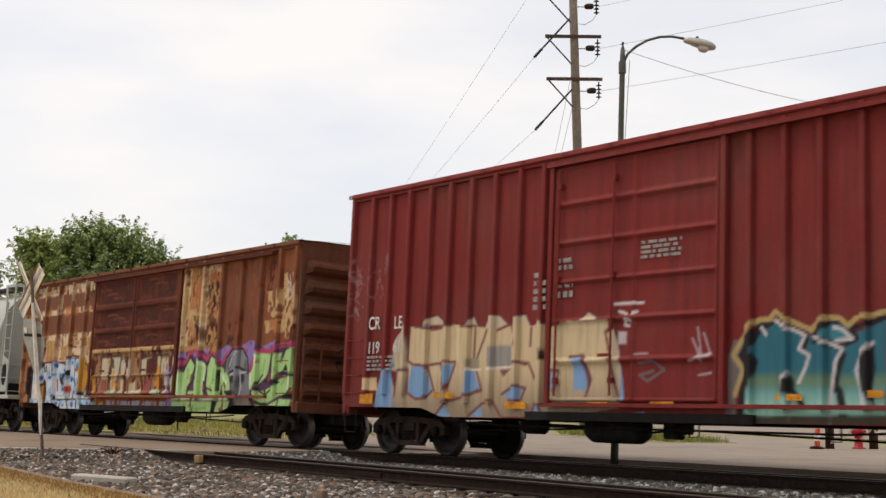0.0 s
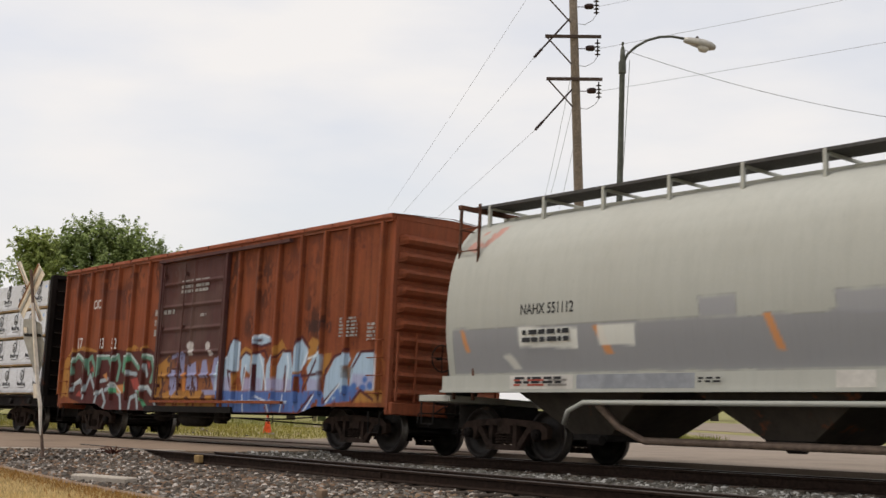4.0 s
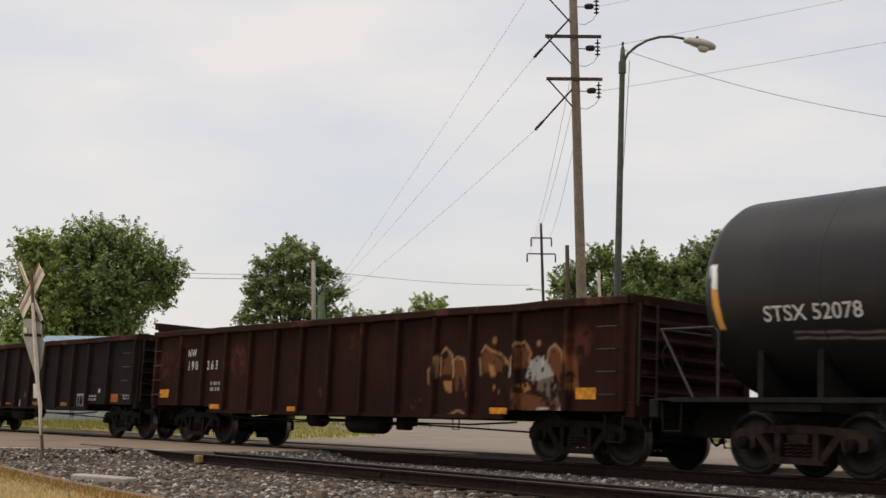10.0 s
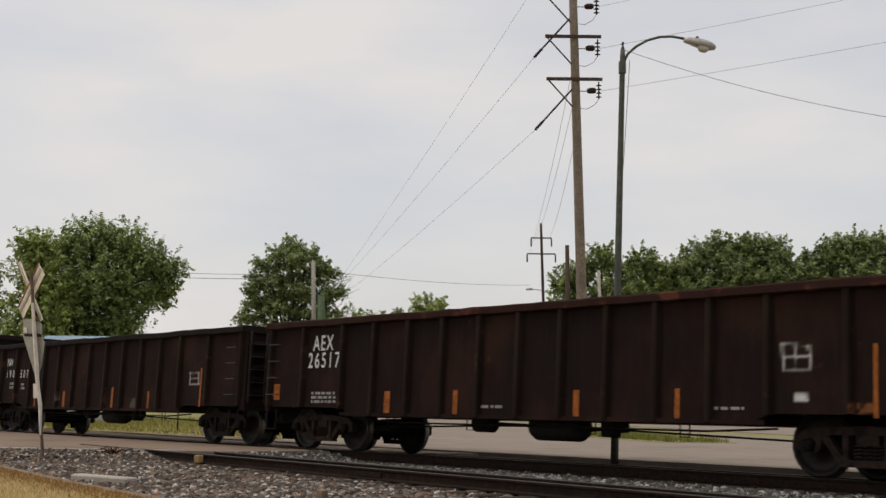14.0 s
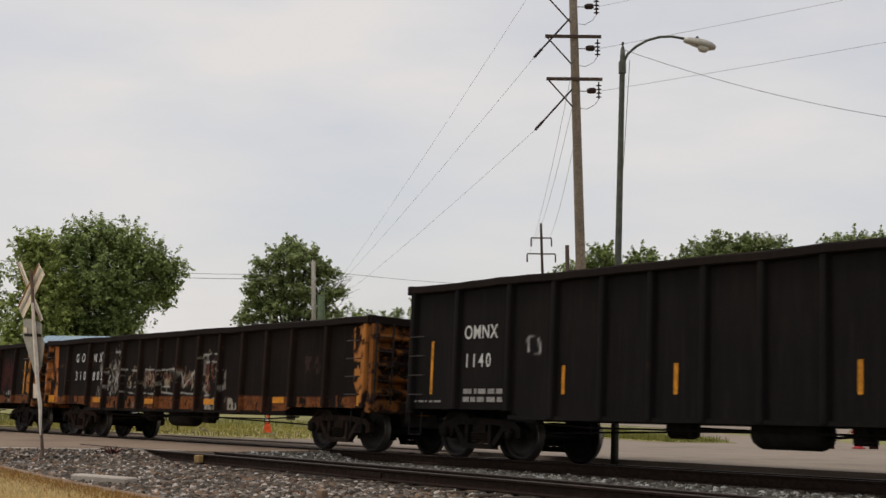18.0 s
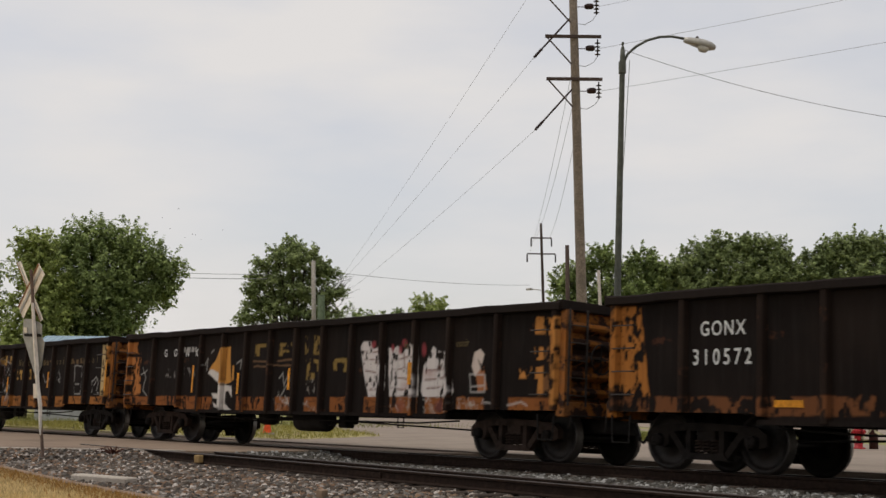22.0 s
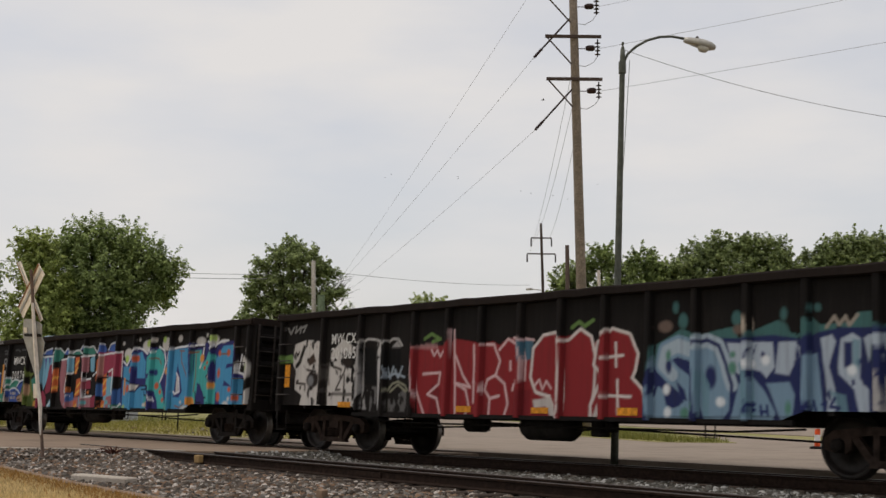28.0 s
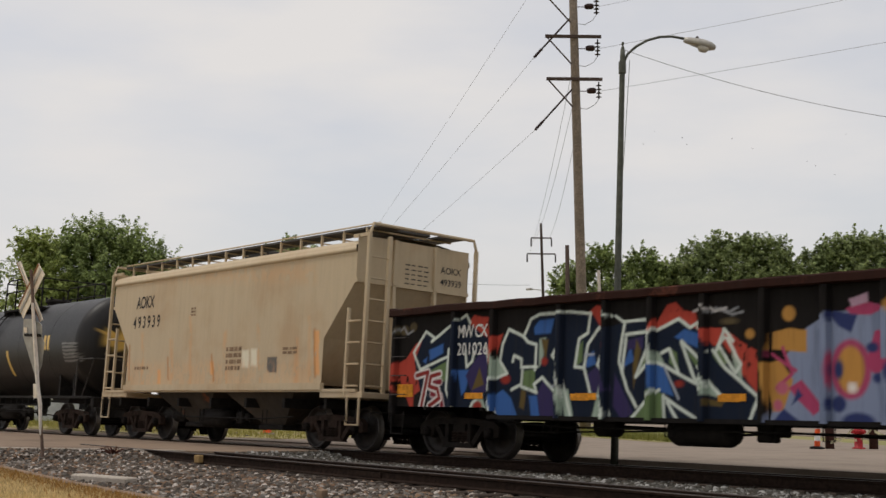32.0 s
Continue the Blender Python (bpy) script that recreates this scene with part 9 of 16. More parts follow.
def paint_g_h(cv):
    c = [(0.178, 0.069, 0.028), (0.33, 0.147, 0.048), (0.316, 0.266, 0.242), (0.408, 0.156, 0.045), (0.464, 0.195, 0.05), (0.26, 0.118, 0.046), (0.471, 0.221, 0.053), (0.147, 0.066, 0.02), (0.525, 0.483, 0.443), (0.224, 0.146, 0.044), (0.202, 0.116, 0.062), (0.55, 0.496, 0.466), (0.153, 0.08, 0.067), (0.256, 0.047, 0.053), (0.071, 0.035, 0.027), (0.259, 0.086, 0.07), (0.517, 0.426, 0.363), (0.31, 0.116, 0.047), (0.011, 0.009, 0.008), (0.436, 0.412, 0.385), (0.387, 0.369, 0.343), (0.291, 0.265, 0.244)]
    sill_panels(cv, ((0.03, 1.35), (1.68, 2.65), (2.92, 3.8), (4.05, 4.5), (5.65, 5.95), (6.12, 6.95), (7.3, 8.05), (8.45, 9.15), (9.42, 10.05), (10.6, 11.17), (11.45, 12.3), (12.53, 13.3), (13.45, 14.2), (14.86, 16.0)), (0.235, 0.082, 0.024), 86)
    scribbles(cv, ((7.3, 8.05, 0.75, 1.08), (8.45, 9.15, 0.75, 1.5), (11.45, 12.3, 0.75, 1.06), (12.53, 13.3, 0.75, 1.06), (13.5, 14.2, 0.78, 1.06)), ((0.40, 0.38, 0.35), (0.30, 0.26, 0.22)), 16, 87, 0.14)
    for p in ([(-0.17,2.2),(0.67,2.17),(0.63,2.47),(-0.21,2.5)],[(-0.09,1.11),(0.81,1.11),(0.68,2.08),(-0.23,2.1)]):
        cv.poly(p, c[3], 0.95, worn=0.42)
    for p in ([(15.47,2.15),(16.08,2.12),(16.08,2.41),(15.47,2.45)],[(15.47,1.71),(15.69,1.7),(15.69,1.94),(15.47,1.95)],[(15.1,1.39),(15.7,1.38),(15.7,1.59),(15.1,1.6)],[(15.55,1.12),(15.7,1.12),(15.7,1.4),(15.55,1.4)],[(15.99,0.95),(16.15,0.95),(16.15,2.43),(15.99,2.44)]):
        cv.poly(p, c[4], 0.95, worn=0.3)
    cv.poly([(15.7,1.12),(15.99,1.12),(15.99,2.13),(15.7,2.14)], c[5], 0.7, worn=0.5)
    for p in ([(4.29,1.72),(4.57,1.92),(4.75,2.2),(5.25,2.23),(5.36,1.4),(4.95,1.36),(4.77,1.63)],[(5.39,1.79),(5.46,1.79),(5.46,1.45),(5.38,1.43)]):
        cv.poly(p, c[6])
    cv.poly([(4.99,2.17),(5.09,2.19),(5.14,1.45),(5.04,1.45)], c[7], 0.7)
    for p in ([(4.25,1.63),(4.35,1.72),(4.81,1.63),(4.95,1.38),(5.39,1.31),(5.44,1.05),(5.27,1.2),(5.15,1.2),(5.12,0.9),(5.47,0.75),(5.13,0.76),(4.84,0.94),(4.9,1.11),(4.75,1.41)],[(4.49,1.17),(4.86,1.14),(4.87,1.01),(4.56,1.04)],[(4.57,0.95),(4.89,0.82),(4.91,0.75),(4.64,0.84)]):
        cv.poly(p, c[8])
    for p in ([(6.34,2.18),(6.81,2.17),(6.8,2.25),(6.33,2.26)],[(6.35,1.97),(6.54,1.97),(6.52,2.18),(6.34,2.18)],[(7.34,2.18),(7.85,2.17),(7.84,2.25),(7.33,2.27)],[(7.35,1.97),(7.49,1.96),(7.47,2.18),(7.34,2.18)],[(7.49,2.03),(7.76,2.02),(7.75,2.09),(7.48,2.1)],[(8.39,1.98),(8.53,1.98),(8.51,2.35),(8.36,2.36)],[(8.71,1.97),(8.94,1.97),(8.92,2.36),(8.68,2.37)],[(8.45,1.79),(9,1.78),(9,1.87),(8.44,1.89)],[(8.47,1.44),(8.62,1.44),(8.59,1.79),(8.45,1.79)],[(8.87,1.44),(9.02,1.44),(9,1.78),(8.85,1.78)],[(8.62,1.44),(8.87,1.44),(8.86,1.57),(8.61,1.57)],[(9.46,1.79),(9.96,1.78),(9.96,1.86),(9.45,1.87)]):
        cv.poly(p, c[9], 0.9, worn=0.25)
    for p in ([(9.47,1.61),(9.6,1.61),(9.59,1.79),(9.46,1.79)],[(9.84,1.6),(9.97,1.6),(9.96,1.78),(9.83,1.78)]):
        cv.poly(p, c[9], 0.9, worn=0.25)
    for p in ([(6.29,1.86),(6.87,1.85)],[(7.31,1.86),(7.9,1.87)],[(6.34,1.75),(7.91,1.76)]):
        cv.stroke(p, 0.021, c[10], 0.6)
    for p in ([(10.39,2.08),(10.48,2.19),(10.73,2.2),(10.84,2.02),(11.1,2.06),(11.27,1.67),(11.25,1.09),(10.74,1.08),(10.59,1.4),(10.51,1.69)],[(11.33,2.05),(11.46,2.02),(11.63,2.08),(11.76,1.9),(12.01,2.1),(12.27,2.05),(12.34,1.1),(11.42,1.09)],[(12.41,1.19),(12.46,1.65),(12.57,1.83),(12.71,2.04),(12.92,1.94),(13.15,1.93),(13.24,1.64),(13.36,1.18),(13.29,1.09),(12.47,1.09)]):
        cv.poly(p, c[11], worn=0.16)
    for p in ([(10.56,1.98),(11.11,1.94)],[(10.53,1.83),(11.18,1.79)],[(10.62,1.59),(11.22,1.53)],[(10.73,1.38),(11.2,1.39)],[(10.78,1.21),(11.14,1.24)],[(11.45,1.81),(12.23,1.84)],[(11.48,1.62),(12.26,1.64)],[(11.52,1.47),(12.22,1.4)],[(11.49,1.25),(12.1,1.2)],[(12.52,1.56),(13.22,1.64)],[(12.52,1.4),(13.28,1.46)],[(12.59,1.25),(13.29,1.29)],[(12.81,1.82),(13.16,1.83)],[(10.97,2.06),(10.99,1.68)],[(11.83,1.92),(11.87,1.57)],[(12.92,1.91),(12.91,1.55)]):
        cv.stroke(p, 0.019, c[12], 0.8, worn=0.3)
    cv.blob(10.83, 2.12, 0.07, 0.08, c[13], 0.8, soft=0.05)
    cv.blob(11.46, 2.04, 0.05, 0.07, c[13], 0.8, soft=0.05)
    cv.blob(11.84, 2.12, 0.08, 0.08, c[13], 0.8, soft=0.05)
    cv.blob(12.45, 1.98, 0.07, 0.12, c[13], 0.8, soft=0.05)
    cv.blob(11.7, 1.99, 0.06, 0.08, c[13], 0.8, soft=0.05)
    cv.blob(10.98, 1.76, 0.06, 0.03, c[14])
    cv.blob(12.91, 1.64, 0.06, 0.05, c[14])
    cv.blob(11.98, 1.3, 0.17, 0.07, c[15], 0.4, soft=0.1)
    cv.blob(12.64, 1.51, 0.17, 0.07, c[15], 0.4, soft=0.1)
    cv.blob(11.8, 0.91, 0.15, 0.13, c[15], 0.4, soft=0.1)
    cv.blob(12.95, 0.92, 0.14, 0.12, c[15], 0.4, soft=0.1)
    cv.poly([(13.83,1.62),(13.88,1.88),(14.04,1.94),(14.17,1.84),(14.07,1.53),(13.94,1.45)], c[16])
    cv.poly([(13.96,1.48),(14.17,1.63),(14.29,1.22),(14.03,1.18)], c[17])
    cv.poly([(13.99,1.77),(14.21,1.57),(14.13,1.53)], c[18])
    for p in ([(13.78,1.49),(14.22,1.48),(14.22,1.18),(13.82,1.18),(13.78,1.49)],[(13.84,1.28),(14.2,1.3)],[(14.22,0.99),(14.46,0.97),(14.43,1.07)],[(14.83,0.95),(15.17,1),(15.32,0.94)]):
        cv.stroke(p, 0.019, c[19], 0.6)
    for p in ([(0.84,1.82),(1.05,1.56),(0.92,1.23),(1.16,1.11)],[(0.74,1.62),(1.08,1.75)],[(7.42,1.48),(7.55,1.59),(7.64,1.32),(7.79,1.58),(7.85,1.43),(7.54,1.11)],[(7.71,1.11),(7.89,0.9),(7.99,1.16)],[(4.07,1.82),(4.19,1.99),(4.18,1.7)],[(4.35,2.11),(4.47,2.19)],[(5.57,1.84),(5.76,1.92),(5.74,1.73)]):
        cv.stroke(p, 0.019, c[20], 0.6)
    for p in ([(7.68,0.74),(8.02,0.75),(7.99,1.11),(7.66,1.11)],[(2.09,1.54),(2.63,1.54),(2.6,1.75),(2.07,1.76)],[(3.08,1.57),(3.69,1.56),(3.67,1.77),(3.05,1.78)]):
        cv.poly(p, c[21], 0.5, worn=0.6)


AMBER_G_H = [(3.73, 1.17, 0.06, 0.66), (5.85, 1.13, 0.09, 0.48), (7.98, 1.22, 0.08, 0.47), (12.16, 1.31, 0.11, 0.42)]
STENCIL_G_H = [('GO', 2.05, 2.07, 0.26, 0.66), ('NX', 3.17, 2.05, 0.26, 0.6), ('~fo', 11.9, 2, 0.217), ('~condr', 13.45, 2, 0.188)]
BLOCK_G_H = [(3.06, 2.08, 0.62, 0.2, 1)]


def paint_g_i(cv):
    c = [(0.3, 0.118, 0.03), (0.13, 0.105, 0.09), (0.075, 0.026, 0.018), (0.478, 0.458, 0.429), (0.424, 0.24, 0.062), (0.018, 0.01, 0.007), (0.441, 0.19, 0.048), (0.485, 0.356, 0.173), (0.487, 0.209, 0.052), (0.024, 0.013, 0.008), (0.153, 0.096, 0.043)]
    sill_panels(cv, ((0.42, 1.5), (1.75, 2.9), (3.1, 4.05), (4.25, 5.1), (5.2, 6.0), (6.25, 7.2), (7.3, 8.15), (8.35, 9.1), (9.2, 10.2), (10.45, 11.4), (11.5, 12.3), (12.55, 13.4), (13.5, 14.65), (14.95, 15.95)), c[0], 91)
    for p in ([(5.25,0.91),(5.93,0.92),(5.8,2.1),(5.11,2.12)],[(6.28,0.92),(7.13,0.92),(6.99,2.28),(6.13,2.3)],[(7.35,0.9),(8.07,0.91),(7.95,2.24),(7.21,2.27)],[(8.33,0.93),(9.08,0.94),(8.97,2.32),(8.2,2.35)]):
        cv.poly(p, c[1], 0.75, worn=0.62)
    for p in ([(5.25,1.11),(5.87,1.11),(5.79,1.83),(5.16,1.84)],[(6.3,1.05),(7.09,1.05),(7,1.92),(6.21,1.94)],[(7.37,1.11),(8.03,1.11),(7.95,2.02),(7.28,2.03)],[(8.34,1.22),(9.03,1.22),(8.94,2.21),(8.25,2.23)]):
        cv.poly(p, c[2], 0.6, worn=0.55)
    scribbles(cv, ((4.35, 4.98, 0.8, 1.95), (5.25, 5.95, 0.8, 2.15), (6.3, 7.1, 0.8, 2.3), (7.35, 8.05, 0.8, 2.3), (8.35, 9.05, 0.8, 2.3)), ((0.34, 0.33, 0.31), (0.24, 0.26, 0.29), (0.17, 0.07, 0.04), (0.42, 0.41, 0.38), (0.13, 0.16, 0.20)), 48, 92, 0.13)
    for p in ([(5.19,2.03),(5.49,1.71),(5.68,2.05)],[(5.28,1.6),(5.74,1.49),(5.44,1.23),(5.75,0.96)],[(6.22,2.06),(6.73,2.17),(6.88,1.69)],[(6.3,1.52),(7.01,1.43),(6.43,1.11),(7.02,0.97)],[(7.31,2.13),(7.85,1.99),(7.43,1.68),(7.93,1.79)],[(7.41,1.48),(7.91,1.56),(7.55,1.11),(8.01,0.97)],[(8.31,2.23),(8.88,2.08),(8.51,1.67),(8.94,1.77)],[(8.44,1.22),(8.91,1.33),(8.61,0.98)],[(4.8,1.85),(4.82,1.23)],[(3.42,1.36),(3.65,1.49),(3.64,1.17),(3.4,1.11)],[(13.78,1.49),(13.76,1.93),(14.25,1.92),(14.27,1.41),(13.82,1.41),(13.86,1.14),(14.28,1.14),(14.27,1.41)],[(12.54,1.5),(12.63,1.84),(12.82,1.59),(12.62,1.55),(12.79,1.48)]):
        cv.stroke(p, 0.019, c[3], 0.55, worn=0.3)
    for p in ([(15.04,1.2),(14.97,1.47),(15.26,1.62),(15.42,1.42),(15.31,1.2),(15.47,1.17)],[(15.12,1.38),(15.35,1.55)],[(11.5,1.72),(11.75,1.46),(12.04,1.61)]):
        cv.stroke(p, 0.019, c[3], 0.55, worn=0.3)
    for p in ([(9.48,1.76),(9.9,1.75),(9.89,1.86),(9.47,1.87)],[(9.49,1.58),(9.63,1.58),(9.62,1.75),(9.48,1.76)],[(9.77,1.58),(9.91,1.58),(9.9,1.75),(9.76,1.75)],[(10.46,1.8),(11,1.79),(10.99,1.88),(10.46,1.9)],[(10.48,1.59),(10.62,1.59),(10.61,1.8),(10.46,1.8)],[(10.85,1.61),(11.01,1.6),(11,1.79),(10.84,1.79)],[(8.33,2.06),(8.55,2.05),(8.53,2.34),(8.3,2.34)],[(8.79,2.08),(8.99,2.08),(8.97,2.32),(8.77,2.33)]):
        cv.poly(p, c[4], 0.9, worn=0.35)
    for p in ([(10.68,0.96),(11.17,0.89)],[(12.79,0.92),(13.14,0.97)],[(11.62,0.99),(12.08,0.92)],[(15.22,0.98),(15.57,0.94)],[(9.42,0.98),(9.68,0.95)]):
        cv.stroke(p, 0.026, c[5], 0.7)
    for p in ([(-0.11,2.2),(0.65,2.18),(0.61,2.46),(-0.16,2.49)],[(0.19,1.58),(0.8,1.57),(0.71,2.14),(0.1,2.15)],[(0.07,1.1),(0.47,1.1),(0.39,1.66),(-0.03,1.66)]):
        cv.poly(p, c[6], 0.95, worn=0.38)
    cv.poly([(15.49,2.48),(16.04,2.49),(16.07,1.1),(15.57,1.1)], c[7], 0.97, worn=0.18)
    cv.poly([(16.01,1.1),(16.17,1.1),(16.14,2.44),(15.98,2.45)], c[8], 0.95, worn=0.2)
    cv.blob(15.7, 2.38, 0.06, 0.05, c[9], 0.9, soft=0.04)
    cv.blob(15.86, 2.06, 0.05, 0.09, c[9], 0.9, soft=0.04)
    cv.blob(15.72, 1.81, 0.05, 0.05, c[9], 0.9, soft=0.04)
    cv.blob(15.81, 1.42, 0.06, 0.07, c[9], 0.9, soft=0.04)
    cv.blob(16.01, 1.2, 0.07, 0.09, c[9], 0.9, soft=0.04)
    cv.blob(15.61, 1.99, 0.05, 0.1, c[9], 0.9, soft=0.04)
    cv.blob(15.63, 1.64, 0.05, 0.05, c[9], 0.9, soft=0.04)
    cv.blob(15.68, 1.2, 0.09, 0.05, c[9], 0.9, soft=0.04)
    for p in ([(11.48,2),(11.64,2),(11.63,2.14),(11.48,2.14)],[(11.71,2),(11.84,1.99),(11.83,2.13),(11.71,2.14)],[(11.92,2.08),(12.22,2.07),(12.21,2.12),(11.92,2.13)],[(13.5,2),(13.7,1.99),(13.69,2.13),(13.49,2.13)],[(13.77,1.99),(13.98,1.98),(13.98,2.12),(13.77,2.12)],[(14.08,2.01),(14.28,2),(14.27,2.14),(14.08,2.15)],[(14.36,2.03),(14.54,2.02),(14.53,2.13),(14.36,2.14)]):
        cv.poly(p, c[10], 0.8, worn=0.3)


AMBER_G_I = [(2.76, 0.95, 0.02, 0.79), (5.86, 1.16, 0.08, 0.49), (9.03, 1.18, 0.08, 0.48), (12.17, 1.31, 0.08, 0.47), (16.07, 1.2, 0.03, 0.86)]
STENCIL_G_I = [('GONX', 1.68, 2.13, 0.275, 0.75), ('340031', 1.68, 1.62, 0.304, 1.03), ('~Nation', 9.62, 2.0, 0.30, 1.05), ('~wide', 11.02, 2.0, 0.28, 0.85), ('~gondola', 12.3, 2.0, 0.27, 1.35), ('~pool', 14.4, 2.0, 0.27, 0.9)]
BLOCK_G_I = []


def paint_g_j(cv):
    c = [(0.33, 0.16, 0.06), (0.27, 0.125, 0.05), (0.15, 0.04, 0.026), (0.235, 0.115, 0.052), (0.079, 0.23, 0.422), (0.112, 0.308, 0.512), (0.09, 0.015, 0.019), (0.509, 0.474, 0.43)]
    cv.poly([(-0.08,2.55),(0.76,2.55),(0.83,1.78),(0.28,1.56),(0.21,0.86),(0.01,0.86)], c[0], 0.9, worn=0.35)
    cv.poly([(0.09,0.84),(2.94,0.86),(2.92,1.11),(0.06,1.11)], c[1], 0.85, worn=0.3)
    cv.poly([(1.74,0.81),(2.78,0.82),(2.76,1.06),(1.72,1.06)], c[2], 0.7, worn=0.3)
    for p in ([(4.22,0.69),(5.44,0.71),(5.42,1.06),(4.2,1.05)],[(5.55,0.71),(6.66,0.73),(6.65,1.06),(5.53,1.06)],[(6.76,0.73),(7.78,0.75),(7.77,1.06),(6.75,1.06)],[(7.88,0.75),(8.82,0.76),(8.81,1.06),(7.87,1.06)],[(8.9,0.76),(9.77,0.78),(9.76,1.07),(8.89,1.06)],[(9.85,0.78),(10.65,0.79),(10.65,1.07),(9.84,1.07)],[(10.72,0.79),(11.47,0.8),(11.47,1.07),(10.72,1.07)]):
        cv.poly(p, c[3], 0.85, worn=0.32)
    for p in ([(4.43,1.71),(4.58,2.21),(4.7,1.7),(4.55,1.41)],[(4.32,2.01),(4.81,2.1)],[(5.31,2.08),(5.54,1.69),(5.26,1.69)],[(5.66,2.07),(5.75,1.59),(5.94,2.06),(5.81,1.78),(6,1.58)],[(6.47,2.09),(6.45,1.44),(6.93,1.57),(6.54,1.76),(6.85,1.98),(6.47,2.09)],[(7.06,1.43),(7.17,1.97),(7.37,1.52),(7.08,1.66)],[(7.47,2.01),(7.66,1.65),(7.83,2.04)],[(7.88,2.26),(8.05,2.34),(8.17,2.38),(8,1.99),(7.92,1.51),(8.07,1.64),(8.12,1.99)],[(8.51,2.06),(8.53,1.41),(9.07,1.53),(8.95,2.09),(8.57,2.06)],[(8.68,1.97),(8.69,1.63),(8.85,1.62)],[(9.58,2.35),(9.73,2.02),(9.48,1.94),(9.74,1.52),(10.03,1.92),(9.73,2.1),(9.98,2.37)]):
        cv.stroke(p, 0.026, c[4], 0.9, worn=0.1)
    for p in ([(9.59,1.61),(9.72,1.32),(9.84,1.6)],[(7.5,1.11),(8.03,1.2),(7.56,0.98)]):
        cv.stroke(p, 0.026, c[4], 0.9, worn=0.1)
    cv.blob(7.06, 1.52, 0.32, 0.17, c[5], 0.35, soft=0.2)
    for p in ([(10.42,1.99),(10.61,1.82),(10.79,2.02),(10.84,1.82)],[(10.88,1.97),(11.07,1.81),(11.24,2),(11.29,1.8)],[(11.59,1.95),(11.76,1.79),(11.93,1.97),(11.97,1.78)]):
        cv.stroke(p, 0.026, c[6], 0.7, worn=0.2)
    # forward half: dim blue forms, a pale tag, a peeling corner and the mottled sill
    sill_panels(cv, [(a, a + 0.85) for a in (11.1, 12.2, 13.2, 14.25, 15.05)], (0.20, 0.105, 0.055), 84)
    scribbles(cv, ((9.9, 10.4, 1.6, 2.3), (11.0, 11.5, 1.5, 2.1), (12.4, 12.95, 1.5, 2.15), (13.5, 14.2, 1.6, 2.25), (14.7, 15.1, 1.6, 2.1)), ((0.05, 0.12, 0.19), (0.09, 0.17, 0.24), (0.04, 0.085, 0.15)), 22, 85, 0.22)
    cv.stroke([(13.72, 1.52),(13.95, 1.42),(13.74, 1.26),(14.02, 1.28)], 0.016, c[7], 0.7)
    cv.rect(15.25, 1.1, 15.72, 2.5, (0.36, 0.25, 0.15), 0.85, 0.05, 0.42)
    cv.blob(9.16, 2.53, 0.08, 0.12, c[7], 0.6, worn=0.3)


AMBER_G_J = [(1.43, 1.13, 0.04, 0.97), (3.93, 1.13, 0.09, 0.49), (6.03, 1.13, 0.09, 0.47), (8.12, 1.13, 0.1, 0.45), (10.16, 1.13, 0.11, 0.46), (12.08, 1.16, 0.1, 0.46), (14.38, 1.16, 0.1, 0.9)]
STENCIL_G_J = [('GO', 2.22, 1.91, 0.319, 0.55), ('NX', 3.32, 1.89, 0.31, 0.52), ('320', 2.25, 1.51, 0.33, 0.6), ('415', 3.24, 1.49, 0.33, 0.57)]
BLOCK_G_J = []


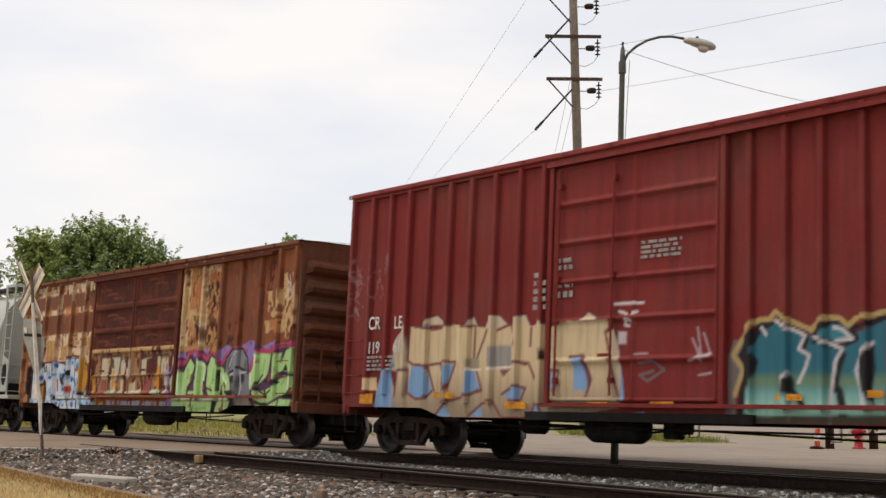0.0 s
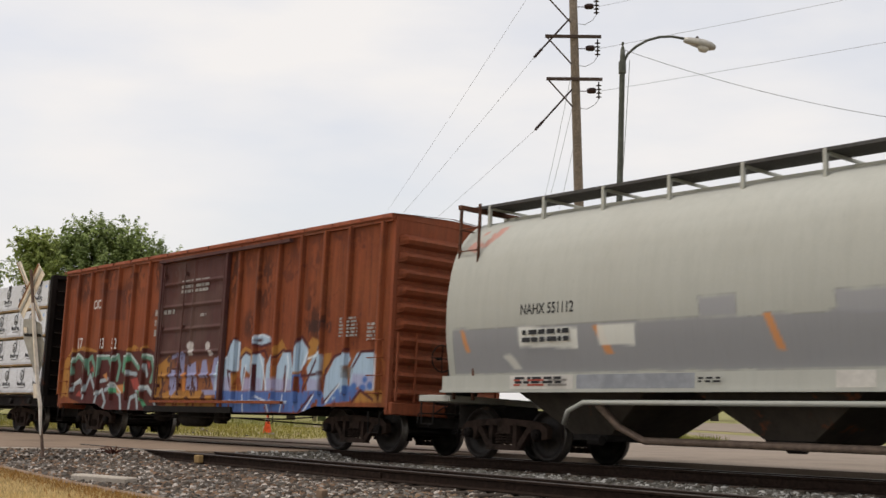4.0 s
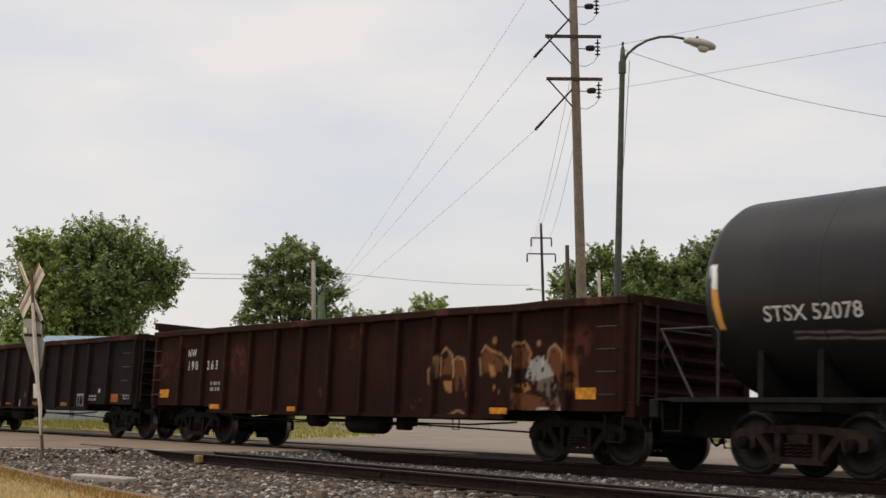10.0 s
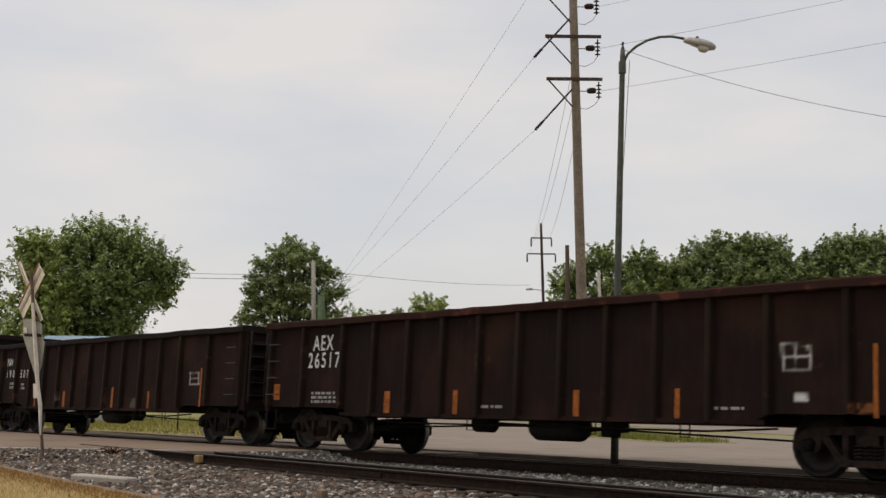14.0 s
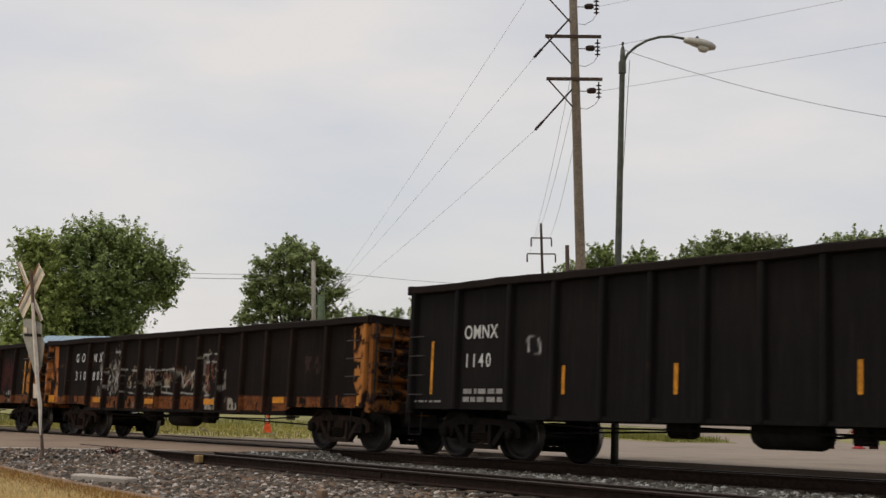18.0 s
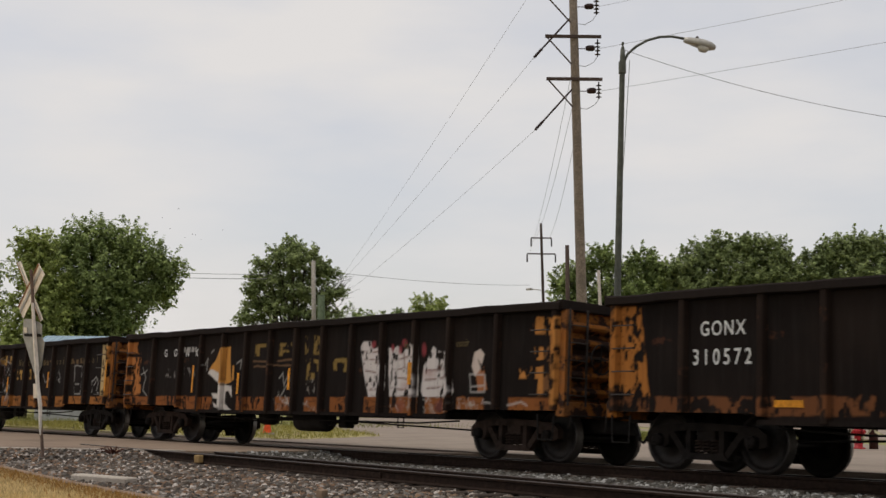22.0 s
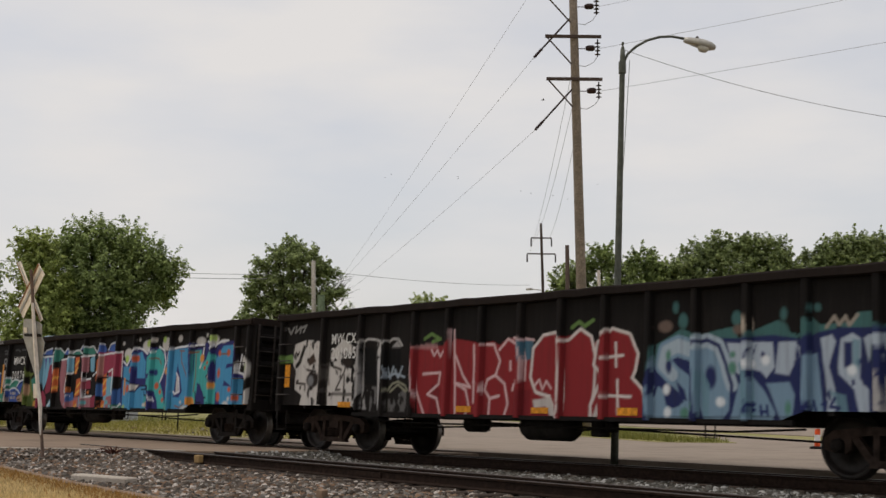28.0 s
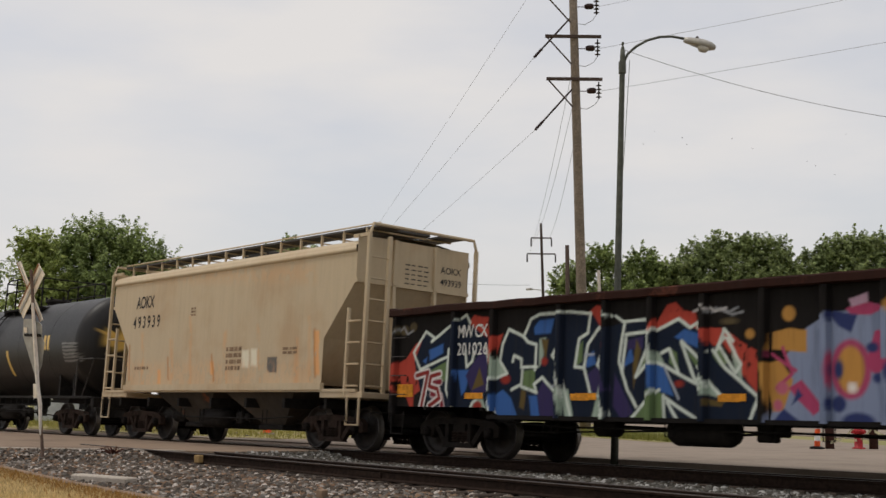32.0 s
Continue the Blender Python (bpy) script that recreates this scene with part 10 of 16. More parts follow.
def paint_g_k(cv):
    c = [(0.466, 0.437, 0.409), (0.288, 0.276, 0.269), (0.44, 0.426, 0.417), (0.012, 0.01, 0.009), (0.05, 0.033, 0.025), (0.024, 0.018, 0.016), (0.157, 0.157, 0.162), (0.024, 0.019, 0.017), (0.073, 0.065, 0.06), (0.083, 0.074, 0.066), (0.007, 0.007, 0.007), (0.349, 0.336, 0.324), (0.165, 0.157, 0.152), (0.238, 0.276, 0.315), (0.215, 0.208, 0.152), (0.118, 0.198, 0.061), (0.288, 0.28, 0.269), (0.205, 0.024, 0.027), (0.125, 0.016, 0.02), (0.40, 0.22, 0.22), (0.057, 0.123, 0.172), (0.544, 0.372, 0.372), (0.587, 0.489, 0.479), (0.424, 0.383, 0.357)]
    c += [(0.052, 0.123, 0.12), (0.159, 0.113, 0.093), (0.413, 0.351, 0.28), (0.282, 0.243, 0.201), (0.023, 0.029, 0.091), (0.33, 0.38, 0.44), (0.165, 0.25, 0.33), (0.31, 0.375, 0.43), (0.379, 0.361, 0.345), (0.127, 0.227, 0.273), (0.018, 0.044, 0.042), (0.604, 0.627, 0.639), (0.086, 0.201, 0.15), (0.021, 0.029, 0.106), (0.012, 0.012, 0.017)]
    for p in ([(0.62,1.23),(0.62,1.59),(0.48,1.84),(0.55,2.2),(0.98,2.29),(1.46,2.24),(1.65,2.05),(1.7,1.23),(1.61,0.85),(0.82,0.84),(0.9,1.11)],[(1.84,1.23),(1.93,1.99),(2.35,2.27),(2.76,2.08),(2.86,1.11),(2.83,0.83),(1.88,0.82)]):
        cv.poly(p, c[0], worn=0.12)
    for p in ([(3.02,0.83),(2.95,2.13),(3.09,2.19),(3.14,1.22),(3.25,0.83)],[(4,2.05),(4.17,2.17),(4.29,2.04)]):
        cv.poly(p, c[1], worn=0.2)
    cv.poly([(3.61,0.83),(3.52,2.17),(3.65,2.2),(3.77,0.83)], c[2], worn=0.15)
    cv.stroke([(0.91,2.13),(0.77,1.83),(0.65,1.74)], 0.053, c[3])
    cv.poly([(1.03,1.83),(1.27,2),(1.38,1.82),(1.15,1.73)], c[4])
    cv.blob(0.51, 1.59, 0.13, 0.13, c[5])
    cv.blob(1.29, 1.44, 0.24, 0.16, c[5])
    cv.blob(2.53, 1.8, 0.16, 0.14, c[5])
    cv.blob(1.21, 1.42, 0.11, 0.11, c[6])
    for p in ([(2.28,1.98),(2.53,1.8),(2.42,1.57),(2.15,1.22),(2.31,1.22)],[(0.69,1.37),(1,1.35),(1.01,1.23)],[(1.05,1.65),(1.38,1.61)],[(2.06,1.69),(2.31,1.63)],[(1.67,2.29),(1.67,1.82),(1.82,1.23),(1.82,0.85)],[(2.44,1.51),(2.43,0.88)]):
        cv.stroke(p, 0.026, c[7], 0.9)
    cv.stroke([(2.05,1.14),(2.72,1.13)], 0.035, c[8], 0.8)
    cv.poly([(1.66,1.17),(1.95,1.17),(1.88,1.81),(1.59,1.82)], c[9], 0.6, worn=0.4)
    for p in ([(3.14,1.33),(3.56,1.33),(3.5,2.05),(3.08,2.06)],[(3.87,1.61),(4.32,1.6),(4.29,2),(3.84,2.02)]):
        cv.poly(p, c[10])
    for p in ([(2.97,2.15),(3.2,2.24),(3.46,2.21),(3.66,2.16)],[(3.84,2.13),(4.02,2.21),(4.2,2.2),(4.32,2.07)]):
        cv.stroke(p, 0.026, c[11])
    cv.poly([(3.19,0.8),(3.63,0.8),(3.58,1.29),(3.15,1.29)], c[12], 0.7, worn=0.55)
    cv.poly([(3.96,0.8),(4.56,0.81),(4.53,1.2),(3.92,1.2)], c[12], 0.6, worn=0.6)
    for p in ([(3.88,1.66),(3.98,1.44),(4.07,1.66)],[(4.13,1.6),(4.23,1.44),(4.35,1.65)],[(3.86,1.46),(4.11,1.53),(4.44,1.46)]):
        cv.stroke(p, 0.026, c[13])
    for p in ([(3.92,1.2),(4.06,1.33),(4.24,1.37),(4.45,1.3),(4.55,1.2)],[(4,1.18),(4.24,1.31),(4.5,1.18)]):
        cv.stroke(p, 0.022, c[14])
    cv.poly([(0.13,1.95),(0.46,1.99),(0.53,1.81),(0.19,1.8)], c[15])
    for p in ([(0.24,2.56),(0.34,2.43),(0.46,2.58)],[(0.55,2.6),(0.52,2.45),(0.73,2.59),(0.7,2.45)],[(0.78,2.56),(0.95,2.61),(0.83,2.46)]):
        cv.stroke(p, 0.022, c[16])
    cv.poly([(4.9,0.69),(4.68,2.03),(5.72,2.03),(5.88,2.15),(6.67,2.04),(6.95,2.07),(7.13,1.99),(7.3,2.1),(7.49,2.11),(7.65,1.89),(7.78,2.06),(8.08,1.69),(8.13,1.98),(8.47,2.11),(8.61,2.06),(8.94,2.12),(9.26,2.11),(9.39,1.94),(9.64,2.11),(9.88,2.16),(10.13,2.1),(10.31,1.91),(10.38,1.64),(10.23,1.4),(10.45,1.25),(10.54,1.11),(10.55,0.7)], c[17])
    for p in ([(5.28,1.32),(5.54,1.22),(5.48,0.8),(5.19,0.74)],[(7.54,1.21),(7.96,1.21),(7.92,0.68),(7.5,0.68)],[(9.02,1.67),(9.34,1.66),(9.25,0.75),(8.93,0.7)],[(9.72,1.57),(10.14,1.51),(10.15,1.2),(9.73,1.2)]):
        cv.poly(p, c[18], 0.6)
    cv.poly([(4.72,1.99),(5.73,1.96),(5.72,2.07),(4.71,2.1)], c[19], 0.6, worn=0.3, soft=0.06)
    cv.poly([(7.59,2.09),(7.99,2.06),(7.95,1.74),(7.76,1.69)], c[20])
    for p in ([(5.01,2.18),(5.21,2.26),(5.47,2.16),(5.25,2.11)],[(8.9,2.23),(9.06,2.32),(9.19,2.24),(9.38,2.33)]):
        cv.stroke(p, 0.035, c[15], 0.9)
    for p in ([(4.68,2.06),(4.81,1.22),(5.11,0.69)],[(5.01,1.51),(5.51,1.53),(5.48,1.32),(5.16,1.13),(5.43,1.06),(5.57,0.7)],[(5.87,2.31),(5.94,1.42),(5.98,0.7)],[(5.92,1.86),(6.16,1.47),(6.38,1.26),(5.93,1.34),(6.26,1.21),(6.36,0.91),(6.22,0.71)],[(6.44,2.01),(6.48,0.99)],[(6.45,1.36),(6.64,1.31)],[(6.77,2.02),(6.98,2.01),(7.15,1.71),(7.04,1.46),(6.83,1.39),(6.77,1.21),(6.91,1.06),(7.15,1.11)],[(7.04,1.46),(7.29,1.31),(7.38,0.97),(7.28,0.67)],[(6.91,1.06),(6.88,0.67)],[(7.13,1.91),(7.34,2.1),(7.54,2.01)],[(7.42,1.7),(7.43,1.55)],[(7.5,1.21),(7.53,1.31),(7.72,1.33)],[(7.71,1.94),(7.81,1.69),(7.8,1.38)],[(7.49,2.11),(7.99,2.06)]):
        cv.stroke(p, 0.024, c[21])
    for p in ([(8.41,1.11),(8.09,1.2),(7.97,1.43),(8.01,1.9),(8.24,2.11),(8.59,2.15),(8.71,1.99),(8.74,1.01),(8.63,0.72)], [(8.71,1.99),(8.83,2),(9.1,2.17),(9.33,2.05),(9.42,1.71),(9.4,1.2),(9.3,0.68),(8.75,0.67)], [(9.39,0.68),(9.38,0.95),(9.56,1.28),(9.66,1.41),(9.44,1.62),(9.51,1.96),(9.81,2.16),(10.17,2.06),(10.33,1.77),(10.28,1.52),(10.21,1.38),(10.43,1.2),(10.54,0.96),(10.54,0.7)]):
        cv.stroke(p, 0.055, (0.55, 0.50, 0.47))
        cv.poly(p, c[17])
    for p in ([(9.88,1.95),(9.9,1.57)],[(9.6,1.72),(10.04,1.74)],[(9.93,1.36),(9.95,0.83)],[(9.67,1.12),(10.22,1.09)],[(8.69,2.08),(8.74,1.01)],[(8.63,0.7),(8.41,1.1)]):
        cv.stroke(p, 0.022, (0.58, 0.53, 0.50))
    for p in ([(5.23,1.96),(5.31,1.85),(5.4,1.95),(5.49,1.82),(5.6,1.97)],[(8.06,1.29),(8.16,1.38),(8.24,1.21),(8.33,1.35),(8.44,1.23)]):
        cv.stroke(p, 0.02, c[21])
    for p in ([(8.01,1.04),(8.42,1.08),(8.67,0.68),(8.5,0.68),(8.32,0.92),(8.05,0.9)],[(9.38,0.71),(9.49,0.98),(9.58,0.71)]):
        cv.poly(p, c[23])
    cv.poly([(10.65,1.46),(10.72,1.9),(11.21,2.12),(11.6,2.02),(12.17,2.12),(12.27,1.95),(12.76,2.12),(12.95,2.18),(13.19,1.98),(13.38,1.97),(13.47,2.22),(13.65,2.08),(14.13,2.1),(14.22,2.22),(14.43,2.24),(14.51,2.08),(14.7,2.04),(14.7,1.78),(13.6,1.81),(10.68,1.2)], c[24], worn=0.05)
    cv.blob(11.1, 2.45, 0.06, 0.09, c[24])
    cv.blob(11.25, 2.24, 0.09, 0.12, c[24])
    cv.blob(12.24, 2.24, 0.09, 0.11, c[24])
    cv.blob(13.05, 2.26, 0.06, 0.09, c[24])
    cv.blob(13.6, 2.32, 0.06, 0.06, c[24])
    cv.blob(12.96, 2.03, 0.17, 0.13, c[24])
    cv.blob(10.9, 2.17, 0.14, 0.09, c[25], 0.8)
    cv.blob(12.27, 2.08, 0.1, 0.07, c[25], 0.8)
    cv.blob(12.47, 2.13, 0.06, 0.13, c[26], 0.9)
    cv.stroke([(13.74,2.04),(13.87,2.19),(13.94,2.07),(14.04,2.18),(14.09,2.06),(14.22,2.19)], 0.026, c[27], 0.9)
    cv.poly([(10.58,0.72),(10.54,1.11),(10.65,1.46),(10.78,1.81),(10.94,1.98),(11.22,1.97),(11.65,1.95),(12.27,1.95),(12.91,1.97),(13.42,1.88),(13.6,1.97),(13.96,2.03),(14.7,2.01),(14.69,0.79)], c[28])
    for p in ([(12.07,1.88),(12.86,1.87),(12.91,1.51),(12.77,1.36),(12.67,1.45),(12.43,1.5),(12.28,1.42),(12.17,1.52)],[(12.96,1.87),(13.42,1.86),(13.44,1.74),(13.24,1.59),(13.15,1.39),(12.92,1.43)],[(13.65,1.89),(13.83,1.94),(13.89,1.84),(13.78,1.5),(13.87,1.19),(13.95,0.85),(13.74,0.85),(13.74,1.19)],[(13.96,1.88),(14.13,1.95),(14.26,1.87),(14.25,1.34),(14.38,1.19),(14.38,0.82),(14.25,0.82),(14.17,1.19),(13.91,1.42)]):
        cv.poly(p, c[29], worn=0.06)
    cv.poly([(14.3,1.87),(14.38,1.92),(14.7,1.93),(14.69,1.56),(14.59,1.78),(14.47,1.78),(14.38,1.56)], c[29], worn=0.06)
    for p in ([(12.28,1.28),(12.48,1.42),(12.72,1.2),(12.92,0.88),(12.87,0.76),(12.13,0.75)],[(12.77,1.29),(13.15,1.3),(13.24,1.12),(13.2,0.84),(13.01,0.76)],[(13.47,1.66),(13.6,1.69),(13.69,0.85),(13.42,0.85)]):
        cv.poly(p, c[30])
    cv.poly([(11.48,1.89),(11.7,1.93),(11.92,1.84),(12.05,1.57),(12.16,1.27),(12.14,0.89),(12.01,0.72),(11.66,0.7),(11.55,0.96),(11.52,1.35),(11.46,1.66)], c[30])
    for p in ([(11.4,1.8),(11.15,1.87),(10.92,1.79),(10.87,1.59),(11.05,1.43),(11.31,1.27),(11.43,1.05),(11.32,0.82),(11.04,0.75),(10.81,0.86),(10.73,1.1)], [(11.4,1.8),(11.15,1.87),(10.92,1.79),(10.87,1.59),(11.05,1.43)]):
        cv.stroke(p, 0.16, c[30])
    for p in ([(11.4,1.8),(11.15,1.87),(10.92,1.79),(10.87,1.59),(11.05,1.43)], [(11.48,1.89),(11.7,1.93),(11.92,1.84),(12.05,1.57),(12.16,1.27)]):
        cv.stroke(p, 0.105, c[31])
    cv.blob(11.77, 1.38, 0.09, 0.17, c[28])
    for p in ([(11.48,1.89),(11.7,1.93),(11.92,1.84),(12.05,1.57),(12.16,1.27),(12.14,0.89),(12.01,0.72),(11.66,0.7),(11.55,0.96),(11.52,1.35),(11.46,1.66),(11.48,1.89)], [(10.68,1.12),(10.78,1.34),(11.06,1.2),(11.25,1.02)]):
        cv.stroke(p, 0.03, c[28])
    cv.poly([(14.48,1.41),(14.69,1.48),(14.69,0.79),(14.52,0.79)], c[32], 0.9, worn=0.2)
    for p in ([(12.27,1.6),(12.52,1.48),(12.58,0.8),(12.4,0.79)],[(14.13,1.87),(14.25,1.85),(14.23,1.42),(14.14,1.49)],[(11.6,1.53),(11.77,1.28),(11.75,0.78),(11.65,0.82)],[(13.78,1.19),(14.04,1.12),(14.08,0.85),(13.95,0.85)]):
        cv.poly(p, c[33], 0.8)
    cv.blob(11.83, 1.38, 0.06, 0.13, c[28])
    cv.blob(13.28, 1.66, 0.04, 0.11, c[28])
    cv.blob(10.98, 1.56, 0.06, 0.11, c[28])
    for p in ([(14.01,1.49),(14.13,1.49),(14.13,1.83),(14.01,1.83)],[(11.12,1.34),(11.29,1.2),(11.35,1.03),(11.22,1.06)]):
        cv.poly(p, c[28])
    cv.blob(14.47, 1.67, 0.06, 0.17, c[34])
    cv.blob(10.94, 1.2, 0.07, 0.08, c[35])
    cv.blob(10.97, 0.86, 0.07, 0.08, c[35])
    cv.blob(12.49, 1.56, 0.08, 0.06, c[35])
    cv.blob(12.75, 1.61, 0.07, 0.07, c[35])
    cv.blob(11.96, 1.02, 0.08, 0.07, c[35])
    cv.blob(14.13, 1.45, 0.07, 0.07, c[35])
    cv.blob(10.97, 1.73, 0.05, 0.08, c[36])
    cv.blob(12.17, 1.52, 0.07, 0.09, c[36])
    cv.blob(11.3, 0.85, 0.08, 0.08, c[36])
    cv.blob(13.13, 0.94, 0.05, 0.1, c[36])
    cv.blob(12.17, 1.71, 0.05, 0.05, c[36])
    cv.blob(11.51, 0.95, 0.04, 0.05, c[36])
    for p in ([(12.33,0.83),(12.34,0.94),(12.43,0.87)],[(12.48,1.02),(12.56,0.99),(12.48,0.94),(12.56,0.91),(12.48,0.87)],[(12.68,0.84),(12.66,0.97)],[(12.66,0.89),(12.77,0.89)],[(12.77,0.97),(12.79,0.84)],[(13.42,1.08),(13.47,0.85),(13.53,1.04),(13.59,0.85)],[(13.67,1),(13.74,1.03),(13.71,0.89)],[(13.87,1.08),(13.8,0.96),(13.94,0.95),(13.85,0.85)]):
        cv.stroke(p, 0.022, c[37])
    cv.poly([(10.57,0.77),(14.69,0.83),(14.69,0.85),(10.57,0.79)], c[38], 0.8)
    for p in ([(14.79,0.8),(14.7,1.65),(14.87,2.01),(15.11,2),(15.21,0.81)],[(15.38,0.81),(15.3,1.64),(15.52,1.94),(15.86,1.93),(15.98,1.63),(15.98,0.82)]):
        cv.poly(p, c[29], worn=0.06)
    cv.poly([(14.69,1.92),(14.75,2.24),(15.16,2.36),(15.52,2.21),(15.85,2.32),(16.08,1.97)], c[24], 0.9)
    for p in ([(14.73,0.76),(14.64,1.65),(14.84,2.03),(15.15,2.02),(15.26,0.76)],[(15.33,0.77),(15.25,1.64),(15.5,1.97),(15.89,1.96),(16.03,1.63),(16.02,0.78)],[(15.53,1.64),(15.7,1.55),(15.66,1.2)]):
        cv.stroke(p, 0.035, c[28])


AMBER_G_K = [(0.28, 1.28, 0.19, 0.49), (2.33, 0.87, 0.44, 0.11), (6.07, 0.81, 0.41, 0.11), (8.05, 0.81, 0.41, 0.1), (10.01, 0.8, 0.42, 0.12)]
STENCIL_G_K = [('MW CX', 1.98, 2.17, 0.30, 0.86), ('201065', 2.0, 1.86, 0.333, 0.86)]
BLOCK_G_K = []


def paint_g_l(cv):
    c = [(0.043, 0.171, 0.137), (0.054, 0.102, 0.301), (0.498, 0.514, 0.534), (0.01, 0.009, 0.009), (0.034, 0.069, 0.243), (0.039, 0.186, 0.133), (0.013, 0.032, 0.073), (0.018, 0.087, 0.065), (0.437, 0.465, 0.485), (0.393, 0.346, 0.33), (0.201, 0.149, 0.126), (0.289, 0.181, 0.115), (0.022, 0.015, 0.01), (0.241, 0.247, 0.258), (0.07, 0.07, 0.073), (0.54, 0.249, 0.056), (0.093, 0.122, 0.031), (0.009, 0.008, 0.008), (0.046, 0.066, 0.017), (0.449, 0.224, 0.05), (0.152, 0.316, 0.419), (0.079, 0.079, 0.225), (0.214, 0.034, 0.059), (0.007, 0.006, 0.006)]
    c += [(0.278, 0.116, 0.133), (0.443, 0.112, 0.042), (0.588, 0.33, 0.073), (0.445, 0.143, 0.046), (0.041, 0.099, 0.257), (0.038, 0.138, 0.086), (0.248, 0.041, 0.072), (0.332, 0.168, 0.148), (0.278, 0.111, 0.128), (0.087, 0.358, 0.38), (0.599, 0.616, 0.633), (0.008, 0.007, 0.01), (0.03, 0.03, 0.124), (0.462, 0.448, 0.425), (0.325, 0.459, 0.113), (0.062, 0.236, 0.41), (0.056, 0.313, 0.305), (0.045, 0.181, 0.314), (0.05, 0.265, 0.248), (0.026, 0.036, 0.134), (0.6, 0.617, 0.64), (0.011, 0.009, 0.019), (0.49, 0.465, 0.437), (0.025, 0.02, 0.049)]
    c += [(0.416, 0.095, 0.045), (0.545, 0.239, 0.056), (0.184, 0.086, 0.051), (0.491, 0.476, 0.448), (0.014, 0.024, 0.04), (0.494, 0.499, 0.48)]
    for p in ([(3.29,1.57),(3.69,1.71),(3.92,1.59),(3.63,1.23),(3.37,1.23)],[(4.83,2.28),(4.88,2.42),(5.22,2.46),(5.63,2.36),(5.56,2.19),(5.03,1.98)],[(6.21,2.26),(6.31,2.36),(6.57,2.39),(6.88,2.26)],[(6.96,2.29),(7.17,2.42),(7.52,2.46),(7.75,2.29),(7.62,2.21)]):
        cv.poly(p, c[0])
    for p in ([(4.12,2.3),(4.26,2.42),(4.73,2.49),(4.75,2.28)],[(5.63,2.28),(5.77,2.44),(6.06,2.46),(6.22,2.34),(6.14,2.25)],[(6.72,2.38),(6.89,2.51),(7.08,2.42)],[(7.82,2.26),(7.95,2.47),(8.28,2.5),(8.45,2.36),(8.38,2.24)],[(8.54,2.29),(8.66,2.46),(8.96,2.52),(9.09,2.39),(9.07,2.26)]):
        cv.poly(p, c[1])
    for p in ([(4.08,2.3),(4.28,2.43),(4.73,2.49)],[(4.79,2.34),(4.98,2.44),(5.28,2.47),(5.63,2.32)],[(5.65,2.34),(5.81,2.45),(6.08,2.46),(6.24,2.36)],[(6.21,2.3),(6.39,2.37),(6.65,2.38),(6.91,2.25)],[(6.72,2.4),(6.89,2.52),(7.11,2.43)],[(6.96,2.31),(7.18,2.44),(7.57,2.47),(7.79,2.31)],[(7.82,2.28),(7.94,2.48),(8.31,2.5)],[(8.54,2.33),(8.66,2.48),(8.96,2.54),(9.09,2.42)]):
        cv.stroke(p, 0.023, c[2])
    cv.poly([(0.12,2.83),(2.84,2.76),(2.82,0.81),(0.15,0.8)], c[3])
    for p in ([(0.16,1.42),(0.19,1.61),(0.38,1.77),(0.61,1.82),(0.78,1.76),(0.78,1.33),(0.62,1.29),(0.38,1.37)],[(2.2,1.35),(2.35,1.5),(2.59,1.55),(2.83,1.53),(2.83,1.29),(2.59,1.32),(2.52,1.16)],[(1.57,1.24),(1.8,1.3),(2.08,1.3),(2.32,1.23),(2.47,1.13),(2.35,0.85),(1.66,0.84)]):
        cv.poly(p, c[4])
    for p in ([(0.15,0.82),(0.16,1.36),(0.38,1.34),(0.62,1.22),(0.78,1.13),(0.91,0.84)],[(0.7,1.16),(0.73,1.37),(1.08,1.19),(1.12,0.85),(0.93,0.84)],[(1.43,1.65),(1.63,1.63),(1.8,1.52),(1.56,1.4),(1.45,1.47)],[(1.56,1.33),(1.66,1.46),(1.87,1.57),(2.12,1.58),(2.35,1.53),(2.19,1.37),(1.8,1.33)]):
        cv.poly(p, c[5])
    for p in ([(0.36,1.48),(0.54,1.67),(0.71,1.73),(0.71,1.67),(0.54,1.58)],[(2.29,1.4),(2.49,1.51),(2.78,1.51),(2.49,1.45)],[(1.73,1.21),(2.08,1.26),(2.29,1.19),(2.08,1.22)]):
        cv.poly(p, c[6])
    for p in ([(1.66,1.37),(1.87,1.51),(2.15,1.52),(1.87,1.45)],[(0.24,1.26),(0.54,1.19),(0.74,1),(0.5,1.13)]):
        cv.poly(p, c[7])
    for p in ([(0.19,1.58),(0.3,1.71),(0.5,1.8),(0.75,1.8)],[(0.16,1.37),(0.38,1.34),(0.66,1.19),(0.82,1.04),(0.91,0.85)],[(1.43,1.66),(1.63,1.65),(1.82,1.52)],[(1.52,1.37),(1.73,1.51),(1.98,1.59),(2.22,1.58),(2.41,1.53)],[(2.19,1.37),(2.35,1.51),(2.59,1.57),(2.83,1.56)],[(1.57,1.25),(1.8,1.32),(2.08,1.32),(2.32,1.25),(2.47,1.14)],[(0.16,1.48),(0.54,1.47)]):
        cv.stroke(p, 0.026, c[8])
    for p in ([(1,1.89),(1.15,1.87),(1.11,1.66),(1.19,1.61),(1.22,1.85),(1.41,1.87),(1.44,1.53),(1.43,1.42),(1.13,1.3),(1.02,1.35),(0.88,1.41)],[(1.23,1.35),(1.5,1.4),(1.56,1.1),(1.66,0.84),(1.47,0.84),(1.43,1.04),(1.36,1.04),(1.3,0.88),(1.19,0.85),(1.1,0.94)]):
        cv.poly(p, c[9])
    cv.poly([(1.35,1.15),(1.41,1.3),(1.45,1.17)], c[3])
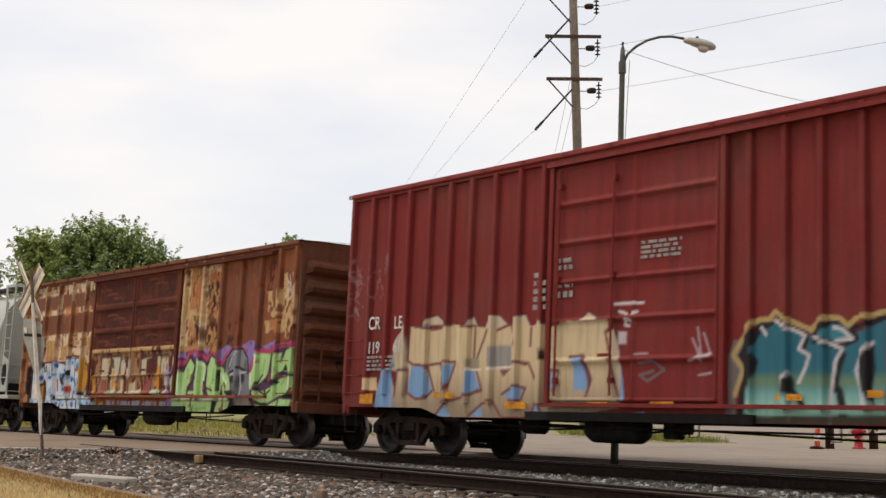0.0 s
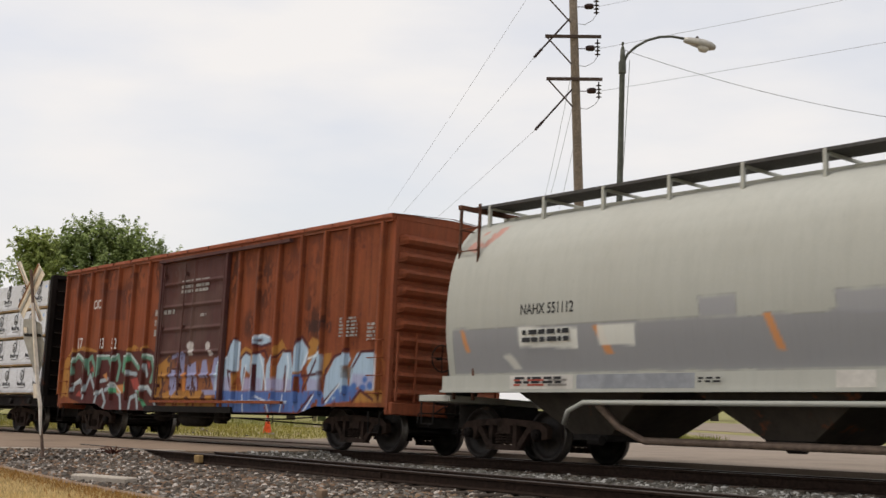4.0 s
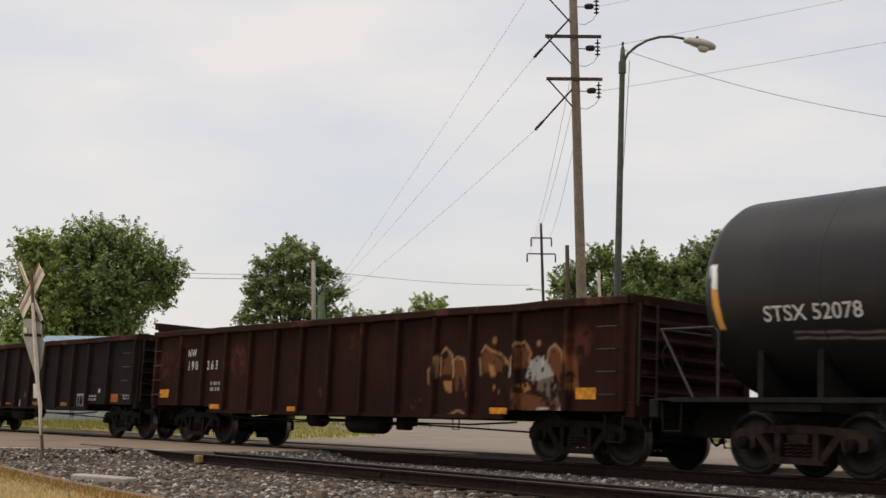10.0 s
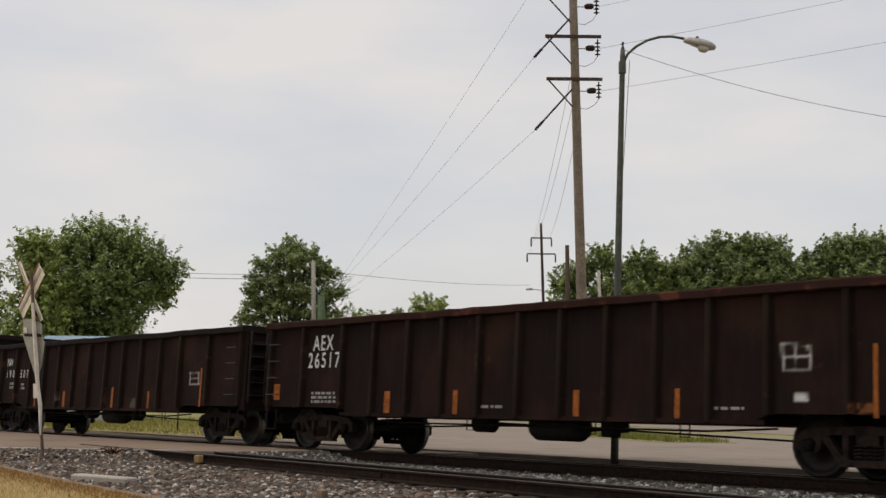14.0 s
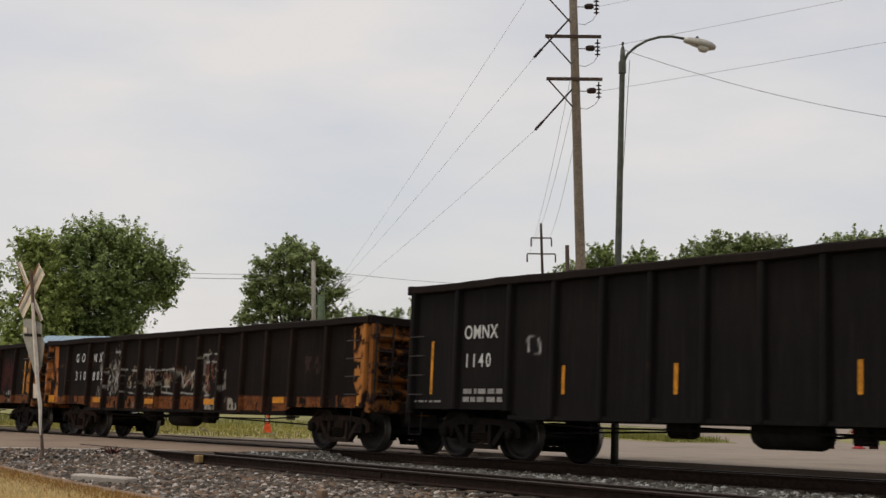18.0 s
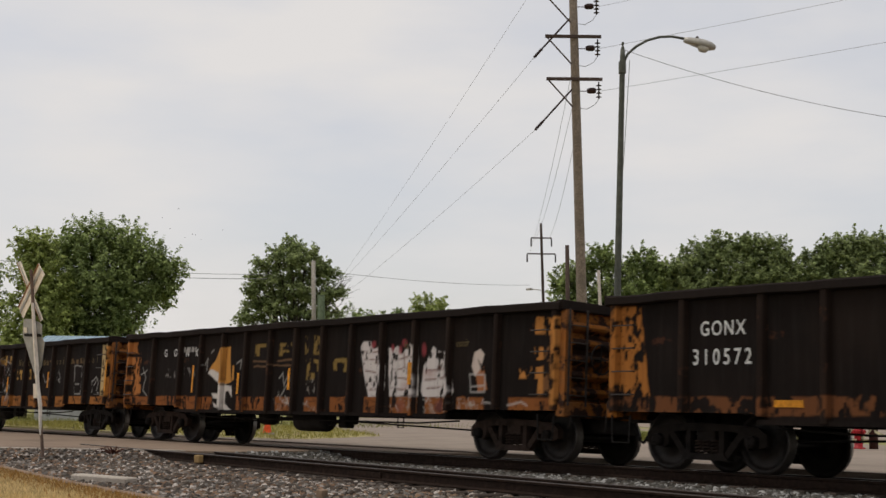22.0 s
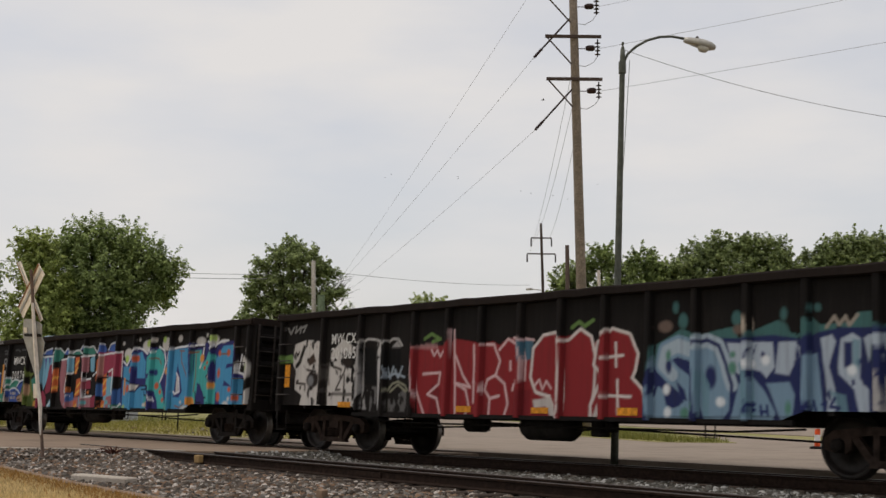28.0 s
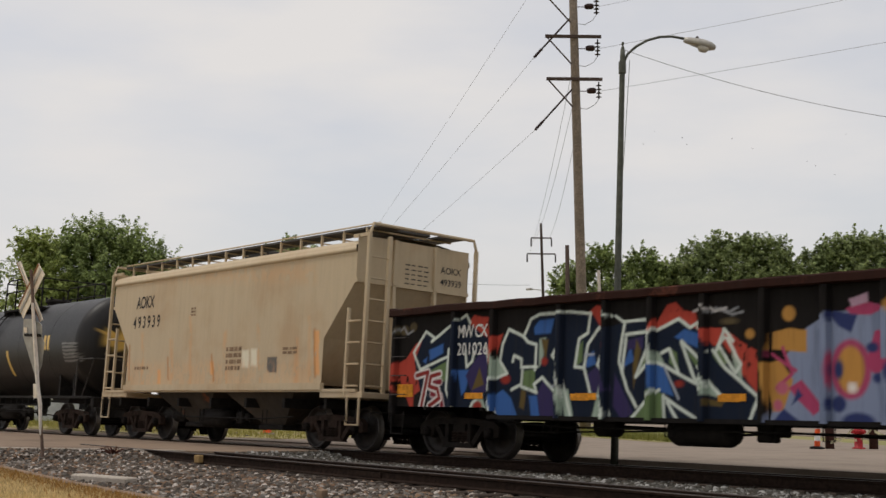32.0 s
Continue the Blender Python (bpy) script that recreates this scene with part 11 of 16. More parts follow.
    cv.poly([(1.52,1.16),(1.56,1.1),(1.66,0.84),(1.52,0.84)], c[10])
    for p in ([(1.13,1.3),(1.43,1.42)],[(1.04,1.36),(1.13,1.56),(1.18,1.6)]):
        cv.stroke(p, 0.019, c[3])
    cv.poly([(2.22,1.04),(2.35,1.1),(2.54,1.12),(2.57,1.32),(2.63,1.32),(2.7,1.16),(2.71,0.81),(2.55,0.81),(2.4,0.9),(2.25,0.97)], c[11])
    for p in ([(2.22,1.04),(2.35,1.1),(2.54,1.12),(2.57,1.32),(2.63,1.32),(2.7,1.16)],[(2.32,0.96),(2.52,0.98)],[(2.39,0.9),(2.55,0.91)]):
        cv.stroke(p, 0.019, c[12])
    for p in ([(0.98,2.1),(0.98,2.22),(1.07,2.25),(1.16,2.22),(1.17,2.14),(1,2.1),(1.18,2.06),(1.28,2.12),(1.26,2.19)],[(1.11,2.02),(1.43,1.99)],[(1.33,2.09),(1.33,1.92)],[(1.19,1.95),(1.28,1.94)]):
        cv.stroke(p, 0.019, c[13])
    for p in ([(0.92,2.49),(1.07,2.51),(1.22,2.44),(1.4,2.48)],[(0.96,2.41),(1.15,2.41),(1.37,2.37)],[(1.84,2.5),(2.08,2.51),(2.22,2.46)],[(2.36,2.5),(2.56,2.51),(2.79,2.48)]):
        cv.stroke(p, 0.026, c[14])
    cv.poly([(0.87,2.08),(0.99,2.08),(1,1.15),(0.88,1.15)], c[15])
    cv.poly([(2.64,2),(2.99,1.94),(3.17,1.78),(3.53,1.77),(3.25,1.66),(3.46,1.23),(4.02,0.63),(3.15,0.65),(2.77,0.92),(2.57,1.23),(2.69,1.6)], c[16])
    cv.poly([(2.76,1.38),(3.21,1.45),(3.3,1.23),(3.21,1.08),(2.97,1.17)], c[11])
    for p in ([(2.7,1.5),(2.91,1.72),(3.23,1.66),(3.21,1.41)],[(3.7,1.59),(4.01,1.7),(4.16,1.52),(3.94,1.41)]):
        cv.poly(p, c[17])
    cv.poly([(3.1,1.05),(3.38,1.11),(3.59,0.65),(3.21,0.65)], c[18])
    for p in ([(3.63,1.23),(3.66,1.41),(3.93,1.47),(4.11,1.23)],[(3.52,0.65),(3.62,0.93),(3.79,0.96),(3.79,0.66)]):
        cv.poly(p, c[19])
    for p in ([(4.07,2.21),(4.8,2.23),(4.85,1.75),(4.61,1.69),(4.28,1.23),(4.14,1.52)],[(5.8,2.18),(6.33,2.18),(6.37,1.78),(5.94,1.73)],[(7.42,2.13),(7.71,2.2),(7.74,1.75),(7.52,1.75)],[(6.83,1.06),(7.04,1.11),(7.08,0.62),(6.83,0.62)],[(8.58,1.63),(8.95,1.62),(9.01,1.21),(9.14,0.63),(8.41,0.61),(8.46,1.11)],[(4.54,0.7),(4.82,0.99),(5,0.63)]):
        cv.poly(p, c[20])
    for p in ([(4.22,2.21),(4.38,2.21),(4.34,1.82)],[(4.49,2.23),(4.67,2.22),(4.62,1.91)],[(5.99,2.17),(6.13,2.16),(6.12,1.8)],[(7.02,0.98),(7.23,1.06),(7.26,0.68)]):
        cv.poly(p, c[21])
    for p in ([(3.74,0.63),(3.76,1.11),(4.28,1.23),(4.5,1.11),(4.59,0.64)],[(4.62,1.99),(4.82,2.02),(4.85,1.75),(4.8,1.22),(4.54,1.11),(4.4,1.23)],[(5.62,1),(6.1,0.94),(6.28,0.61),(5.94,0.61)],[(7.26,1.52),(7.54,1.54),(7.61,1.22),(7.28,1.22)],[(7.63,1.03),(7.91,1.11),(7.95,0.64),(7.66,0.63)]):
        cv.poly(p, c[22])
    cv.poly([(4.86,1.63),(5.15,1.8),(5.34,1.22),(5.16,0.59),(4.98,0.88)], c[23])
    for p in ([(5.45,2.12),(5.8,2.15),(5.85,1.67),(5.81,1.22),(6,1.02),(6.83,1.06),(6.83,0.62),(5.95,0.57),(5.57,0.94),(5.39,1.57)],[(6.83,2.19),(7.36,2.21),(7.4,1.76),(7.25,1.65),(7.3,1.06),(7.63,1.03),(7.66,0.63),(7.14,0.63),(7.03,1.22)]):
        cv.poly(p, c[24])
    for p in ([(5.08,1.8),(5.32,1.89),(5.34,1.22),(5.11,1.17)],[(6.42,2.18),(6.7,2.19),(6.59,1.72),(6.45,1.69)],[(6.61,1.55),(6.88,1.6),(6.86,1.11),(6.56,1.05)],[(6.47,0.61),(6.51,0.94),(6.73,0.98),(6.69,0.62)],[(3.68,1.83),(3.85,2.21),(3.98,1.82)],[(8.25,0.61),(8.31,0.96),(8.55,0.96),(8.49,0.62)],[(8.34,1.63),(8.55,1.73),(8.6,1.11),(8.38,1.06)],[(7.84,2.07),(7.94,2.12),(7.98,1.53),(7.88,1.48)]):
        cv.poly(p, c[25])
    for p in ([(3.71,1.73),(3.96,1.82)],[(5.12,1.45),(5.3,1.63)],[(5.12,1.22),(5.31,1.34)],[(6.46,1.94),(6.67,2.08)],[(6.46,1.75),(6.63,1.88)],[(6.66,1.33),(6.87,1.46)],[(6.59,1.13),(6.84,1.24)],[(6.51,0.73),(6.71,0.84)],[(8.37,1.4),(8.56,1.53)],[(8.39,1.19),(8.58,1.3)],[(8.31,0.72),(8.49,0.84)],[(7.9,1.75),(7.95,1.9)],[(3.74,1.29),(4.01,1.35)]):
        cv.stroke(p, 0.031, c[26])
    for p in ([(5.79,1.67),(6.37,1.75),(6.47,1.5),(6.43,1.11),(5.9,1.11)],[(7.22,1.74),(7.57,1.77),(7.64,1.58),(7.24,1.54)],[(7.28,1.27),(7.66,1.3),(7.71,1.08),(7.26,1.06)],[(4.8,1.22),(4.68,0.97),(4.42,1.11)]):
        cv.poly(p, c[23])
    for p in ([(5.83,1.61),(6.17,1.67),(6.18,1.53),(5.88,1.5)],[(5.9,1.28),(6.26,1.33),(6.27,1.2),(5.91,1.17)],[(7.32,1.2),(7.49,1.24),(7.47,1.11)]):
        cv.poly(p, c[27])
    for p in ([(7.98,1.37),(8.35,1.42),(8.41,1.06),(8,1.06)],[(6.13,1.11),(6.42,1.22),(6.51,0.98),(6.2,0.91)],[(9.14,1.21),(9.47,1.31),(9.58,0.66),(9.33,0.66)]):
        cv.poly(p, c[28])
    cv.poly([(9.14,0.63),(9.19,0.83),(9.5,0.89),(9.63,0.64)], c[29])
    cv.poly([(7.97,2.2),(8.21,2.27),(9.49,2.29),(9.48,1.61),(8.67,1.6),(8.66,1.73),(8.01,1.59)], c[30])
    for p in ([(8.13,2.2),(8.33,2.21),(8.34,1.63),(8.18,1.61)],[(8.97,2.26),(9.18,2.26),(9.22,1.62),(9.02,1.61)]):
        cv.poly(p, c[31])
    cv.poly([(8.62,1.06),(9.02,1.11),(9.14,0.63),(8.57,0.62)], c[32])
    cv.blob(5.03, 1.11, 0.1, 0.07, c[33], 0.9)
    cv.blob(5.92, 0.83, 0.08, 0.08, c[33], 0.9)
    cv.blob(7.29, 0.9, 0.07, 0.06, c[33], 0.9)
    cv.blob(8.68, 0.91, 0.07, 0.06, c[33], 0.9)
    cv.blob(8.85, 0.81, 0.06, 0.05, c[33], 0.9)
    cv.blob(8.86, 1.52, 0.07, 0.07, c[33], 0.9)
    for p in ([(4.79,2.28),(4.85,1.75)],[(9.43,2.27),(9.48,1.59)],[(8.66,1.73),(8.89,1.81),(8.89,1.21),(9.05,1.06)],[(8.13,2.2),(9.41,2.27)],[(7.67,1.64),(7.91,1.75)],[(6.37,1.75),(5.85,1.62),(5.81,1.22),(6,1.04),(6.24,1.08)],[(4.06,2.23),(4.8,2.25)],[(7.22,1.74),(7.24,1.54),(7.55,1.56)],[(7.24,1.26),(7.26,1.06),(7.68,1.08)],[(5.45,2.12),(6.33,2.19)],[(6.79,2.19),(7.71,2.21)],[(4.58,0.7),(4.93,0.97)],[(3.32,2.08),(3.64,2.12)],[(4.99,1.98),(5.13,1.8)],[(9.32,0.76),(9.5,0.89),(9.59,0.83)]):
        cv.stroke(p, 0.023, c[34])
    for p in ([(5.39,1.57),(5.57,0.94),(5.95,0.57)],[(6.85,1.77),(7.03,1.22),(7.12,0.63)],[(7.73,2.18),(7.8,1.64)],[(7.98,1.59),(8.67,1.58)],[(8.38,1.06),(8.22,0.61)],[(9.11,1.11),(9.17,0.63)]):
        cv.stroke(p, 0.021, c[35])
    cv.poly([(9.59,0.6),(9.5,1.31),(9.52,2.02),(9.95,2.1),(10.23,2.29),(10.59,2.36),(11.01,2.21),(11.35,2.34),(11.88,2.18),(12.07,2.22),(13.17,2.37),(13.85,2.34),(14.07,2.42),(14.34,2.28),(14.71,2.38),(15.39,2.37),(15.51,2.24),(15.47,1.6),(15.76,1.59),(16.01,1.19),(15.95,0.84),(12.86,0.61)], c[36])
    cv.blob(9.79, 2.19, 0.23, 0.15, c[37])
    cv.blob(10.87, 2.38, 0.27, 0.15, c[37])
    cv.blob(11.34, 2.52, 0.08, 0.06, c[37])
    cv.blob(11.94, 2.39, 0.25, 0.17, c[37])
    cv.blob(12.62, 2.51, 0.11, 0.09, c[37])
    cv.blob(13.68, 2.41, 0.22, 0.1, c[37])
    cv.blob(14.34, 2.42, 0.21, 0.12, c[37])
    cv.blob(14.76, 2.38, 0.12, 0.05, c[37])
    cv.blob(13.96, 2.55, 0.05, 0.05, c[37])
    cv.blob(13.18, 2.58, 0.05, 0.05, c[37])
    cv.blob(15.39, 2.47, 0.04, 0.07, c[37])
    cv.blob(15.94, 2.12, 0.07, 0.07, c[37])
    cv.blob(16.01, 1.7, 0.13, 0.24, c[37])
    cv.blob(15.75, 1.89, 0.09, 0.11, c[37])
    cv.blob(10.41, 2.55, 0.05, 0.05, c[37])
    cv.blob(9.47, 2.48, 0.07, 0.05, c[37])
    cv.poly([(15.99,0.83),(16.03,1.19),(16.13,1.27),(16.14,0.82)], c[37])
    cv.blob(9.73, 2.06, 0.1, 0.1, c[38])
    cv.blob(10.93, 2.44, 0.1, 0.1, c[38])
    cv.blob(11.8, 2.51, 0.08, 0.08, c[38])
    cv.blob(14.37, 2.46, 0.09, 0.08, c[38])
    cv.blob(15.97, 1.74, 0.06, 0.07, c[38])
    for p in ([(9.63,0.67),(9.56,1.86),(9.89,1.86),(10.02,2.13),(10.59,2.24),(10.7,2.08),(10.82,1.98),(10.84,1.54),(10.27,1.55),(10.09,1.43),(10.29,1.16),(10.57,1.31),(10.85,1.38),(11.01,1.11),(11.02,0.66)],[(12.08,2.03),(12.32,2.24),(13.05,2.27),(13.29,1.99),(13.42,1.46),(13.44,0.94),(13.21,0.68),(12.32,0.66),(12.13,1.2)],[(14.45,1.95),(14.76,2.26),(15.37,2.29),(15.44,1.2),(15.9,1.18),(15.95,0.86),(14.78,0.81),(14.65,1.12),(14.52,1.2)]):
        cv.poly(p, c[39])
    for p in ([(10.85,2.07),(11.01,2.16),(11.55,2.3),(11.82,2.12),(11.9,1.76),(11.65,1.46),(11.85,1.21),(12.13,0.68),(11.66,0.65),(11.41,1.11),(11.14,1.3),(10.91,1.38)],[(13.4,2.19),(13.74,2.2),(13.73,1.8),(13.97,1.97),(14.13,2.25),(14.48,2.02),(14.35,1.79),(13.98,1.54),(14.52,1.39),(14.53,0.81),(14.03,0.8),(13.9,1.2),(13.63,1.4),(13.55,0.81),(13.41,0.71)]):
        cv.poly(p, c[40])
    for p in ([(15.47,1.52),(15.76,1.47),(15.95,1.12),(15.47,1.12)],[(9.93,1.21),(10.04,1.7),(10.2,1.6),(10.17,0.72),(9.95,0.72)]):
        cv.poly(p, c[41])
    for p in ([(10.86,1.11),(11.01,1.11),(11.02,0.66),(10.81,0.68)],[(12.17,1.2),(12.37,0.93),(12.35,0.68),(12.2,0.75)]):
        cv.poly(p, c[42], 0.8)
    for p in ([(11.12,1.28),(11.4,1.21),(11.61,0.93),(11.68,0.65),(11.49,0.65),(11.4,0.93),(11.2,1.09)],[(12.56,1.88),(12.74,1.56),(12.88,1.2),(12.73,1.05),(12.43,1.07),(12.48,1.29)],[(13.59,1.4),(13.76,1.37),(13.99,1.07),(14.06,0.79),(13.89,0.79),(13.81,1.07),(13.65,1.24)],[(10.16,1.7),(10.25,1.88),(10.36,1.84),(10.39,1.55),(10.94,1.49),(10.57,1.38),(10.2,1.45)],[(14.92,1.73),(14.97,1.84),(15.27,1.86),(15.24,1.78)],[(14.85,1.33),(14.88,1.46),(15.25,1.3),(15.03,1.32)],[(10.87,1.64),(11.04,1.68),(10.94,1.49)],[(12.92,1.9),(13.09,1.71),(13.2,1.89),(13.14,1.62)]):
        cv.poly(p, c[36])
    cv.blob(11.42, 1.68, 0.12, 0.08, c[43])
    for p in ([(9.52,2),(9.74,1.89),(9.95,2.1),(10.23,2.24),(10.37,2.35),(10.66,2.28),(10.88,2.17),(10.94,2.28),(11.08,2.18),(11.35,2.22)],[(11.52,2.34),(11.81,2.23),(11.94,1.94),(11.85,1.67),(11.68,1.44)],[(12.02,2.15),(12.03,1.83)],[(13.4,2.31),(13.85,2.32),(13.82,2.04)],[(14.02,2.4),(14.27,2.17),(14.45,2.31),(14.71,2.38),(14.98,2.39)],[(15.63,2.03),(15.54,1.62),(15.75,1.59),(15.96,1.26)],[(12.32,2.27),(13.07,2.32),(13.28,2.28)],[(12.53,1.65),(12.67,1.52),(12.74,1.2),(12.51,1.14),(12.43,1.2)],[(11.13,1.21),(11.27,1.09),(11.41,0.96)],[(13.7,1.76),(13.86,2.02)]):
        cv.stroke(p, 0.025, c[44])
    for p in ([(13.42,2.27),(13.9,2.27),(13.86,1.97)],[(14.03,2.35),(14.27,2.12),(14.48,2.26)],[(15.57,2.04),(15.48,1.66)],[(15.8,1.55),(15.99,1.19)],[(10.67,1.35),(10.98,1.35),(10.99,1.19)],[(10.68,1.26),(10.99,1.26)],[(10.85,1.21),(10.86,1.11),(11.02,1.11)],[(13.54,1.2),(13.6,0.94),(13.83,0.93)],[(13.99,1.05),(14.15,1.05),(14.12,0.93),(14.37,0.92),(14.32,0.8)],[(9.48,1.56),(9.91,1.46),(10.28,1.39)],[(13.57,2.29),(13.4,2.21)]):
        cv.stroke(p, 0.019, c[45])
    for p in ([(10.06,1.46),(10.28,1.39),(10.57,1.38),(10.33,1.21),(10.08,1.14),(10.11,1.31)],[(14.03,1.56),(14.3,1.69),(14.36,1.49),(14.2,1.38)],[(12.55,1.64),(12.64,1.52),(12.68,1.2),(12.56,1.19)]):
        cv.poly(p, c[46])
    for p in ([(10.06,1.46),(10.28,1.39),(10.57,1.38),(10.33,1.21),(10.08,1.14),(10.11,1.31),(10.06,1.46)],[(14.03,1.56),(14.3,1.69),(14.36,1.49),(14.2,1.38),(14.03,1.56)],[(14.11,1.54),(14.26,1.6),(14.24,1.49)]):
        cv.stroke(p, 0.019, c[47])
    cv.blob(10.36, 2.06, 0.11, 0.09, c[48])
    cv.blob(9.97, 1.77, 0.07, 0.08, c[48])
    cv.blob(9.86, 1.28, 0.09, 0.1, c[48])
    cv.blob(11.52, 1.34, 0.11, 0.09, c[48])
    cv.blob(11.73, 1.19, 0.07, 0.06, c[48])
    cv.blob(11.89, 0.99, 0.06, 0.06, c[48])
    cv.blob(12.06, 0.79, 0.05, 0.05, c[48])
    cv.blob(14.18, 2.03, 0.09, 0.09, c[48])
    cv.blob(14.04, 1.88, 0.05, 0.05, c[48])
    cv.blob(13.93, 1.76, 0.05, 0.05, c[48])
    cv.blob(14.61, 2.09, 0.06, 0.07, c[48])
    cv.blob(15.02, 2.1, 0.08, 0.08, c[48])
    cv.blob(14.62, 1.63, 0.06, 0.11, c[48])
    cv.blob(15.14, 1.24, 0.07, 0.06, c[48])
    cv.blob(14.65, 1.07, 0.08, 0.11, c[48])
    cv.blob(15.54, 1.05, 0.07, 0.07, c[48])
    cv.blob(13.78, 2, 0.09, 0.1, c[49])
    cv.blob(13.36, 0.92, 0.17, 0.14, c[49])
    cv.blob(11.03, 0.88, 0.09, 0.07, c[49])
    cv.blob(12, 1.71, 0.09, 0.09, c[49])
    cv.blob(15.42, 2.23, 0.05, 0.07, c[49])
    cv.blob(14.39, 1.34, 0.09, 0.08, c[49])
    cv.blob(15.88, 0.88, 0.07, 0.07, c[49])
    for p in ([(12.02,1.1),(12.11,1.1),(12.1,1.57),(12.01,1.57)],[(9.66,1.11),(9.75,1.11),(9.73,1.55),(9.64,1.55)]):
        cv.poly(p, c[49])
    for p in ([(11.09,1.97),(11.29,2.06),(11.56,2.03),(11.7,1.88)],[(12.63,2.2),(12.87,2.2)],[(12.72,2.17),(12.76,1.92),(13.01,1.64),(13.1,1.47)],[(13.35,2.15),(13.63,2.15)],[(13.48,2.14),(13.51,1.55),(13.45,1.2)],[(14.66,2.07),(14.97,2.08)],[(12.56,0.85),(12.8,0.8),(12.97,0.89)]):
        cv.stroke(p, 0.019, c[50])
    cv.blob(10.87, 0.86, 0.07, 0.05, c[51], 0.95)
    cv.blob(12.83, 0.94, 0.05, 0.04, c[51], 0.95)
    cv.blob(13.04, 0.75, 0.21, 0.1, c[51], 0.95)
    cv.blob(15.01, 0.87, 0.14, 0.1, c[51], 0.95)
    cv.blob(15.13, 1.02, 0.05, 0.05, c[51], 0.95)
    cv.blob(11.08, 0.72, 0.16, 0.05, c[51], 0.95)
    cv.blob(9.71, 0.79, 0.08, 0.07, c[38], 0.9)
    cv.blob(12.23, 0.71, 0.1, 0.06, c[38], 0.9)
    cv.poly([(9.63,0.67),(14.53,0.74),(14.53,0.77),(9.63,0.69)], c[52], 0.7)
    for p in ([(14.58,2.75),(14.71,2.81),(14.87,2.73),(15.02,2.79)],[(15.07,2.73),(15.17,2.8),(15.32,2.73)],[(15.37,2.75),(15.56,2.79),(15.78,2.74)]):
        cv.stroke(p, 0.019, c[53])


AMBER_G_L = [(15.32, 1.18, 0.09, 0.93)]
STENCIL_G_L = [('MWCX', 1.86, 2.05, 0.348, 0.9), ('200763', 1.8, 1.62, 0.33, 1.15)]
BLOCK_G_L = [(1.8, 0.93, 0.42, 0.27, 2), (0.29, 0.93, 0.79, 0.06, 1)]


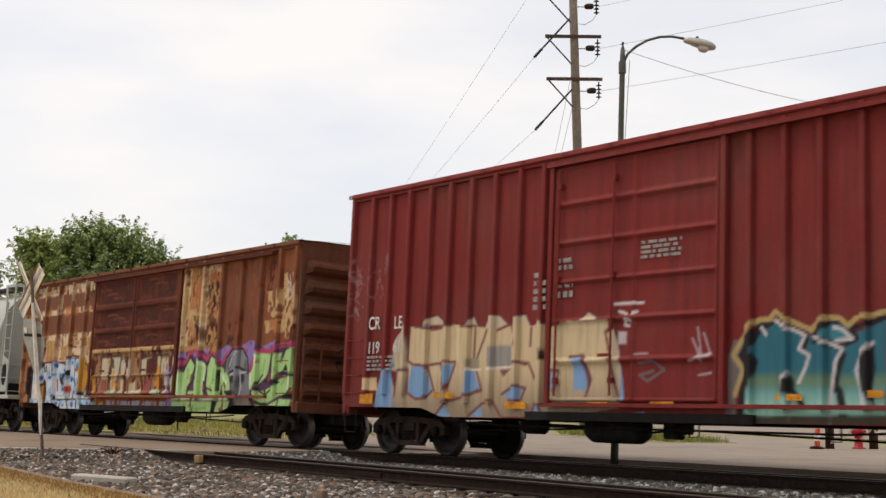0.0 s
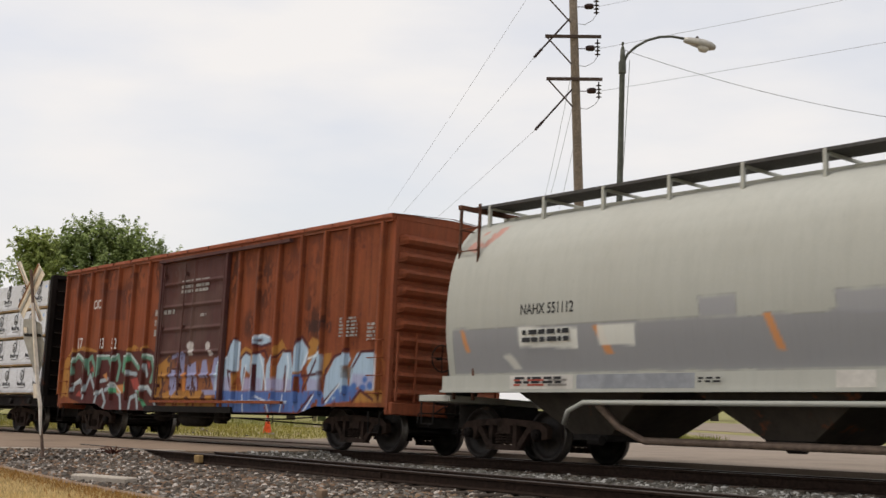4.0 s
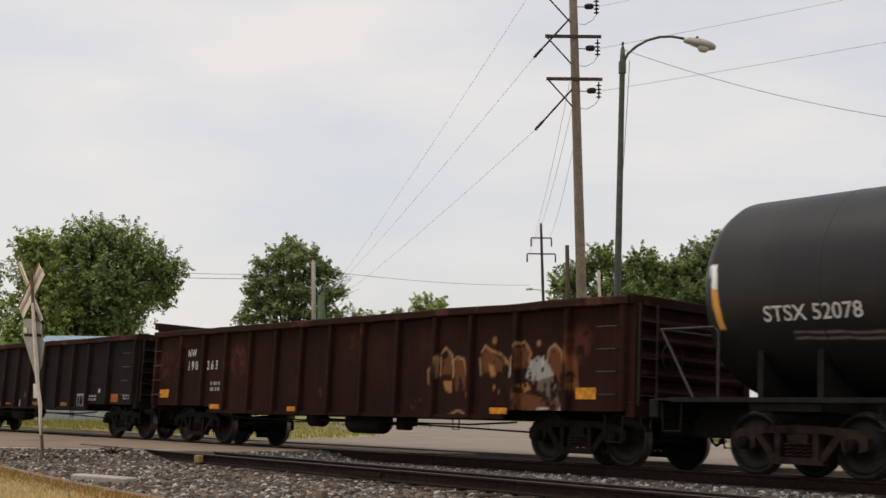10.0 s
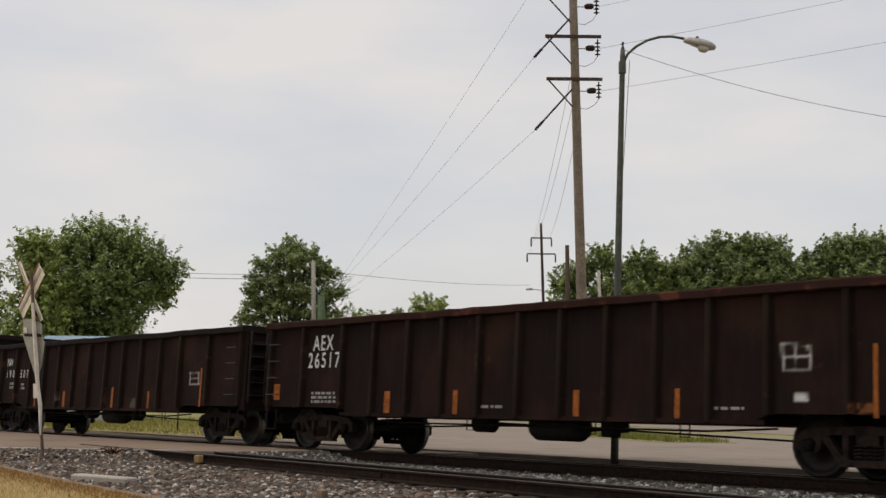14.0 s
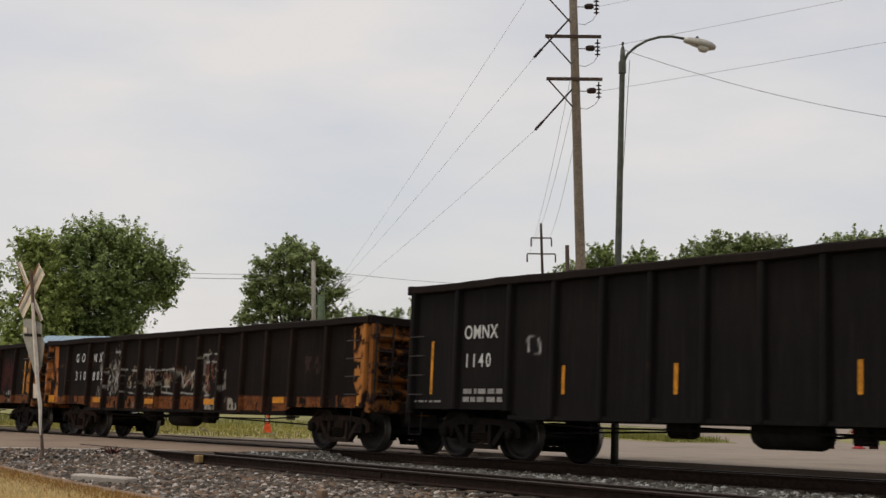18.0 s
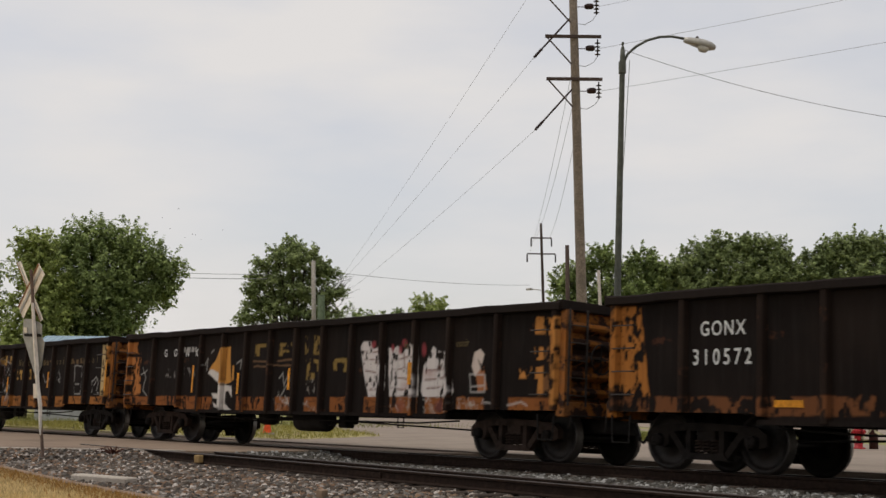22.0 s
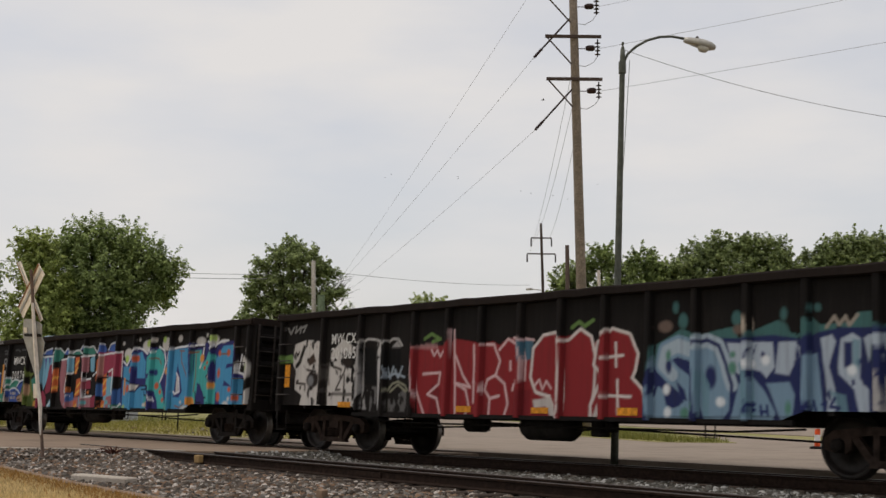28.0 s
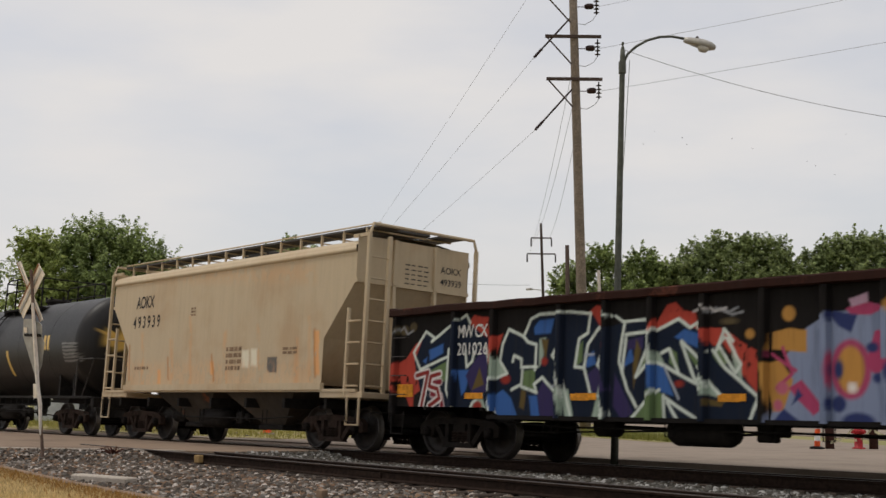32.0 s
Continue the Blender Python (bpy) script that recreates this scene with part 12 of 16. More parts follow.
def paint_g_m(cv):
    c = [(0.384, 0.056, 0.038), (0.01, 0.015, 0.028), (0.041, 0.108, 0.301), (0.037, 0.028, 0.084), (0.118, 0.175, 0.075), (0.325, 0.405, 0.325), (0.11, 0.077, 0.028), (0.252, 0.032, 0.024), (0.579, 0.636, 0.568), (0.36, 0.39, 0.435), (0.587, 0.518, 0.518), (0.179, 0.019, 0.029), (0.111, 0.085, 0.044), (0.273, 0.281, 0.291), (0.203, 0.24, 0.343), (0.145, 0.175, 0.255), (0.408, 0.209, 0.054), (0.351, 0.06, 0.127), (0.466, 0.232, 0.06), (0.35, 0.053, 0.12), (0.456, 0.296, 0.379), (0.408, 0.108, 0.16), (0.03, 0.041, 0.124), (0.334, 0.137, 0.137)]
    c += [(0.136, 0.049, 0.046), (0.538, 0.35, 0.334), (0.514, 0.331, 0.316), (0.034, 0.013, 0.014), (0.285, 0.044, 0.115), (0.726, 0.701, 0.676), (0.632, 0.603, 0.581), (0.491, 0.466, 0.447), (0.463, 0.434, 0.444)]
    for p in ([(0.03,1.22),(-0.04,1.66),(0.4,1.81),(0.67,2.08),(0.92,2.18),(0.91,1.22),(0.68,1.11),(0.66,0.74),(0.46,1.06)],[(2.19,2.42),(2.34,2.56),(2.76,2.5),(2.84,2.11),(3.14,2.2),(3.06,1.99),(2.87,1.56),(2.6,2.02)],[(5.09,2.41),(5.36,2.58),(5.56,2.53),(5.53,2.13),(5.37,2.23),(5.21,1.92)],[(6.47,2.06),(6.69,2.29),(6.86,2.5),(7.02,2.54),(7.19,2.4),(7.41,2.36),(7.47,2.13),(7.89,2.11),(8.2,1.93),(8.6,1.72),(8.66,1.6),(8.56,1.1),(8.33,1.2),(8.2,1.56),(7.89,1.9),(7.64,1.78),(7.42,2.04)]):
        cv.poly(p, c[0], worn=0.05)
    for p in ([(0.66,1.75),(0.93,2.29),(1.23,2.17),(1.79,2.43),(2.07,2.55),(2.3,2.36),(2.78,2.12),(2.91,1.21),(2.79,0.71),(1.75,0.72),(0.89,1.11)],[(2.91,1.19),(3.1,1.81),(3.28,2.26),(3.64,2.11),(3.83,2.44),(4.72,2.49),(5.3,2.42),(5.5,2.19),(5.99,2.26),(6.46,2.29),(6.58,2.08),(7.09,2.26),(7.47,2.09),(7.81,1.8),(8.21,1.48),(8.58,1.1),(8.61,0.72),(4.8,0.63),(2.99,0.7)]):
        cv.poly(p, c[1])
    for p in ([(1.08,1.96),(1.49,2.07),(1.5,1.9),(1.11,1.75)],[(0.91,1.75),(1.04,1.83),(1.01,1.69)],[(1.94,1.57),(2.29,1.57),(2.19,1.21),(2.07,1.11)],[(2.93,1.09),(3.18,1.21),(3.4,1.06),(3.6,0.71),(2.99,0.7)],[(3.91,2.27),(4.04,2.39),(4.4,2.4),(4.33,2.16),(3.94,2.15)],[(5.14,1.65),(5.33,1.85),(5.39,1.62),(5.18,1.57)],[(5.99,1.56),(6.12,1.9),(6.21,1.64)],[(6.57,1.59),(6.78,1.59),(7.02,1.1),(6.63,1.2)],[(7.01,2),(7.2,2.11),(7.49,2.03),(7.48,1.81),(7.2,1.92)],[(3.83,1.11),(4.04,1.11),(4.12,0.73),(3.92,0.73)]):
        cv.poly(p, c[2])
    for p in ([(2.17,1.47),(2.72,2.07),(2.87,1.21),(2.38,1.11)],[(4.04,1.14),(4.18,1.36),(4.58,1),(4.6,0.72),(4.13,0.71)],[(5.19,1.46),(5.52,1.66),(5.73,1.2),(5.54,1.11),(5.29,1.19)],[(6.05,1.97),(6.38,2.04),(6.38,1.84),(6.06,1.82)],[(5.8,1.47),(5.98,1.2),(6.21,0.85),(5.98,0.72),(5.77,0.94)]):
        cv.poly(p, c[3])
    for p in ([(1.06,1.53),(1.61,1.74),(1.7,1.42),(1.38,1.3)],[(3.67,1.53),(3.97,1.55),(3.99,1.21),(3.68,1.21)],[(4.38,1.73),(4.54,2.01),(4.56,1.63)],[(4.91,1.58),(4.94,1.86),(5.1,2.02),(5.08,1.67)],[(6.34,1.51),(6.54,2.01),(6.55,1.59)],[(6.91,1.61),(6.93,1.82),(7.06,1.76),(7.11,1.48)],[(7.24,1.78),(7.49,1.64),(7.55,1.39)],[(6.06,0.71),(6.5,1.06),(6.63,1.22),(6.83,1.11),(6.87,0.72)],[(7.74,1.7),(7.85,1.84),(8.05,1.61),(7.9,1.53)]):
        cv.poly(p, c[4], 0.95)
    for p in ([(2.92,1.89),(3.08,1.71),(3.26,1.49),(2.97,1.39)],[(7.57,1.45),(7.82,1.2),(7.95,1.06),(7.62,1.14)],[(5.44,1.19),(5.53,1.4),(5.7,0.7),(5.31,0.7)],[(2.35,0.71),(2.42,0.99),(2.63,1.09),(2.83,0.73),(2.68,0.73)],[(6.59,1.81),(6.71,1.77),(6.82,1.59),(6.6,1.64)],[(8.08,1.73),(8.26,1.6),(8.27,1.32),(8.17,1.44)],[(4.06,2.07),(4.22,2.09),(4.15,1.69),(4.06,1.57)],[(4.57,1.21),(4.77,1.21),(4.92,0.7),(4.73,0.7)]):
        cv.poly(p, c[5], 0.9)
    for p in ([(2.35,1.21),(2.55,1.62),(2.68,1.31)],[(4.1,2.07),(4.28,2.05),(4.22,1.68)],[(6.18,1.56),(6.24,2),(6.34,1.82),(6.21,1.2)],[(3.65,1.21),(3.77,1.19),(3.73,0.87),(3.61,0.92)],[(7.65,1.07),(7.96,1.02),(7.91,0.95),(7.7,0.97)]):
        cv.poly(p, c[6])
    cv.blob(4.19, 1.68, 0.08, 0.07, c[7])
    cv.blob(3.24, 1.39, 0.12, 0.08, c[7])
    cv.blob(5.54, 1.91, 0.06, 0.08, c[7])
    cv.blob(7.11, 1.29, 0.09, 0.05, c[7])
    cv.blob(2.52, 0.91, 0.12, 0.1, c[7])
    for p in ([(0.85,1.59),(0.62,1.92),(0.97,2.31),(1.23,2.19),(1.15,2.12)],[(1.15,2.12),(1.79,2.44)],[(1.98,2.51),(2.13,2.58),(2.24,2.42)],[(0.85,1.59),(1.18,1.69),(1.67,1.84),(1.66,1.96)],[(1.66,1.96),(1.63,1.21),(1.91,0.72)],[(2.91,1.19),(2.91,1.39),(3.28,1.49),(3.08,1.71),(3.13,2),(3.29,2.27),(3.66,2.12),(3.83,2.42),(4.04,2.49),(4.72,2.5),(5.24,2.45)],[(3.66,2.12),(3.78,2.03),(3.99,1.98),(3.97,1.54)],[(3.41,1.7),(3.44,1.8),(3.63,1.74),(3.63,1.6),(4.01,1.59)],[(3.4,1.21),(3.65,1.31),(3.66,1.55)],[(3.65,1.27),(4.03,1.16),(3.96,1.3),(4.16,1.42),(4.58,1.07)],[(4.54,2.03),(4.37,1.78),(4.56,1.63)]):
        cv.stroke(p, 0.026, c[8])
    for p in ([(4.56,1.49),(4.68,1.21),(4.83,0.79)],[(5.24,2.45),(5.19,2.13),(5,2.04),(4.91,1.58),(5.08,1.57)],[(5.2,1.94),(5.12,1.57),(5.29,1.11),(5.48,1.11)],[(5.21,1.96),(5.44,2.21),(5.57,2.13)],[(5.53,1.52),(5.42,1.61),(5.57,1.91)],[(5.56,1.39),(5.48,1.2),(5.7,0.8),(5.31,0.68)],[(5.55,2.46),(5.72,2.38)],[(5.8,2.38),(5.99,2.26),(5.94,2.01),(5.89,1.65),(6.08,1.2),(6.27,0.94)],[(5.99,2.28),(6.44,2.3),(6.55,2.15),(6.5,1.64),(6.25,1.4),(6.36,1.64),(6.53,1.99)],[(6.02,2.07),(6.47,2.11)],[(6.02,2.01),(5.96,1.47)],[(6.56,2.08),(7.09,2.27),(7.31,2.13),(7.45,2.2),(7.47,2.11)],[(6.56,2.08),(6.61,1.81),(6.6,1.64),(6.88,1.54),(7.54,1.24)]):
        cv.stroke(p, 0.026, c[8])
    for p in ([(6.76,1.76),(6.91,1.82),(7.1,1.46)],[(7.15,1.93),(7.48,1.66)],[(7.15,1.9),(7.4,1.37),(7.61,1.2)],[(7.46,1.54),(7.59,1.37),(7.96,1.05)],[(6.72,1.2),(6.5,1.07),(6.1,0.69)],[(6.86,1.07),(7.5,0.74)],[(6.81,1.11),(6.84,0.7)],[(6.89,1.01),(7.12,0.71)],[(7.94,2.09),(8.1,1.9)],[(7.95,1.96),(7.84,1.86),(8.16,1.44),(8.25,1.56),(8,1.94)],[(7.74,1.78),(7.95,1.53),(8.56,1.09),(8.61,0.72)],[(8.56,1.09),(8.39,0.71)],[(7.94,2.07),(7.81,1.78)],[(2.14,1.93),(2.19,1.62),(2.34,1.72),(2.38,1.9)],[(2.68,2.02),(2.81,1.61)],[(2.81,1.21),(3.01,0.77)],[(2.22,0.71),(2.39,0.99),(2.63,1.11)]):
        cv.stroke(p, 0.026, c[8])
    for p in ([(6.82,1.55),(7.11,1.07)],[(5.14,1.78),(5.34,1.78)],[(4.37,1.25),(4.61,1.38)]):
        cv.stroke(p, 0.019, c[9], 0.9)
    cv.stroke([(0.82,1.49),(1.06,1.53),(1.07,1.41),(0.87,0.81)], 0.066, c[10])
    cv.stroke([(0.82,1.49),(1.06,1.53),(1.07,1.41),(0.87,0.81)], 0.048, c[11])
    cv.stroke([(1.46,1.36),(1.27,1.34),(1.22,1.13),(1.47,1.11),(1.54,0.88),(1.33,0.8),(1.21,0.88)], 0.066, c[10])
    cv.stroke([(1.46,1.36),(1.27,1.34),(1.22,1.13),(1.47,1.11),(1.54,0.88),(1.33,0.8),(1.21,0.88)], 0.048, c[11])
    cv.blob(0.3, 2.36, 0.14, 0.09, c[12], 0.8)
    cv.blob(0.58, 2.41, 0.1, 0.09, c[12], 0.8)
    cv.blob(8.04, 2.2, 0.15, 0.05, c[12], 0.8)
    for p in ([(0.09,2.29),(0.29,2.42),(0.41,2.28),(0.58,2.34)],[(7.72,2.35),(7.89,2.4),(8.04,2.34),(8.19,2.4)],[(7.78,2.41),(8.09,2.3),(8.28,2.33)]):
        cv.stroke(p, 0.019, c[13], 0.9)
    cv.poly([(8.73,0.68),(8.84,1.11),(9.13,1.44),(9.02,1.67),(9.35,2.05),(9.7,2.23),(10.06,2.26),(10.32,2.34),(10.67,2.26),(11.24,2.33),(11.56,2.44),(11.61,2.5),(12.21,2.12),(12.66,2.11),(13.01,2.44),(13.15,2.6),(13.59,2.27),(13.7,2.07),(13.82,1.88),(14.19,1.11),(14.34,0.78)], c[14])
    for p in ([(9.65,0.73),(9.51,1.99),(9.68,2.15),(9.83,0.73)],[(10.49,0.74),(10.32,2.29),(10.55,2.26),(10.7,0.74)],[(11.48,0.75),(11.32,2.36),(11.5,2.41),(11.64,0.75)],[(12.37,0.76),(12.24,2.1),(12.44,2.09),(12.56,0.77)],[(13.2,0.77),(13.11,2.49),(13.3,2.48),(13.43,0.78)]):
        cv.poly(p, c[15], 0.7)
    cv.blob(9.06, 2.26, 0.11, 0.11, c[16])
    cv.blob(8.41, 2, 0.08, 0.07, c[16])
    cv.blob(10.92, 2.3, 0.29, 0.14, c[16])
    cv.blob(12.04, 2.44, 0.09, 0.09, c[16])
    cv.blob(12.77, 2.28, 0.24, 0.15, c[16])
    cv.blob(13.68, 2.51, 0.14, 0.12, c[16])
    cv.blob(12.31, 2.3, 0.06, 0.05, c[16])
    cv.blob(14.08, 1.23, 0.09, 0.08, c[16])
    for p in ([(8.78,1.76),(8.8,2.01),(9.08,2.06),(9.36,2.02),(9.35,1.71)],[(8.66,1.56),(8.93,1.61),(9.14,1.33),(8.99,0.91),(8.8,0.89),(8.72,1.22)],[(11.73,2.37),(12.28,2.22),(12.21,2.11),(11.74,2.12)],[(12.05,1.76),(12.19,1.88),(12.22,1.66)],[(12.51,1.61),(12.76,1.66),(12.64,1.49)]):
        cv.poly(p, c[16])
    cv.blob(10.04, 1.46, 0.31, 0.4, c[17])
    cv.blob(10.04, 1.46, 0.21, 0.31, c[18])
    for p in ([(9.97,2.28),(10.23,2.38),(10.58,2.28),(10.35,2.18),(10.06,2.19)],[(10.26,1.52),(10.4,1.97),(10.53,1.99),(10.56,1.59),(10.88,1.64),(10.98,1.48),(10.39,1.4)],[(11.58,2.46),(11.69,2.47),(11.76,1.81),(11.64,1.79)],[(11.68,1.81),(12.22,1.94),(12.3,1.82),(11.77,1.71)],[(12.35,1.86),(12.54,1.73),(13.05,1.75),(12.55,1.44)],[(12.79,1.21),(13,1.36),(13.23,1.11),(13.58,1.04),(13.45,0.92),(13.09,1.04),(13.05,0.76),(12.88,0.97)],[(13.44,1.59),(13.6,2.06),(13.82,1.81),(14.04,1.59),(14.19,1.54),(13.98,1.42),(13.85,1.28),(13.58,1.09),(13.43,1.31)],[(9.06,1.22),(9.27,1.33),(9.63,0.95),(9.46,0.84),(9.22,1.05)]):
        cv.poly(p, c[19])
    cv.poly([(10.78,0.71),(11.02,0.85),(11.43,0.78),(11.44,0.72)], c[19])
    cv.poly([(13.56,1.4),(13.68,1.83),(13.86,1.59),(13.82,1.3)], c[14])
    cv.poly([(10.01,2.41),(10.3,2.49),(10.31,2.36),(10.06,2.3)], c[20])
    for p in ([(8.97,1.78),(9.13,1.42),(8.87,1.22)],[(11.03,1.87),(10.96,1.72),(11,1.55)],[(8.79,1.69),(9.18,1.46)]):
        cv.stroke(p, 0.026, c[19])
    cv.blob(8.96, 1.22, 0.1, 0.09, c[21])
    cv.blob(8.89, 0.98, 0.08, 0.08, c[21])
    for p in ([(9.71,2.21),(9.79,2.26),(10.15,2.19),(10.05,1.95),(9.86,2.04)],[(11.03,0.75),(11.32,1.21),(11.41,1.11),(11.42,0.91),(11.11,0.77)],[(11.69,1.78),(11.92,1.77),(12.24,1.56),(12.25,1.44),(12.09,1.51),(12.13,1.16),(12.04,1.19),(11.97,1.51)],[(13.37,2.47),(13.59,2.34),(13.76,2.17),(13.61,2.17),(13.55,1.97),(13.44,2.03),(13.41,2.33)],[(13.67,0.75),(13.86,0.94),(14.1,1),(14.13,0.88),(13.87,0.75)],[(8.76,0.71),(8.99,0.94),(9.32,0.71)],[(9.21,1.22),(9.29,1.11),(9.12,0.98)]):
        cv.poly(p, c[22])
    cv.blob(9.86, 1.46, 0.07, 0.13, c[22])
    cv.blob(10.44, 1.34, 0.07, 0.07, c[22])
    cv.blob(10.73, 1.43, 0.1, 0.15, c[22])
    cv.blob(9.86, 1, 0.11, 0.11, c[22])
    cv.blob(10.15, 0.74, 0.26, 0.15, c[22])
    cv.blob(10.76, 0.95, 0.07, 0.11, c[22])
    cv.blob(12.64, 1.95, 0.08, 0.1, c[22])
    cv.blob(12.92, 2, 0.1, 0.15, c[22])
    cv.blob(12.31, 2.02, 0.04, 0.06, c[22])
    cv.blob(12.85, 1.41, 0.06, 0.12, c[22])
    cv.blob(12.65, 0.99, 0.09, 0.1, c[22])
    cv.blob(12.74, 0.77, 0.18, 0.13, c[22])
    cv.blob(13.91, 1.68, 0.04, 0.06, c[22])
    cv.blob(11.2, 2.03, 0.07, 0.11, c[22])
    cv.blob(10.36, 1.75, 0.09, 0.07, c[22])
    cv.poly([(13.74,2.02),(13.73,2.36),(13.86,2.53),(14.13,2.44),(14.21,2.24),(14.47,2.23),(14.61,2.04),(14.8,2.17),(15.05,2.14),(15.22,1.93),(15.49,2.01),(15.79,2),(15.95,1.82),(15.99,1.11),(15.52,1.19),(15.26,1.57),(14.88,1.83),(14.63,1.65),(14.37,1.47),(14.17,1.47),(13.96,1.68)], c[23])
    for p in ([(14.41,1.49),(14.41,2.05),(14.59,2),(14.63,1.67)],[(15.26,1.66),(15.43,1.88),(15.51,1.29)]):
        cv.poly(p, c[24], 0.6)
    cv.blob(13.93, 2.4, 0.14, 0.13, c[25])
    cv.blob(13.83, 2.14, 0.06, 0.06, c[25])
    cv.blob(14.05, 2.14, 0.05, 0.04, c[25])
    cv.blob(14.12, 1.82, 0.08, 0.12, c[25])
    cv.blob(14.22, 1.91, 0.06, 0.07, c[25])
    cv.blob(14.86, 2.11, 0.17, 0.09, c[25])
    cv.blob(15.59, 1.92, 0.09, 0.08, c[25])
    cv.blob(15.72, 1.6, 0.1, 0.12, c[25])
    cv.blob(14.21, 1.63, 0.04, 0.05, c[25])
    cv.blob(14.55, 1.88, 0.04, 0.05, c[25])
    cv.blob(13.73, 2.22, 0.04, 0.04, c[25])
    cv.poly([(15.87,1.91),(15.97,1.95),(16.02,1.29),(15.92,1.2)], c[26], 0.8)
    cv.poly([(14.27,0.78),(14.19,1.21),(14.37,1.53),(14.75,1.83),(15.01,1.71),(15.29,1.29),(15.54,1.11),(15.93,1.1),(15.91,0.8)], c[27])
    cv.blob(14.71, 1.19, 0.15, 0.18, c[28])
    cv.blob(14.63, 1.48, 0.05, 0.1, c[28])
    cv.blob(13.78, 1.71, 0.1, 0.07, c[29], 0.85, soft=0.09)
    cv.blob(15.13, 1.61, 0.1, 0.1, c[29], 0.85, soft=0.09)
    cv.blob(11.82, 0.93, 0.09, 0.07, c[29], 0.85, soft=0.09)
    cv.blob(10.07, 1.22, 0.07, 0.07, c[29], 0.85, soft=0.09)
    for p in ([(13.42,1.55),(13.78,1.71),(14.12,1.85)],[(13.68,1.98),(13.78,1.71),(14,1.38)],[(14.87,2.03),(15.13,1.61),(15.45,1.2)],[(14.76,1.53),(15.13,1.61),(15.5,1.74)]):
        cv.stroke(p, 0.019, c[30], 0.6)
    for p in ([(14.65,0.98),(14.52,0.97),(14.63,0.89),(14.51,0.81)],[(14.72,0.82),(14.78,0.91),(14.85,0.79)],[(15.06,0.99),(14.94,0.89),(15.04,0.8),(15.11,0.87)],[(15.16,0.8),(15.18,0.92),(15.28,0.9),(15.38,0.8)],[(15.38,0.82),(15.6,0.8)],[(7.37,2.38),(7.61,2.45),(7.78,2.36),(7.98,2.4)]):
        cv.stroke(p, 0.021, c[31])
    for p in ([(14.69,0.92),(14.57,0.94),(14.55,0.87),(14.66,0.84),(14.65,0.79),(14.53,0.78)],[(14.75,0.79),(14.81,0.87),(14.89,0.79),(14.81,0.83)],[(14.92,0.87),(14.99,0.79),(15.01,0.84),(15.05,0.79),(15.1,0.89)],[(15.31,0.93),(15.19,0.9),(15.18,0.81),(15.29,0.8),(15.29,0.86)],[(15.35,0.79),(15.38,0.92),(15.47,0.89),(15.38,0.86),(15.5,0.8),(15.57,0.81)]):
        cv.stroke(p, 0.019, c[32])
    for w, col in ((0.075, (0.66, 0.64, 0.61)), (0.042, (0.20, 0.022, 0.02))):
        for p in ([(0.75, 1.48), (1.08, 1.54), (0.92, 0.89)], [(1.43, 1.51), (1.17, 1.46), (1.13, 1.28), (1.38, 1.23), (1.44, 1.06), (1.16, 0.92)]):
            cv.stroke(p, w, col)


AMBER_G_M = [(0.19, 1.08, 0.53, 0.24), (2.23, 1.05, 0.49, 0.11), (5.01, 1.04, 0.47, 0.11), (7.96, 1.03, 0.45, 0.11), (15.52, 1.14, 0.37, 0.18), (13.61, 1.06, 0.35, 0.09), (10.84, 1.05, 0.42, 0.09), (7.91, 1.02, 0.39, 0.1), (4.9, 1.03, 0.4, 0.11)]
STENCIL_G_M = [('MW CX', 1.96, 2.16, 0.33, 0.82), ('201026', 1.96, 1.84, 0.32, 0.84)]
BLOCK_G_M = []


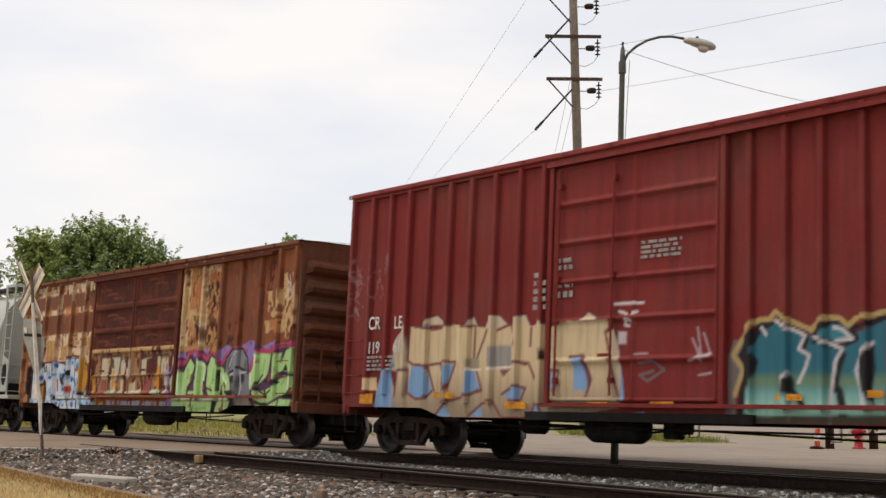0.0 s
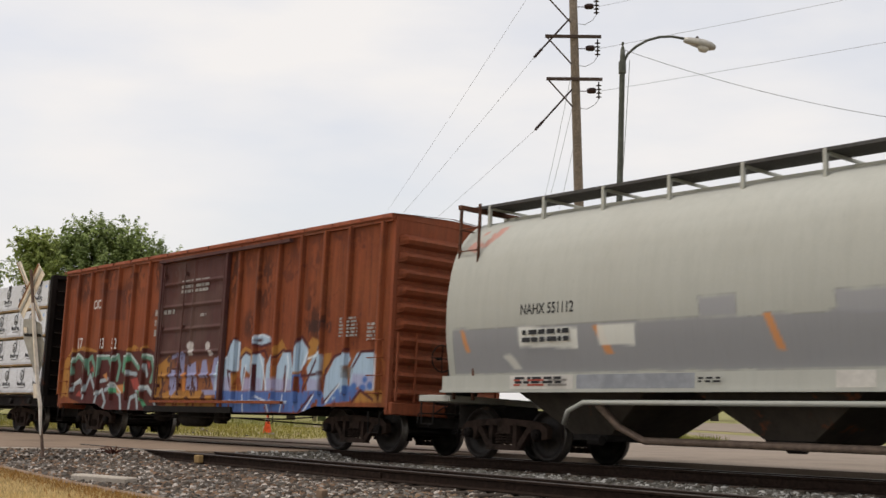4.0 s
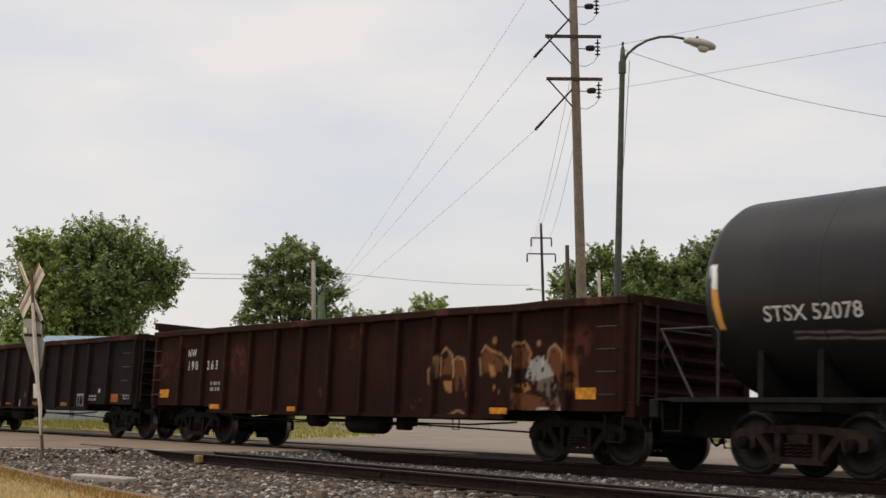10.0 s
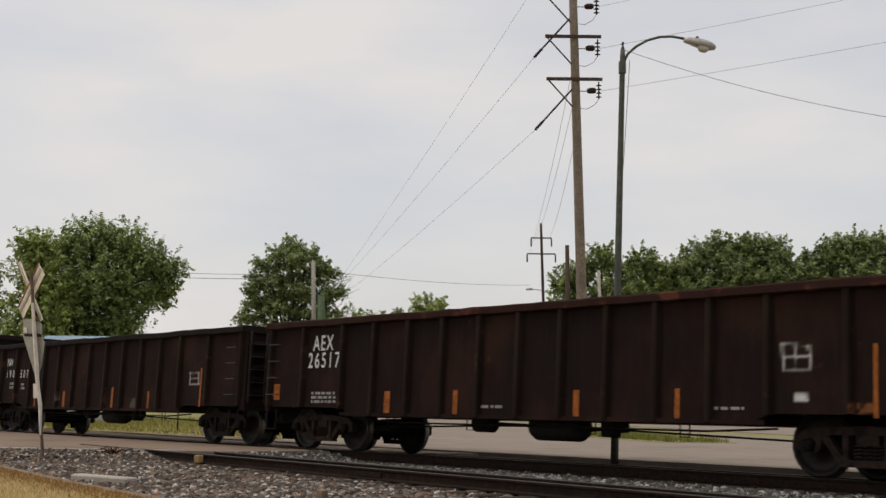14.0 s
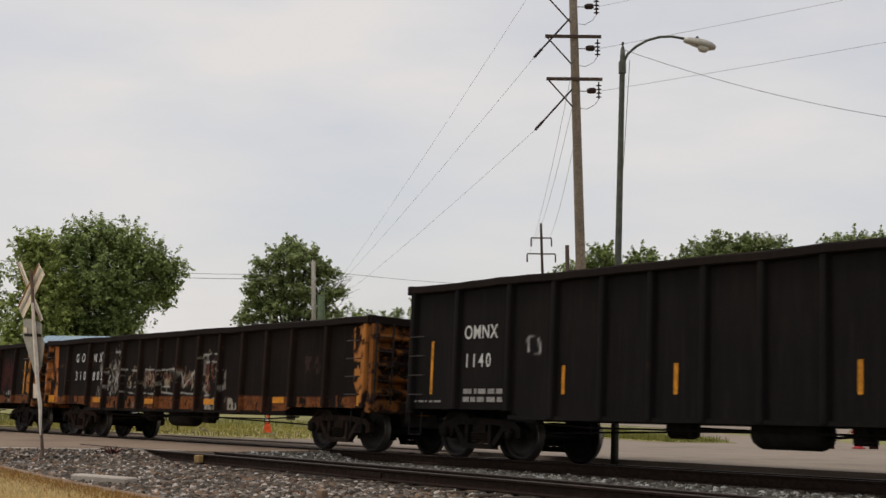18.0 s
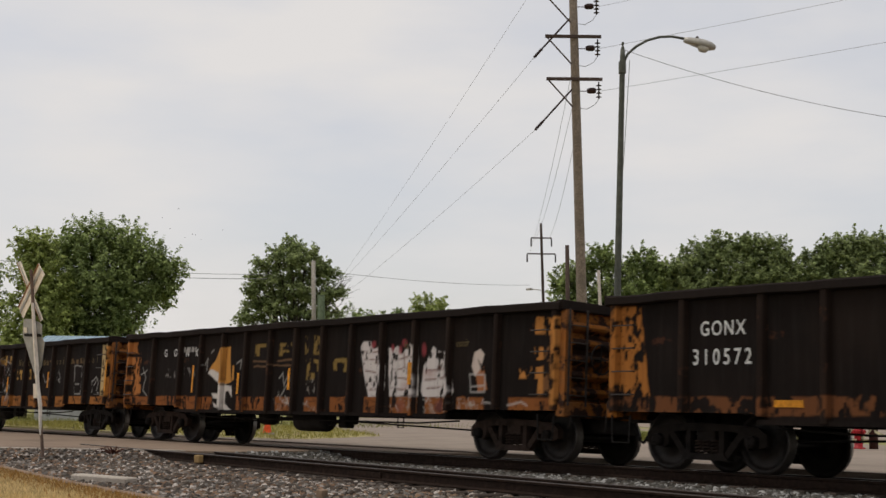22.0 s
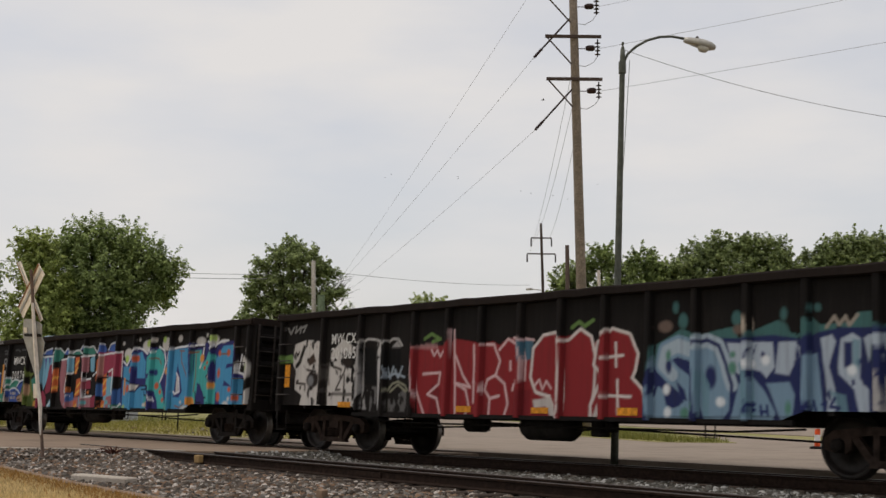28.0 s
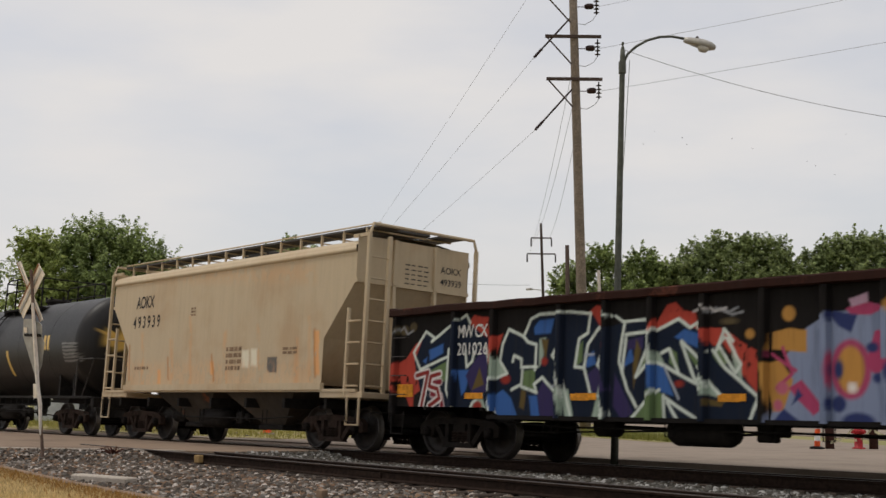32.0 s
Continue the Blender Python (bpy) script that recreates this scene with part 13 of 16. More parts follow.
def paint_beige(cv):
    c = [(0.414, 0.337, 0.234), (0.772, 0.35, 0.105), (0.85, 0.827, 0.665), (0.091, 0.091, 0.091), (0.723, 0.391, 0.184), (0.649, 0.317, 0.127), (0.603, 0.344, 0.169)]
    cv.poly([(1.37,3.2),(4.47,3.26),(5.35,1.24),(1.87,1.32)], c[0], 0.1, worn=0.3, soft=0.3)
    for p in ([(10.3,1.53),(10.49,1.53),(10.39,2.47),(10.2,2.48)],[(1.35,1.84),(1.48,1.84),(1.38,2.37),(1.25,2.37)],[(3.23,1.39),(3.41,1.38),(3.35,1.74),(3.17,1.74)],[(5.9,1.58),(6.06,1.58),(6.01,1.9),(5.85,1.9)]):
        cv.poly(p, c[1], 0.7, worn=0.1, soft=0.05)
    for p in ([(7.33,1.75),(7.63,1.74),(7.57,2.13),(7.28,2.14)],[(7.72,1.77),(7.99,1.76),(7.94,2.14),(7.67,2.15)]):
        cv.poly(p, c[2], 0.6, soft=0.08)
    cv.poly([(8.43,1.63),(8.83,1.62),(8.79,1.95),(8.39,1.95)], c[3], 0.9)
    cv.poly([(1.56,1.25),(10.42,1.22),(10.35,1.82),(1.42,1.99)], c[4], 0.2, worn=0.3, soft=0.2)
    for p in ([(3.68, 2.05),(3.8, 1.5)],[(5.9, 2.05),(6.08, 1.45)],[(10.2, 2.5),(10.33, 1.5)],[(1.5, 2.4),(1.62, 1.5)]):
        cv.stroke(p, 0.03, (0.42, 0.16, 0.035), 0.8, 0.05)
    for p in ([(3.92,1.24),(4.09,1.24),(3.89,2.51),(3.71,2.52)],[(4.93,1.24),(5.04,1.24),(4.76,3.04),(4.65,3.04)],[(6.56,1.23),(6.71,1.23),(6.52,2.62),(6.36,2.63)],[(8.06,1.23),(8.15,1.23),(7.97,2.69),(7.87,2.7)],[(9.55,1.23),(9.73,1.23),(9.61,2.32),(9.43,2.32)],[(10.1,1.22),(10.18,1.22),(10.01,2.79),(9.93,2.79)],[(2.37,1.25),(2.5,1.25),(2.24,2.71),(2.11,2.72)]):
        cv.poly(p, c[5], 0.4, worn=0.25, soft=0.12)
    cv.poly([(1.02,4.13),(10.17,3.51),(10.13,3.87),(0.94,4.6)], c[6], 0.3, worn=0.3, soft=0.25)


AMBER_BEIGE = []
STENCIL_BEIGE = [('AOKX', 1.74, 3.37, 0.44, 1.0), ('493939', 1.62, 2.85, 0.44, 1.5)]
BLOCK_BEIGE = [(6.58, 1.63, 0.69, 0.59, 4), (9.02, 1.97, 0.56, 0.18, 2), (4.74, 3.01, 0.23, 0.24, 3), (1.9, 1.72, 0.77, 0.12, 1)]


def paint_tankb(cv):
    c = [(0.725, 0.475, 0.121), (0.352, 0.338, 0.316)]
    for p in ([(12.81,2.28),(13,2.27),(12.85,3.01),(12.66,3.02)],[(10.04,2.45),(10.21,2.44),(10.11,2.87),(9.94,2.88)],[(10.29,2.44),(10.46,2.44),(10.37,2.86),(10.2,2.87)],[(7.2,1.72),(7.39,1.72),(7.19,2.49),(7,2.49)]):
        cv.poly(p, c[0], 0.9)
    for p in ([(11.34,2.58),(12.37,2.55),(12.36,2.6),(11.33,2.63)],[(11.36,2.48),(12.39,2.45),(12.38,2.5),(11.35,2.53)],[(11.38,2.38),(12.41,2.35),(12.4,2.4),(11.37,2.43)],[(11.4,2.28),(12.43,2.25),(12.42,2.3),(11.39,2.33)],[(11.42,2.18),(12.45,2.16),(12.44,2.21),(11.41,2.23)],[(11.45,2.08),(12.48,2.06),(12.46,2.11),(11.44,2.13)]):
        cv.poly(p, c[1], 0.6)


# ---- the train, front to rear ----
M_GALVDARK = simple("dark_handrail", (0.06, 0.055, 0.05), 0.55, 0.3, 0.3, 12.0, 0.1)
M_RUSTFRAME = simple("rusted_end_frame", (0.10, 0.042, 0.024), 0.8, 0.0, 0.5, 6.0, 0.3)
M_GRATE = simple("grey_grating", (0.085, 0.08, 0.075), 0.6, 0.4, 0.3, 20.0, 0.3)
M_BAY = steel("hopper_bay_grime", (0.05, 0.042, 0.034), 0.25, 0.5, 0.8, seed=31)
M_PIPE = simple("discharge_pipe_brown", (0.20, 0.145, 0.11), 0.6, 0.1, 0.3, 8.0, 0.2)
M_CB = steel("rusty_black_flat_car", (0.012, 0.010, 0.0095), 0.35, 0.4, 0.7, seed=41, rust_col=(0.035, 0.015, 0.009), dust=(0.03, 0.02, 0.016), gloss=0.05)
M_SIGNPALE = simple("pale_patch_paint", (0.60, 0.57, 0.52), 0.6, 0, 0.1, 9.0, 0.05)
M_PATCH = simple("grey_patch_paint", (0.27, 0.28, 0.30), 0.6, 0, 0.15, 5.0, 0.05)
M_REDTXT = simple("red_stencil", (0.45, 0.10, 0.07), 0.7, 0, 0.3, 25.0, 0.05)
M_LUMBER = simple("pale_sawn_lumber", (0.52, 0.36, 0.19), 0.8, 0, 0.25, 20.0, 0.3)
M_STRAP = simple("steel_strap", (0.34, 0.34, 0.34), 0.5, 0.5, 0.2)


def wrap_material():
    m, n, l, bsdf = mat_new("printed_plastic_wrap")
    v = coords(n, l)
    crease = noise_node(n, l, coords(n, l, (0, 0, 0), (1.2, 1.2, 3.0)), 5.0, 7.0, 0.65)
    stain = noise_node(n, l, v, 0.8, 4.0)
    col = mix_node(n, l, ramp_node(n, l, stain, 0.4, 0.75, 0, 0.5), (0.62, 0.625, 0.64), (0.52, 0.52, 0.53))
    at = n.new("ShaderNodeAttribute")
    at.attribute_name = "paint"
    ac = n.new("ShaderNodeAttribute")
    ac.attribute_name = "cover"
    col = mix_node(n, l, ac.outputs["Fac"], col, at.outputs["Color"])
    l.new(col, bsdf.inputs["Base Color"])
    bsdf.inputs["Roughness"].default_value = 0.42
    bump_node(n, l, crease, 0.6, 0.03, bsdf)
    return m


M_WRAP = wrap_material()
AMB, AMB2 = (0.60, 0.22, 0.02), (0.40, 0.15, 0.02)


def dress(car, L, amber, words, blocks, y=-1.462, mat=None, word_mat=None, amber_mat=None, on_posts=False):
    """Reflectors, stencilled words and small print on a car's near side."""
    reflectors(car, L, amber, amber_mat or M_AMBER_DIRTY, y + 0.001, on_posts)
    stencil(car, L, words, word_mat or M_WHITE, y - 0.002)
    for k, (x, z, w, h, rows) in enumerate(blocks):
        text_bars(car, x - L / 2, z, w, h, rows, mat or M_DIMWHITE, y - 0.002, seed=k + 1)


# red high box car
cv = Canvas(1, 0.012)
paint_red(cv)
m_red = steel("oxide_red_paint", (0.19, 0.024, 0.021), 0.04, 0.45, 0.55, seed=1, dusty=0.12)
car = boxcar(-21.13, -5.6, 5.30, m_red, cv, "tall oxide red box car with bright sprayed forms low down", (6.0, 9.5),
             [0.08, 0.75, 1.35, 1.95, 2.6, 3.2, 3.8, 4.45, 5.1, 5.7, 10.0, 10.6, 11.2, 11.85, 12.5, 13.1, 13.75, 14.4, 15.45], m_red, m_red, m_red, seed=1, res=0.031)
dress(car, 15.53, AMBER_RED, STENCIL_RED, BLOCK_RED, -1.53)
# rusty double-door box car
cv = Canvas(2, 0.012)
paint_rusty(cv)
m_rusty = steel("peeling_tan_paint", (0.24, 0.085, 0.04), 0.62, 0.4, 0.75, seed=2, rust_col=(0.085, 0.020, 0.009), dusty=0.8, dust=(0.23, 0.065, 0.024), hard=0.20, rust_scale=2.4, soot=0.5, tall=0.40)
m_rusty_end = steel("rusted_brown_end", (0.15, 0.052, 0.027), 0.42, 0.5, 0.8, seed=3)
m_rusty_door = steel("rusted_door", (0.105, 0.026, 0.015), 0.6, 0.5, 0.8, seed=4, rust_col=(0.034, 0.011, 0.007), dusty=0.35, dust=(0.20, 0.065, 0.027), soot=0.5, hard=0.22, rust_scale=1.6, tall=2.6)
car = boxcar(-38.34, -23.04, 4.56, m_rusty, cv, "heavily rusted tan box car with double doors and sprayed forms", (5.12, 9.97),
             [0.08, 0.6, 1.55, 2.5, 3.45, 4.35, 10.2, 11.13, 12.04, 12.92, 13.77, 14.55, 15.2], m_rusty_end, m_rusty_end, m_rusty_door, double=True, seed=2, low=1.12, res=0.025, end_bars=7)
dress(car, 15.3, AMBER_RUSTY, STENCIL_RUSTY, BLOCK_RUSTY, -1.53, word_mat=M_BLACKTXT)
# grey long hopper
cv = Canvas(3)
paint_grey(cv)
m_grey = steel("pale_grey_hopper_paint", (0.43, 0.43, 0.385), 0.0, 0.10, 0.5, seed=5, dusty=0.12, dust=(0.34, 0.31, 0.26), soot=0.05, grain=0.1, bump=0.06)
car = hopper_round(-58.9, -39.4, m_grey, cv, "long pale grey covered hopper with patched paint", seed=3)
dress(car, 19.5, AMBER_GREY, STENCIL_GREY, BLOCK_GREY, -1.56, mat=M_BLACKTXT, word_mat=M_BLACKTXT)
# brown box car
cv = Canvas(4, 0.012)
paint_brown(cv)
m_brown = steel("rust_brown_paint", (0.225, 0.060, 0.024), 0.30, 0.75, 0.6, seed=6, dusty=0.2, dust=(0.30, 0.11, 0.04), rust_col=(0.085, 0.024, 0.012), soot=0.45)
m_brown_end = steel("rust_brown_end", (0.25, 0.07, 0.032), 0.2, 0.4, 0.6, seed=7)
m_plum = steel("plum_door_paint", (0.085, 0.035, 0.032), 0.1, 0.3, 0.6, seed=8)
car = boxcar(-75.65, -59.92, 4.78, m_brown, cv, "rust brown box car with blue and green sprayed forms", (6.15, 9.3),
             [0.08, 0.9, 1.75, 2.6, 3.5, 4.4, 5.3, 9.9, 10.75, 11.6, 12.5, 13.4, 14.3, 15.42], m_brown_end, m_brown_end, m_plum, seed=4, res=0.031, end_bars=10)
dress(car, 15.73, AMBER_BROWN, STENCIL_BROWN, BLOCK_BROWN, -1.53)
# flat car and its lumber
car = centerbeam(-99.55, -76.65, "rusty black centre-beam flat car loaded with lumber", seed=5)
CB_AT = (-99.55 - 76.65) / 2
tiers = [(1.11, 1.96), (1.985, 2.83), (2.855, 3.70), (3.725, 4.58)]
# where the bundles of each tier meet, and the first printed mark on each
cuts = [[-99.19, -92.34, -89.68, -86.98, -84.53, -82.16, -77.05], [-99.19, -93.83, -90.04, -87.0, -82.18, -77.05], [-99.19, -93.74, -89.91, -87.0, -82.19, -77.05], [-99.19, -93.68, -89.97, -86.9, -82.13, -77.05]]
firsts = [[-98.28, -91.55, -88.97, -85.76, -83.62, -80.97], [-98.53, -92.72, -88.7, -85.8, -81.77], [-98.56, -92.58, -88.84, -86.55, -81.88], [-98.86, -93.36, -88.63, -86.15, -81.47]]
for ti, (z0, z1) in enumerate(tiers):
    for k, first in enumerate(firsts[ti]):
        for near in (True, False):
            lumber_bundle(cuts[ti][k] + 0.012, cuts[ti][k + 1] - 0.012, z0, z1, near, ti * 10 + k, CB_AT, first)
# black tank car
cv = Canvas(6)
paint_tank(cv)
m_tank = steel("black_tank_paint", (0.0105, 0.0098, 0.0095), 0.03, 0.3, 0.36, seed=9, dust=(0.035, 0.028, 0.023), dusty=0.35, gloss=0.3)
car = tank_car(-113.05, -100.0, -101.94, -110.75, 1.52, 2.68, m_tank, cv, "black tank car with white printing and a railed walkway", (-112.45, -100.6), (-107.75, -105.6), seed=6)

for body, x, z, size in STENCIL_TANK:
    on_shell(car, body, x - 6.525, z, size, M_WHITE if size > 0.25 else M_DIMWHITE, 1.52, 2.68)

m_g_brown = steel("brown_gondola_paint", (0.024, 0.0095, 0.0075), 0.22, 0.45, 0.7, seed=11, rust_col=(0.045, 0.016, 0.010), dust=(0.052, 0.02, 0.013), dusty=0.6, gloss=0.05)
m_g_black = steel("black_gondola_paint", (0.0112, 0.0098, 0.0092), 0.08, 0.4, 0.6, seed=12, rust_col=(0.026, 0.012, 0.008), dust=(0.020, 0.016, 0.014), dusty=0.35, gloss=0.05)
m_g_dark = steel("dark_brown_gondola_paint", (0.0145, 0.0085, 0.0072), 0.15, 0.45, 0.65, seed=13, rust_col=(0.034, 0.014, 0.009), dust=(0.042, 0.019, 0.013), dusty=0.65, gloss=0.05)
m_cap = steel("rusty_top_chord", (0.03, 0.013, 0.010), 0.4, 0.3, 0.7, seed=14, rust_col=(0.055, 0.02, 0.013), dust=(0.04, 0.03, 0.025), gloss=0.05)
m_capdark = steel("dark_top_chord", (0.016, 0.012, 0.0105), 0.15, 0.3, 0.7, seed=15, rust_col=(0.035, 0.016, 0.01), dust=(0.026, 0.017, 0.013), dusty=0.4, gloss=0.05)
m_gonx = steel("black_over_orange_paint", (0.0105, 0.0077, 0.0065), 0.12, 0.4, 0.65, seed=16, rust_col=(0.04, 0.016, 0.009), dust=(0.026, 0.017, 0.013), dusty=0.4, gloss=0.05)
m_orange_end = steel("scuffed_orange_paint", (0.30, 0.10, 0.014), 0.56, 0.5, 0.7, seed=17, rust_col=(0.028, 0.014, 0.010), rust_scale=2.6, soot=0.5)
m_end_rust = steel("scuffed_orange_end_ribs", (0.26, 0.09, 0.014), 0.72, 0.5, 0.8, seed=19, rust_col=(0.020, 0.011, 0.008), rust_scale=2.8, soot=0.6, gloss=0.05)
m_post = steel("rust_edged_post_paint", (0.018, 0.0115, 0.0088), 0.35, 0.5, 0.7, seed=21, rust_col=(0.042, 0.019, 0.011), dust=(0.036, 0.024, 0.017), dusty=0.5, gloss=0.05)
FLEET = [
    (-129.65, -113.5, 2.70, m_g_brown, None, "rust brown gondola car with faded yellow sprayed forms", paint_g_a, AMBER_G_A, STENCIL_G_A, BLOCK_G_A),
    (-146.87, -130.6, 2.69, m_g_black, None, "black gondola car with white stencils and amber reflectors", paint_g_b, AMBER_G_B, STENCIL_G_B, BLOCK_G_B),
    (-163.95, -147.8, 2.69, m_g_dark, None, "dark brown gondola car with white stencils and amber strips", paint_g_c, AMBER_G_C, STENCIL_G_C, BLOCK_G_C),
    (-181.0, -164.95, 2.69, m_g_dark, None, "dark brown gondola car with worn white stencils", paint_g_d, AMBER_G_D, STENCIL_G_D, BLOCK_G_D),
    (-198.7, -182.5, 3.18, m_g_black, None, "taller black gondola car with upright amber strips", paint_g_e, AMBER_G_E, STENCIL_G_E, BLOCK_G_E),
    (-216.05, -199.95, 2.69, m_gonx, m_orange_end, "black gondola car with scuffed orange ends and sill", paint_g_f, AMBER_G_F, STENCIL_G_F, BLOCK_G_F),
    (-233.15, -217.0, 2.69, m_gonx, m_orange_end, "black gondola car with orange ends and rust streaks", paint_g_g, AMBER_G_G, STENCIL_G_G, BLOCK_G_G),
    (-250.4, -234.2, 2.69, m_gonx, m_orange_end, "black gondola car with orange ends under white and yellow sprayed forms", paint_g_h, AMBER_G_H, STENCIL_G_H, BLOCK_G_H),
    (-267.6, -251.4, 2.69, m_gonx, m_orange_end, "black gondola car with a peeling orange sill and pale scribbles", paint_g_i, AMBER_G_I, STENCIL_G_I, BLOCK_G_I),
    (-284.7, -268.5, 2.72, m_gonx, m_orange_end, "black gondola car with tan ends and blue scribbles", paint_g_j, AMBER_G_J, STENCIL_G_J, BLOCK_G_J),
    (-301.85, -285.65, 2.86, m_g_black, None, "black gondola car covered in red and pale blue sprayed forms", paint_g_k, AMBER_G_K, STENCIL_G_K, BLOCK_G_K),
    (-319.15, -302.95, 2.84, m_g_black, None, "black gondola car covered in turquoise and orange sprayed forms", paint_g_l, AMBER_G_L, STENCIL_G_L, BLOCK_G_L),
    (-336.4, -320.2, 2.78, m_g_black, None, "black gondola car covered in many-coloured sprayed forms", paint_g_m, AMBER_G_M, STENCIL_G_M, BLOCK_G_M),
]
# side posts of each gondola, from its rear end
EVEN = [5.05 + 1.03 * k for k in range(9)]
POSTS = [[1.44, 2.56, 3.61, 4.7, 5.78, 6.79, 7.87, 9.0, 10.16, 11.29, 12.32, 13.51, 14.75]] + [[1.44, 2.88, 3.95] + EVEN + [14.57]] * 2 + [[1.2, 2.43, 3.54, 4.61] + [5.64 + 1.05 * k for k in range(8)] + [14.4]] + [
    [1.44, 2.85, 3.95] + EVEN + [14.57]] + [[1.53, 2.96, 4.0] + EVEN + [14.6]] * 3 + [[1.5, 3.06, 4.11] + [5.16 + 1.03 * k for k in range(9)] + [14.7], [1.6, 3.09, 4.15, 5.2] + [6.2 + 1.02 * k for k in range(8)] + [14.7],
    [1.73, 3.05, 3.88, 4.8, 5.8, 6.72, 7.75, 8.73, 9.72, 10.66, 11.57, 12.5, 13.5, 14.6], [1.55, 3.07, 4.11, 5.22] + [6.2 + 1.02 * k for k in range(9)] + [15.5], [1.91, 2.97, 4.64, 5.67, 6.63, 7.65, 8.72, 9.73, 10.65, 11.6, 12.54, 13.5, 14.6]]
for i, (r0, r1, top, mt, em, lab, paint, amber, words, blocks) in enumerate(FLEET):
    cv = Canvas(50 + i, 0.012 if i > 9 else 0.03)
    paint(cv)
    car = gondola(r0, r1, top, mt, cv, lab, POSTS[i], end_mat=em, rib_mat=m_end_rust if em else None, cap_mat=m_cap if i < 3 or i == 12 else m_capdark, seed=20 + i, tall_end=0.22 if i == 0 else 0.0,
                  res=0.024 if i > 9 else 0.028 if i > 4 else 0.036 if i == 0 else 0.048, belly_end=0.86 if i < 10 else 0.90, rust_truck=i in (2, 5, 7, 10),
                  post_mat=m_post if i in (1, 2, 3, 5, 6, 7, 8, 9) else None)
    dress(car, r1 - r0, amber, words, blocks, amber_mat=M_AMBER_DULL if i in (1, 2, 3) else None, on_posts=i in (7, 8, 9))
    if i == 11:
        lettering(car, "BLOCKIE", 0.39 - (r1 - r0) / 2, top - 0.13, 0.165, M_DIMWHITE, -1.60, stretch=1.15)
cv = Canvas(7)
paint_beige(cv)
m_beige = steel("beige_hopper_paint", (0.50, 0.405, 0.275), 0.04, 0.12, 0.6, seed=18, dusty=0.45, dust=(0.40, 0.25, 0.13), soot=0.08, grain=0.12, bump=0.06)
hopper = car = hopper_flat(-349.3, -337.3, m_beige, cv, "weathered beige covered hopper with ladders and roof walkway", seed=8)
dress(car, 12.0, AMBER_BEIGE, STENCIL_BEIGE, BLOCK_BEIGE, -1.505, mat=simple("faded_brown_print", (0.24, 0.16, 0.10), 0.8), word_mat=M_BLACKTXT)
for body, y, z in (("AOKX", 0.72, 3.86), ("493939", 0.72, 3.60)):
    lettering(hopper, body, 0, 0, 0.20, M_BLACKTXT, 0, face=pose(5.624, y, z, 90, 0, 90))
for k in range(5):
    bm = bmesh.new()
    for q in range(4):
        box(bm, 5.623, 5.626, -0.25 + q * 0.17, -0.12 + q * 0.17 - 0.03 * ((k + q) % 2), 3.92 - k * 0.10, 3.945 - k * 0.10)
    part("data_line", bm, M_GALVDARK, hopper)
cv = Canvas(8)
paint_tankb(cv)
car = tank_car(-363.6, -350.0, -352.3, -361.3, 1.50, 2.60, m_tank, cv, "black tank car with amber and white strips", (-362.8, -350.8), (-358.2, -355.2), seed=9, fine=0.6)
# ---- beyond the line: lamps, poles, wires ----
M_WIRE = simple("dark_wire", (0.30, 0.30, 0.30), 0.6)
M_INSUL = simple("brown_insulator", (0.035, 0.018, 0.015), 0.35)
M_ARM = simple("crossarm_timber", (0.085, 0.06, 0.048), 0.9, 0, 0.3, 12.0, 0.3)
M_LAMPHEAD = simple("lamp_head_grey", (0.44, 0.42, 0.38), 0.45, 0.2, 0.15, 12.0, 0.1)
M_LENS = simple("lamp_lens", (0.55, 0.53, 0.48), 0.2, 0.0, 0.1, 12.0, 0.02)

lamp = empty("street_lamp", pose(-16.848, 1.965, 0.039) @ Matrix.Scale(0.9, 4), "tall dark steel street lamp with a grey cobra head", "street lamp")
bm = bmesh.new()
tube(bm, [(-0.01, 0, -0.40), (0.09, 0, 3.0), (0.20, 0, 6.0), (0.30, 0, 8.72), (0.305, 0, 8.9)], [0.085, 0.078, 0.068, 0.058, 0.05], 12)
part("post", bm, M_LAMPPOLE, lamp, smooth=True)
bm = bmesh.new()
lathe(bm, [(0.0, 9.08), (0.02, 9.07), (0.035, 9.02), (0.015, 8.98), (0.04, 8.94), (0.04, 8.9)], 10, 'z', (0.305, 0, 0))
part("finial", bm, M_LAMPPOLE, lamp)
bm = bmesh.new()
lathe(bm, [(0.075, 8.35), (0.085, 8.36), (0.085, 8.62), (0.075, 8.63)], 12, 'z', (0.29, 0, 0))
part("arm_clamp", bm, M_LAMPPOLE, lamp)
ARM = [(0.31, 0.03, 8.62), (0.36, 0.10, 8.80), (0.48, 0.25, 8.98), (0.64, 0.44, 9.12), (0.82, 0.65, 9.20), (1.00, 0.86, 9.21), (1.18, 1.08, 9.16)]
bm = bmesh.new()
tube(bm, ARM, 0.030, 8)
part("arm", bm, M_LAMPPOLE, lamp, smooth=True)
head_m = Matrix.Translation((1.16, 1.06, 9.15)) @ Matrix(((0.64, -0.77, 0, 0), (0.77, 0.64, 0, 0), (0, 0, 1, 0), (0, 0, 0, 1))) @ pose(0, 0, 0, 0, 13, 0)
bm = bmesh.new()
rings = []
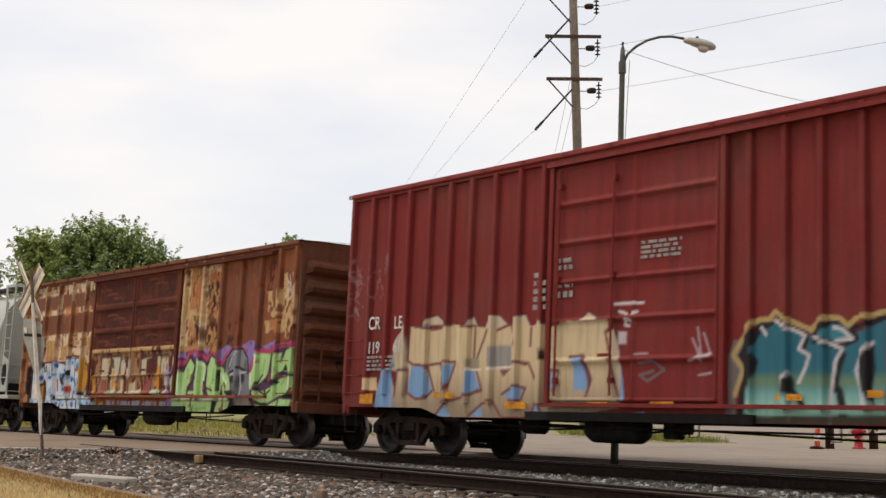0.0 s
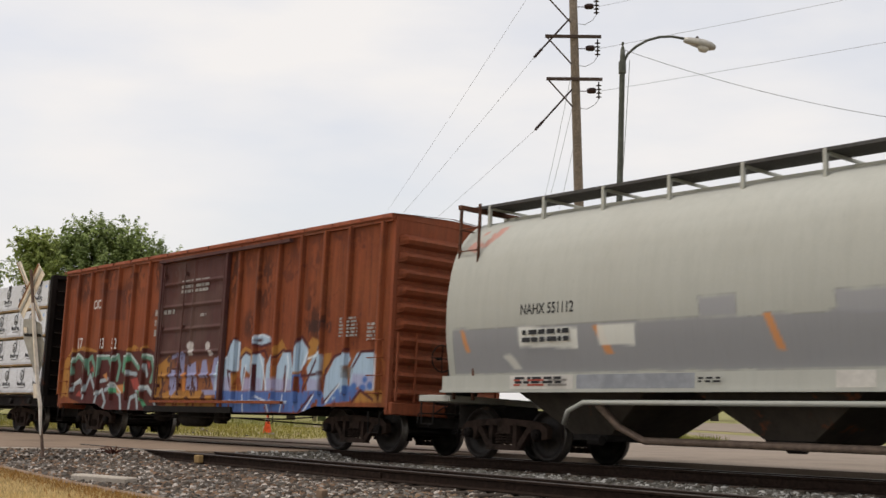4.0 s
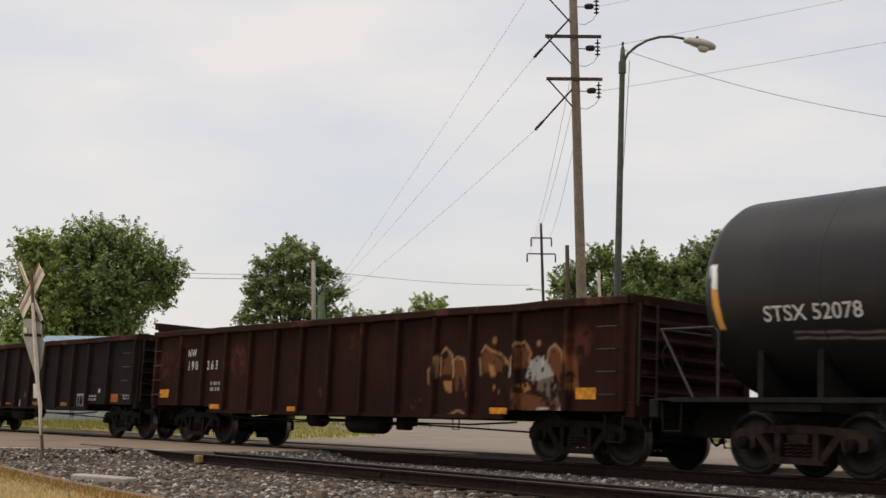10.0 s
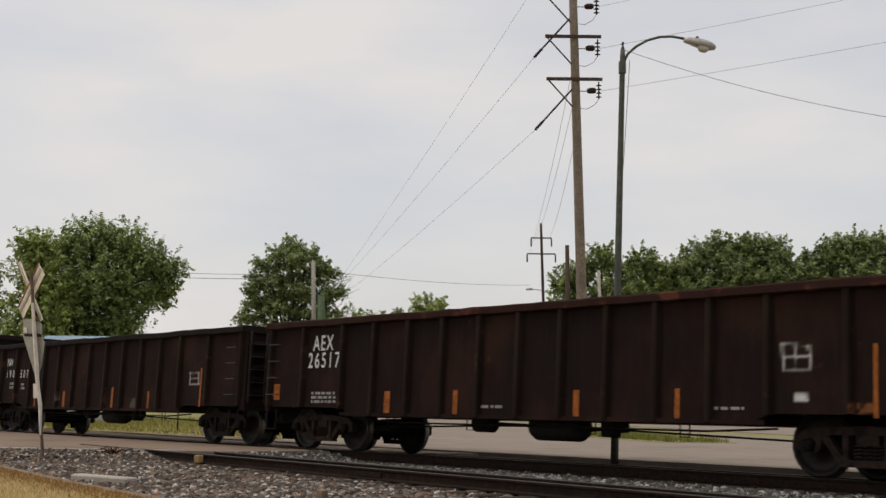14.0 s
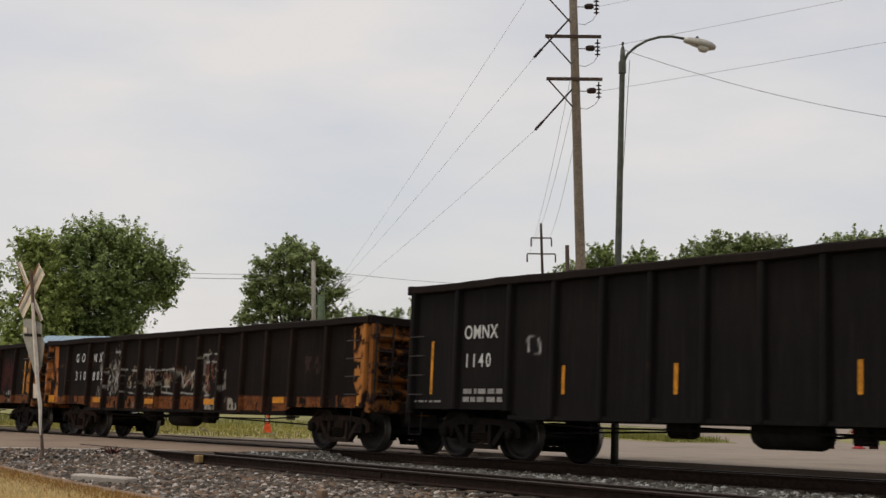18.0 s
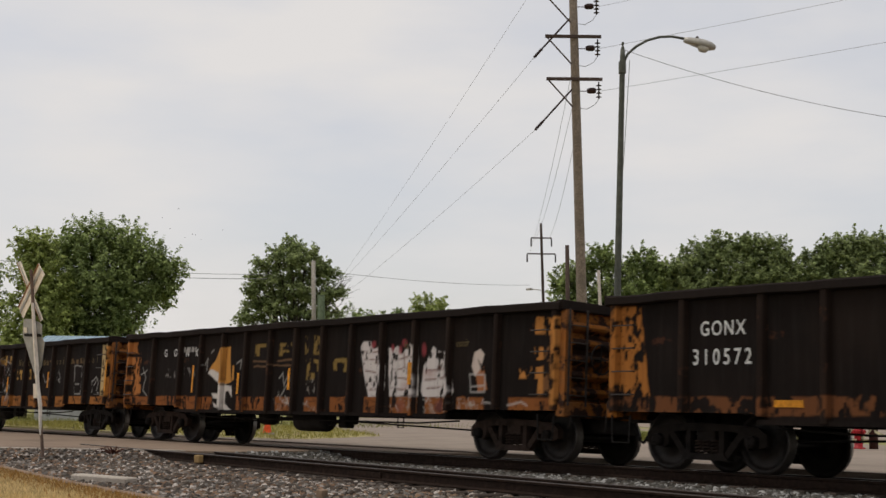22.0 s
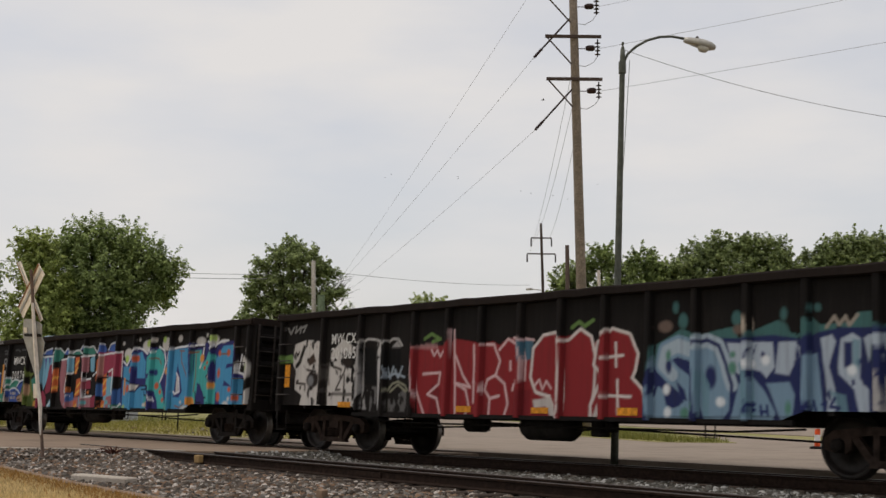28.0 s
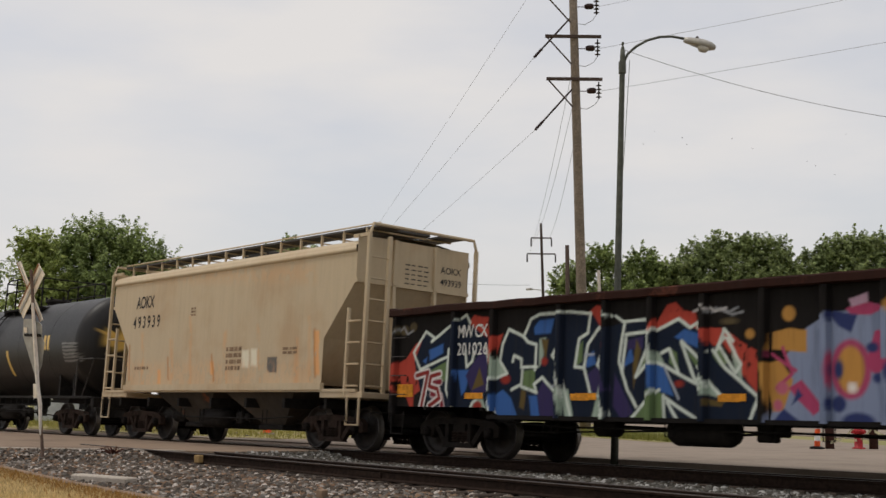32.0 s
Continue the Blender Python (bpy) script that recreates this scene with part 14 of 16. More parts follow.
for x, w, zt, zb in ((0.0, 0.05, 0.05, -0.05), (0.08, 0.075, 0.07, -0.06), (0.25, 0.13, 0.085, -0.075), (0.45, 0.165, 0.08, -0.085), (0.62, 0.15, 0.05, -0.08), (0.72, 0.07, 0.0, -0.06)):
    rings.append([bm.verts.new((x, y * w, z)) for y, z in ((-1, 0.35 * zb), (-0.85, zt * 0.75), (0, zt), (0.85, zt * 0.75), (1, 0.35 * zb), (0.8, zb), (-0.8, zb))])
for i in range(len(rings) - 1):
    for k in range(7):
        bm.faces.new((rings[i][k], rings[i][(k + 1) % 7], rings[i + 1][(k + 1) % 7], rings[i + 1][k]))
bm.faces.new(rings[0])
bm.faces.new(rings[-1])
bmesh.ops.recalc_face_normals(bm, faces=bm.faces)
bmesh.ops.transform(bm, matrix=head_m, verts=bm.verts)
head = part("lamp_head", bm, M_LAMPHEAD, lamp, smooth=True)
bm = bmesh.new()
lathe(bm, [(0.13, -0.07), (0.125, -0.12), (0.09, -0.17), (0.0, -0.19)], 16, 'z', (0.46, 0, 0))
bmesh.ops.transform(bm, matrix=head_m, verts=bm.verts)
part("lens", bm, M_LENS, head, smooth=True)
bm = bmesh.new()
lathe(bm, [(0.035, 0.07), (0.035, 0.13), (0.0, 0.14)], 10, 'z', (0.28, 0, 0))
bmesh.ops.transform(bm, matrix=head_m, verts=bm.verts)
part("photo_cell", bm, M_INSUL, head)

# big wooden pole with three strain arms
UP0, UP1 = Vector((-38.75, 23.92, -0.06)), Vector((-37.39, 21.74, 20.1))
upole = empty("utility_pole", Matrix.Translation(UP0), "weathered wooden utility pole carrying three wires on strain arms", "utility pole")


def on_pole(z):
    return (UP1 - UP0) * ((z - UP0.z) / (UP1.z - UP0.z))


bm = bmesh.new()
tube(bm, [on_pole(z) for z in (-0.06, 4, 8, 12, 16, 20.1)], [0.25, 0.235, 0.215, 0.20, 0.185, 0.17], 16)
part("pole", bm, M_WOODGREY, upole, smooth=True)
AD = Vector((0.64, 0.77, 0.0))      # along the arms
BD = Vector((0.77, -0.64, 0.0))     # towards the eye
WIRE_ENDS, GUY_ENDS = [], []
for z in (16.99, 15.15, 18.8):
    c = on_pole(z)
    bm = bmesh.new()
    q = [c + BD * 0.22 + AD * a for a in (-1.28, 1.15)]
    vs = []
    for p in q:
        for dy, dz in ((-0.05, -0.065), (0.05, -0.065), (0.05, 0.065), (-0.05, 0.065)):
            vs.append(bm.verts.new(p + BD * dy + Vector((0, 0, dz))))
    for f in ((3, 2, 1, 0), (4, 5, 6, 7), (0, 1, 5, 4), (1, 2, 6, 5), (2, 3, 7, 6), (3, 0, 4, 7)):
        bm.faces.new([vs[i] for i in f])
    part("crossarm", bm, M_ARM, upole)
    bm = bmesh.new()
    tube(bm, [c + BD * 0.24 + AD * -1.2 + Vector((0, 0, -0.05)), c + BD * 0.2 + AD * -0.12 + Vector((0, 0, -1.25))], 0.035, 5)
    part("arm_brace", bm, M_ARM, upole)
    # strain insulator and its upright stack on the other side
    d = c + Vector((0, 0, -0.48))
    bm = bmesh.new()
    tube(bm, [d + AD * 0.1, d + AD * 0.55], 0.02, 6)
    tube(bm, [d + AD * 0.50 + Vector((0, 0, 0.01)), d + AD * 0.60 + Vector((0, 0, 0.02)), d + AD * 0.82 + Vector((0, 0, 0.03)), d + AD * 0.9 + Vector((0, 0, 0.03))], [0.08, 0.13, 0.13, 0.08], 10)
    part("strain_insulator", bm, M_INSUL, upole)
    bm = bmesh.new()
    e = d + AD * 1.02
    tube(bm, [e + Vector((0, 0, -0.34)), e + Vector((0, 0, 0.42))], 0.03, 6)
    for k in range(4):
        tube(bm, [e + Vector((0, 0, -0.26 + 0.17 * k)), e + Vector((0, 0, -0.22 + 0.17 * k))], [0.13, 0.06], 9)
    part("post_insulator", bm, M_INSUL, upole)
    bm = bmesh.new()
    tube(bm, [e + Vector((0, 0, -0.34)), d + AD * 0.85 + Vector((0, 0, -0.6)), d + AD * 0.5 + Vector((0, 0, -0.8)), d + AD * 0.15 + Vector((0, 0, -0.75))], 0.014, 5)
    part("jumper_wire", bm, M_WIRE, upole)
    # fibreglass strain rod on the far side
    up = {16.99: 1.0, 15.15: -0.33, 18.8: 2.2}[z]
    g0, g1 = c + AD * -0.08 + Vector((0, 0, up)), c + AD * -1.75 + Vector((0, 0, up - 1.9))
    bm = bmesh.new()
    tube(bm, [g0, g0.lerp(g1, 0.8)], 0.04, 6)
    tube(bm, [g0.lerp(g1, 0.8), g1], 0.06, 6)
    part("strain_rod", bm, M_INSUL, upole)
    WIRE_ENDS.append(UP0 + e)
    GUY_ENDS.append(UP0 + g1)


def wire(name, a, b, sag, r, label, n=18):
    bm = bmesh.new()
    a, b = Vector(a), Vector(b)
    pts = []
    for i in range(n + 1):
        t = i / n
        p = a.lerp(b, t)
        p.z -= sag * 4 * t * (1 - t)
        pts.append(p)
    tube(bm, pts, r, 5)
    return tagged(part(name, bm, M_WIRE, None, label), category="wire", group="overhead wires")


for e, end in zip(WIRE_ENDS, ((-16.0, 30.8, 18.0), (-16.2, 30.9, 15.9), (-15.5, 31.0, 20.0))):
    wire("overhead_wire", e, end, 0.1, 0.0085, "thin dark overhead power wire")
for g, end in zip(GUY_ENDS, ((-90.5, 46.2, 10.9), (-90.8, 46.1, 9.6), (-90.4, 46.4, 11.4))):
    wire("overhead_wire", g, end, 0.25, 0.0075, "thin dark overhead power wire")
wire("telephone_drop", (-16.575, 1.965, 8.05), (-10.98, 7.73, 6.30), 0.32, 0.006, "thin sagging drop wire from the lamp post")
wire("telephone_drop", (-18.3, 4.1, 8.6), (-20.6, 6.2, 5.0), 0.2, 0.008, "thin drop wire down to the train side")
for a, b in (((-37.9, 22.5, 14.8), (-86.2, 66.4, 16.8)), ((-37.9, 22.6, 13.2), (-85.2, 67.2, 16.9)), ((-37.8, 22.4, 16.5), (-86.5, 65.9, 15.4))):
    wire("overhead_wire", a, b, 0.8, 0.011, "thin dark overhead power wire")
wire("overhead_wire", (-79.5, 9.5, 9.9), (-71.9, 21.6, 9.15), 0.1, 0.02, "thin dark overhead wire between trees")
wire("overhead_wire", (-72.6, 20.6, 9.2), (-68.5, 25.9, 9.16), 0.05, 0.016, "thin dark overhead wire between trees")
wire("overhead_wire", (-72.6, 20.6, 8.9), (-68.5, 25.9, 8.88), 0.05, 0.02, "thin dark overhead wire between trees")
wire("overhead_wire", (-70.6, 30.9, 10.0), (-86.5, 66.0, 12.5), 0.3, 0.016, "thin pale overhead wire")

far_pole = empty("utility_pole", pose(-86.8, 68.6, -0.06), "distant wooden utility pole with two crossarms", "utility pole")
bm = bmesh.new()
tube(bm, [(0, 0, 0), (1.25, -2.05, 18.45)], [0.16, 0.12], 8)
part("pole", bm, M_ARM, far_pole)
for z, a, b in ((17.0, (0.54, -2.65), (1.78, -1.16)), (15.5, (0.17, -2.81), (1.89, -0.74))):
    bm = bmesh.new()
    tube(bm, [(a[0], a[1], z + 0.06), (b[0], b[1], z + 0.06)], 0.07, 5)
    part("crossarm", bm, M_ARM, far_pole)
    for q in (a, b):
        bm = bmesh.new()
        tube(bm, [(q[0], q[1], z), (q[0], q[1], z - 0.75)], 0.07, 6)
        part("hanging_insulator", bm, M_INSUL, far_pole)
bm = bmesh.new()
tube(bm, [(0.85, -1.4, 12.1), (-0.1, -2.0, 12.25)], 0.05, 5)
bbox(bm, -0.7, 0.0, -2.2, -1.85, 12.15, 12.35, 0.05)
part("lamp_bracket", bm, M_LAMPHEAD, far_pole)
for p0, p1, r, mat, lab in (((-64.1, 48.6, -0.06), (-63.1, 47.4, 12.5), 0.17, M_ARM, "plain dark wooden pole"), ((-67.6, 29.15, -0.06), (-66.9, 28.3, 10.1), 0.155, simple("pale_pole_wood", (0.36, 0.33, 0.28), 0.9, 0, 0.3, 12.0, 0.3, (0.26, 0.23, 0.19)), "pale weathered wooden pole beside a tree"),
                            ((-66.85, 29.2, -0.06), (-66.3, 28.55, 7.9), 0.27, simple("mossy_pole", (0.10, 0.13, 0.075), 0.9), "stout mossy green pole stump"), ((-60.6, 48.6, -0.06), (-60.9, 48.3, 10.6), 0.13, M_CONC, "pale leaning pole behind the trees")):
    bm = bmesh.new()
    v0, v1 = Vector(p0), Vector(p1)
    tube(bm, [v0, v0.lerp(v1, 0.5), v1], [r, r * 0.92, r * 0.85], 10)
    tagged(part("wooden_pole", bm, mat, None, lab, smooth=True), category="pole")


# ---- crossing sign ----
M_SIGNWHITE = simple("worn_white_sign", (0.74, 0.68, 0.58), 0.6, 0, 0.2, 10.0, 0.1, (0.62, 0.50, 0.38))
M_SIGNBACK = simple("bare_sign_back", (0.36, 0.355, 0.33), 0.6, 0.2, 0.15, 8.0, 0.1)
sign = empty("crossing_sign", pose(-24.67, -6.272, -0.204) @ Matrix.Scale(0.969, 4), "leaning railway crossing sign, bare grey plates on a bent post", "crossing sign")
M_POST = simple("sign_post_lit_side", (0.74, 0.69, 0.62), 0.6, 0, 0.2, 6.0, 0.2, (0.55, 0.46, 0.37))


def sign_at(dx, dy, z):
    """A point of the sign: the post leans along one line as it rises."""
    o = np.interp(z, [0, 0.2, 0.85, 1.42, 1.9, 2.5, 3.0, 4.0], [0.049, 0.038, -0.022, -0.09, -0.165, -0.253, -0.322, -0.418])
    return (dx + 0.375 * o, dy + 0.927 * o, z)


bm = bmesh.new()
tube(bm, [sign_at(x, 0.0, z) for x, z in ((0.0, 0.0), (-0.02, 0.4), (-0.05, 0.73), (0.0, 1.11), (-0.04, 1.46), (0.02, 1.92), (0.07, 2.54), (0.11, 3.4), (0.09, 3.9))], 0.036, 4)
part("post", bm, simple("brown_sign_post", (0.16, 0.11, 0.085), 0.8, 0, 0.4, 6.0, 0.2), sign)
# pale flange: light falling on this side is put into the colour
bm = bmesh.new()
tube(bm, [sign_at(x, -0.05, z) for x, z in ((0.03, 0.5), (0.06, 0.72), (0.12, 1.11), (0.07, 1.5), (0.14, 2.06), (0.19, 2.6), (0.21, 3.2))], [0.015, 0.034, 0.042, 0.042, 0.046, 0.044, 0.03], 4)
part("post_flange", bm, M_POST, sign, "flange of the bent post, its lit side painted pale")


def sign_plate(name, pts, y, mat, label=""):
    bm = bmesh.new()
    front = [bm.verts.new(sign_at(x, y, z)) for x, z in pts]
    back = [bm.verts.new(sign_at(x, y + 0.01, z)) for x, z in pts]
    bm.faces.new(front)
    bm.faces.new(back[::-1])
    for i in range(len(pts)):
        j = (i + 1) % len(pts)
        bm.faces.new((front[i], back[i], back[j], front[j]))
    bmesh.ops.recalc_face_normals(bm, faces=bm.faces)
    return part(name, bm, mat, sign, label)


M_SIGNEDGE = simple("rusty_blade_edge", (0.30, 0.15, 0.07), 0.8, 0, 0.4, 14.0, 0.2)
for name, pts, y, stripe in (("crossbuck_blade", [(-0.93, 4.13), (-0.76, 4.16), (0.33, 2.86), (0.19, 2.82)], 0.10, 0.16), ("crossbuck_blade", [(0.36, 4.01), (0.63, 3.76), (-0.62, 2.92), (-0.84, 3.18)], 0.06, 0.22)):
    sign_plate(name, pts, y, M_SIGNWHITE, "worn white reflective blade")
    a, b, c, d = [Vector(p) for p in pts]
    for k0, k1, mt in ((0.42, 0.42 + stripe, M_SIGNBACK), (0.90, 1.0, M_SIGNEDGE)):
        sign_plate("blade_stripe", [tuple(a.lerp(b, 1 - k0)), tuple(a.lerp(b, 1 - k1)), tuple(d.lerp(c, 1 - k1)), tuple(d.lerp(c, 1 - k0))], y - 0.014, mt)
sign_plate("yield_plate", [(-0.57, 2.91), (-0.17, 2.89), (0.28, 2.79), (0.36, 2.73), (0.31, 2.50), (0.41, 2.37), (0.14, 1.92), (-0.16, 1.66), (-0.25, 1.68), (-0.70, 2.57)], 0.05, M_SIGNBACK, "bare grey back of a three-cornered sign")
sign_plate("cross_strap", [(-0.56, 2.60), (0.30, 2.56), (0.30, 2.50), (-0.56, 2.54)], 0.03, M_UNDER)
sign_plate("sticker", [(-0.56, 2.73), (-0.40, 2.72), (-0.40, 2.61), (-0.56, 2.62)], 0.03, M_SIGNWHITE, "small white sticker")
sign_plate("number_plate", [(-0.41, 1.55), (-0.25, 1.54), (-0.29, 1.25), (-0.46, 1.25)], 0.05, M_SIGNWHITE)

# ---- bollards, hydrant, markers ----
M_BOLLARD = simple("brown_bollard", (0.06, 0.025, 0.02), 0.7)
M_HYD = simple("hydrant_red", (0.40, 0.025, 0.03), 0.45)
M_ORANGE = simple("safety_orange", (0.75, 0.10, 0.025), 0.5)
M_REFL = simple("reflective_white", (0.7, 0.69, 0.66), 0.5)
M_TAPE = simple("caution_tape", (0.62, 0.57, 0.36), 0.6)
for x, y in ((-19.15, 12.7), (-18.55, 13.8), (-18.15, 14.7)):
    b = empty("bollard", pose(x, y, -0.05), "brown steel bollard with a pale cap", "bollard", "bollards by the hydrant")
    bm = bmesh.new()
    lathe(bm, [(0.115, 0.0), (0.115, 0.80), (0.11, 0.82)], 14, 'z')
    part("tube", bm, M_BOLLARD, b, smooth=True)
    bm = bmesh.new()
    lathe(bm, [(0.112, 0.80), (0.10, 0.84), (0.0, 0.86)], 14, 'z')
    part("cap", bm, M_REFL, b)
hyd = empty("fire_hydrant", pose(-18.82, 13.52, -0.05), "red fire hydrant wound about with tape", "fire hydrant")
bm = bmesh.new()
lathe(bm, [(0.17, 0.0), (0.17, 0.05), (0.11, 0.06), (0.105, 0.42), (0.14, 0.44), (0.14, 0.50), (0.115, 0.52), (0.11, 0.58), (0.07, 0.66), (0.03, 0.70), (0.03, 0.75), (0.0, 0.75)], 14, 'z')
part("barrel", bm, M_HYD, hyd, smooth=True)
for ax, sg in (('x', -1), ('x', 1), ('y', -1)):
    bm = bmesh.new()
    lathe(bm, [(0.0, 0.2 * sg), (0.05, 0.2 * sg), (0.06, 0.16 * sg), (0.06, 0.08 * sg)], 10, ax, (0, 0, 0.46))
    part("nozzle", bm, M_HYD, hyd)
for a, b in (((-19.15, 12.7, 0.10), (-18.95, 13.5, 0.50)), ((-18.95, 13.5, 0.15), (-18.55, 13.8, 0.55)), ((-18.55, 13.8, 0.7), (-18.15, 14.7, 0.62)), ((-18.55, 13.8, 0.4), (-18.15, 14.7, 0.25))):
    bm = bmesh.new()
    va, vb = Vector(a), Vector(b)
    vs = []
    for i in range(9):
        p = va.lerp(vb, i / 8) + Vector((0.1, -0.12, -0.10 * math.sin(math.pi * i / 8)))
        vs.append((bm.verts.new(p), bm.verts.new(p + Vector((0.004, 0.012 * math.sin(i), 0.07)))))
    for i in range(8):
        bm.faces.new((vs[i][0], vs[i + 1][0], vs[i + 1][1], vs[i][1]))
    tagged(part("caution_tape", bm, M_TAPE, None, "pale yellow tape strung between bollards"), category="tape", group="tapes between the bollards")
for x, y, tilt in ((-19.2, 12.2, 3),):
    t = empty("tube_marker", pose(x, y, -0.04, 0, tilt, 0), "orange and white striped tube marker", "traffic marker")
    bm = bmesh.new()
    lathe(bm, [(0.19, 0.0), (0.19, 0.05), (0.07, 0.08)], 12, 'z')
    part("base", bm, M_RUBBER, t)
    for k in range(6):
        bm = bmesh.new()
        lathe(bm, [(0.075 - 0.003 * k, 0.06 + 0.155 * k), (0.072 - 0.003 * k, 0.215 + 0.155 * k)], 12, 'z')
        part("band", bm, M_ORANGE if k % 2 == 0 else M_REFL, t)
cone = empty("traffic_cone", pose(-37.4, 6.9, -0.05), "orange traffic cone with a white collar", "traffic cone")
bm = bmesh.new()
lathe(bm, [(0.15, 0.03), (0.10, 0.28), (0.075, 0.42), (0.055, 0.55), (0.03, 0.70), (0.0, 0.70)], 14, 'z')
box(bm, -0.19, 0.19, -0.19, 0.19, 0.0, 0.035)
part("cone_body", bm, M_ORANGE, cone)
bm = bmesh.new()
lathe(bm, [(0.082, 0.415), (0.062, 0.545)], 14, 'z')
part("collar", bm, M_REFL, cone)
for x, y, h in ((-39.5, 4.6, 0.75),):
    bm = bmesh.new()
    tube(bm, [(x, y, -0.3), (x, y, h)], 0.025, 6)
    tagged(part("marker_stake", bm, M_UNDER, None, "thin dark steel stake beside the track"), category="stake")

# ---- buildings far off ----
M_BLUEROOF = simple("pale_blue_metal_roof", (0.36, 0.47, 0.55), 0.5, 0.2, 0.12, 3.0, 0.1)
M_SHEDWALL = simple("pale_shed_wall", (0.40, 0.41, 0.41), 0.8, 0, 0.15, 3.0, 0.1)
shed = empty("shed", pose(-64.9, 12.0, -0.06, 0, 0, 50), "low shed with a pale blue ribbed metal roof", "shed")
bm = bmesh.new()
box(bm, -2.3, 2.3, 0.2, 4.2, 0, 3.95)
part("wall", bm, M_SHEDWALL, shed)
bm = bmesh.new()
ROOF = [(-0.05, 4.02), (2.2, 4.66), (4.45, 4.02), (4.45, 3.95), (2.2, 4.58), (-0.05, 3.95)]
a = [bm.verts.new((-2.5, y, z)) for y, z in ROOF]
b = [bm.verts.new((2.5, y, z)) for y, z in ROOF]
for k in range(6):
    bm.faces.new((a[k], a[(k + 1) % 6], b[(k + 1) % 6], b[k]))
bm.faces.new(a[::-1])
bm.faces.new(b)
bmesh.ops.recalc_face_normals(bm, faces=bm.faces)
shed_roof = part("roof", bm, M_BLUEROOF, shed)
for k in range(17):
    x = -2.4 + k * 0.3
    bm = bmesh.new()
    prism(bm, [(x - 0.02, 0.0), (x + 0.02, 0.0), (x + 0.012, 0.03), (x - 0.012, 0.03)], 0.0, 2.3)
    o = part("roof_rib", bm, M_BLUEROOF, shed_roof)
    o.matrix_local = pose(0, -0.05, 4.02, 15.88)
for k in range(2):
    bm = bmesh.new()
    box(bm, -1.5 + k * 2, -0.5 + k * 2, 0.14, 0.2, 1.2, 2.4)
    part("window", bm, M_UNDER, shed)


# ---- trees ----
def leaf_material(name, base, light):
    m, n, l, bsdf = mat_new(name)
    g = n.new("ShaderNodeNewGeometry")
    v = coords(n, l)
    big = noise_node(n, l, v, 0.35, 3.0)
    col = mix_node(n, l, g.outputs["Random Per Island"], tuple(c * 0.55 for c in base), light)
    col = mix_node(n, l, ramp_node(n, l, big, 0.35, 0.7, 0, 0.6), col, base)
    l.new(col, bsdf.inputs["Base Color"])
    bsdf.inputs["Roughness"].default_value = 0.6
    bsdf.inputs["Specular IOR Level"].default_value = 0.25
    tr = n.new("ShaderNodeBsdfTranslucent")
    l.new(col, tr.inputs["Color"])
    mx = n.new("ShaderNodeMixShader")
    mx.inputs["Fac"].default_value = 0.42
    out = n["Material Output"]
    l.new(bsdf.outputs["BSDF"], mx.inputs[1])
    l.new(tr.outputs["BSDF"], mx.inputs[2])
    l.new(mx.outputs["Shader"], out.inputs["Surface"])
    return m


M_LEAF_A = leaf_material("maple_leaves", (0.165, 0.225, 0.078), (0.47, 0.56, 0.20))
M_LEAF_B = leaf_material("dark_leaves", (0.17, 0.22, 0.09), (0.46, 0.535, 0.21))
M_LEAF_C = leaf_material("yellow_green_leaves", (0.25, 0.31, 0.088), (0.56, 0.63, 0.20))
M_BARK = simple("grey_bark", (0.085, 0.072, 0.058), 0.95, 0, 0.4, 5.0, 0.6)


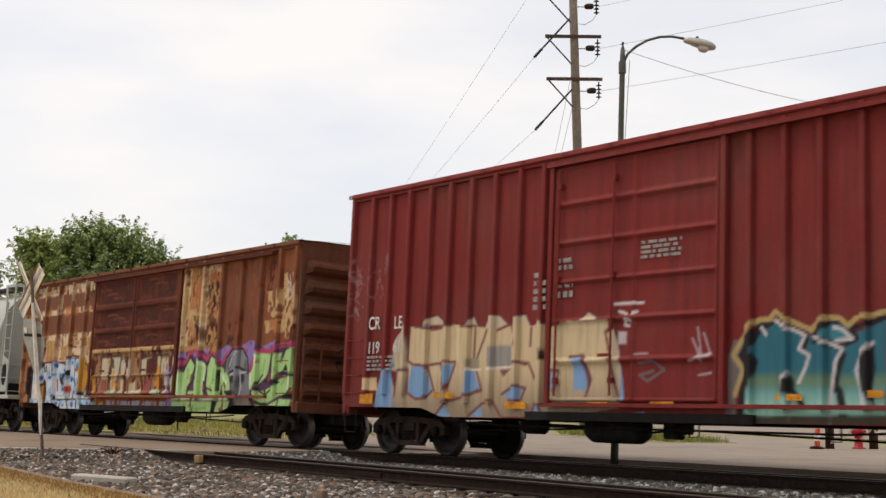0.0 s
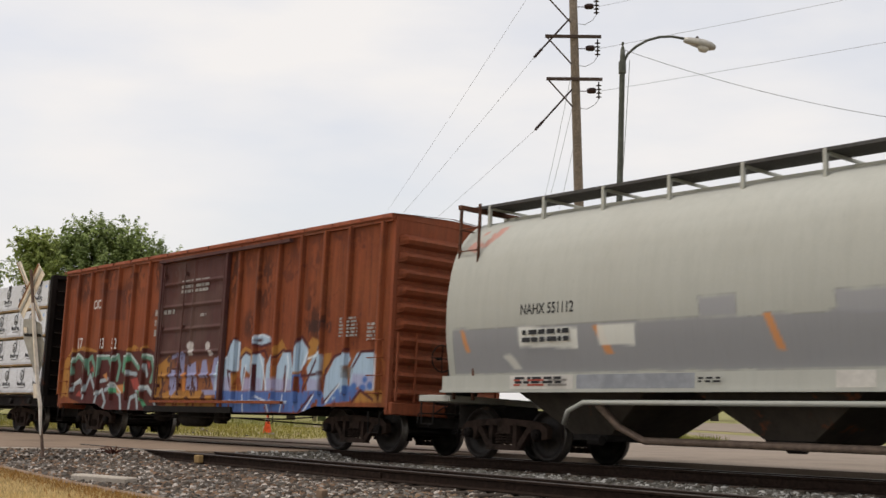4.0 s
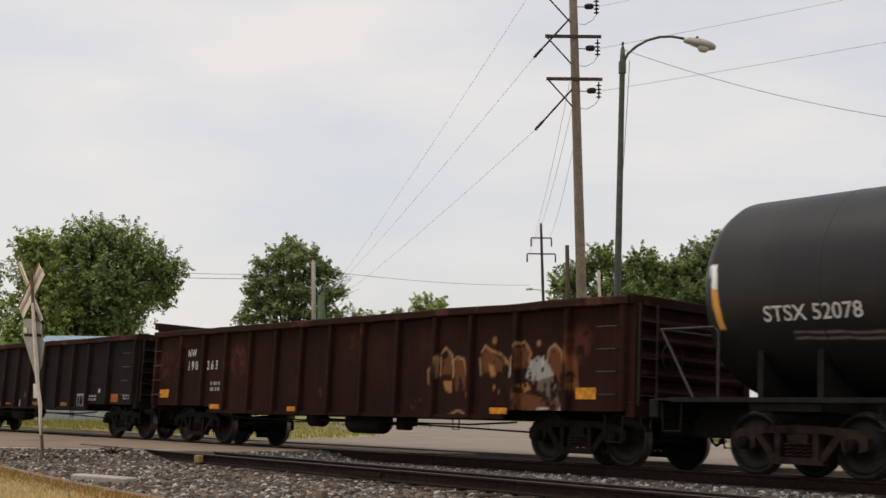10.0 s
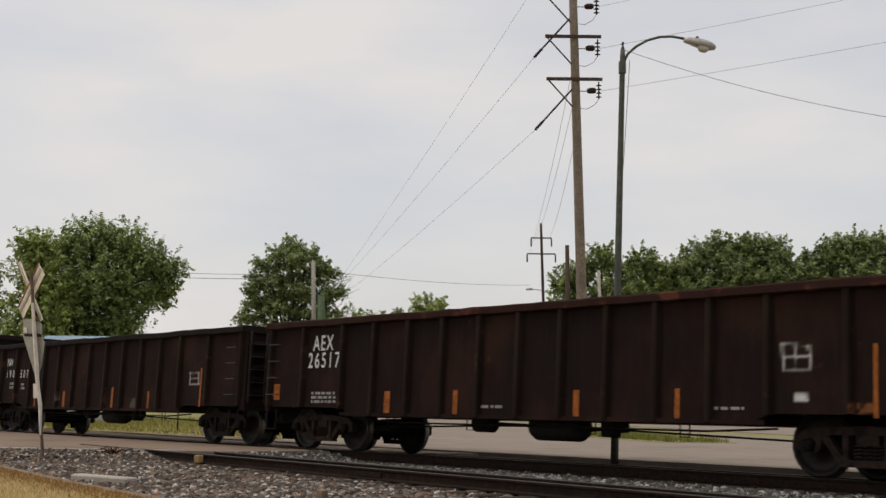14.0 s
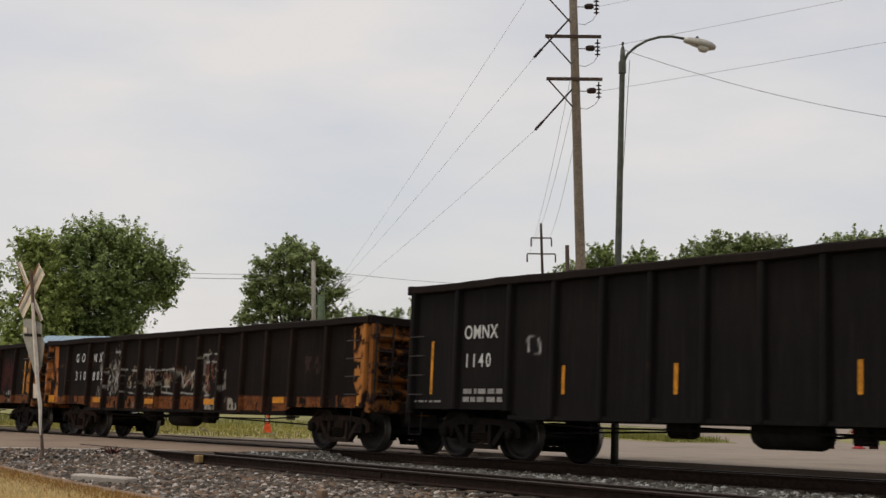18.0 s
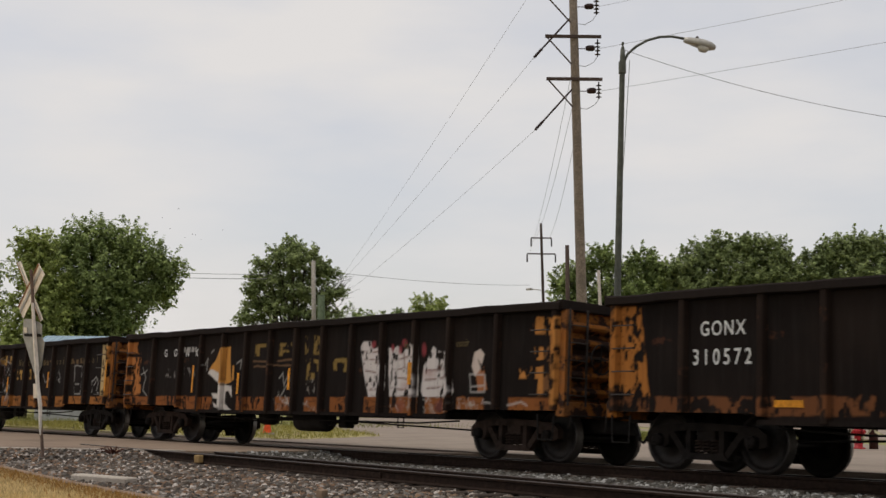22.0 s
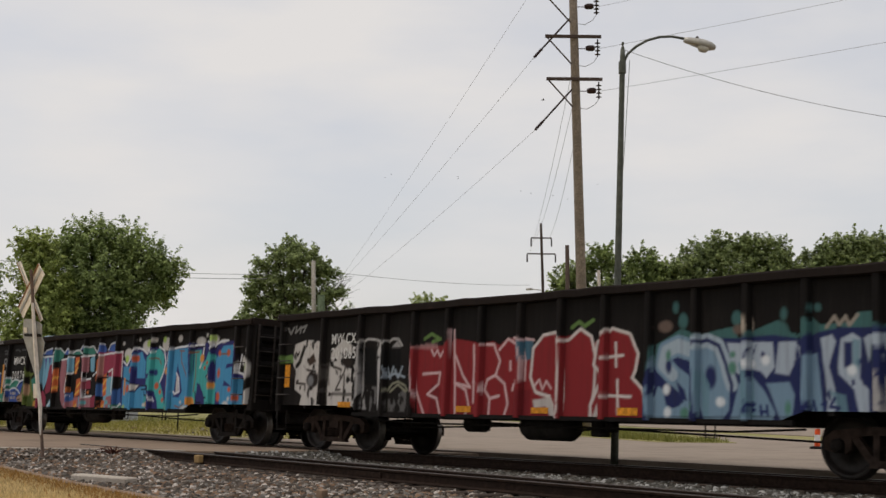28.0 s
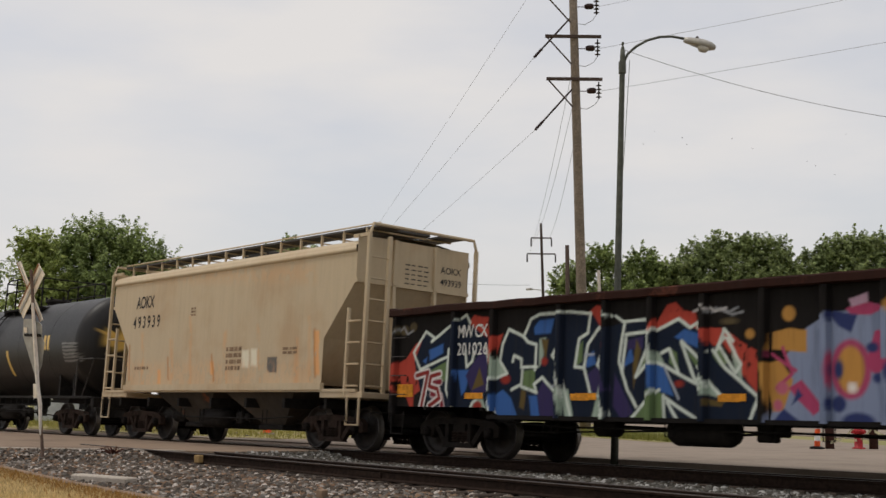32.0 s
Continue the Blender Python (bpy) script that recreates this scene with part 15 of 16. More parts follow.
def tree(at, height, lumps, mat, seed, label, leaf=0.235, per=700, trunk=0.28, bare=False):
    """lumps: (dx, dy, z, radius across, radius up) of the crown's masses about the foot."""
    rnd = np.random.RandomState(seed)
    rr = random.Random(seed)
    t = empty("tree", pose(at[0], at[1], -0.08), label, "tree")
    bm = bmesh.new()
    fork = height * 0.3
    tube(bm, [(0, 0, -0.2), (0.05, 0.02, fork * 0.5), (0.0, 0.1, fork)], [trunk * 1.3, trunk, trunk * 0.85], 9)
    part("trunk", bm, M_BARK, t, smooth=True)
    for dx, dy, z, ra, ru in lumps:
        bm = bmesh.new()
        mid = (dx * 0.5 + rr.uniform(-0.3, 0.3), dy * 0.5 + rr.uniform(-0.3, 0.3), (fork + z) * 0.5)
        tube(bm, [(0, 0.1, fork * 0.85), mid, (dx, dy, z), (dx * 1.05, dy * 1.05, z + ru * 0.6)], [trunk * 0.55, trunk * 0.32, trunk * 0.16, 0.03], 6)
        for _ in range(6):
            a = rr.uniform(0, 6.283)
            tube(bm, [(dx, dy, z + rr.uniform(-0.3, 0.3) * ru), (dx + ra * 0.75 * math.cos(a), dy + ra * 0.75 * math.sin(a), z + ru * rr.uniform(-0.3, 0.8))], [trunk * 0.12, 0.02], 4)
        part("limb", bm, M_BARK, t)
    V = []
    for dx, dy, z, ra, ru in lumps:
        mid = np.array([dx, dy, z])
        half = np.array([ra, ra, ru])
        # sprays of leaves that point outwards and up, and a looser filling behind them
        for kind, nc, k in ((0, int(per * 0.060 * ra * ru) + 6, 32), (1, int(per * 0.012 * ra * ru), 22)):
            d = rnd.normal(size=(nc, 3))
            d /= np.linalg.norm(d, axis=1)[:, None]
            rad = rnd.uniform(0.45, 1.12, size=(nc, 1)) if kind == 0 else rnd.uniform(0.1, 0.7, size=(nc, 1))
            for c, way in zip(d * rad * half + mid, d):
                axis = way * np.array([1, 1, 0.7]) + np.array([0, 0, 0.42]) + rnd.normal(size=3) * 0.28
                axis /= np.linalg.norm(axis)
                along = rnd.uniform(0, 1, (k, 1))
                reach = (0.65 + 0.26 * ra) * rnd.uniform(0.5, 1.3)
                p = c + axis * (along - 0.35) * reach + rnd.normal(size=(k, 3)) * (0.04 + 0.20 * (1 - along)) * (0.7 + 0.15 * ra)
                nrm = rnd.normal(size=(k, 3)) * 0.55 + np.array([0, 0, 0.9]) + way * 0.7
                nrm /= np.linalg.norm(nrm, axis=1)[:, None]
                u = axis + rnd.normal(size=(k, 3)) * 0.6
                u -= nrm * (u * nrm).sum(1)[:, None]
                u /= np.linalg.norm(u, axis=1)[:, None] + 1e-9
                w = np.cross(nrm, u)
                s = leaf * rnd.uniform(0.6, 1.25, size=(k, 1))
                V.append(np.stack([p - u * s * 0.5, p + w * s * 0.30 + nrm * s * 0.08, p + u * s * 0.6, p - w * s * 0.30 + nrm * s * 0.08], 1).reshape(-1, 3))
    V = np.concatenate(V)
    nq = len(V) // 4
    me = bpy.data.meshes.new("crown")
    me.vertices.add(len(V))
    me.vertices.foreach_set("co", V.reshape(-1).astype(np.float32))
    me.loops.add(nq * 4)
    me.loops.foreach_set("vertex_index", np.arange(nq * 4, dtype=np.int32))
    me.polygons.add(nq)
    me.polygons.foreach_set("loop_start", np.arange(0, nq * 4, 4, dtype=np.int32))
    me.update(calc_edges=True)
    me.materials.append(mat)
    o = new("crown", me)
    o.parent = t
    tagged(o, kind="stuff")
    return t


# (across, deep) in the trees' own axes
AX, DP = Vector((0.64, 0.77, 0)), Vector((-0.77, 0.64, 0))


def lump(a, d, z, ra, ru):
    p = AX * a + DP * d
    return (p.x, p.y, z, ra, ru)


tree((-74.0, 17.7), 12.2, [lump(-2.7, 0.5, 10.3, 1.5, 1.4), lump(-1.0, -0.5, 11.0, 1.5, 1.3), lump(0.6, 0.3, 10.9, 1.5, 1.3), lump(2.0, -0.3, 10.1, 1.4, 1.2), lump(3.3, 0.2, 9.4, 1.2, 1.1), lump(3.0, 0.3, 8.1, 1.2, 1.1), lump(-2.2, 0.2, 8.1, 1.9, 1.7), lump(-0.2, -0.7, 8.6, 2.0, 1.8), lump(1.6, 0.3, 8.0, 1.7, 1.6), lump(0.9, 0, 6.3, 1.6, 1.5), lump(-1.2, 0.4, 5.9, 1.9, 1.7), lump(0.2, 0.3, 4.4, 1.6, 1.2), lump(-2.6, 0.4, 4.6, 1.7, 1.5)],
     M_LEAF_A, 11, "broad leafy maple with a full rounded crown", per=760)
tree((-77.9, 11.6), 9.5, [lump(-0.9, 0, 8.6, 1.5, 1.4), lump(-0.4, 0, 6.8, 1.6, 1.5), lump(-1.0, 0, 5.2, 1.9, 1.6), lump(-0.2, 0, 4.0, 1.5, 1.4)],
     M_LEAF_A, 12, "leafy tree beside the maple", per=620)
tree((-74.6, 12.8), 11.2, [lump(0.3, 0, 10.5, 1.0, 0.9), lump(1.1, 0, 9.9, 1.0, 0.9), lump(0.0, 0, 9.3, 0.9, 0.9), lump(0.6, 0, 8.4, 1.3, 1.1), lump(1.5, 0, 7.5, 1.2, 1.1), lump(0.2, 0, 7.0, 1.3, 1.2), lump(1.7, 0, 6.1, 1.3, 1.0), lump(0.2, 0, 5.4, 1.5, 1.2), lump(1.4, 0, 4.6, 1.5, 1.2), lump(-0.4, 0, 4.0, 1.7, 1.3)],
     M_LEAF_C, 19, "leafy yellow-green tree in front of the maple", per=640)
tree((-71.7, 30.0), 12.0, [lump(-0.3, 0.5, 11.7, 0.84, 0.46), lump(-1.2, -0.4, 11.1, 0.78, 0.43), lump(0.7, 0.1, 11.2, 0.78, 0.43), lump(-2.0, 0.5, 10.4, 0.78, 0.43), lump(-0.1, -0.4, 10.5, 1.12, 0.62), lump(1.5, 0.1, 10.5, 0.78, 0.43), lump(2.2, 0.5, 9.8, 0.84, 0.46), lump(-2.1, -0.4, 9.4, 0.84, 0.46), lump(-0.8, 0.1, 9.4, 0.95, 0.53), lump(0.9, 0.5, 9.5, 0.95, 0.53), lump(-2.7, -0.4, 8.6, 0.67, 0.37), lump(2.6, 0.1, 8.6, 0.78, 0.43), lump(-1.4, 0.5, 8.4, 0.95, 0.53), lump(0.4, -0.4, 8.4, 1.01, 0.56), lump(1.8, 0.1, 8.2, 0.84, 0.46), lump(-2.7, 0.5, 7.7, 0.84, 0.46), lump(-1.2, -0.4, 7.3, 0.95, 0.53), lump(0.4, 0.1, 7.2, 1.01, 0.56), lump(2.0, 0.5, 7.1, 0.90, 0.50), lump(-3.0, -0.4, 6.8, 0.78, 0.43), lump(-1.8, 0.1, 6.0, 1.01, 0.56), lump(0.2, 0.5, 5.8, 1.12, 0.62), lump(1.8, -0.4, 5.8, 1.01, 0.56), lump(0.0, 0.1, 4.4, 1.34, 0.74)],
     M_LEAF_B, 13, "tall airy tree with dark drooping leaves", per=900, trunk=0.24)
# bare branches by that tree
bt = empty("bare_branches", pose(-70.2, 31.6, -0.08), "thin bare grey branches of a dying tree", "tree")
bm = bmesh.new()
rr = random.Random(5)
for k in range(22):
    p0 = Vector((0, 0, 5.0 + rr.uniform(0, 4.2)))
    p1 = p0 + AX * (0.8 + rr.uniform(0, 0.8)) + Vector((0, 0, rr.uniform(-0.1, 1.1)))
    p2 = p1 + AX * rr.uniform(0.3, 0.9) + Vector((0, 0, rr.uniform(-0.3, 0.6)))
    tube(bm, [p0, p1, p2], [0.028, 0.016, 0.008], 4)
    tube(bm, [p1, p1 + AX * rr.uniform(0.2, 0.5) + Vector((0, 0, rr.uniform(0.1, 0.7)))], [0.012, 0.006], 4)
tube(bm, [(0, 0, 0), (0, 0, 8.2)], [0.14, 0.05], 6)
part("branch", bm, M_BARK, bt)
tree((-86.1, 53.6), 10.8, [lump(0, 0, 9.6, 1.5, 1.2), lump(-0.9, 0, 8.5, 1.2, 1.1), lump(0.9, 0, 8.6, 1.1, 1.0), lump(0, 0, 6.6, 1.7, 1.6), lump(0, 0, 4.2, 1.8, 1.6)], M_LEAF_C, 14, "small round-headed leafy tree", per=520, leaf=0.29)
tree((-90.0, 48.6), 9.4, [lump(-2.0, 0, 8.4, 1.2, 0.8), lump(0, 0, 8.6, 1.3, 0.9), lump(1.8, 0, 8.4, 1.1, 0.9), lump(3.4, 0, 8.6, 0.9, 0.8), lump(0, 0, 6.2, 2.6, 1.8), lump(2.4, 0, 5.4, 2.0, 1.8)], M_LEAF_A, 15, "ragged low tree on the skyline", per=260, leaf=0.29)
for i, (px, py, hh, mat, ll) in enumerate([
        (-79.8, 69.0, 15.2, M_LEAF_A, [(-3.6, 0, 12.4, 1.3, 1.2), (-2.2, 0, 13.5, 1.4, 1.3), (-0.2, 0, 14.6, 1.5, 1.3), (1.8, 0, 13.6, 1.3, 1.1), (3.8, 0, 14.4, 1.5, 1.3), (5.2, 0, 13.4, 1.4, 1.3), (-2.6, 0, 10.4, 2.0, 1.8), (0.6, 0, 11.4, 2.2, 1.9), (3.8, 0, 10.8, 2.4, 2.1), (0, 0, 8.0, 3.0, 2.2)]),
        (-73.4, 76.8, 16.6, M_LEAF_B, [(-2.6, 0, 13.6, 1.9, 1.6), (-0.8, 0, 15.0, 1.8, 1.5), (1.2, 0, 15.7, 1.8, 1.5), (3.4, 0, 15.7, 1.9, 1.5), (5.5, 0, 15.3, 1.8, 1.5), (7.0, 0, 13.9, 1.6, 1.5), (-1.0, 0, 12.0, 2.6, 2.0), (2.0, 0, 12.8, 2.9, 2.3), (5.4, 0, 12.2, 2.7, 2.3), (2.0, 0, 9.0, 4.4, 2.6)]),
        (-66.6, 85.0, 17.6, M_LEAF_B, [(-1.2, 0, 14.2, 1.7, 1.5), (0.6, 0, 15.6, 1.7, 1.5), (2.6, 0, 15.9, 1.9, 1.5), (4.8, 0, 16.0, 2.1, 1.6), (-0.2, 0, 12.4, 2.4, 2.0), (2.6, 0, 13.2, 2.8, 2.3), (5.4, 0, 12.6, 3.0, 2.6), (2.4, 0, 9.2, 4.4, 2.6)]),
        (-84.6, 84.0, 15.0, M_LEAF_B, [(-3.0, 0, 12.4, 2.2, 1.9), (0.0, 0, 13.4, 2.5, 1.9), (3.0, 0, 13.0, 2.4, 1.9), (0.0, 0, 10.0, 3.6, 2.6), (4.0, 0, 9.6, 3.0, 2.6)]),
        (-60.0, 94.0, 18.0, M_LEAF_B, [(-2.0, 0, 15.0, 2.8, 2.2), (2.0, 0, 16.0, 3.0, 2.2), (0.0, 0, 11.4, 4.4, 3.0)])]):
    tree((px, py), hh, [lump(*q) for q in ll], mat, 30 + i, "tall leafy tree of the wood behind the street", per=470, leaf=0.33, trunk=0.3)

# ---- crossing road over the line, kerbs and clutter near the eye ----
flat("crossing_road", [(-62, -12), (-31.5, -12), (-26.2, -6.6), (-24.7, -5.0), (-22.6, -3.2), (-22.4, -1.0), (-62, -1.0)], -0.02, M_CROSS, "worn asphalt road up to the level crossing", 0.35, "road")
flat("crossing_panel", [(-62, -0.66), (-22.4, -0.66), (-21.6, 0.63), (-62, 0.63)], -0.06, M_CROSS, "worn asphalt between the rails at the crossing", 0.3, "road")
flat("crossing_apron", [(-62, 0.9), (-21.5, 0.9), (-20.5, 2.6), (-62, 2.6)], -0.07, M_CROSS, "worn asphalt beyond the rails at the crossing", 0.3, "road")
LAWN = [(-27.5, -7.1), (-22.75, -7.86), (-20.27, -8.28), (-17.73, -8.68), (-15.85, -8.91), (-14.47, -9.04), (-6, -9.9)]


def lawn_edge(x):
    return np.interp(x, [p[0] for p in LAWN], [p[1] for p in LAWN])


flat("dry_lawn", LAWN + [(-6, -40), (-40, -40), (-40, -10)], -0.27, M_DRYGRASS, "dry yellow lawn at the trackside", 0.3)
M_EDGE = simple("weathered_edging", (0.26, 0.18, 0.12), 0.9, 0, 0.3, 8.0, 0.4)
edge = empty("timber_edging", pose(0, 0, 0), "weathered timber edging between lawn and ballast", "edging")
pts = [(x, y + 0.08) for x, y in LAWN[1:]]
for (x0, y0), (x1, y1) in zip(pts[:-1], pts[1:]):
    bm = bmesh.new()
    d = Vector((x1 - x0, y1 - y0, 0))
    L = d.length - 0.03
    bbox(bm, 0.0, L, -0.06, 0.06, -0.45, -0.21, 0.02)
    o = part("edging_board", bm, M_EDGE, edge)
    o.matrix_local = Matrix.Translation((x0, y0, 0)) @ pose(0, 0, 0, 0, 0, math.degrees(math.atan2(d.y, d.x)))
bm = bmesh.new()
bbox(bm, -0.75, 0.75, -0.11, 0.11, -0.10, 0.035, 0.02)
o = tagged(part("concrete_slab", bm, M_CONC, None, "pale broken concrete slab lying in the ballast"), category="concrete slab")
o.matrix_world = pose(-18.7, -7.68, -0.232, 2, 0, 9)
bm = bmesh.new()
bbox(bm, -0.05, 0.05, -0.07, 0.07, -0.12, 0.05, 0.01)
o = tagged(part("tie_stub", bm, M_EDGE, None, "rusty stub sticking out of the ballast"), category="stub")
o.matrix_world = pose(-13.75, -6.95, -0.2, 0, 6, 20)
bm = bmesh.new()
bbox(bm, -0.10, 0.10, -0.05, 0.05, -0.16, -0.02, 0.01)
o = tagged(part("joint_block", bm, simple("ochre_block", (0.34, 0.22, 0.09), 0.8), None, "ochre wooden block against the side track rail"), category="block")
o.matrix_world = pose(-21.25, -4.62, 0.0, 0, 0, -3)


def stones(name, n, area, seed, size, mat, label, zfun):
    """Crushed stone: many small sharp lumps in one mesh."""
    rnd = np.random.RandomState(seed)
    base = np.array([(-1, -1, -0.6), (1, -1, -0.5), (1, 1, -0.6), (-1, 1, -0.5), (-0.7, -0.6, 0.7), (0.6, -0.8, 0.6), (0.7, 0.6, 0.8), (-0.6, 0.7, 0.6)], float)
    quads = np.array([(4, 5, 6, 7), (0, 1, 5, 4), (1, 2, 6, 5), (2, 3, 7, 6), (3, 0, 4, 7)])
    xy = area(rnd, n)
    n = len(xy)
    s = size * rnd.uniform(0.6, 1.2, n) ** 2 * 0.40
    a = rnd.uniform(0, 6.283, n)
    v = base[None] * (1 + rnd.uniform(-0.35, 0.35, (n, 8, 3))) * s[:, None, None] * np.array([1.15, 0.9, 0.75])
    c, sn = np.cos(a)[:, None], np.sin(a)[:, None]
    x = v[..., 0] * c - v[..., 1] * sn
    y = v[..., 0] * sn + v[..., 1] * c
    tl = rnd.uniform(-1.3, 1.3, n)[:, None]
    z = v[..., 2] + x * tl * 0.5
    P = np.stack([x + xy[:, :1], y + xy[:, 1:2], z + zfun(xy[:, 0], xy[:, 1])[:, None] + s[:, None] * rnd.uniform(0.05, 0.8, n)[:, None]], -1).reshape(-1, 3)
    q = (quads[None] + (np.arange(n) * 8)[:, None, None]).reshape(-1)
    me = bpy.data.meshes.new(name)
    me.vertices.add(len(P))
    me.vertices.foreach_set("co", P.reshape(-1).astype(np.float32))
    me.loops.add(len(q))
    me.loops.foreach_set("vertex_index", q.astype(np.int32))
    me.polygons.add(len(q) // 4)
    me.polygons.foreach_set("loop_start", np.arange(0, len(q), 4, dtype=np.int32))
    me.update(calc_edges=True)
    me.materials.append(mat)
    return tagged(new(name, me), label, "ballast", kind="stuff")


def stone_material(name, tones):
    m, n, l, bsdf = mat_new(name)
    g = n.new("ShaderNodeNewGeometry")
    r = n.new("ShaderNodeValToRGB")
    el = r.color_ramp.elements
    el[0].color, el[1].color = rgba(tones[0]), rgba(tones[-1])
    for i, t in enumerate(tones[1:-1]):
        e = el.new((i + 1) / (len(tones) - 1))
        e.color = rgba(t)
    l.new(g.outputs["Random Per Island"], r.inputs["Fac"])
    v = coords(n, l)
    f = noise_node(n, l, v, 40.0, 5.0)
    col = mix_node(n, l, ramp_node(n, l, f, 0.4, 0.75, 0, 0.45), r.outputs["Color"], (0.045, 0.033, 0.024))
    l.new(col, bsdf.inputs["Base Color"])
    bsdf.inputs["Roughness"].default_value = 0.9
    bsdf.inputs["Specular IOR Level"].default_value = 0.2
    bump_node(n, l, f, 0.4, 0.01, bsdf)
    return m


M_STONE = stone_material("crushed_limestone", [(0.026, 0.018, 0.013), (0.21, 0.17, 0.135), (0.035, 0.027, 0.02), (0.58, 0.52, 0.46), (0.05, 0.04, 0.032), (0.075, 0.05, 0.034), (0.27, 0.165, 0.10), (0.025, 0.019, 0.015), (0.20, 0.185, 0.165), (0.03, 0.024, 0.018), (0.12, 0.10, 0.085)])
M_STONE_PALE = stone_material("clean_pale_stone", [(0.025, 0.022, 0.018), (0.13, 0.128, 0.115), (0.045, 0.041, 0.033), (0.40, 0.395, 0.375), (0.06, 0.055, 0.046), (0.10, 0.09, 0.072), (0.03, 0.026, 0.02)])


EDGE_Y, EDGE_X = [-12, -6.6, -5.0, -3.2, -1.0, 3], [-31.5, -26.2, -24.7, -22.6, -22.4, -20.5]


def bed_z(x, y):
    """The stone's level: the bed, rising in a shoulder to the crossing road."""
    z = np.interp(y, [-9.5, -6.3, -3.6, -1.9, 1.9, 2.9], [-0.40, -0.24, -0.21, -0.20, -0.24, -0.30])
    k = np.clip(1 - (x - np.interp(y, EDGE_Y, EDGE_X)) / 1.6, 0, 1) * (y < -1.0)
    return z + (-0.045 - z) * k


SY, SK = np.meshgrid(np.linspace(-11.5, -1.05, 40), np.linspace(0.0, 1.6, 8))
SX = np.interp(SY, EDGE_Y, EDGE_X) + SK
shoulder = grid_mesh("ballast_shoulder", np.stack([SX, SY, bed_z(SX, SY) - 0.004], -1), M_GRAVELBED, None, label="sloping stone shoulder at the crossing road")
tagged(shoulder, category="track bed", kind="structure")
flat("edge_line", [(-31.9, -12), (-31.45, -12), (-26.1, -6.55), (-24.6, -4.95), (-23.3, -3.8), (-23.75, -3.85), (-24.95, -4.95), (-26.5, -6.6)], -0.012, M_CONC, "thin pale worn edge line of the crossing road", 0.02, "road")


def clear_of_road(x, y):
    edge_x = np.interp(y, [-12, -6.6, -5.0, -3.2, -1.0, 3], [-31.5, -26.2, -24.7, -22.6, -22.4, -20.5])
    return x > edge_x + 0.03


def area_front(rnd, n):
    t = rnd.uniform(0, 1, n * 2)
    x = -31 + 25 * t ** 0.8
    y = rnd.uniform(-9.2, -4.2, n * 2)
    side = np.interp(x, [-27.6, 8], [-4.13, -6.15])
    lawn = lawn_edge(x) + 0.12
    ok = clear_of_road(x, y) & (y < side - 0.08) & (y > lawn)
    return np.stack([x[ok], y[ok]], 1)[:n]


def area_mid(rnd, n):
    x = -23 + 17 * rnd.uniform(0, 1, n * 3)
    y = rnd.uniform(-5.9, -0.9, n * 3)
    side = np.interp(x, [-22.6, 8], [-3.50, -5.95])
    ok = clear_of_road(x, y) & (y > side + 0.09) & (y < -0.85)
    return np.stack([x[ok], y[ok]], 1)[:n]


def area_back(rnd, n):
    x = -21 + 22 * rnd.uniform(0, 1, n * 2)
    y = rnd.uniform(0.85, 2.6, n * 2)
    ok = clear_of_road(x, y)
    return np.stack([x[ok], y[ok]], 1)[:n]


stones("crushed_stone", 36000, area_front, 71, 0.068, M_STONE, "grey crushed stone beside the side track", bed_z)
stones("crushed_stone", 16000, area_mid, 72, 0.060, M_STONE_PALE, "paler clean crushed stone between the tracks", bed_z)
stones("crushed_stone", 3000, area_back, 73, 0.06, M_STONE, "grey crushed stone beyond the main line", bed_z)


def rubble_area(rnd, n):
    return np.stack([rnd.uniform(-46, -33, n), rnd.uniform(3.2, 7.5, n)], 1)


stones("rubble", 130, rubble_area, 74, 0.17, M_STONE, "scattered broken concrete and rubble on the dirt", lambda x, y: -0.09 + 0 * x)


def tufts(name, n, area, seed, height, mat, label, z):
    """Grass blades in one mesh."""
    rnd = np.random.RandomState(seed)
    xy = area(rnd, n)
    n = len(xy)
    a = rnd.uniform(0, 6.283, n)
    h = height * rnd.uniform(0.4, 1.3, n)
    w = 0.008 + 0.01 * rnd.uniform(0, 1, n)
    lean = rnd.uniform(-0.5, 0.5, (n, 2)) * h[:, None]
    d = np.stack([np.cos(a), np.sin(a)], 1) * w[:, None]
    zb = np.full((n, 1), z)
    p0 = np.concatenate([xy - d, zb], 1)
    p1 = np.concatenate([xy + d, zb], 1)
    p2 = np.concatenate([xy + lean, zb + h[:, None]], 1)
    P = np.stack([p0, p1, p2], 1).reshape(-1, 3)
    me = bpy.data.meshes.new(name)
    me.vertices.add(len(P))
    me.vertices.foreach_set("co", P.reshape(-1).astype(np.float32))
    me.loops.add(len(P))
    me.loops.foreach_set("vertex_index", np.arange(len(P), dtype=np.int32))
    me.polygons.add(n)
    me.polygons.foreach_set("loop_start", np.arange(0, len(P), 3, dtype=np.int32))
    me.update(calc_edges=True)
    me.materials.append(mat)
    return tagged(new(name, me), label, "grass", kind="stuff")


M_WEED = simple("dead_weed_stems", (0.075, 0.028, 0.02), 0.9)
M_BLADE_DRY = leaf_material("dry_grass_blades", (0.60, 0.46, 0.22), (0.80, 0.64, 0.35))
M_BLADE_GREEN = leaf_material("green_grass_blades", (0.15, 0.165, 0.035), (0.28, 0.27, 0.07))


def lawn_rim(rnd, n):
    x = rnd.uniform(-27, -9, n)
    y = lawn_edge(x) - 0.06 - np.abs(rnd.normal(size=n)) * 0.28
    return np.stack([x, y], 1)


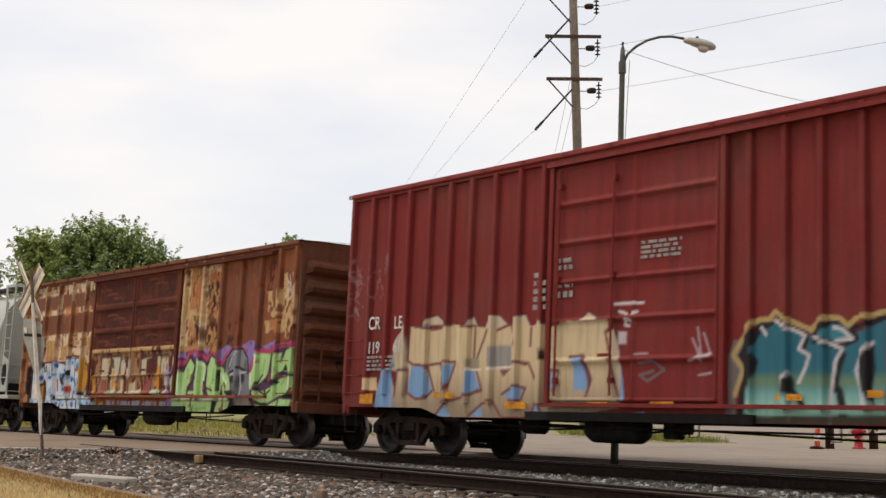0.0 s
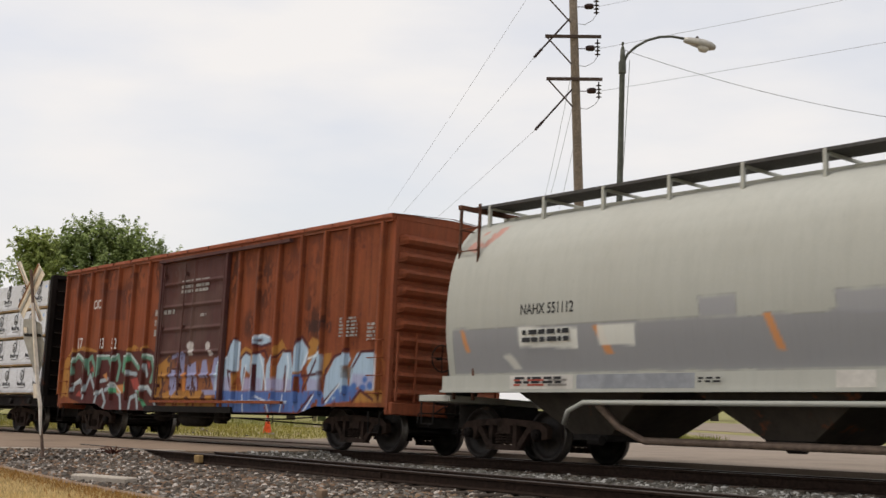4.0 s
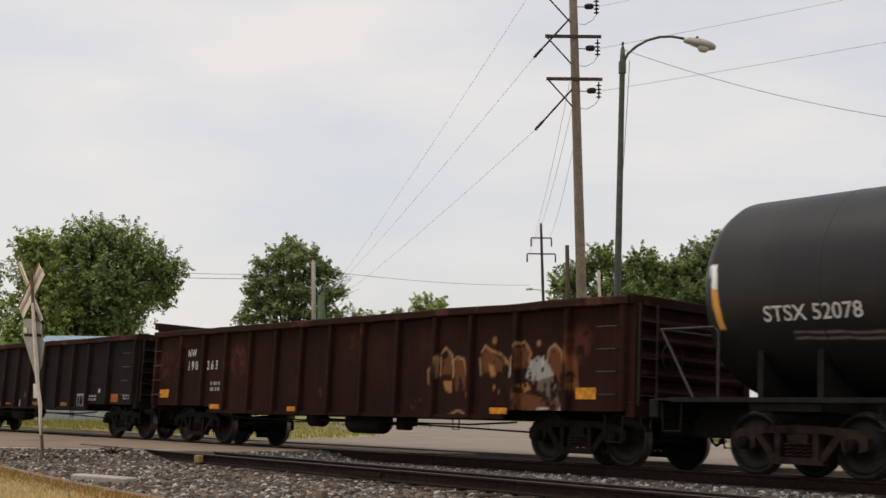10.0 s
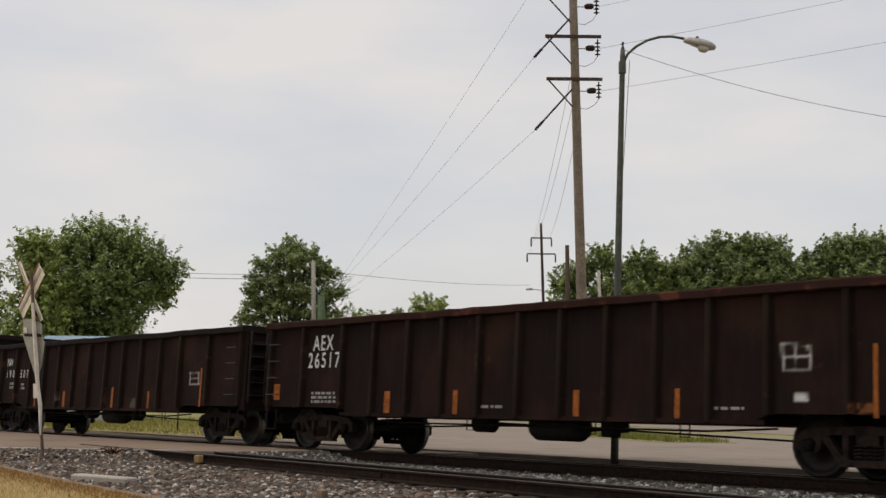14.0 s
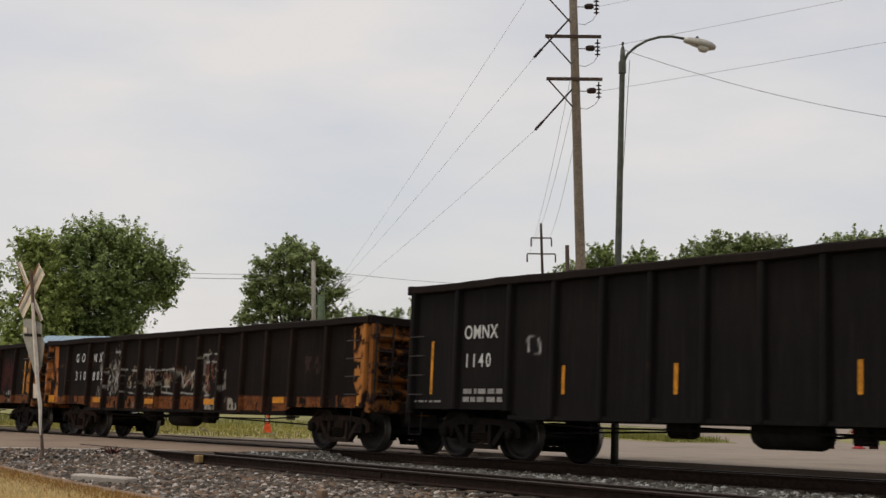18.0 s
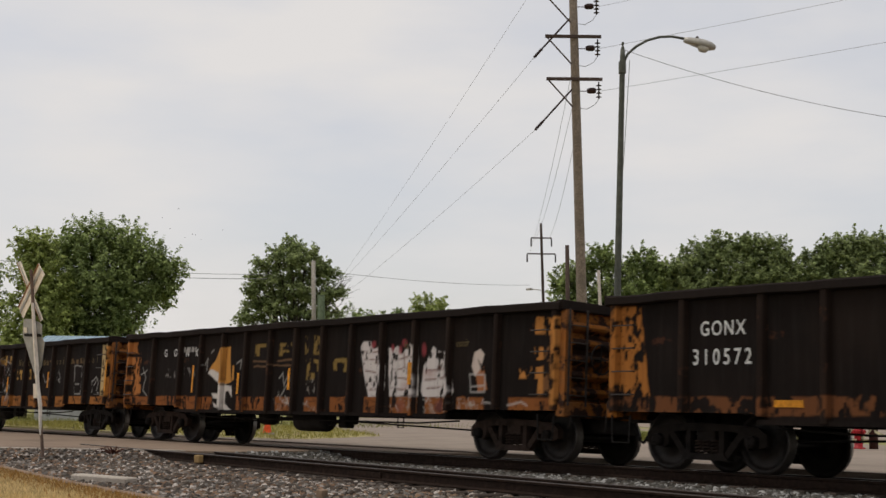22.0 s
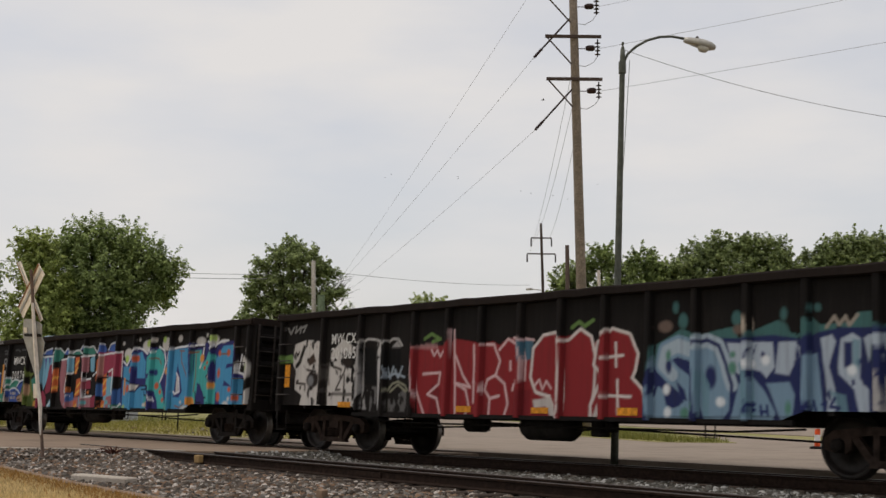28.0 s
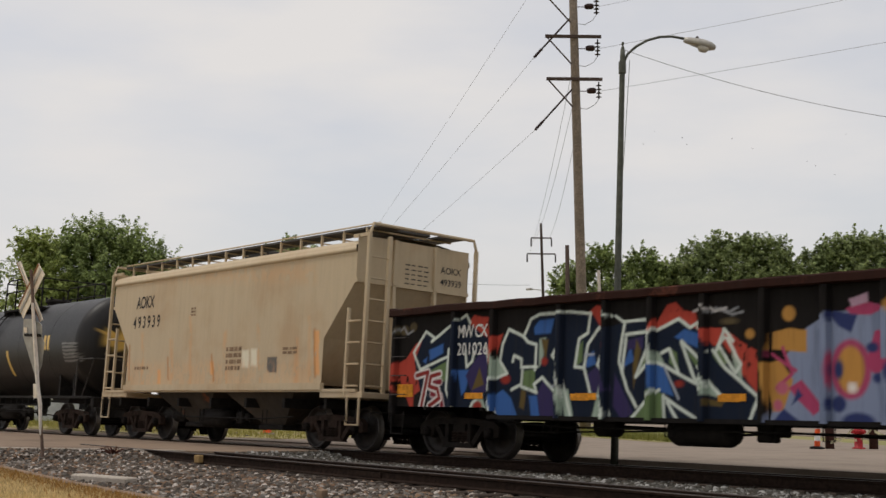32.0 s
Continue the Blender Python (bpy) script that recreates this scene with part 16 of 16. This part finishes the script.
tufts("browned_grass", 6000, lawn_rim, 85, 0.09, leaf_material("browned_grass_blades", (0.30, 0.16, 0.045), (0.47, 0.28, 0.09)), "browned grass along the lawn's edge", -0.27)
weeds = empty("dead_weeds", pose(-24.1, -5.0, -0.075), "dark red-brown dead weeds at the road's edge", "weeds")
rr = random.Random(17)
for k in range(16):
    bm = bmesh.new()
    a, reach = rr.uniform(0, 6.283), rr.uniform(0.15, 0.5)
    x, y = reach * math.cos(a), reach * math.sin(a)
    tube(bm, [(0, 0, -0.04), (x * 0.5, y * 0.5, rr.uniform(0.04, 0.14)), (x, y, rr.uniform(0.0, 0.12))], [0.016, 0.010, 0.004], 5)
    part("stem", bm, M_WEED, weeds)


def lawn_area(rnd, n):
    x = rnd.uniform(-27, -9, n * 2)
    y = rnd.uniform(-10.5, -6.9, n * 2)
    lawn = lawn_edge(x) - 0.06
    ok = y < lawn
    return np.stack([x[ok], y[ok]], 1)[:n]


def island_area(rnd, n):
    t, u = rnd.uniform(0, 1, n), rnd.uniform(0, 1, n)
    x = np.interp(t, [0, 0.3, 1], [-41.5, -33.0, -24.8])
    y = np.interp(t, [0, 0.3, 1], [24.6, 16.6, 12.8])
    return np.stack([x + u * 1.2, y + u * (3.2 - 1.6 * t)], 1)


def verge_area(rnd, n):
    return np.stack([rnd.uniform(-95, -45, n), rnd.uniform(3.0, 24.0, n)], 1)


flat("grass_island", [(-42.9, 25.8), (-39.6, 22.6), (-32.9, 16.3), (-24.9, 12.6), (-23.5, 14.5), (-36.9, 27.5)], -0.02, M_FIELD, "grass island around the utility pole", 0.2)
def strip_area(rnd, n):
    x = rnd.uniform(-60, -30.5, n * 2)
    y = rnd.uniform(2.7, 15.5, n * 2)
    ok = (y < np.interp(x, [-60, -44, -33, -30.5], [15.5, 14.5, 8.5, 4.2])) & (rnd.uniform(0, 1, n * 2) < 0.35 + 0.65 * (np.sin(x * 1.7) * np.cos(y * 1.3 + x * 0.4) > -0.2))
    return np.stack([x[ok], y[ok]], 1)[:n]


tufts("verge_grass", 12000, strip_area, 84, 0.13, leaf_material("yellowing_grass_blades", (0.26, 0.24, 0.05), (0.42, 0.37, 0.10)), "yellowing grass strip beside the street", -0.03)
tufts("dry_grass", 26000, lawn_area, 81, 0.07, M_BLADE_DRY, "dry yellow lawn grass at the trackside", -0.275)
tufts("green_grass", 4000, island_area, 82, 0.20, M_BLADE_GREEN, "green grass on the island by the pole", -0.03)
tufts("verge_grass", 9000, verge_area, 83, 0.28, M_BLADE_GREEN, "sparse green and yellow verge grass", -0.07)

# ---- ties of the side track, showing through the stone ----
for k in range(26):
    x = -21.8 + k * 0.56
    y = np.interp(x, [-27.6, 8], [-4.13, -6.15])
    bm = bmesh.new()
    bbox(bm, -0.11, 0.11, -0.62, 0.30, -0.32, -0.178, 0.015)
    o = tagged(part("wooden_tie", bm, M_TIE, None, "dark creosoted wooden tie under the side track rail"), category="railway tie", group="ties of the side track")
    o.matrix_world = pose(x, y, 0, 0, 0, random.uniform(-3, 3) - 3)
for k in range(40):
    x = -21.8 + k * 0.54
    bm = bmesh.new()
    bbox(bm, -0.11, 0.11, -1.3, 1.3, -0.36, -0.178, 0.015)
    o = tagged(part("wooden_tie", bm, M_TIE, None, "dark creosoted wooden tie under the main line"), category="railway tie", group="ties of the main line")
    o.matrix_world = pose(x, 0, -0.033, CANT, 0, random.uniform(-1.5, 1.5))


# ---- what runs on the line ----
# metres the train has gone at each second
GONE = [0.0, 10.06, 20.11, 30.17, 40.2, 50.22, 60.22, 70.21, 80.17, 90.14, 100.12, 110.07, 120.01, 129.94, 139.85, 149.78, 159.72,
        169.68, 179.65, 189.59, 199.51, 209.4, 219.28, 229.16, 239.03, 248.87, 258.67, 268.44, 278.17, 287.88, 297.55, 307.18, 316.79]
SECONDS = list(range(33))
WHEEL_R = 0.457


def rolled(wheelset, dist, dx):
    """Turn a wheelset with the way it has gone, while it is near the crossing."""
    t0 = max(0.0, float(np.interp(-62.0 - dist, GONE, SECONDS)))
    t1 = min(32.0, float(np.interp(4.0 - dist, GONE, SECONDS)))
    rows = []
    if t1 > t0 + 0.1:
        n = max(2, int((t1 - t0) / 0.064) + 1)
        for k in range(n + 1):
            t = t0 + (t1 - t0) * k / n
            rows.append((t, pose(dx, 0, WHEEL_R, 0, math.degrees(float(np.interp(t, SECONDS, GONE)) / WHEEL_R) % 360, 0)))
    if not rows:
        return
    if rows[0][0] > 0.0:
        rows.insert(0, (0.0, rows[0][1]))
    if rows[-1][0] < 32.0:
        rows.append((32.0, rows[-1][1]))
    walk(wheelset, rows)


# ---- birds over the street ----
M_BIRD = simple("dark_feathers", (0.10, 0.095, 0.09), 0.8)
BIRDS = []


def bird(span, label):
    t = empty("bird", pose(0, 0, 0), label, "bird", "birds over the street")
    bm = bmesh.new()
    tube(bm, [(-0.42 * span, 0, 0.02 * span), (-0.2 * span, 0, 0), (0.02 * span, 0, -0.01 * span), (0.2 * span, 0, 0.01 * span), (0.3 * span, 0, 0.03 * span)], [0.03 * span, 0.07 * span, 0.10 * span, 0.06 * span, 0.012 * span], 8)
    part("body", bm, M_BIRD, t, smooth=True)
    for side in (-1, 1):
        bm = bmesh.new()
        rows = [[bm.verts.new((x * span, side * y * span, (z + dz) * span)) for dz in (0.012, -0.012)] for x, y, z in ((0.14, 0.04, 0.0), (0.17, 0.26, 0.12), (0.0, 0.52, 0.17), (-0.06, 0.26, 0.10), (-0.10, 0.04, 0.0))]
        for (a, b), (d, e) in zip(rows, rows[1:] + rows[:1]):
            bm.faces.new((a, d, e, b))
        bm.faces.new([r[0] for r in rows])
        bm.faces.new([r[1] for r in rows][::-1])
        bmesh.ops.recalc_face_normals(bm, faces=bm.faces[:])
        part("wing", bm, M_BIRD, t)
    return t


# (span, place at 27 s, speed): all fly towards the train's head
FAR = 190.0
LEFT_WAY = EYE.to_3x3() @ Vector((1, 0, 0))
for span, px, py, far, speed, rise in ((0.34, -0.0368, 0.1197, 80.0, 9.3, -0.19), (0.34, 0.0197, 0.0377, FAR, 8.0, 1.9), (0.33, 0.0256, 0.0368, FAR, 8.4, 1.6), (0.33, 0.0368, 0.0350, FAR, 9.6, 1.3), (0.33, 0.0493, 0.0309, FAR, 9.4, 1.4),
                                       (0.33, 0.0538, 0.0269, FAR, 9.8, 1.3), (0.33, 0.0735, 0.0435, FAR, 9.4, 1.8), (0.33, -0.0269, 0.0502, FAR, 7.4, 1.6), (0.33, -0.0247, 0.0507, FAR, 7.0, 1.2), (0.33, -0.0991, 0.0511, FAR, 11.0, 1.5), (0.33, -0.1060, 0.0480, FAR, 11.4, 1.4)):
    there = EYE @ (Vector((px, py, -1.0)) * far)
    BIRDS.append((bird(span, "small dark bird with raised wings flying high over the street"), there, LEFT_WAY * speed + Vector((0, 0, rise))))


def motions():
    for thing, at in CARS:
        walk(thing, [(float(t), pose(at + s, -0.0007, -0.0325, CANT)) for t, s in enumerate(GONE)])
    for wheelset, dist, dx in WHEELSETS:
        rolled(wheelset, dist, dx)
    for thing, there, way in BIRDS:
        heading = math.degrees(math.atan2(way.y, way.x))
        rows = []
        for t in range(33):
            # level flight before, climbing slowly after
            p = there + Vector((way.x, way.y, 0)) * (t - 27.0) + Vector((0, 0, way.z * max(t - 27.0, -3.0) + 0.3 * math.sin(2.1 * t + there.x)))
            rows.append((float(t), pose(p.x, p.y, p.z, 8 * math.sin(1.7 * t + there.y), 0, heading)))
        walk(thing, rows)


motions()
